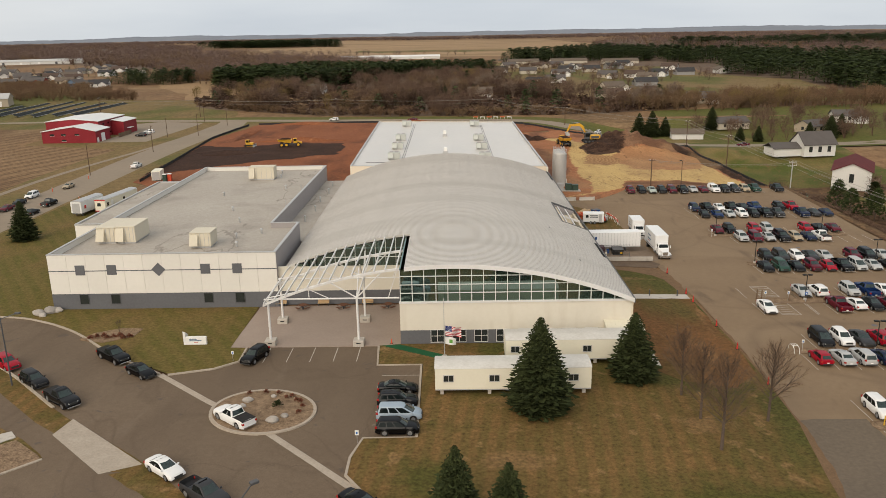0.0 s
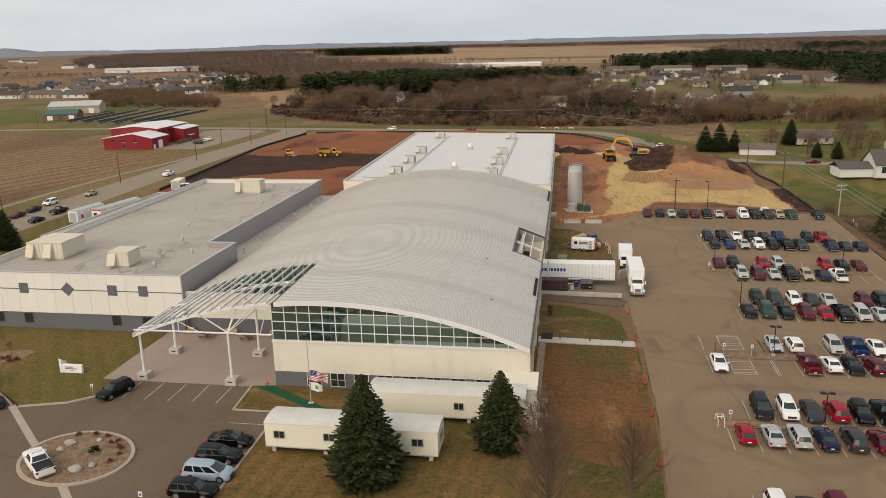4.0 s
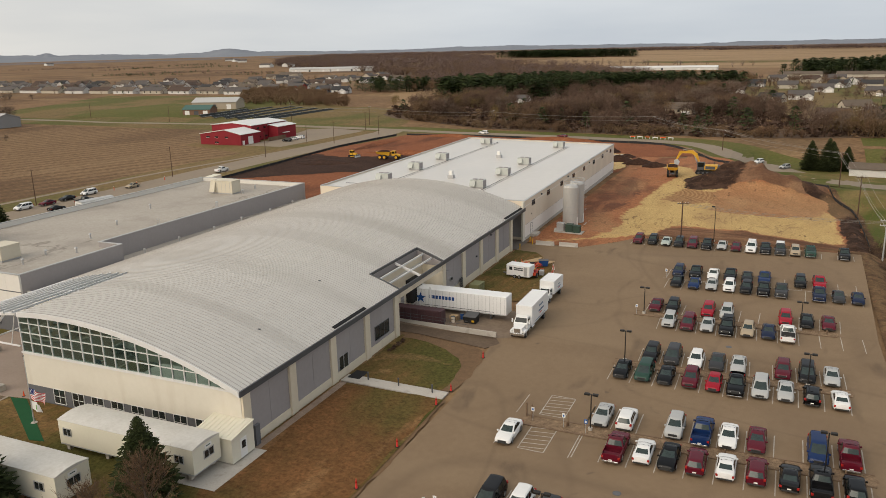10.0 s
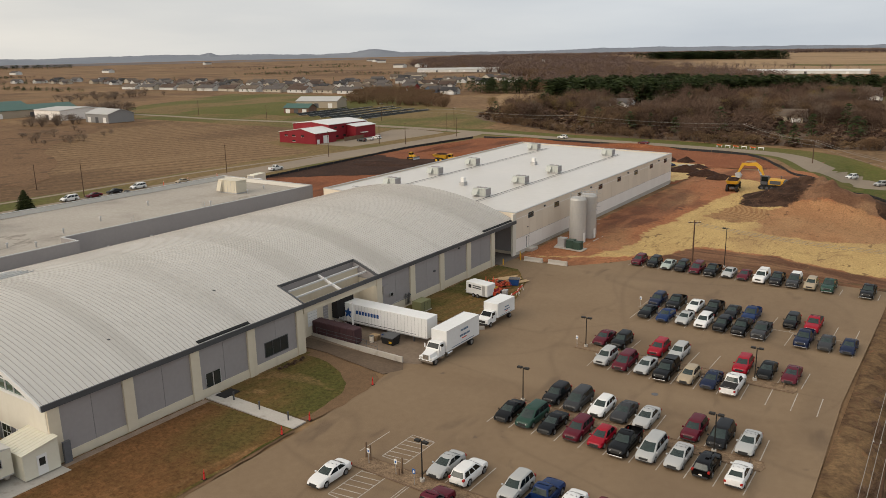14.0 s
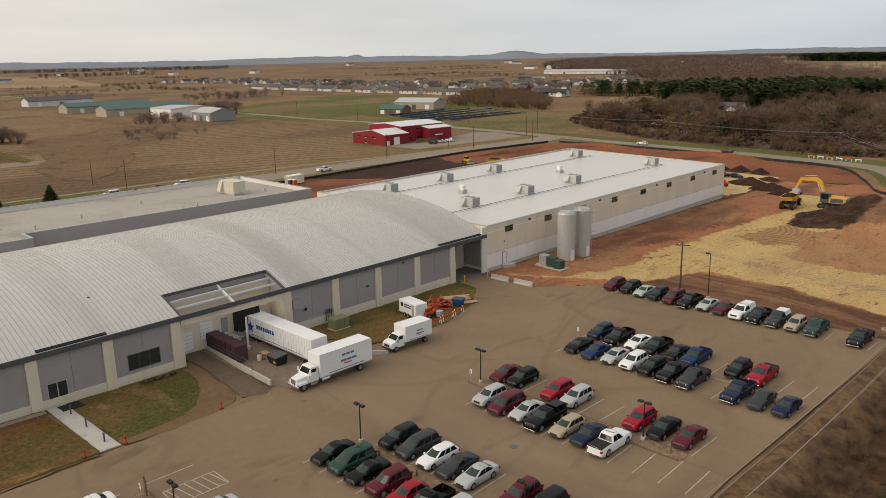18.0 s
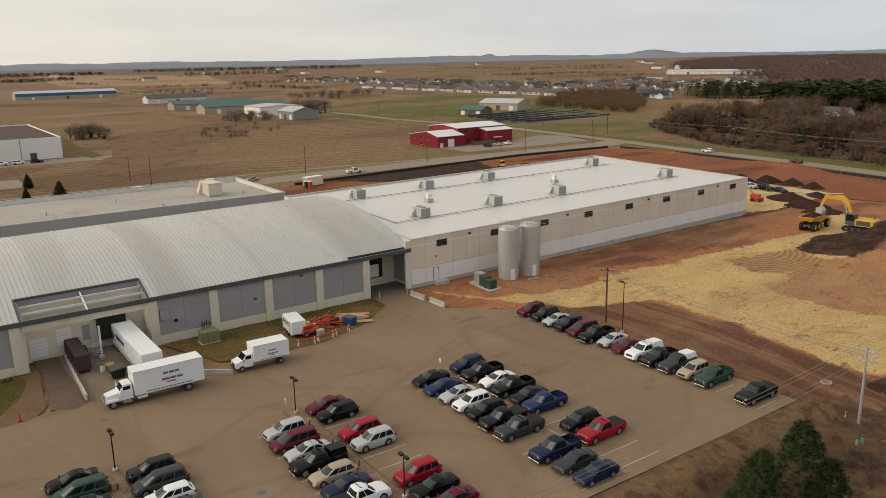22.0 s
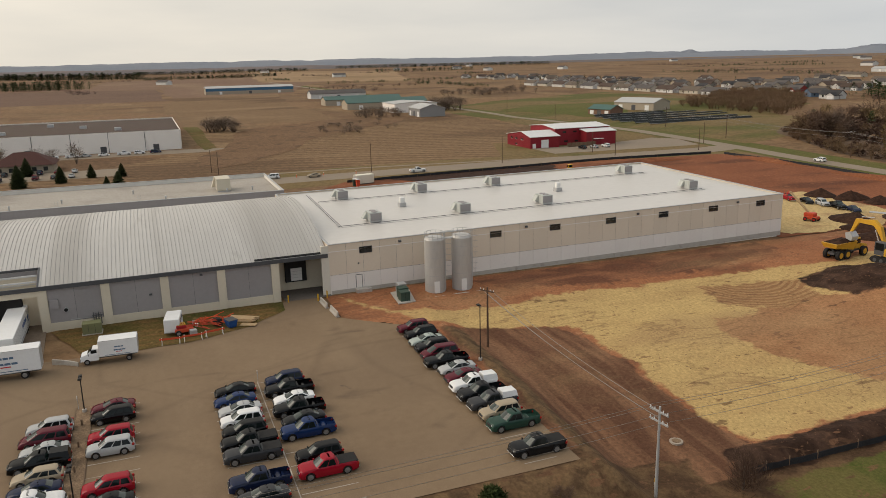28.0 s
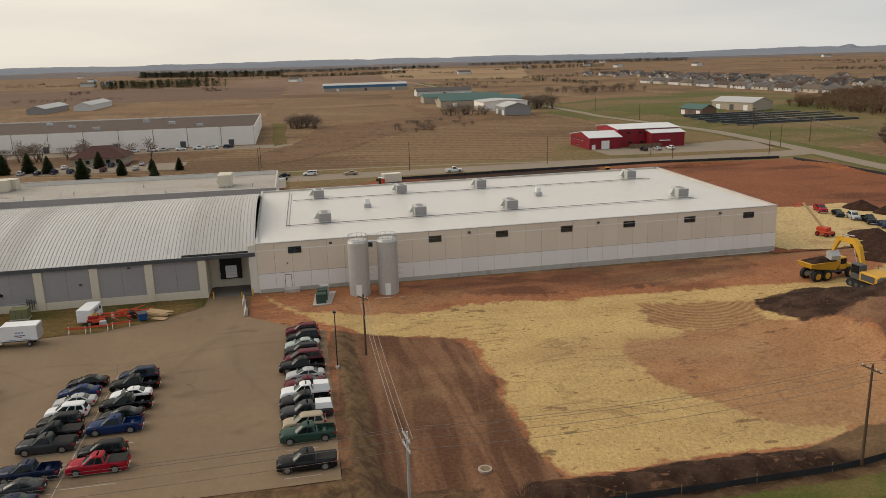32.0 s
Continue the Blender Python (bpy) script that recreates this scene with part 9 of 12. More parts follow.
# ---------------------------------------------------------------- front: office trailers, plaza furniture, sign, flag
def office_trailer(x0, x1, y0, y1, label, windows, z0=0.75, z1=3.35):
    t = thing("office_trailer", pose(x0, y0, 0.09), label, "office trailer", "office trailers")
    L, W = x1 - x0, y1 - y0
    part("siding", Geo().box(0, 0, z0, L, W, z1), TRAILERW, t, "cream metal siding")
    n = 14
    ring = lambda x: [(x, W * i / 6 * 1.02 - W * 0.01, z1 + 0.02 + 0.28 * math.sin(math.pi * i / 6)) for i in range(7)] + [(x, W * 1.01, z1), (x, -W * 0.01, z1)]
    part("roof", Geo().loft([ring(-0.06), ring(L + 0.06)]), TRAILERR, t, "weathered white curved roof")
    for i in range(int(L / 0.6)):
        for yy in (-0.012, W + 0.004):
            pass
    part("skirt_rail", Geo().box(0, -0.02, z0 - 0.12, L, W + 0.02, z0), GALV, t)
    for x in (0.8, L * 0.35, L * 0.65, L - 0.8):
        for y in (0.4, W - 0.4):
            part("pier", Geo().box(x - 0.2, y - 0.2, 0, x + 0.2, y + 0.2, z0 - 0.12), CONC, t)
    part("axle_shadow_box", Geo().box(L * 0.45, 0.5, 0.25, L * 0.55, W - 0.5, z0 - 0.12), DARKGREY, t)
    for kind, u, w in windows:
        if kind == "s":
            window(t, u, z0 + 1.0, w, 0.75, 0.0, 2, 1, GALV, WINDOWD, "x", -1)
        elif kind == "e":
            window(t, u, z0 + 1.0, w, 0.75, L, 2, 1, GALV, WINDOWD, "y", 1)
            part("notice", Geo().box(L, u - 0.5, z0 + 1.95, L + 0.02, u + 0.5, z0 + 2.35), WHITEP, t, "white notice plate")
            part("notice_bar", Geo().box(L + 0.02, u - 0.3, z0 + 2.1, L + 0.028, u + 0.3, z0 + 2.2), GREENM, t)
    return t


office_trailer(-2.6, 15.8, 84.0, 87.8, "long cream office trailer on piers with a curved white roof", [("s", 1.6, 1.1), ("s", 7.0, 1.1), ("s", 16.3, 1.1), ("e", 1.9, 1.4)])
office_trailer(6.3, 24.0, 92.5, 96.4, "long cream office trailer on piers close to the hall", [("s", 1.2, 1.0), ("s", 10.4, 1.0), ("s", 16.0, 1.0), ("e", 2.2, 1.3)])
shd = thing("entry_shed", pose(20.4, 96.5, 0.09), "cream entry shed joining the trailer to the hall", "shed")
part("wall", Geo().loft([[(0, 0, 0), (4.7, 0, 0), (4.7, 3.55, 0), (0, 3.55, 0)], [(0, 0, 2.65), (4.7, 0, 2.65), (4.7, 3.55, 3.2), (0, 3.55, 3.2)]]), TRAILERW, shd)
part("roof", Geo().loft([[(-0.15, -0.15, 2.66), (4.85, -0.15, 2.66), (4.85, 3.6, 3.24), (-0.15, 3.6, 3.24)], [(-0.15, -0.15, 2.74), (4.85, -0.15, 2.74), (4.85, 3.6, 3.32), (-0.15, 3.6, 3.32)]]), TRAILERW, shd)
for i in range(9):
    part("roof_rib", Geo().beam((0.1 + 0.56 * i, -0.12, 2.76), (0.1 + 0.56 * i, 3.55, 3.33), 0.04, 0.05), TRAILERW, shd)
sdoor = part("door", Geo().box(4.7, 1.3, 0.05, 4.75, 2.3, 2.1), WHITEP, shd, "white entry door")
part("door_window", Geo().box(4.75, 1.5, 1.0, 4.765, 2.1, 1.8), WINDOWD, sdoor)
tagged(part("entry_slab", Geo().box(21.5, 91.6, -0.05, 26.4, 99.9, 0.13), CONC), "grey concrete slab at the entry shed", "pavement", "", "structure")
tagged(part("gravel_strip", Geo().box(24.6, 100.0, -0.05, 25.5, 117.8, 0.10), GRAVEL), "narrow gravel strip along the hall wall", "gravel", "", "structure")
tagged(part("corner_door", Geo().box(24.63, 100.35, 0.1, 24.9, 101.1, 2.4), DARKB), "dark steel side panel", "panel", "", "structure")
tagged(part("green_carpet", Geo().prism([(-10.2, 99.3), (-7.9, 99.7), (3.2, 92.9), (1.4, 92.5)], 0.06, 0.13), mat("green_turf", (0.010, 0.066, 0.024), (0.013, 0.08, 0.03), 0.9, s1=1, s2=12)), "green outdoor carpet over the lawn", "carpet", "", "structure")
cn = thing("traffic_cone", pose(-9.0, 100.2, 0.06), "small orange traffic cone on the plaza", "cone", "traffic cones")
part("base", Geo().box(-0.17, -0.17, 0, 0.17, 0.17, 0.04), BLACK, cn)
part("body", Geo().cyl(0, 0, 0.04, 0.7, 0.12, 0.03, n=12), ORANGE, cn)

fp = thing("flagpole", pose(-1.6, 95.6, 0.09), "slender silver flagpole with two flags on the lawn", "flagpole")
part("pole", Geo().cyl(0, 0, 0, 8.0, 0.07, 0.04, n=10), GALV, fp)
part("ball", Geo().cyl(0, 0, 8.0, 8.15, 0.08, 0.05, n=10), CHROME, fp)
part("base", Geo().cyl(0, 0, 0, 0.08, 0.35, n=14), CONC, fp)


def cloth(x, z, u, v):
    """A point of a flag that hangs in a light wind."""
    return (x + u * 0.93, 0.22 * math.sin(u * 3.4 + v * 1.5) * min(1, u), z - v - 0.16 * u - 0.05 * math.sin(u * 4))


FRED, FBLUE, FWHITE = mat("flag_red", (0.42, 0.02, 0.03), (0.36, 0.02, 0.03), 0.8), mat("flag_blue", (0.02, 0.03, 0.13), (0.02, 0.03, 0.11), 0.8), mat("flag_white", (0.72, 0.71, 0.69), (0.66, 0.65, 0.63), 0.8)
def flag_piece(u0, u1, v0, v1, x, z, m, parent, y=0.0, name="stripe"):
    n = max(2, int((u1 - u0) / 0.15))
    g = Geo()
    g.add([(lambda p: (p[0], p[1] + y + dy, p[2]))(cloth(x, z, u0 + (u1 - u0) * i / n, v)) for dy in (0, 0.012) for v in (v0, v1) for i in range(n + 1)],
          [(i, i + 1, n + 2 + i, n + 1 + i) for i in range(n)] + [(2 * n + 2 + i, 2 * n + 3 + i, 3 * n + 4 + i, 3 * n + 3 + i) for i in range(n)])
    return part(name, g, m, parent)


flag = thing("national_flag", pose(-1.55, 95.6, 0.09), "red, white and blue striped flag blowing from the pole", "flag")
for i in range(13):
    h = 1.35 / 13
    flag_piece(0.0 if i > 6 else 0.95, 2.3, i * h, (i + 1) * h, 0.06, 4.3, FRED if i % 2 == 0 else FWHITE, flag)
flag_piece(0.0, 0.95, 0, 7 * 1.35 / 13, 0.06, 4.3, FBLUE, flag, name="canton")
for r in range(4):
    for c in range(5):
        p = cloth(0.06, 4.3, 0.12 + 0.18 * c, 0.1 + 0.16 * r)
        part("star", Geo().box(p[0] - 0.03, p[1] - 0.02, p[2] - 0.03, p[0] + 0.03, p[1] - 0.012, p[2] + 0.03), FWHITE, flag)
flag2 = thing("white_flag", pose(-1.55, 95.6, 0.09), "small white flag with a green emblem on the pole", "flag")
flag_piece(0.0, 1.55, 0, 1.0, 0.06, 2.75, FWHITE, flag2, name="cloth")
flag_piece(0.55, 1.05, 0.3, 0.75, 0.06, 2.75, mat("leaf_green_print", (0.12, 0.3, 0.06), (0.1, 0.27, 0.05), 0.8), flag2, y=-0.014, name="emblem")

sg = thing("entrance_sign", pose(-36.5, 100.8, 0.08), "low white entrance sign with a raised side wing on the lawn", "sign")
part("slab", Geo().bbox(-1.4, -0.2, 0, 1.6, 0.2, 1.15, 0.04), WHITEP, sg)
part("wing", Geo().loft([[(-1.6, -0.25, 0), (-1.3, -0.25, 0), (-1.3, 0.9, 0), (-1.6, 0.9, 0)], [(-1.6, -0.25, 2.0), (-1.3, -0.25, 1.9), (-1.3, 0.9, 1.2), (-1.6, 0.9, 1.2)]]), WHITEP, sg)
for k, (a, b) in enumerate(((-0.8, 0.3), (-0.8, 0.9))):
    part("print", Geo().box(a, -0.22, 0.75 - 0.22 * k, b, -0.2, 0.87 - 0.22 * k), SLATE, sg)
part("print", Geo().box(-0.2, -0.22, 0.3, 0.4, -0.2, 0.36), REDP, sg)
small_sign(-29.6, 94.8, 1.5, 0.35, 0.45, WHITEP, "small white sign by the drive")
small_sign(-10.6, 73.2, 1.5, 0.4, 0.55, WHITEP, "small white sign at the kerb corner")
BENCHW = mat("brown_bench_wood", (0.15, 0.07, 0.04), (0.11, 0.05, 0.03), 0.8)
for x in (-27.8, -21.0, -14.0):
    b = thing("bench", pose(x, 116.2, 0.06), "wooden bench against the plaza wall", "bench", "plaza benches")
    part("seat", Geo().box(-0.9, -0.25, 0.42, 0.9, 0.2, 0.48), LUMBER, b)
    part("backrest", Geo().box(-0.9, 0.2, 0.5, 0.9, 0.26, 0.9), LUMBER, b)
    for sx in (-0.8, 0.8):
        part("leg", Geo().box(sx - 0.04, -0.22, 0, sx + 0.04, 0.2, 0.42), DARKGREY, b)
for x in (-24.0, -17.6, -10.6):
    t = thing("picnic_table", pose(x, 114.6, 0.06), "round brown picnic table with curved benches", "picnic table", "plaza tables")
    part("tabletop", Geo().cyl(0, 0, 0.7, 0.76, 0.65, n=16), BENCHW, t)
    part("pedestal", Geo().cyl(0, 0, 0, 0.7, 0.12, n=10), DARKGREY, t)
    for i in range(4):
        a = math.pi / 4 + i * math.pi / 2
        part("seat", Geo().beam((1.05 * math.cos(a) - 0.45 * math.sin(a), 1.05 * math.sin(a) + 0.45 * math.cos(a), 0.43), (1.05 * math.cos(a) + 0.45 * math.sin(a), 1.05 * math.sin(a) - 0.45 * math.cos(a), 0.43), 0.3, 0.05), BENCHW, t)
        part("seat_arm", Geo().beam((0, 0, 0.3), (1.05 * math.cos(a), 1.05 * math.sin(a), 0.38), 0.06), DARKGREY, t)


def boulder(x, y, z, r, seed):
    n, k = 9, 6
    v = []
    for j in range(k + 1):
        th = math.pi * j / k
        for i in range(n):
            ph = 2 * math.pi * i / n
            d = Vector((math.sin(th) * math.cos(ph), math.sin(th) * math.sin(ph), math.cos(th)))
            w = r * (1 + 0.35 * noise.noise(d * 1.3 + Vector((seed, 0, 0))))
            v.append((d.x * w * 1.2, d.y * w, max(-0.1, d.z * w * 0.75 + r * 0.35)))
    f = [(j * n + i, j * n + (i + 1) % n, (j + 1) * n + (i + 1) % n, (j + 1) * n + i) for j in range(k) for i in range(n)]
    return tagged(part("boulder", Geo().add(v, f), STONE, at=pose(x, y, z), smooth=50), "rounded pale boulder beside the planting", "boulder", "boulders")


for i, (x, y, r) in enumerate(((-65.2, 113.6, 0.8), (-64.0, 114.6, 0.9), (-63.0, 115.0, 0.7), (-64.3, 112.9, 0.5))):
    boulder(x, y, 0.08, r, i)
for i, (x, y, r) in enumerate(((-24.6, 83.0, 0.5), (-20.6, 78.0, 0.6), (-19.5, 79.0, 0.4), (-24.9, 81.6, 0.35), (-21.8, 84.0, 0.3))):
    boulder(x, y, 0.1, r, i + 10)
tagged(part("shrub_bed", Geo().prism(rough_edge([(-54, 103), (-50, 101.6), (-46.5, 104), (-46.2, 107), (-49.5, 107.5), (-53, 105.5)], 0.8, 0.2, 5), -0.05, 0.11), MULCH), "small mulch bed on the lawn", "planting bed", "", "structure")
SHRUB = mat("brown_shrub", (0.15, 0.055, 0.035), (0.21, 0.09, 0.05), 0.95, s1=1, s2=8, island=0.3)


def shrub(x, y, z, r, m, seed, label):
    rnd = random.Random(seed)
    g = Geo()
    for i in range(90):
        a, b = rnd.uniform(0, 6.28), rnd.uniform(0.15, 1.5)
        d = Vector((math.cos(a) * math.cos(b), math.sin(a) * math.cos(b), math.sin(b)))
        p = d * r * rnd.uniform(0.5, 1.0)
        s_ = Vector((rnd.uniform(-1, 1), rnd.uniform(-1, 1), rnd.uniform(-1, 1))).normalized() * r * 0.16
        g.add([p * 0.35, p + s_, p * 1.05 - s_ * 0.5], [(0, 1, 2)])
    o = part("shrub", g, m, at=pose(x, y, z))
    return tagged(o, label, "shrub", "shrubs")


for i, (x, y) in enumerate(((-24.9, 84.9), (-23.0, 85.2), (-21.4, 84.9), (-19.6, 84.0), (-18.4, 82.7), (-17.9, 81.4), (-18.1, 80.0), (-18.9, 83.0), (-20.2, 83.6))):
    shrub(x, y, 0.12, 0.45, SHRUB, i, "low rust-brown shrub in the planting bed")
for i in range(8):
    shrub(-52.5 + 0.8 * i, 103.3 + 0.4 * (i % 3), 0.1, 0.6, SHRUB, 40 + i, "low rust-brown shrub in the mulch bed")
shrub(-20.8, 81.6, 0.12, 0.8, NEEDLE, 60, "low green juniper in the planting bed")
for i in range(7):
    shrub(25.6 + 0.25 * (i % 2), 129.0 + 0.7 * i, 0.07, 0.45, TWIG, 70 + i, "low bare shrub along the hall wall")

# ---------------------------------------------------------------- trees
def spruce_mesh(h, r, seed, levels=46, per=17, droop=0.35):
    """Needle sprays of a spruce: tapering whorls of drooping, forked branches."""
    rnd = random.Random(seed)
    v, f = [], []
    for k in range(levels):
        t = k / levels
        z = h * (0.06 + 0.93 * t)
        rad = r * min(1.0, 0.72 + t * 1.6) * (1 - t) ** 0.72 * (1 + 0.1 * math.sin(k * 1.7)) + 0.08
        n = max(5, int(per * (1 - 0.62 * t)))
        for i in range(n):
            a = 2 * math.pi * (i + rnd.random() * 0.8) / n + k * 0.7
            L = rad * rnd.uniform(0.72, 1.1)
            w = 0.11 * L + 0.09
            ca, sa = math.cos(a), math.sin(a)
            for q in range(7):
                u0, u1 = 0.15 + 0.115 * q, 0.33 + 0.115 * q
                ww = w * (1.15 - 0.1 * q) * rnd.uniform(0.6, 1.3)
                da = rnd.uniform(-0.3, 0.3)
                c2, s2 = math.cos(a + da), math.sin(a + da)
                zz = lambda u: z - droop * L * u + 0.22 * L * u * u + rnd.uniform(-0.06, 0.06)
                o = len(v)
                tip = (c2 * L * u1 * 1.06, s2 * L * u1 * 1.06, zz(u1) - 0.04)
                v += [(ca * L * u0, sa * L * u0, zz(u0) + 0.05), (c2 * L * (u0 + u1) / 2 - s2 * ww, s2 * L * (u0 + u1) / 2 + c2 * ww, zz((u0 + u1) / 2) - 0.1), tip, (c2 * L * (u0 + u1) / 2 + s2 * ww, s2 * L * (u0 + u1) / 2 - c2 * ww, zz((u0 + u1) / 2) - 0.1)]
                f += [(o, o + 1, o + 2), (o, o + 2, o + 3)]
    me = bpy.data.meshes.new("crown")
    me.from_pydata(v, [], f)
    me.materials.append(NEEDLE)
    return me


def spruce(x, y, z, h, r, me, label="dark green spruce on the dry lawn", s=1.0, turn=0, group="spruces"):
    t = thing("spruce_tree", pose(x, y, z, 0, 0, turn), label, "tree", group)
    part("trunk", Geo().cyl(0, 0, -0.2, h * 0.95, 0.03 * h * 0.55, 0.02, n=8), BARK, t)
    c = part("crown", me, None, t, at=Matrix.Diagonal((s, s, s, 1)))
    return t


S1 = spruce_mesh(11.3, 4.2, 1, 58, 25)
S2 = spruce_mesh(8.8, 3.45, 2, 48, 22)
S3 = spruce_mesh(7.0, 2.6, 3, 40, 18)
spruce(9.3, 80.3, 0.09, 11.3, 4.0, S1, "tall dark green spruce on the dry lawn")
spruce(21.8, 88.1, 0.09, 8.7, 3.5, S2, "dark green spruce beside the office trailer")
spruce(-0.3, 59.8, 0.09, 7.0, 2.4, S3, "young dark green spruce near the street", 1.05)
spruce(4.2, 57.6, 0.09, 7.0, 2.4, S3, "young dark green spruce near the street", 1.0, 70)
spruce(-92.5, 160.5, 0.08, 8.4, 3.4, S2, "broad dark spruce on the west lawn", 1.0, 20)
FARSP = [(-141, 141, 6), (-135, 129, 8), (-150, 150, 5), (-156, 112, 7), (-160, 104, 8), (-148, 160, 5), (-122, 156, 4), (-165, 128, 7), (-158, 96, 8), (79.5, 315.5, 11), (84.5, 315, 12), (90, 316, 9), (113.5, 334, 11), (119.5, 296, 7), (113.8, 299, 6.5), (147, 300, 10), (139, 298, 8), (150, 306, 9), (86, 322, 10), (156, 312, 9)]
for i, (x, y, h) in enumerate(FARSP):
    spruce(x, y, GZ, h, 2.8, S2, "dark green spruce in a far garden", h / 9.0, 37 * i, "far spruces")


def pine_mesh(seed):
    """An irregular pine crown: tufts of needles on open limbs."""
    rnd = random.Random(seed)
    v, f = [], []
    for k in range(230):
        t = rnd.random() ** 0.8
        z = 1.2 + 6.6 * t
        rad = 2.9 * (1 - t) ** 0.6 * rnd.uniform(0.35, 1.0) + 0.15
        a = rnd.uniform(0, 6.28)
        c = Vector((rad * math.cos(a), rad * math.sin(a), z + rnd.uniform(-0.3, 0.3)))
        for q in range(26):
            d = Vector((rnd.gauss(0, 1), rnd.gauss(0, 1), rnd.gauss(0.3, 0.8))).normalized()
            s_ = d.orthogonal().normalized() * 0.05
            o = len(v)
            p = c + d * rnd.uniform(0.0, 0.15)
            v += [p - s_, p + s_, p + d * rnd.uniform(0.3, 0.55)]
            f.append((o, o + 1, o + 2))
    me = bpy.data.meshes.new("crown")
    me.from_pydata(v, [], f)
    me.materials.append(PINEM)
    return me


P1, P2 = pine_mesh(5), pine_mesh(6)
for i, (x, y, s_) in enumerate(((96.2, 192.5, 0.95), (96.3, 185.8, 0.85), (99, 179.5, 0.95), (100.5, 172.5, 0.9), (102, 186.5, 1.0), (100.5, 164, 0.85))):
    z = site_height(x, y) - 0.1
    t = thing("pine_tree", pose(x, y, z, 0, 0, 50 * i), "bushy green pine on the scrubby bank", "tree", "bank pines")
    part("trunk", Geo().cyl(0, 0, -0.2, 6.5 * s_, 0.14, 0.04, n=7), BARK, t)
    g = Geo()
    rnd = random.Random(i)
    for k in range(14):
        a, zz = rnd.uniform(0, 6.28), rnd.uniform(1.2, 6) * s_
        g.tube((0, 0, zz), (1.8 * s_ * math.cos(a) * (1 - zz / 9), 1.8 * s_ * math.sin(a) * (1 - zz / 9), zz + 0.4), 0.04, 0.015, n=4)
    part("limb_work", g, BARK, t)
    part("crown", P1 if i % 2 else P2, None, t, at=Matrix.Diagonal((1.15 * s_, 1.15 * s_, s_, 1)))


def bare_tree_geo(h, seed, depth=5, spread=0.55, thin=1.0):
    rnd = random.Random(seed)
    g = Geo()

    def grow(p, d, L, r, k):
        q = p + d * L
        if k <= 1:
            s_ = d.orthogonal().normalized() * max(r, 0.012 * thin)
            g.add([p - s_, p + s_, q], [(0, 1, 2)])
        else:
            g.tube(p, q, r, r * 0.68, n=5 if k > 3 else 3)
        if k == 0:
            return
        for i in range(3 if k > 1 else 4):
            ax = Vector((rnd.gauss(0, 1), rnd.gauss(0, 1), rnd.gauss(0, 0.6)))
            nd = (d + ax.normalized() * spread * rnd.uniform(0.6, 1.2)).normalized()
            nd.z = max(nd.z, -0.1) + 0.12
            st = p.lerp(q, rnd.uniform(0.55, 1.0))
            grow(st, nd.normalized(), L * rnd.uniform(0.62, 0.84), r * 0.6, k - 1)
    grow(Vector((0, 0, -0.1)), Vector((0, 0, 1)), h * 0.3, h * 0.015, depth)
    return g


def lawn_tree_geo(h, seed):
    """A bare maple: straight leader, rising side branches and a haze of fine twigs."""
    rnd = random.Random(seed)
    wood, twigs = Geo(), Geo()
    lean = Vector((rnd.uniform(-0.03, 0.03), rnd.uniform(-0.03, 0.03), 1))
    for k in range(6):
        a, b = k / 6, (k + 1) / 6
        wood.tube(lean * (h * 0.93 * a - 0.1 * (k == 0)), lean * (h * 0.93 * b), h * 0.0165 * (1 - a) ** 0.8 + 0.012, h * 0.0165 * (1 - b) ** 0.8 + 0.012, n=7)

    def sprig(p, d, L, n):
        for _ in range(n):
            nd = (d + Vector((rnd.gauss(0, 0.38), rnd.gauss(0, 0.38), rnd.gauss(0.1, 0.25)))).normalized()
            l_ = L * rnd.uniform(0.5, 1.1)
            s_ = nd.orthogonal().normalized() * 0.011
            twigs.add([p - s_, p + s_, p + nd * l_], [(0, 1, 2)])
    for k in range(34):
        t = 0.27 + 0.68 * (k + rnd.random()) / 34
        a = 2.4 * k + rnd.uniform(-0.5, 0.5)
        out = 1.05 - 0.62 * t + rnd.uniform(-0.15, 0.15)
        d = Vector((math.cos(a) * out, math.sin(a) * out, 1 - 0.25 * out)).normalized()
        L = h * (0.50 * (1 - t) ** 0.7 + 0.07) * rnd.uniform(0.75, 1.1)
        p, r = lean * (h * 0.93 * t), 0.013 + 0.0055 * h * (1 - t)
        for s_ in range(4):
            q = p + d * (L / 4)
            wood.tube(p, q, r, r * 0.72, n=4)
            for _ in range(3):
                sd = (d + Vector((rnd.gauss(0, 0.45), rnd.gauss(0, 0.45), rnd.gauss(0.15, 0.3)))).normalized()
                sl = L * rnd.uniform(0.22, 0.42)
                st = p.lerp(q, rnd.random())
                wood.tube(st, st + sd * sl, 0.014, 0.007, n=3)
                for u in (0.35, 0.65, 1.0):
                    sprig(st + sd * sl * u, sd, sl * 0.7, 4)
            p, r = q, r * 0.72
            d = (d + Vector((rnd.gauss(0, 0.09), rnd.gauss(0, 0.09), 0.06))).normalized()
        sprig(p, d, L * 0.25, 6)
    return wood, twigs


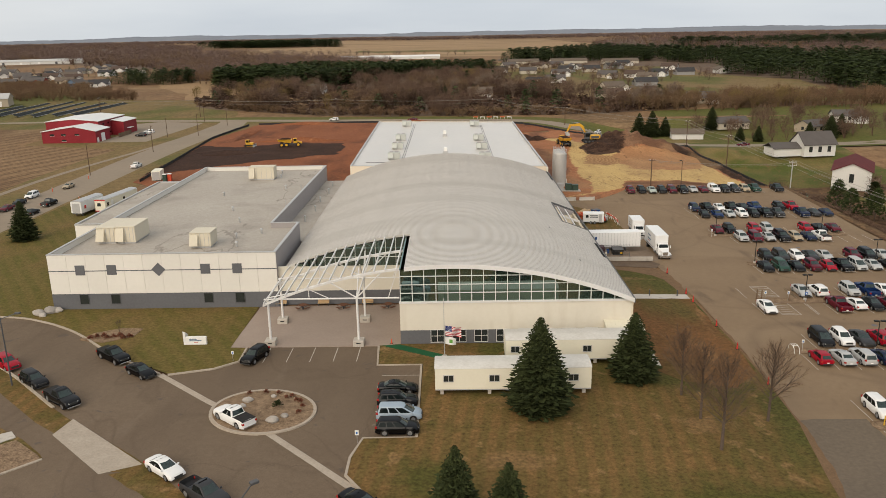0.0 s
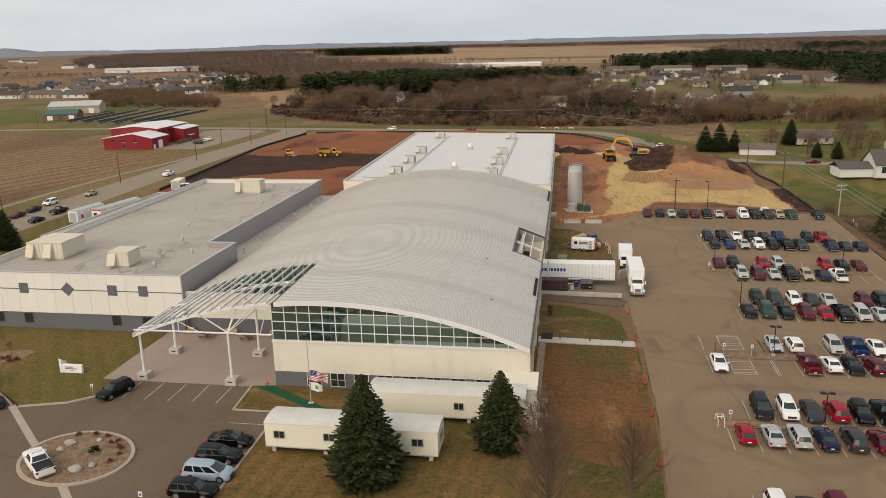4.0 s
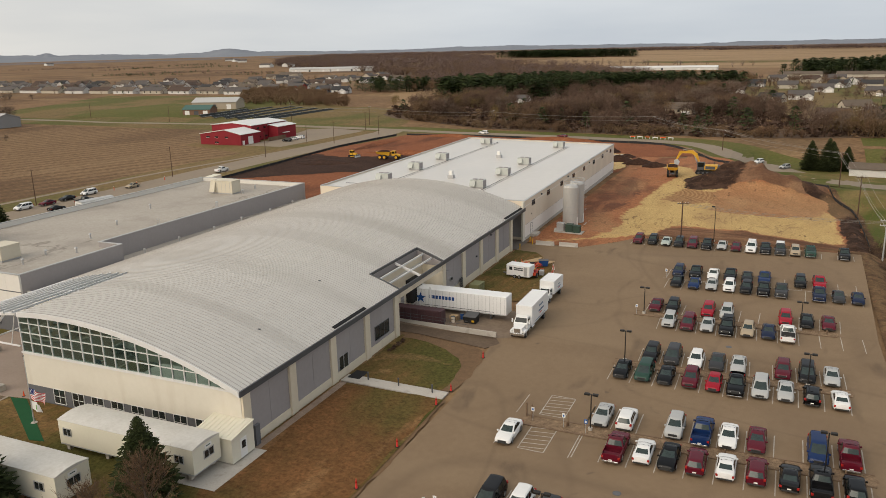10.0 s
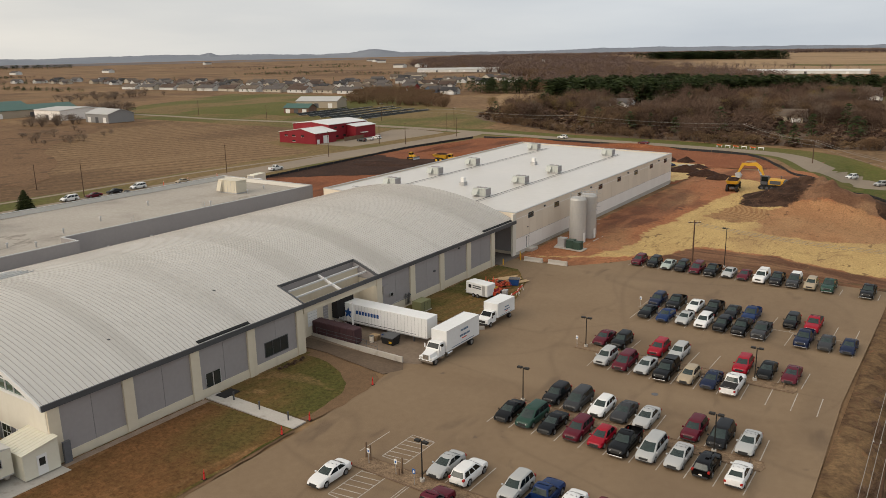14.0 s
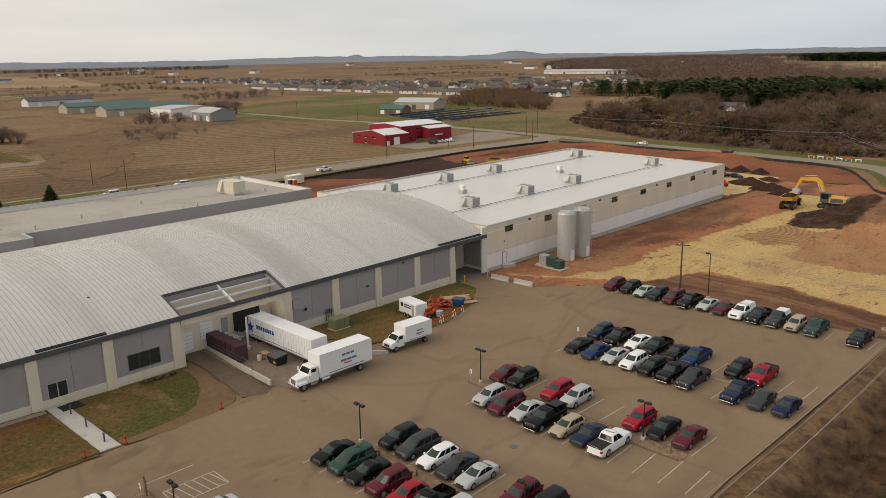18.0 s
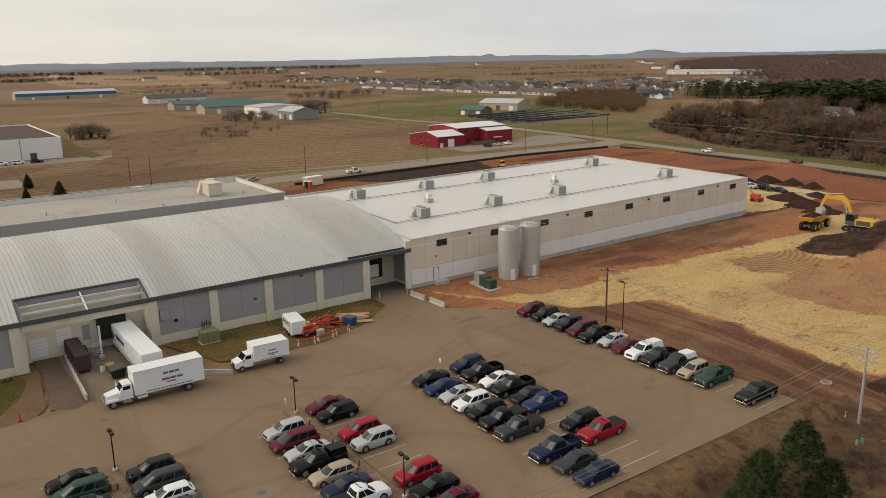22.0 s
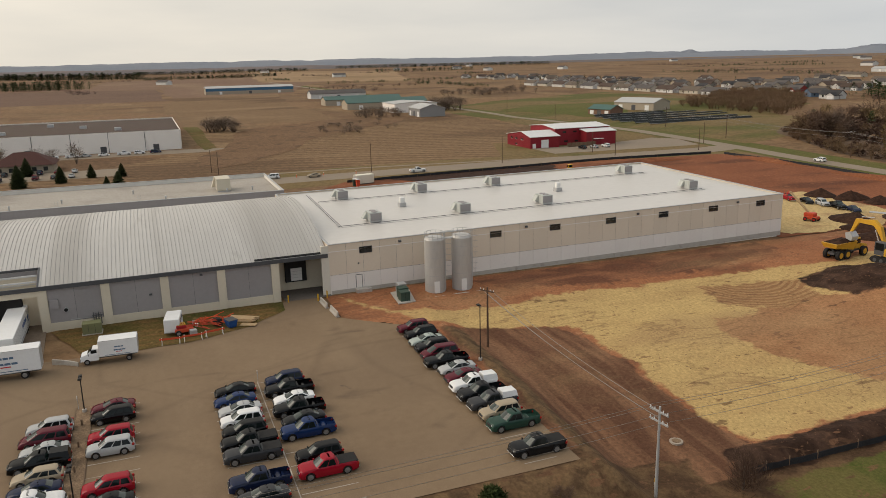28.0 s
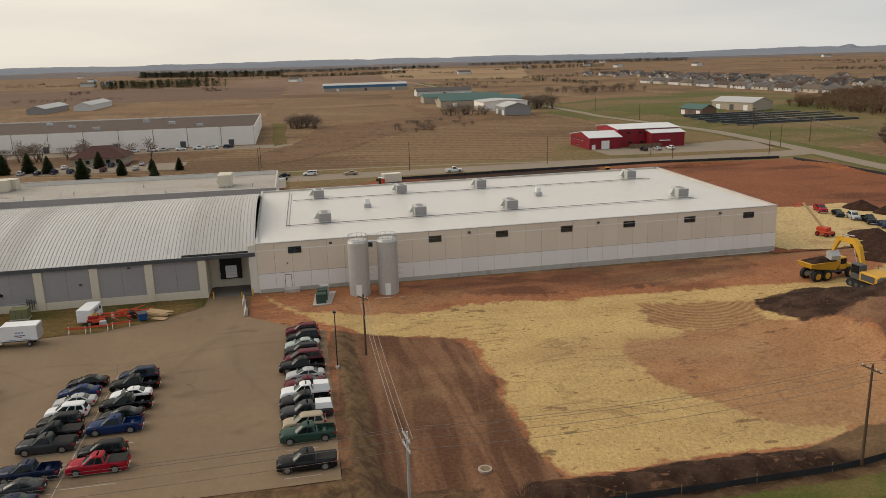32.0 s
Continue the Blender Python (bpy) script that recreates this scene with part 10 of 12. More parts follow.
for i, (x, y, h) in enumerate(((26.6, 83.4, 8.3), (27.1, 77.6, 9.0), (27.2, 71.0, 10.5), (34.6, 76.9, 9.2))):
    t = thing("bare_tree", pose(x, y, 0.09), "small bare tree with thin grey-brown twigs on the lawn", "tree", "lawn trees")
    wood, tw = lawn_tree_geo(h, i + 3)
    part("branch_work", wood, BARK, t)
    part("crown", tw, TWIGRED, t)
    part("root_flare", Geo().cyl(0, 0, -0.1, 0.3, h * 0.02, h * 0.014, n=8), BARK, t)
for i, (x, y, h) in enumerate(((-49.2, 105.5, 3.0),)):
    t = thing("bare_tree", pose(x, y, 0.1), "young bare ornamental tree in the mulch bed", "tree")
    part("branch_work", bare_tree_geo(h, 40 + i, 4), BARK, t)
    part("root_flare", Geo().cyl(0, 0, -0.1, 0.2, 0.06, 0.04, n=8), BARK, t)


# ---- masses of far trees, one mesh a wood
def bare_template(seed, n=400):
    """Trunk, limbs and a domed mass of fine twigs of one far tree, 1 m high and wide, as triangles."""
    rnd = random.Random(seed)
    tri = []
    for i in range(7):
        a = rnd.uniform(0, 6.28)
        r = rnd.uniform(0.05, 0.3)
        top = (r * math.cos(a), r * math.sin(a), rnd.uniform(0.6, 0.9))
        tri.append(((-0.014, 0, 0), (0.014, 0, 0), top))
        tri.append(((0, -0.014, 0), (0, 0.014, 0), top))
    lobes = [(rnd.uniform(-0.2, 0.2), rnd.uniform(-0.2, 0.2), rnd.uniform(0.42, 0.72), rnd.uniform(0.18, 0.3)) for k in range(6)]
    for i in range(n):
        lx, ly, lz, lr = lobes[i % 6]
        d = Vector((rnd.gauss(0, 1), rnd.gauss(0, 1), rnd.gauss(0.25, 0.9))).normalized()
        p = Vector((lx, ly, lz)) + d * lr * rnd.uniform(0.25, 1.0)
        e = (d + Vector((rnd.gauss(0, 0.5), rnd.gauss(0, 0.5), rnd.gauss(0.35, 0.4)))).normalized()
        s_ = Vector((rnd.gauss(0, 1), rnd.gauss(0, 1), rnd.gauss(0, 1))).normalized() * rnd.uniform(0.005, 0.012)
        tri.append((tuple(p - s_), tuple(p + s_), tuple(p + e * rnd.uniform(0.08, 0.2))))
    return np.array(tri, dtype=np.float32)


def conifer_template(seed, n=120):
    rnd = random.Random(seed)
    tri = []
    for i in range(n):
        t = rnd.random() ** 0.75
        z = 0.12 + 0.86 * t
        r = 0.24 * (1 - t) ** 0.55 * rnd.uniform(0.5, 1.1) + 0.01
        a = rnd.uniform(0, 6.28)
        c = np.array((r * math.cos(a), r * math.sin(a), z))
        d = np.array((math.cos(a), math.sin(a), rnd.uniform(-0.4, 0.3))) * 0.09
        s_ = np.array((-math.sin(a), math.cos(a), rnd.uniform(-0.3, 0.3))) * 0.055
        tri.append((c - s_ - d * 0.4, c + s_ - d * 0.4, c + d))
    tri.append(((-0.02, 0, 0), (0.02, 0, 0), (0, 0, 0.9)))
    return np.array(tri, dtype=np.float32)


def clump_template(seed, n=26):
    rnd = random.Random(seed)
    tri = []
    for i in range(n):
        a, z = rnd.uniform(0, 6.28), rnd.uniform(0.0, 0.75)
        c = np.array((0.42 * rnd.random() * math.cos(a), 0.42 * rnd.random() * math.sin(a), z))
        d = np.array((rnd.gauss(0, 0.12), rnd.gauss(0, 0.12), 0.28))
        s_ = np.array((rnd.gauss(0, 0.1), rnd.gauss(0, 0.1), 0))
        tri.append((c - s_, c + s_, c + d))
    return np.array(tri, dtype=np.float32)


BARE = [bare_template(i) for i in range(6)]
BAREFAR = [bare_template(20 + i, 110) for i in range(5)]
CONIF = [conifer_template(i) for i in range(5)]
CLUMP = [clump_template(i) for i in range(5)]


def wood(name, spots, templates, m, label, zf_=None, category="wood"):
    """A wood in one mesh: spots are x, y, height, width."""
    rng = np.random.default_rng(len(spots) + len(name))
    out = []
    for i, (x, y, h, w) in enumerate(spots):
        t = templates[i % len(templates)]
        a = rng.uniform(0, 2 * math.pi)
        c, s_ = math.cos(a), math.sin(a)
        q = np.empty_like(t)
        q[..., 0] = (t[..., 0] * c - t[..., 1] * s_) * w + x
        q[..., 1] = (t[..., 0] * s_ + t[..., 1] * c) * w + y
        q[..., 2] = t[..., 2] * h + GZ - 0.2 + (zf_(x, y) if zf_ else 0.0)
        out.append(q)
    v = np.concatenate(out).reshape(-1, 3)
    n = len(v) // 3
    me_ = bpy.data.meshes.new(name)
    me_.vertices.add(3 * n)
    me_.vertices.foreach_set("co", v.ravel())
    me_.loops.add(3 * n)
    me_.loops.foreach_set("vertex_index", np.arange(3 * n, dtype=np.int32))
    me_.polygons.add(n)
    me_.polygons.foreach_set("loop_start", np.arange(0, 3 * n, 3, dtype=np.int32))
    me_.update(calc_edges=True)
    me_.validate()
    me_.materials.append(m)
    return tagged(new(name, me_), label, category, "", "stuff")


def scatter(poly, n, h0, h1, seed, avoid=(), wide=1.0):
    """Random spots inside a polygon, kept off the circles to avoid."""
    rnd = random.Random(seed)
    xs, ys = [p[0] for p in poly], [p[1] for p in poly]
    out = []
    tries = 0
    while len(out) < n and tries < n * 20:
        tries += 1
        x, y = rnd.uniform(min(xs), max(xs)), rnd.uniform(min(ys), max(ys))
        if not inside(poly, x, y) or any((x - a) ** 2 + (y - b) ** 2 < c * c for a, b, c in avoid):
            continue
        h = rnd.uniform(h0, h1)
        out.append((x, y, h, h * wide * rnd.uniform(0.8, 1.2)))
    return out


# reddish bare bush at the corner of the site
rb = thing("bare_bush", pose(93.3, 221.0, site_height(93.3, 221.0)), "dense reddish-brown bare bush at the site corner", "bush")
rnd = random.Random(77)
for k in range(5):
    g = Geo()
    cx_, cy_ = rnd.uniform(-1.6, 1.6), rnd.uniform(-2.0, 2.0)
    for q in range(230):
        d = Vector((rnd.gauss(0, 1), rnd.gauss(0, 1), abs(rnd.gauss(0.6, 0.8)))).normalized()
        p = Vector((cx_, cy_, 0.3)) + Vector((d.x * 1.7, d.y * 1.7, d.z * 3.6)) * rnd.uniform(0.3, 1.0)
        e = (d + Vector((rnd.gauss(0, 0.5), rnd.gauss(0, 0.5), 0.5))).normalized()
        w = e.orthogonal().normalized() * 0.025
        g.add([p - w, p + w, p + e * rnd.uniform(0.5, 1.1)], [(0, 1, 2)])
    part("twig_clump", g, TWIGDARK, rb)
part("stem", Geo().cyl(0, 0, -0.2, 2.6, 0.16, 0.05, n=7), BARK, rb)
for x, y in ((94.9, 206.0), (95.0, 206.9)):
    pd = thing("cable_pedestal", pose(x, y, site_height(x, y)), "pale green cable pedestal beside the utility pole", "cable pedestal", "cable pedestals")
    part("post", Geo().bbox(-0.14, -0.14, -0.1, 0.14, 0.14, 0.85, 0.03), mat("pale_green_plastic", (0.20, 0.27, 0.20), (0.17, 0.23, 0.17), 0.6), pd)
    part("cap", Geo().bbox(-0.17, -0.17, 0.85, 0.17, 0.17, 0.98, 0.03), GREENM, pd)
for x, y, hh in ((90.0, 212.9, 1.2), (96.5, 213.3, 1.5)):
    mk = thing("cable_marker", pose(x, y, site_height(x, y), 4, 3, 0), "slim marker post with a yellow top in the soil", "marker post", "marker posts")
    part("post", Geo().cyl(0, 0, -0.1, hh * 0.7, 0.06, n=8), WHITEP, mk)
    part("top", Geo().cyl(0, 0, hh * 0.7, hh, 0.065, n=8), YELLOWM, mk)

# ---------------------------------------------------------------- fields, far buildings, woods, hills
def field(name, pts, m, label, k, amp=3.0, step=25):
    return setting(name, sheet(rough_edge(pts, step, amp, k), GZ + 0.02 + 0.005 * k), m, label, "field")


field("field_stubble_west", [(-131, 60), (-131, 300), (-180, 318), (-180, 372), (-330, 380), (-345, 290), (-290, 150), (-240, 196), (-232, 200), (-170, 150)], STUBBLE, "harvested stubble field with curving rows", 1)
field("field_meadow_west", [(-131, 300), (-131, 400), (-480, 405), (-480, 384), (-330, 382), (-180, 374), (-176, 318)], GREENFAR, "dry green meadow by the red shed", 2)
field("field_meadow_north", [(-118, 416), (-180, 420), (-460, 428), (-560, 640), (-300, 660), (-250, 560), (-150, 520)], GREENFAR, "dry green meadow with solar panels", 3)
field("field_stubble_far", [(-360, 300), (-350, 190), (-660, 195), (-850, 240), (-850, 335), (-560, 300)], STUBBLE, "pale harvested field", 5)
field("field_far_straw", [(-1400, 400), (-1200, 640), (-2400, 1000), (-3200, 600)], STRAW, "straw-coloured far field", 10, 12, 80)

# distant ridges, 3 to 4.8 km off; the haze before them is in their colours
def ridge(name, r, a0, a1, base, amp, m, label, seed, depth=500):
    g = Geo()
    n = int((a1 - a0) * 9)
    V, F_ = [], []
    for i in range(n + 1):
        a = radians(a0 + (a1 - a0) * i / n)
        hh = base + amp * (noise.noise((a * 5, seed, 0)) + 0.5 * noise.noise((a * 17, seed, 3)) + 0.25 * noise.noise((a * 60, seed, 5))) + 2.2 * noise.noise((a * 700, seed, 8))
        hh = max(hh, 3)
        for rr, z in ((r - depth, -1), (r - depth * 0.4, hh * 0.75), (r, hh), (r + depth * 0.3, -1)):
            V.append((-rr * math.sin(a), rr * math.cos(a), z))
        if i:
            o = 4 * i
            F_ += [(o - 4 + k, o + k, o + k + 1, o - 3 + k) for k in range(3)]
    return setting(name, g.add(V, F_), m, label, "backdrop", smooth=60)


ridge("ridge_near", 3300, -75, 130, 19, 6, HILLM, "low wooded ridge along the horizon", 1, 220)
ridge("ridge_far", 4500, -75, 140, 43, 13, HILLB, "distant ridge coloured pale haze blue", 2, 500)
def hill(name, x, y, rx, ry, h, m, label, seed):
    o = mound(name, x, y, rx, ry, h, m, label, seed, 0, -2)
    return tagged(o, label, "backdrop", "", "structure")
hill("hill_west", -2650, 3450, 420, 300, 64, HILLB, "flat-topped hill in haze blue on the horizon", 3)
hill("hill_small", -3350, 2900, 220, 160, 58, HILLB, "small hill in haze blue on the horizon", 4)

# ---- houses
def house_parts(w, d, h, rise, wall, roof, garage=True, seed=0):
    rnd = random.Random(seed)
    out = []
    out.append(("wall", Geo().loft([[(-w / 2, -d / 2, 0), (w / 2, -d / 2, 0), (w / 2, d / 2, 0), (-w / 2, d / 2, 0)], [(-w / 2, -d / 2, h), (w / 2, -d / 2, h), (w / 2, d / 2, h), (-w / 2, d / 2, h)]]).add([(-w / 2, -d / 2, h), (-w / 2, d / 2, h), (-w / 2, 0, h + rise), (w / 2, -d / 2, h), (w / 2, d / 2, h), (w / 2, 0, h + rise)], [(0, 2, 1), (3, 4, 5)]), wall))
    e, t = 0.5, 0.18
    out.append(("roof", Geo().loft([[(x, -d / 2 - e, h - e * 2 * rise / d), (x, 0, h + rise), (x, d / 2 + e, h - e * 2 * rise / d), (x, d / 2 + e, h - e * 2 * rise / d + t), (x, 0, h + rise + t), (x, -d / 2 - e, h - e * 2 * rise / d + t)] for x in (-w / 2 - e, w / 2 + e)]), roof))
    for i in range(3):
        x = -w / 2 + w * (i + 0.7) / 3.4
        out.append(("window", Geo().box(x - 0.6, -d / 2 - 0.05, h * 0.35, x + 0.6, -d / 2 + 0.05, h * 0.8), WINDOWD))
    out.append(("window", Geo().box(-w / 2 - 0.05, -0.6, h * 0.4, -w / 2 + 0.05, 0.6, h * 0.85), WINDOWD))
    if garage:
        gw, gd = w * 0.42, d * 0.55
        out.append(("garage_wing", Geo().loft([[(w / 2 - gw, -d / 2 - gd, 0), (w / 2, -d / 2 - gd, 0), (w / 2, -d / 2, 0), (w / 2 - gw, -d / 2, 0)], [(w / 2 - gw, -d / 2 - gd, 2.6), (w / 2, -d / 2 - gd, 2.6), (w / 2, -d / 2, 2.6), (w / 2 - gw, -d / 2, 2.6)]]).add([(w / 2 - gw, -d / 2 - gd, 2.6), (w / 2, -d / 2 - gd, 2.6), (w / 2 - gw / 2, -d / 2 - gd, 2.6 + rise * 0.7)], [(0, 1, 2)]), wall))
        out.append(("garage_roof", Geo().loft([[(w / 2 - gw - 0.4, y, 2.45), (w / 2 - gw / 2, y, 2.6 + rise * 0.7), (w / 2 + 0.4, y, 2.45), (w / 2 + 0.4, y, 2.65), (w / 2 - gw / 2, y, 2.8 + rise * 0.7), (w / 2 - gw - 0.4, y, 2.65)] for y in (-d / 2 - gd - 0.4, -0.2)]), roof))
        out.append(("garage_door", Geo().box(w / 2 - gw * 0.85, -d / 2 - gd - 0.05, 0, w / 2 - gw * 0.15, -d / 2 - gd, 2.2), WHITEP))
    return out


SID = {k: mat("siding_" + k, c, tuple(v * 0.92 for v in c), 0.8, s1=0.3, s2=3) for k, c in dict(white=(0.60, 0.585, 0.55), tan=(0.38, 0.32, 0.24), grey=(0.27, 0.26, 0.25), blue=(0.12, 0.17, 0.24), red=(0.24, 0.045, 0.04), beige=(0.47, 0.42, 0.34)).items()}
ROOFS = {k: mat("shingle_" + k, c, tuple(v * 0.8 for v in c), 0.9, s1=0.4, s2=4) for k, c in dict(grey=(0.105, 0.092, 0.085), brown=(0.088, 0.060, 0.046), dark=(0.05, 0.047, 0.047), tan=(0.135, 0.105, 0.08)).items()}
HT = {}


def house(x, y, turn, wall="white", roof="grey", w=13.0, d=8.5, h=3.0, rise=2.2, garage=True, label=None, z=GZ, group="village houses"):
    far = x * x + y * y > 640000
    key = (wall, roof, w, d, h, garage, far)
    at = pose(x, y, z, 0, 0, turn)
    if key in HT:
        return copy_thing(HT[key], at)
    o = thing("house", at, label or "%s house with a %s shingle roof in the far village" % (wall, roof), "house", group)
    for n_, g, m in house_parts(w, d, h, rise, SID[wall], ROOFS[roof], garage):
        if not (far and n_ in ("window", "garage_door")):
            part(n_, g, m, o)
    HT[key] = o
    return o


random.seed(11)
CW, CR = ["white", "beige", "tan", "grey", "white", "white", "beige"], ["grey", "brown", "tan", "grey", "dark"]
HOUSES = []
for i in range(11):
    HOUSES.append((-692 + 32.3 * i, 604 + random.uniform(-2, 2), 0, "duplex", ("tan", "grey", "brown")[i % 3]))
for i in range(24):
    HOUSES.append((-1080 + 34 * (i % 12) + random.uniform(-8, 8), 690 + 52 * (i // 12) + random.uniform(-12, 12), random.choice((0, 90, 15)), None, None))
for i in range(33):
    HOUSES.append((-700 + 33 * (i % 11) + random.uniform(-7, 7), 652 + 44 * (i // 11) + random.uniform(-9, 9), random.choice((0, 0, 90, 12, -12)), None, None))
for x, y in ((-471, 769), (-544, 896), (-451, 787), (-414, 762), (-387, 739), (-398, 780), (-429, 851), (-388, 810), (-397, 846), (-365, 869), (-362, 684), (-326, 665), (-524, 780), (-514, 820), (-626, 800), (-506, 864), (-367, 756), (-402, 896), (-408, 938), (-345, 720), (-345, 790), (-330, 830), (-470, 840)):
    HOUSES.append((x, y, random.choice((0, 90, 25)), None, None))
HOUSES += [(-352, 668, 0, "red", "grey"), (-284, 634, 10, "white", "dark"), (-305, 640, 80, "blue", "grey")]
NE = [(45, 765), (79, 614), (94, 696), (88, 834), (108, 756), (106, 527), (128, 659), (137, 565), (150, 657), (174, 674), (153, 626), (115, 480), (136, 435), (93, 469), (199, 685), (2, 850), (1, 772), (7, 590), (34, 667), (62, 588), (17, 496), (-45, 528), (-96, 552), (208, 766), (131, 753), (-48, 859), (60, 850), (110, 850), (160, 800), (180, 850), (235, 700), (70, 740), (120, 800), (28, 720)]
for i, (x, y) in enumerate(NE):
    if all((x - a) ** 2 + (y - b) ** 2 > 170 for a, b in NE[:i]):
        HOUSES.append((x, y, random.choice((0, 90, 20, -25, 180)), None, "dark" if i % 7 == 0 else None))
for i, (x, y, a, c, r) in enumerate(HOUSES):
    if c == "duplex":
        house(x, y, a, ("white", "beige")[i % 2], r, 24.0, 11.0, 3.0, 3.0, False)
    else:
        house(x, y, a, c or CW[i % len(CW)], r or CR[(i * 3) % len(CR)], 15.0, 9.5, 3.2, 2.8)
for x, y, w in ((134, 926, 42), (188, 901, 40), (82, 930, 36), (-560, 960, 30)):
    house(x, y, 4, "beige", "tan", w, 12, 3.2, 2.6, False)
# nearer houses east of the site
gh_ = thing("grey_roof_house", pose(122.5, 266, relief(122, 266), 0, 0, 6), "white gabled house with a grey shingle roof and low garage", "house")
for n_, g, m in house_parts(11, 9, 4.2, 3.6, SID["white"], ROOFS["grey"], False):
    part(n_, g, m, gh_)
part("garage_wing", Geo().box(-15, -2.5, 0, -5.5, 4.5, 2.7), SID["white"], gh_)
part("garage_roof", Geo().loft([[(x, -3.9, 2.6), (x, 0, 4.2), (x, 3.9, 2.6), (x, 3.9, 2.8), (x, 0, 4.4), (x, -3.9, 2.8)] for x in (-15.4, -5.5)]), ROOFS["grey"], gh_, at=pose(0, 1.0, 0))
RROOF = mat("dark_red_shingle", (0.115, 0.022, 0.022), (0.085, 0.018, 0.018), 0.9, s1=0.5, s2=4)
rh = thing("red_roof_house", pose(116.5, 226, relief(117, 226), 0, 0, 62), "white two-storey house with a dark red roof", "house")
for n_, g, m in house_parts(19, 10, 5.4, 2.2, SID["white"], RROOF, False):
    part(n_, g, m, rh)
part("balcony", Geo().box(-9.5, -7.4, 2.7, -3.0, -5.0, 2.9), WOOD, rh, "brown timber deck")
for x in (-9.3, -6.2, -3.2):
    part("deck_post", Geo().box(x - 0.1, -7.3, 0, x + 0.1, -7.1, 3.8), WOOD, rh)
part("deck_rail", Geo().box(-9.5, -7.4, 3.7, -3.0, -7.3, 3.85), WOOD, rh)
ws = thing("white_shed", pose(100.0, 335.5, -4.4, 0, 0, -8), "long white shed with a grey roof by the road", "shed")
for n_, g, m in house_parts(13.0, 6.5, 2.7, 1.5, SID["white"], ROOFS["tan"], False):
    if n_ != "window":
        part(n_, g, m, ws)
part("door", Geo().box(6.5, -1.0, 0, 6.56, 1.0, 2.2), WHITEP, ws)
house(122, 338, 10, "beige", "grey", 15.0, 9.0, 3.0, 2.2, False, "beige ranch house behind spruces")
house(150, 322, 30, "tan", "grey")
house(176, 352, -10, "white", "grey")

# ---- red metal shed
red = thing("red_metal_building", pose(-171, 321.5, GZ) @ Matrix.Scale(0.865, 4) @ pose(171, -321, 0), "dark red metal building with white roofs across the road", "building")
WROOF = mat("white_metal_roof", (0.66, 0.65, 0.63), (0.60, 0.59, 0.57), 0.5, s1=0.1, s2=1.5)
def red_block(x0, x1, y0, y1, h0, h1, mid, name):
    part(name, Geo().loft([[(x0, y, 0), (x1, y, 0), (x1, y, h0), (mid, y, h1), (x0, y, h0)] for y in (y0, y1)]), REDSHEET, red, "red ribbed metal wall")
    part(name + "_roof", Geo().loft([[(x0 - 0.4, y, h0 + 0.02), (mid, y, h1 + 0.05), (x1 + 0.4, y, h0 + 0.02), (x1 + 0.4, y, h0 + 0.25), (mid, y, h1 + 0.3), (x0 - 0.4, y, h0 + 0.25)] for y in (y0 - 0.4, y1 + 0.4)]), WROOF, red, "white metal roof")
red_block(-171, -145, 321, 337, 5.4, 7.6, -155, "wing")
red_block(-177, -150.5, 337.5, 369, 8.4, 9.6, -163, "main_hall")
red_block(-150.4, -144, 352, 369, 6.6, 7.6, -150.3, "side_hall")
for x, z in ((-166, 3.6), (-160.5, 3.6), (-154, 3.6), (-160.5, 0.9)):
    part("window", Geo().box(x - 1.1, 320.93, z, x + 1.1, 321.0, z + 0.8), WINDOWD, red)
    part("window_trim", Geo().box(x - 1.2, 320.95, z - 0.1, x + 1.2, 320.99, z), WHITEP, red)
for y, z in ((343, 6.2), (349, 6.2), (344, 1.5), (350, 1.5)):
    part("window", Geo().box(-150.5, y - 1, z, -150.43, y + 1, z + 0.9), WINDOWD, red)
part("overhead_door", Geo().box(-144.98, 327, 0, -144.9, 331, 4.0), WHITEP, red, "white overhead door")
part("overhead_door", Geo().box(-144.98, 322.2, 0, -144.9, 324.0, 2.3), WHITEP, red)
part("awning", Geo().box(-144, 356, 3.0, -142.5, 361, 3.3), WHITEP, red)
for i in range(44):
    part("wall_rib", Geo().box(-170.8 + 0.59 * i, 320.96, 0, -170.74 + 0.59 * i, 321.0, 5.4), REDSHEET, red)
setting("red_shed_yard", sheet([(-148.6, 322), (-128, 322), (-126, 392), (-150, 400), (-160, 392), (-152, 366), (-148.6, 362)], GZ + 0.05), ROADFAR, "grey yard beside the red building", "pavement")
for x, y, a, k, c in ((-138, 352, 90, "suv", "white"), (-137.5, 346, 90, "sedan", "silver"), (-137, 340, 90, "suv", "dark_grey"), (-60, 391, 85, "suv", "white"), (-20, 386, 85, "sedan", "maroon"), (72, 316, 145, "suv", "silver"), (107, 283.5, 95, "sedan", "maroon"), (64, 326, 150, "suv", "white")):
    car(k, c, x, y, a, GZ + 0.07, note="on the far road")
fn = thing("brown_fence_run", pose(-146.0, 338, GZ), "brown fence panels beside the red building", "fence")
for i in range(7):
    part("panel", Geo().box(-0.05, 2.0 * i, 0, 0.05, 2.0 * i + 1.9, 1.8), WOOD, fn)

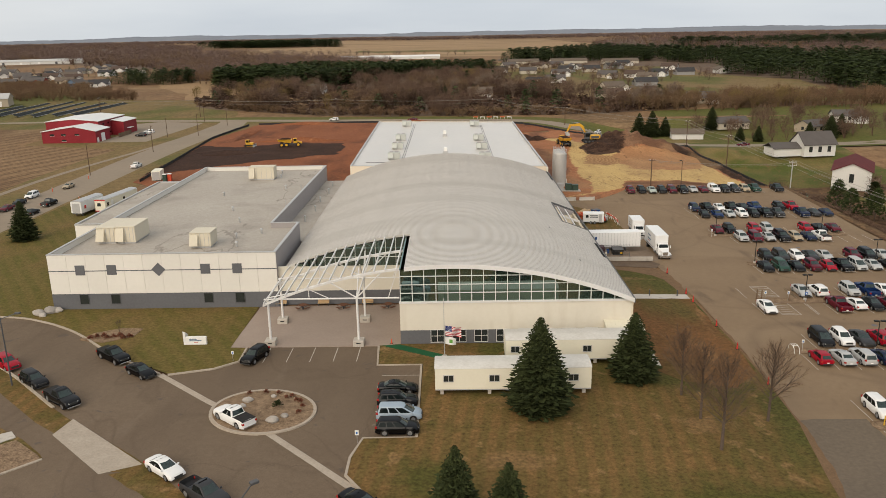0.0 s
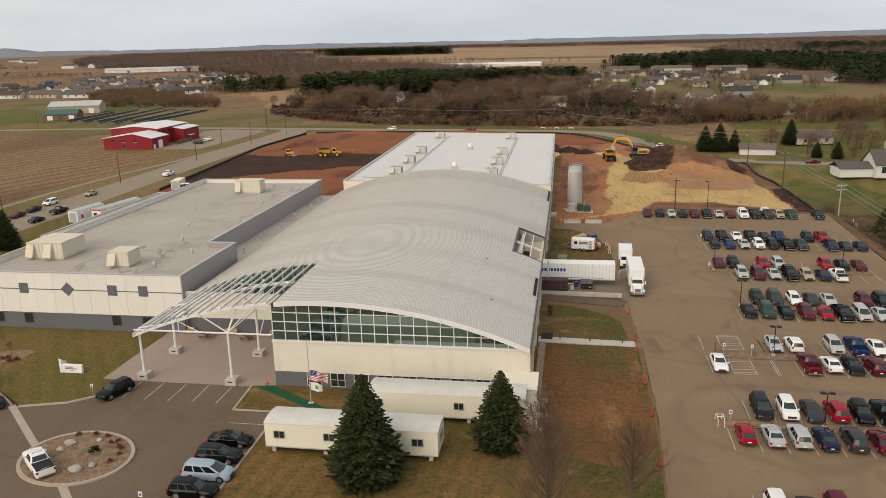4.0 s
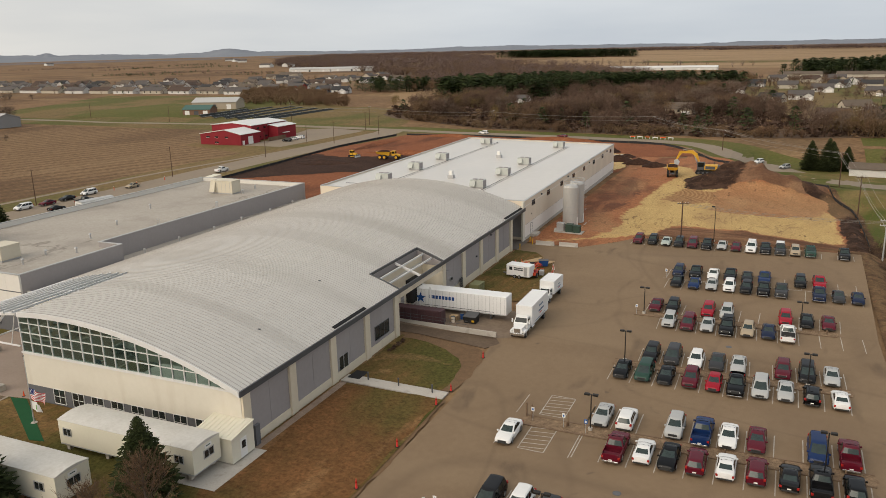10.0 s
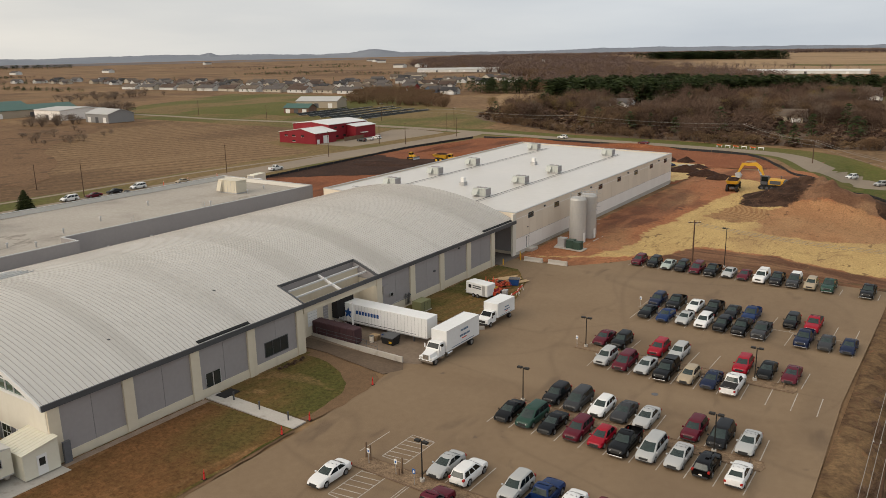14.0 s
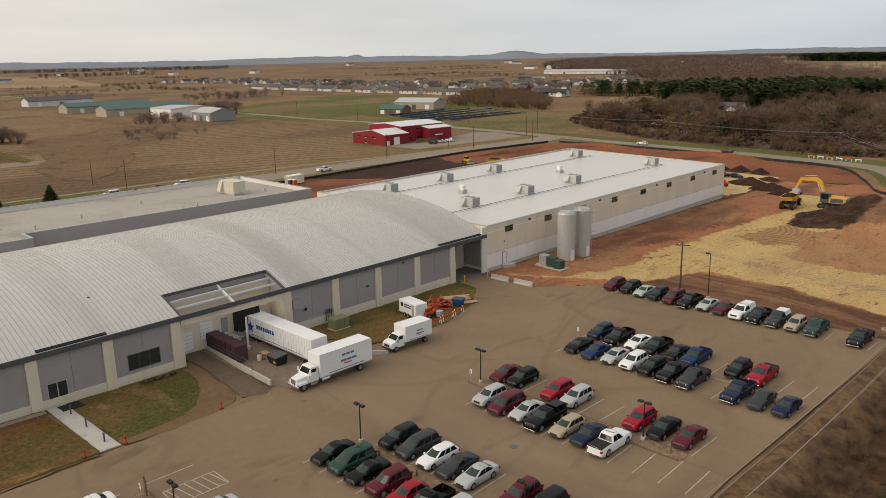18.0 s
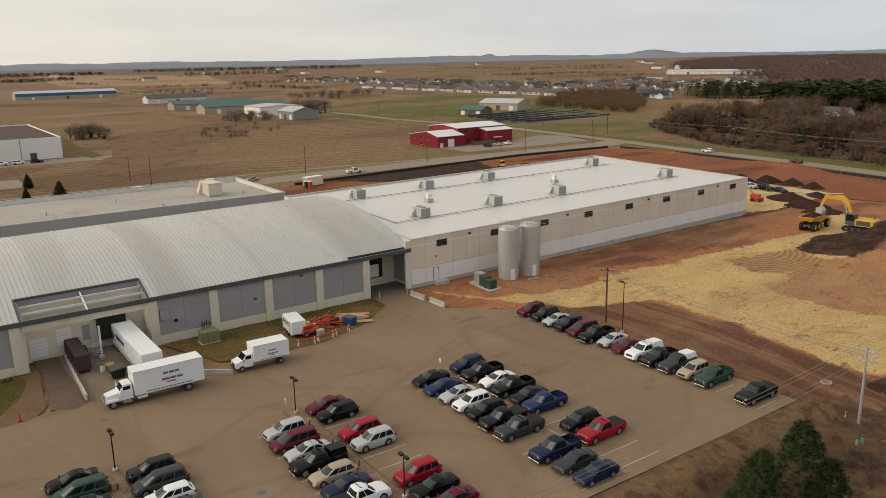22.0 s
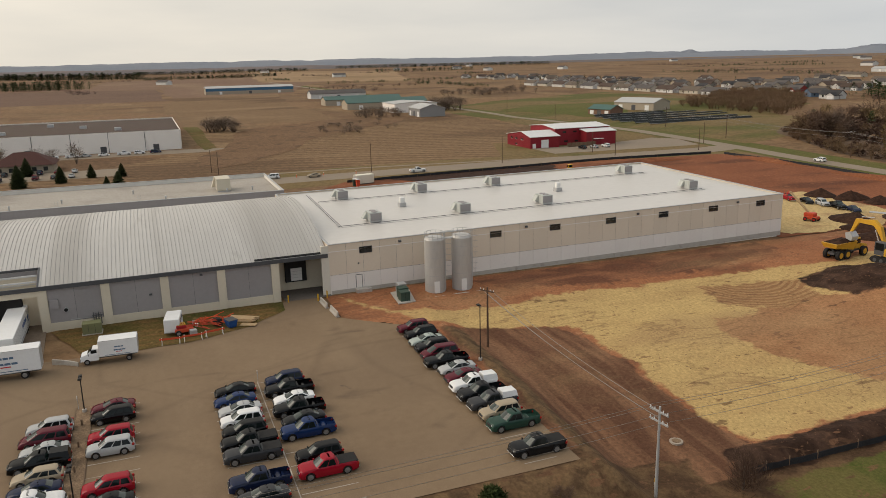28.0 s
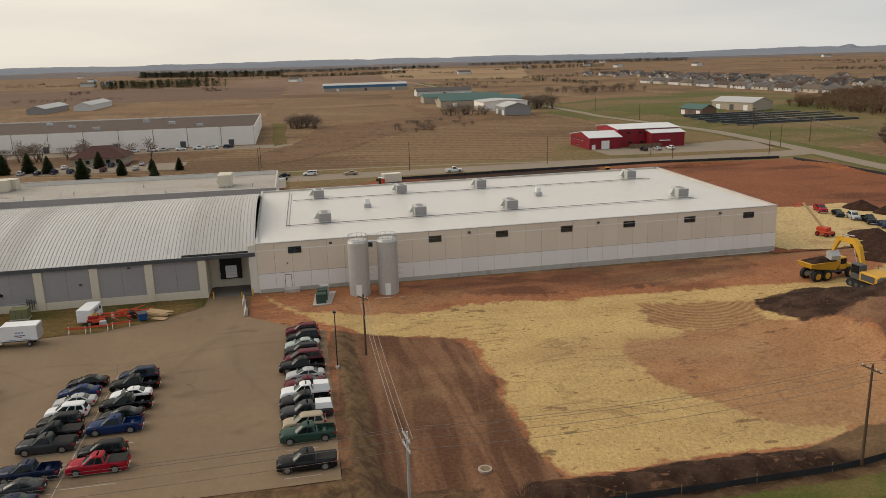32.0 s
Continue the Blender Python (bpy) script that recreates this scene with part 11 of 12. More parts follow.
# ---- solar field and sheds
PV = mat("solar_panel", (0.012, 0.014, 0.014), (0.018, 0.021, 0.021), 0.6, s1=0.6, s2=3, spec=0.05)
for a, b in (((-254, 418), (-257, 470)), ((-244, 417), (-252, 492)), ((-234, 416), (-242, 502)), ((-224, 415), (-232, 500)), ((-214, 418), (-217, 494)), ((-205, 421), (-204, 494))):
    d_ = Vector((b[0] - a[0], b[1] - a[1]))
    sr = thing("solar_row", pose(*a, GZ, 0, 0, math.degrees(math.atan2(d_.y, d_.x))), "long row of dark tilted solar panels on posts", "solar panels", "solar rows")
    n_ = int(d_.length / 4.3)
    for i in range(n_):
        part("panel", Geo().loft([[(4.3 * i, -1.6, 0.6), (4.3 * i + 4.2, -1.6, 0.6), (4.3 * i + 4.2, -1.6, 0.68), (4.3 * i, -1.6, 0.68)], [(4.3 * i, 1.4, 1.7), (4.3 * i + 4.2, 1.4, 1.7), (4.3 * i + 4.2, 1.4, 1.78), (4.3 * i, 1.4, 1.78)]]), PV, sr)
    part("top_rail", Geo().box(0, 1.4, 1.65, 4.3 * n_, 1.55, 1.86), GALV, sr, "bright metal top rail")
    part("lower_rail", Geo().box(0, -1.7, 0.52, 4.3 * n_, -1.6, 0.7), GALV, sr)
    for i in range(0, n_, 3):
        part("post", Geo().box(4.3 * i + 1, 0, 0, 4.3 * i + 1.15, 0.15, 1.15), GALV, sr)
def shed(x0, x1, y0, y1, h, rise, wall, roof, label, name="farm_shed", turn=0, ridge_x=True, band=None):
    cx_, cy_ = (x0 + x1) / 2, (y0 + y1) / 2
    s_ = thing(name, pose(cx_, cy_, GZ, 0, 0, turn), label, "shed", "far sheds")
    w, d = x1 - x0, y1 - y0
    if not ridge_x:
        s_.matrix_basis = pose(cx_, cy_, GZ, 0, 0, turn + 90)
        w, d = d, w
    part("wall", Geo().loft([[(x, -d / 2, 0), (x, d / 2, 0), (x, d / 2, h), (x, 0, h + rise), (x, -d / 2, h)] for x in (-w / 2, w / 2)]), wall, s_)
    part("roof", Geo().loft([[(x, -d / 2 - 0.4, h - 0.05), (x, 0, h + rise + 0.05), (x, d / 2 + 0.4, h - 0.05), (x, d / 2 + 0.4, h + 0.18), (x, 0, h + rise + 0.28), (x, -d / 2 - 0.4, h + 0.18)] for x in (-w / 2 - 0.4, w / 2 + 0.4)]), roof, s_)
    for i in range(3):
        x = -w / 2 + w * (i + 0.5) / 3
        part("door", Geo().box(x - 1.5, -d / 2 - 0.06, 0, x + 1.5, -d / 2, min(3.2, h * 0.8)), WHITEP if i != 1 else DARKGREY, s_)
    if band:
        part("band", Geo().box(-w / 2 - 0.05, -d / 2 - 0.08, h - 3.2, w / 2 + 0.05, -d / 2 - 0.04, h - 0.1), band, s_)
    return s_
GROOF = mat("green_metal_roof", (0.045, 0.10, 0.085), (0.055, 0.115, 0.095), 0.5, s1=0.1, s2=1)
GREYMR = mat("pale_grey_roof", (0.44, 0.43, 0.41), (0.39, 0.38, 0.36), 0.6, s1=0.1, s2=1)
BRICKW = mat("brown_brick_wall", (0.20, 0.115, 0.075), (0.165, 0.095, 0.062), 0.9, s1=0.5, s2=6)
shed(-276, -258, 428, 439, 3.2, 2.4, BRICKW, GROOF, "small brick shed with a green metal roof", turn=15)
shed(-298, -268, 462, 480, 4.6, 2.6, SID["tan"], GREYMR, "tan barn with a pale metal roof", turn=20)
shed(-505, -488, 309, 374, 4.5, 2.6, SID["tan"], GROOF, "long beige storage shed with a green roof", ridge_x=False)
shed(-441, -423, 311, 374, 4.8, 2.8, SID["tan"], GROOF, "long beige storage shed with a green roof", ridge_x=False)
shed(-399, -370, 331, 362, 6.0, 1.0, WHITEW, GREYMR, "white metal workshop with a grey roof", "workshop")
shed(-346, -323, 333, 350, 5.0, 2.6, SID["grey"], GREYMR, "grey metal workshop with a pale roof", "workshop")
shed(-632, -614, 323, 378, 4.6, 3.2, SID["white"], ROOFS["grey"], "white gabled storage building with a grey roof", "workshop", ridge_x=False)
shed(-837, -812, 240, 342, 7.0, 2.0, SID["tan"], GREYMR, "long tan hall with a blue upper band", "workshop", ridge_x=False, band=mat("blue_metal_band", (0.05, 0.13, 0.22), (0.06, 0.15, 0.25), 0.5))
shed(-640, -560, 20, 34, 4.5, 2.5, SID["white"], GREYMR, "long pale farm shed")
shed(-600, -530, -8, 6, 4.0, 2.5, SID["grey"], GREYMR, "long grey farm shed")
for x, y in ((-640, 1134), (-574, 1154)):
    shed(x - 34, x + 34, y - 9, y + 9, 4.0, 2.8, SID["white"], GREYMR, "long white poultry shed far off", turn=17)
shed(-160, -18, 1142, 1156, 3.4, 2.0, SID["white"], WROOF, "long white greenhouse shed far off")
shed(-130, -60, 925, 958, 3.2, 2.0, SID["grey"], GREYMR, "pale blue-grey greenhouse roofs far off")
# white warehouse by the west road
wh = thing("white_warehouse", pose(12, 0, GZ + 0.3), "long white panel warehouse with a dark flat roof", "warehouse")
part("roof", Geo().box(-330, -60, 8.2, -240.3, 184, 8.5), ROOFS["brown"], wh, "brown-grey flat roof")
for i in range(16):
    part("wall_panel", Geo().box(-240.3, -60 + 15.25 * i + 0.1, 0, -240, -60 + 15.25 * (i + 1) - 0.1, 9.0), WHITEW, wh, "white wall panel")
    part("downpipe", Geo().box(-240.1, -60 + 15.25 * i - 0.1, 0, -239.9, -60 + 15.25 * i + 0.1, 9.0), DARKGREY, wh)
part("north_wall", Geo().box(-330, 184, 0, -240, 184.3, 9.0), WHITEW, wh)
part("south_wall", Geo().box(-330, -60.3, 0, -240, -60, 9.0), WHITEW, wh)
part("west_wall", Geo().box(-330.3, -60, 0, -330, 184, 9.0), WHITEW, wh)
for y in (90, 120, 150, 172):
    part("door", Geo().box(-240, y, 0, -239.9, y + 2.5, 3.0), DARKGREY, wh)
for i in range(12):
    part("roof_unit", Geo().bbox(-300 + 4 * (i % 3) * 5, -20 + 16 * i, 8.5, -298 + 4 * (i % 3) * 5, -17 + 16 * i, 9.9, 0.1), GALV, wh)
setting("warehouse_yard", sheet([(-228, -60), (-212, -60), (-212, 196), (-224, 205), (-228, 184)], GZ + 0.06), ROADFAR, "grey yard along the warehouse", "pavement")
bh = thing("brown_roof_office", pose(-180, 126, GZ, 0, 0, 90), "tan office with a steep brown hip roof", "office")
part("wall", Geo().box(-10, -7.5, 0, 10, 7.5, 3.2), SID["tan"], bh)
part("roof", Geo().loft([[(-11, -8.5, 3.1), (11, -8.5, 3.1), (11, 8.5, 3.1), (-11, 8.5, 3.1)], [(-3.5, -0.4, 7.4), (3.5, -0.4, 7.4), (3.5, 0.4, 7.4), (-3.5, 0.4, 7.4)]]), mat("red_brown_shingle", (0.085, 0.038, 0.03), (0.068, 0.03, 0.025), 0.9, s1=0.5, s2=4), bh)
for i in range(5):
    part("window", Geo().box(-8.5 + 3.8 * i, -7.56, 0.9, -7.0 + 3.8 * i, -7.5, 2.4), WINDOWD, bh)
setting("office_yard", sheet([(-172, 100), (-150, 100), (-150, 160), (-172, 160)], GZ + 0.045), ROADFAR, "asphalt yard before the brown office", "pavement")
random.seed(3)
for i in range(16):
    car(random.choice(("sedan", "suv", "pickup", "minivan")), random.choice(("black", "grey", "silver", "white", "navy", "maroon")), -168 + 14 * (i % 2), 103 + 3.2 * (i // 2) * 1.8, 90, GZ + 0.05, note="parked before the brown office")
for i in range(9):
    car(random.choice(("sedan", "suv", "pickup")), random.choice(("black", "grey", "silver", "white", "navy", "red")), -219, 118 + 7.0 * i + random.uniform(-1, 1), 0, GZ + 0.05, note="parked along the warehouse")
# trailers on the west side
for x, y, l, m, lb in ((-91.5, 182.5, 9.5, BOXW, "white box trailer parked beside the west wing"), (-86.5, 184.5, 15.0, TRAILERW, "long cream office trailer beside the west wing")):
    tr = thing("parked_trailer", pose(x, y, 0.08, 0, 0, -8), lb, "trailer", "west trailers")
    part("box", Geo().bbox(-1.4, 0, 0.8, 1.4, l, 3.6, 0.06), m, tr)
    part("roof_skin", Geo().box(-1.3, 0.1, 3.6, 1.3, l - 0.1, 3.65), TRAILERR, tr)
    part("frame", Geo().box(-1.2, 0.2, 0.55, 1.2, l - 0.2, 0.8), DARKGREY, tr)
    for yy in (l - 2.2, l - 1.1):
        for sx in (-1.15, 1.15):
            wheel_at(tr, sx, yy, 0.45, 0.25)
    for sx in (-0.8, 0.8):
        part("jack", Geo().box(sx - 0.1, 1.0, 0, sx + 0.1, 1.2, 0.6), DARKGREY, tr)
    part("roof_bow", Geo().loft([[(x_, y_, 3.62 + 0.3 * (1 - (x_ / 1.4) ** 2)) for x_ in (-1.4, -0.9, -0.3, 0.3, 0.9, 1.4)] + [(1.4, y_, 3.58), (-1.4, y_, 3.58)] for y_ in (-0.05, l + 0.05)]), GALV, tr, "bowed grey metal roof")
    if m is BOXW:
        part("stripe", Geo().box(-1.42, 0.3, 1.6, -1.4, l - 0.3, 1.8), DARKGREY, tr)
        part("end_door", Geo().box(-1.0, -0.03, 0.95, 1.0, 0.0, 3.2), GALV, tr, "roll-up door")
        part("emblem", Geo().box(1.4, 1.2, 1.7, 1.42, 2.0, 2.5), REDP, tr, "red emblem")
    else:
        part("skirting", Geo().box(-1.43, -0.04, 0.75, 1.43, l + 0.04, 0.95), REDP, tr, "red skirting band")
        part("valance", Geo().box(-1.43, -0.05, 3.35, 1.43, -0.01, 3.6), REDP, tr, "red valance")
        part("end_window", Geo().box(-0.7, -0.04, 2.0, 0.2, 0.0, 2.8), WINDOWD, tr)
        part("side_window", Geo().box(1.4, 0.8, 2.0, 1.44, 1.6, 2.8), WINDOWD, tr)
        part("side_window", Geo().box(1.4, 8.0, 2.0, 1.44, 8.8, 2.8), WINDOWD, tr)
        part("door", Geo().box(1.4, 2.6, 1.0, 1.45, 3.5, 3.1), WHITEP, tr)
        for k in range(4):
            part("step", Geo().box(1.45, 2.5, 0.15 + 0.2 * k, 2.5 - 0.25 * k, 3.6, 0.21 + 0.2 * k), WOOD, tr)

# ---- woods
PLACED = []     # woods and fields whose plan is already true


def grove(name, poly, n, h0, h1, seed, templates, m, label, wide=1.2, avoid=(), category="wood"):
    """A wood scattered over a polygon of the plan."""
    ob = wood(name, scatter(poly, n, h0, h1, seed, avoid, wide), templates, m, label, None, category)
    PLACED.append(ob)
    return ob


def far_field(name, pts, m, label, k, amp=6.0, step=40):
    ob = field(name, pts, m, label, k, amp, step)
    PLACED.append(ob)
    return ob


AV = [(x, y, 11) for x, y, *_ in HOUSES] + [(122, 266, 18), (117, 226, 18), (100, 335, 12), (128, 366, 12), (-110, 930, 38), (-75, 930, 38), (-130, 1130, 45), (-60, 1120, 50)]
W1 = [(-131, 440), (-108, 428), (-71, 411), (-29, 402), (16, 397), (56, 398), (80, 403), (111, 410), (128, 420), (118, 470), (70, 480), (60, 540), (40, 640), (-20, 740), (-110, 690), (-140, 600), (-138, 540), (-165, 500), (-150, 460)]
WIDE = [(-160, 790), (-60, 780), (-80, 1000), (-190, 1130), (-240, 1290), (-460, 1480), (-640, 2000), (-960, 2500), (-1500, 2350), (-1250, 1900), (-980, 1500), (-700, 1230), (-470, 1040), (-330, 900), (-280, 760), (-230, 700)]
EASTW = [(420, 760), (640, 700), (1100, 900), (1900, 1200), (2300, 2300), (1500, 2700), (500, 2500), (330, 1900), (240, 1340), (380, 1290), (440, 960)]
far_field("forest_floor_near", W1, LITTER, "brown leaf litter under the trees", 11)
far_field("forest_floor_wide", WIDE, LITTER, "brown leaf litter under the far trees", 12)
far_field("forest_floor_east", EASTW, LITTER, "brown leaf litter under the eastern woods", 13)
far_field("forest_floor_pines", [(232, 420), (258, 600), (222, 700), (240, 800), (60, 960), (60, 1080), (240, 1340), (440, 960), (420, 760), (520, 640), (420, 440)], LITTER, "brown needle litter under the pines", 14)
far_field("field_north_tan", [(-450, 1500), (-226, 1300), (60, 1200), (240, 1340), (330, 1900), (300, 2700), (-300, 2900), (-760, 2900), (-640, 2130), (-290, 2090), (-280, 1980), (-420, 1800)], STRAW, "straw-coloured far field", 6)
far_field("field_green_strip", [(-180, 1480), (150, 1420), (170, 1520), (-190, 1600)], GREENFAR, "greenish strip across the straw field", 18)
far_field("field_village_lawn", [(70, 460), (236, 425), (262, 600), (224, 700), (226, 950), (60, 975), (20, 800), (30, 660), (62, 560)], GREENFAR, "dry grass between the houses", 7)
far_field("field_east_meadow", [(100, 290), (300, 300), (420, 336), (420, 440), (300, 430), (100, 405)], GREENROAD, "green grass by the houses", 8, 2)
far_field("field_ploughed", [(-696, -40), (-690, 60), (-692, 117), (-704, 197), (-1067, 191), (-1165, -125), (-1150, -420), (-700, -420)], PLOUGHED, "dark ploughed field", 4)
far_field("field_far_brown", [(-1080, 195), (-745, 200), (-765, 330), (-1026, 395), (-1228, 492), (-1780, 500), (-1800, 100), (-1239, 93), (-1170, -120)], RUST, "reddish-brown far field", 9)
far_field("field_rough", [(-150, 196), (-186, 222), (-257, 258), (-297, 314), (-322, 322), (-348, 292), (-300, 222), (-232, 202), (-160, 186)], ROUGH, "rough brown grass between the fields", 19, 5, 14)
far_field("field_lawn_strip", [(-333, 190), (-329, 198), (-224, 199), (-217, 193)], GREEN, "green grass strip beside the warehouse", 20, 1, 20)
far_field("field_meadow_strip", [(-345, 396), (-262, 416), (-250, 440), (-345, 498), (-352, 430)], GREENROAD, "green meadow by the road", 21, 4, 20)
far_field("field_glade", [(-172, 505), (-142, 545), (-140, 600), (-180, 665), (-190, 720), (-262, 700), (-232, 620), (-190, 560)], DRYGRASS, "dry straw-coloured glade beside the pines", 15, 4, 15)
CLEAR = AV + [(-60, 440, 12), (-84, 462, 15), (-22, 432, 9), (28, 440, 13), (-10, 500, 14), (66, 428, 10), (-45, 520, 12)]
rw = random.Random(8)
CLUSTERS = [(x, y, rw.uniform(7, 20)) for x, y, *_ in scatter(W1, 46, 1, 2, 61, (), 1)]


def clustered(n, h0, h1, seed, wide, which):
    """Spots of one kind of tree, gathered in some of the clusters of the near wood."""
    r_ = random.Random(seed)
    out = []
    while len(out) < n:
        cx_, cy_, cr = CLUSTERS[r_.randrange(len(CLUSTERS)) // which * which % len(CLUSTERS)]
        x, y = r_.gauss(cx_, cr * 0.7), r_.gauss(cy_, cr * 0.7)
        if inside(W1, x, y) and not any((x - a) ** 2 + (y - b) ** 2 < c * c for a, b, c in CLEAR):
            h = r_.uniform(h0, h1)
            out.append((x, y, h, h * wide * r_.uniform(0.8, 1.2)))
    return out


for name_, n_, h0_, h1_, sd_, wd_, wh_, m_, lab_ in (
        ("bare_woods", 420, 7, 14, 1, 1.0, 1, TWIG, "dense bare brown woods beyond the road"),
        ("dark_woods", 420, 6, 11, 51, 1.15, 2, TWIGDARK, "dark bare trees in the woods beyond the road"),
        ("pale_woods", 70, 9, 15, 52, 0.8, 3, TWIGPALE, "pale grey bare trees in the woods beyond the road"),
        ("olive_woods", 150, 6, 11, 53, 1.2, 5, TWIGGREEN, "olive-brown budding trees in the woods beyond the road"),
        ("budding_woods", 260, 6, 12, 2, 1.15, 4, TWIGRED, "budding reddish trees among the bare woods")):
    PLACED.append(wood(name_, clustered(n_, h0_, h1_, sd_, wd_, wh_), BARE, m_, lab_))
grove("undergrowth", W1, 2600, 1.2, 3.6, 31, CLUMP, TWIGDARK, "dense brown undergrowth in the woods", 2.0, CLEAR[:-6])
grove("undergrowth", W1, 900, 1.0, 3.0, 33, CLUMP, TWIGRED, "reddish brush at the foot of the woods", 2.0, AV)
grove("scattered_pines", W1, 46, 7, 13, 32, CONIF, NEEDLEFAR, "single dark pines among the bare woods", 1.2, AV, "trees")
grove("front_thicket", [(-131, 440), (-108, 426), (-71, 409), (-29, 400), (16, 395), (56, 396), (80, 401), (80, 408), (16, 404), (-29, 409), (-71, 419), (-125, 446)], 150, 2, 6, 42, BARE, TWIGRED, "olive-brown thicket along the road", 1.3, AV)
grove("pine_wood", [(-202, 640), (-150, 590), (-118, 575), (-92, 600), (-60, 640), (-30, 700), (-40, 760), (-130, 760), (-196, 720)], 620, 11, 16, 5, CONIF, NEEDLEFAR, "dark green pine wood", 1.5, AV)
grove("pine_wood", [(-30, 700), (10, 690), (40, 720), (30, 770), (-40, 760)], 110, 11, 15, 18, CONIF, NEEDLEFAR, "dark green pines beside the village", 1.5, AV)
grove("pine_wood", [(-296, 664), (-246, 650), (-222, 690), (-236, 730), (-290, 720)], 70, 9, 13, 6, CONIF, NEEDLEFAR, "small dark pine stand", 1.5, AV)
grove("pine_wood", [(236, 430), (262, 600), (226, 700), (280, 790), (440, 930), (520, 640), (420, 440)], 760, 11, 17, 7, CONIF, NEEDLEFAR, "dark green pine wood on the slope", 1.5, AV)
grove("pine_wood", [(60, 975), (226, 960), (300, 800), (430, 950), (250, 1330), (90, 1120)], 620, 11, 16, 8, CONIF, NEEDLEFAR, "far band of dark pines behind the village", 1.8, AV)
grove("far_pines", [(-650, 2030), (-500, 1960), (-280, 1990), (-290, 2080), (-620, 2110)], 300, 13, 19, 15, CONIF, NEEDLEFAR, "far dark pine stand by the straw field", 2.4)
grove("far_pines", [(420, 1500), (900, 1350), (1300, 1500), (1000, 1750), (460, 1700)], 420, 13, 18, 14, CONIF, NEEDLEFAR, "far dark pine stands", 2.6)
grove("far_pines", [(700, 950), (900, 900), (1100, 1000), (900, 1080)], 160, 12, 17, 16, CONIF, NEEDLEFAR, "dark pine stand among the eastern woods", 2.0)
grove("brush_thicket", [(-292, 506), (-246, 506), (-206, 512), (-235, 560), (-300, 625), (-385, 645), (-345, 575)], 420, 4, 7.5, 4, BARE, TWIGRED, "grey-brown brush thicket beyond the solar field", 1.3)
grove("bare_woods", [(-262, 690), (-190, 640), (-170, 690), (-60, 770), (40, 720), (40, 860), (-60, 980), (-240, 790)], 300, 7, 12, 9, BARE, TWIGRED, "bare trees among the village houses", 1.2, AV)
near_wide = [(-160, 790), (-60, 780), (-80, 1000), (-190, 1130), (-330, 1130), (-470, 1040), (-330, 900), (-280, 760), (-230, 700)]
grove("bare_woods", near_wide, 520, 8, 13, 10, BAREFAR, TWIGHAZE, "wide bare woods beyond the pines", 1.5, AV)
grove("budding_woods", near_wide, 380, 8, 13, 55, BAREFAR, TWIGRED, "reddish bare woods beyond the pines", 1.5, AV)
grove("bare_woods", WIDE, 1500, 9, 15, 11, BAREFAR, TWIGHAZE, "far bare woodland towards the horizon", 2.4)
grove("budding_woods", WIDE, 700, 8, 13, 56, BAREFAR, TWIGRED, "far reddish woodland towards the horizon", 2.6)
grove("bare_woods", EASTW, 1900, 9, 15, 12, BAREFAR, TWIGHAZE, "far wooded slopes", 2.8)
grove("budding_woods", EASTW, 800, 8, 14, 13, BAREFAR, TWIGRED, "reddish far wooded slopes", 2.8)
grove("far_canopy", [(-1500, 2400), (-700, 2950), (0, 2900), (900, 2700), (1600, 2700), (900, 3300), (-300, 3300), (-1700, 2900)], 1500, 9, 14, 17, BAREFAR, TWIGHAZE, "far wooded land at the horizon", 4.5)
grove("field_trees", [(-330, 1480), (-200, 1330), (20, 1230), (30, 1270), (-180, 1420), (-300, 1560)], 46, 6, 11, 19, BAREFAR, TWIGHAZE, "bare trees along the straw field", 1.2, (), "trees")
grove("greening_trees", [(84, 410), (120, 416), (178, 402), (190, 430), (100, 442)], 44, 7, 11, 3, BARE, TWIGGREEN, "trees with first yellow-green leaves by the houses", 1.0, AV)
grove("village_belt", [(80, 404), (140, 400), (232, 408), (240, 430), (150, 446), (96, 452)], 200, 6, 11, 41, BARE, TWIGRED, "belt of bare trees below the village", 1.1, AV, "trees")
grove("scattered_trees", [(-120, 640), (60, 560), (200, 560), (210, 760), (40, 900), (-60, 860)], 150, 5, 10, 43, BARE, TWIG, "bare trees between the village houses", 1.1, AV, "trees")
for a, b, n_, h_, w_ in (((-2380, -244), (-2100, -20), 90, 18, 34), ((-2100, -20), (-1940, 180), 80, 18, 30), ((-1218, -104), (-1179, 92), 90, 14, 15), ((-1240, -100), (-1200, 60), 60, 13, 14), ((-1786, 183), (-1824, 343), 60, 8, 18), ((-1824, 343), (-1793, 480), 60, 8, 18), ((-2700, 160), (-2500, 700), 110, 12, 34), ((-2900, 900), (-2300, 1500), 120, 12, 36), ((-1900, 760), (-1750, 980), 50, 9, 20)):
    spots = [(a[0] + (b[0] - a[0]) * k / n_ + random.uniform(-9, 9), a[1] + (b[1] - a[1]) * k / n_ + random.uniform(-9, 9), h_ * random.uniform(0.75, 1.1), w_ * random.uniform(0.8, 1.2)) for k in range(n_)]
    PLACED.append(wood("shelter_belt", spots, CONIF, NEEDLEFAR, "dark conifer shelter belt between fields"))
random.seed(21)
def hedge(a, b, n_, h0, h1, m, w=1.1, jit=6):
    return [(a[0] + (b[0] - a[0]) * random.random() + random.uniform(-jit, jit), a[1] + (b[1] - a[1]) * random.random() + random.uniform(-jit, jit), random.uniform(h0, h1), random.uniform(h0, h1) * w) for k in range(n_)]
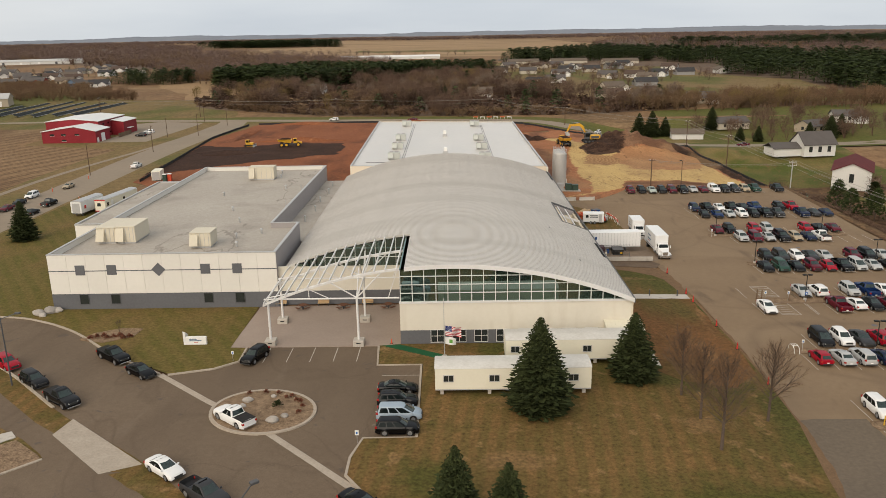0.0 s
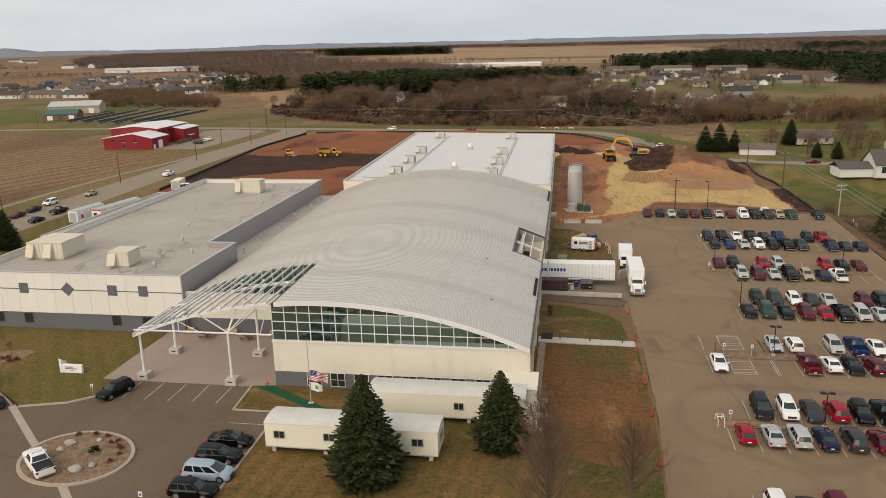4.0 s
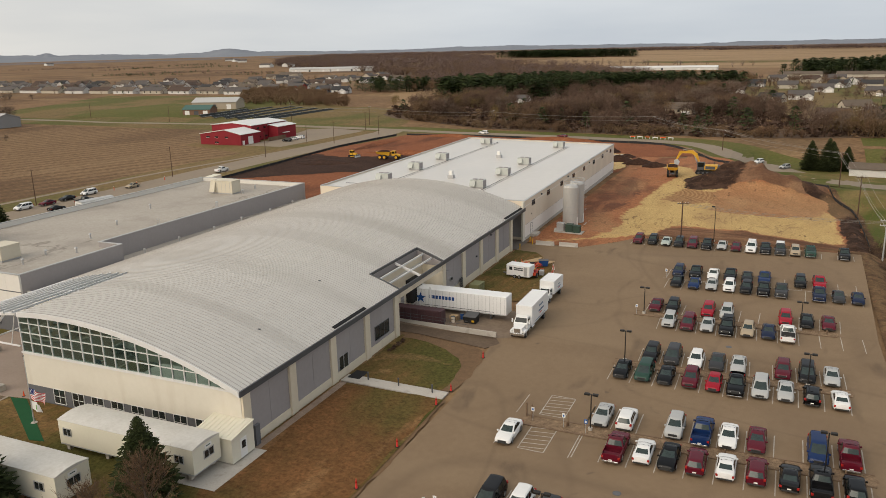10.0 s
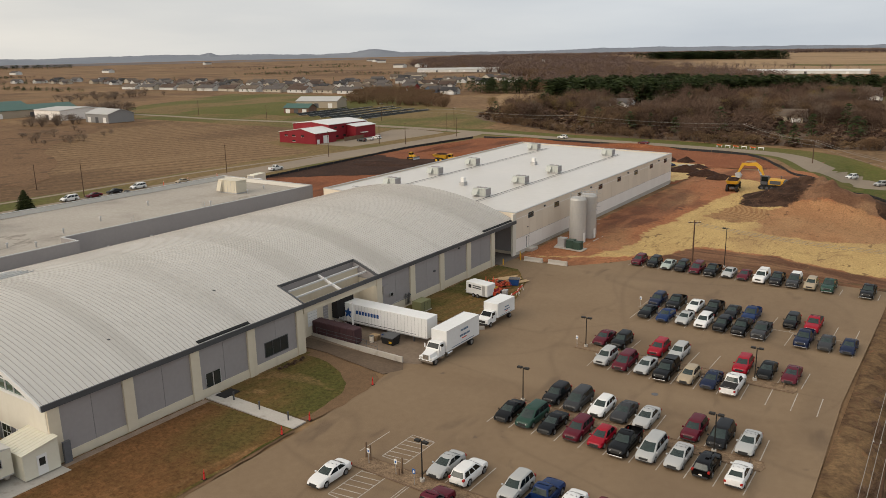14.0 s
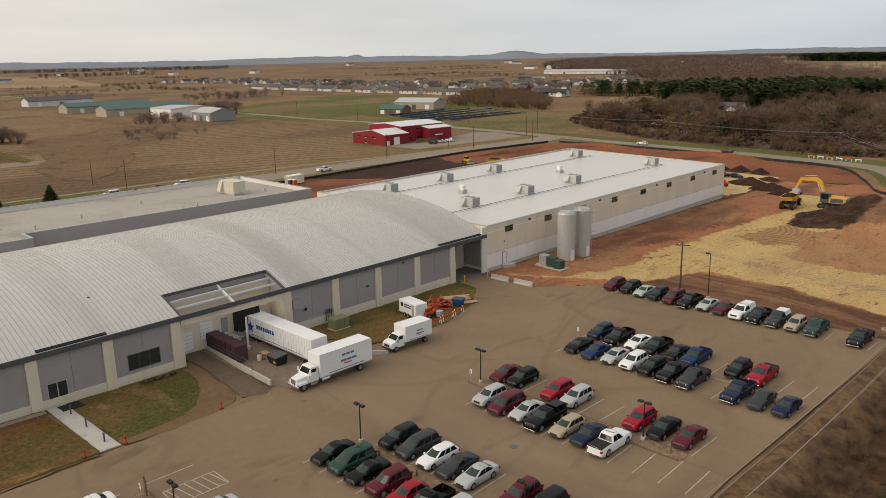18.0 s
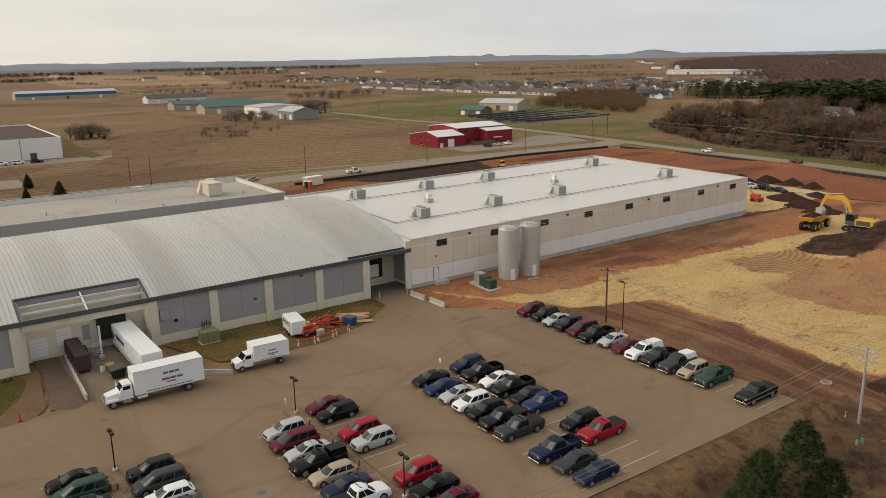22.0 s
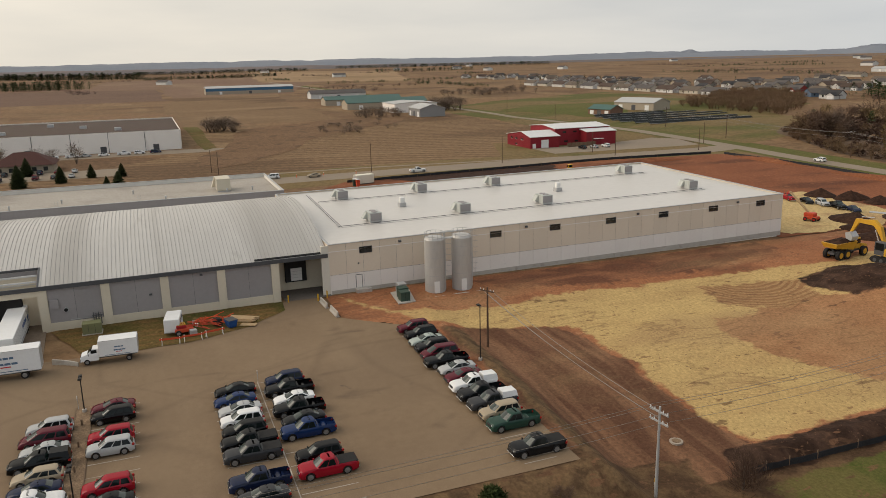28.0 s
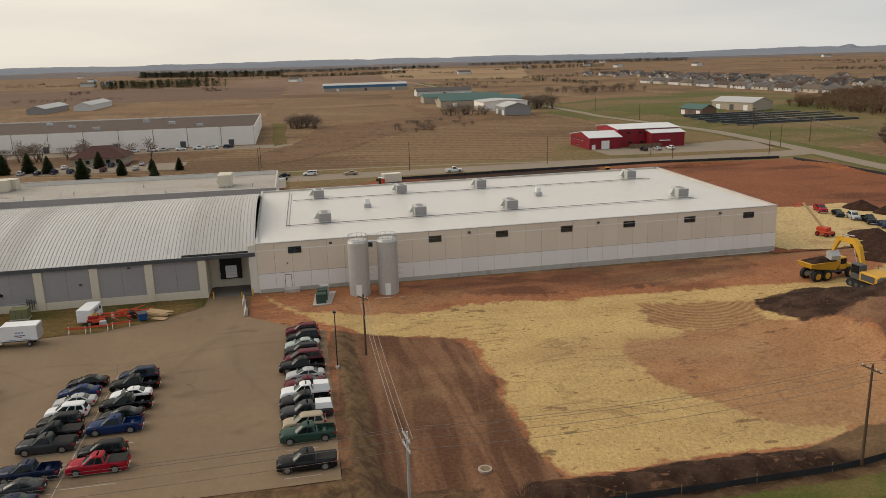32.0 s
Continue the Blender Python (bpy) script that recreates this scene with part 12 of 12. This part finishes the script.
PLACED.append(wood("field_trees", hedge((-302, 197), (-292, 216), 14, 6, 9, 0, 1.7, 4) + hedge((-252, 254), (-264, 272), 7, 3, 5, 0, 1.6, 5) + hedge((-352, 300), (-338, 328), 18, 4, 8, 0, 1.7, 4) + hedge((-306, 296), (-258, 266), 14, 2, 4, 0, 1.9, 8) + hedge((-400, 370), (-370, 382), 16, 7, 11, 0, 1.5, 5) + hedge((-520, 430), (-575, 520), 40, 4, 8, 0, 1.5, 16) + hedge((-205, 142), (-192, 60), 18, 6, 9, 0, 1.3), BARE, TWIGPALE, "bare scrub trees along the field edges", None, "trees"))
wood("verge_scrub", [(random.uniform(91, 100), random.uniform(100, 205), random.uniform(0.5, 1.8), random.uniform(1.2, 2.6)) for i in range(420)], BARE, TWIG, "brown scrub on the bank beside the lot", lambda x, y: site_height(x, y) + 0.1, "scrub")
PLACED.append(wood("village_trees", [(x + random.uniform(-22, 22), y + random.uniform(-22, 22), random.uniform(4, 8), random.uniform(4, 8)) for x, y, *_ in HOUSES for k in range(4)], BAREFAR, TWIGHAZE, "small bare garden trees between the houses", None, "trees"))
PLACED.append(wood("garden_conifers", [(x + random.uniform(-22, 22), y + random.uniform(-22, 22), random.uniform(4, 9), random.uniform(5, 9)) for x, y, *_ in HOUSES[::2]], CONIF, NEEDLEFAR, "dark garden conifers between the houses", None, "trees"))
wood("east_trees", scatter([(100, 300), (118, 286), (200, 300), (200, 360), (130, 360), (100, 340)], 46, 6, 11, 17, AV, 0.95), BARE, TWIG, "bare garden trees by the east houses", None, "trees")
wood("roadside_trees", [(110 + random.uniform(-4, 30), 120 + 9 * i + random.uniform(-4, 4), random.uniform(4, 7), random.uniform(4, 7)) for i in range(12)], BARE, TWIG, "bare trees on the bank east of the lot", lambda x, y: relief(x, y), "trees")
hr = random.Random(44)
hedges, belts = [], []
for i in range(46):
    a, r = radians(hr.uniform(25, 112)), hr.uniform(800, 2900)
    x, y = -r * math.sin(a), r * math.cos(a)
    if -800 < x < 300 and y < 1200:
        continue
    u, L = radians(hr.choice((0, 90, 80, 10, 100)) + hr.uniform(-8, 8)), hr.uniform(60, 320)
    n_ = int(L / 5)
    row_ = [(x + math.cos(u) * L * k / n_ + hr.gauss(0, 9), y + math.sin(u) * L * k / n_ + hr.gauss(0, 9), hr.uniform(2, 5), hr.uniform(7, 14)) for k in range(n_)]
    (belts if i % 3 == 0 else hedges).extend(row_)
wood("far_hedgerows", hedges, BAREFAR, TWIGHAZE, "bare brown hedgerows between the far fields", None, "hedgerow")
wood("far_belts", belts, CONIF, NEEDLEFAR, "dark conifer rows between the far fields", None, "hedgerow")
far_b = random.Random(9)
for i in range(26):
    a, r = radians(far_b.uniform(20, 105)), far_b.uniform(1300, 2900)
    x, y = -r * math.sin(a), r * math.cos(a)
    house(x, y, far_b.choice((0, 40, 90)), "white", "grey", 26.0, 14.0, 5.0, 3.0, False, "far white farm building in the fields", group="far farms")

# ---------------------------------------------------------------- all settle to the level of the lot and of the rising land
CUT_X = (-330, -200, 16, 20, 24.3, 31, 38, 46, 55, 58, 62, 66, 70, 88, 91.5, 140, 150, 160, 172, 184)
CUT_Y = (54, 60, 66, 72, 90, 112, 135, 146, 152, 157, 163, 170, 176, 181, 188, 194, 200, 206, 272, 282, 290, 298, 306, 318, 350, 358, 366, 374, 385, 440, 700, 1200)
LAID = ("house", "farm_shed", "workshop", "solar_row", "utility_pole")     # already at their true places
FIXED = ("camera", "sun", "flat_hall", "arched_hall", "transformer_pad", "silo_pad", "ridge_near", "ridge_far", "hill_west", "hill_small")
C0 = np.array((60.0, 40.0))
for ob in list(scene.objects):
    kind_of = ob.name.split(".")[0]
    if ob.parent or kind_of in FIXED:
        continue
    place = ob.matrix_basis.translation
    if ob.type == "EMPTY" or place.length > 0.01:
        hollow = sink(place.x, place.y)
        if hollow[2] < -0.02 and kind_of not in ("utility_pole", "white_shed", "soil_mound"):
            ob.matrix_basis = Matrix.Translation([float(c) for c in hollow]) @ ob.matrix_basis
        elif 16 < place.x < 88.5 and 54 < place.y < 206 and kind_of not in LAID:
            ob.matrix_basis = Matrix.Translation(lot_shift(place.x, place.y)) @ ob.matrix_basis
        elif far_rise(place.x, place.y) > 0.01 and kind_of not in ("red_metal_building", "white_warehouse"):
            r = far_rise(place.x, place.y)
            k = 0.0 if kind_of in LAID else -r / 41.6
            ob.matrix_basis = Matrix.Translation(((place.x - C0[0]) * k, (place.y - C0[1]) * k, r)) @ ob.matrix_basis
    elif ob.type == "MESH" and ob.data.users == 1:
        co = np.empty(3 * len(ob.data.vertices), dtype=np.float32)
        ob.data.vertices.foreach_get("co", co)
        co = co.reshape(-1, 3)
        lo, hi = co.min(0), co.max(0)
        far = lo[0] < -200 or hi[1] > 385
        hollow = hi[0] > 54 and lo[0] < 184 and hi[1] > 272 and lo[1] < 383 and kind_of not in ("ground", "site_ground")
        near = not (hi[0] < 16 or lo[0] > 91.5 or hi[1] < 54 or lo[1] > 206)
        if far and kind_of != "ground":
            r = np.interp(co[:, 1], *zip(*RISE_Y)) + np.interp(co[:, 0], *zip(*RISE_X))
            if ob not in PLACED:
                co[:, :2] -= (co[:, :2] - C0) * (r / 41.6)[:, None]
            if ob.get("kind") == "stuff":
                co[:, 2] += r
            ob.data.vertices.foreach_set("co", co.ravel())
            ob.data.update()
        if hollow and ob.get("kind") == "stuff":
            co += np.stack(sink(co[:, 0], co[:, 1]), 1).astype(np.float32)
            ob.data.vertices.foreach_set("co", co.ravel())
            ob.data.update()
        if (not near and not far and not hollow) or (ob.get("kind") == "stuff" and not near):
            continue
        bm = bmesh.new()
        bm.from_mesh(ob.data)
        if kind_of not in ("ground", "site_ground", "verge_scrub"):
            for n_, cuts in ((0, CUT_X), (1, CUT_Y)):
                for c in cuts:
                    if lo[n_] < c < hi[n_]:
                        at_, no = [0, 0, 0], [0, 0, 0]
                        at_[n_], no[n_] = c, 1
                        bmesh.ops.bisect_plane(bm, geom=bm.verts[:] + bm.edges[:] + bm.faces[:], plane_co=at_, plane_no=no)
        for v in bm.verts:
            if hollow and v.co.x > 54 and v.co.y > 260:
                dx, dy, dz = (0.0, 0.0, fall(v.co.x, v.co.y)) if ob in PLACED else sink(v.co.x, v.co.y)
                v.co += Vector((float(dx), float(dy), float(dz) + far_rise(v.co.x, v.co.y)))
                continue
            dx, dy, dz = lot_shift(v.co.x, v.co.y)
            v.co = v.co + Vector((0, 0, dz + far_rise(v.co.x, v.co.y))) if kind_of in ("ground", "site_ground") else v.co + Vector((dx, dy, dz + far_rise(v.co.x, v.co.y)))
        bm.to_mesh(ob.data)
        bm.free()
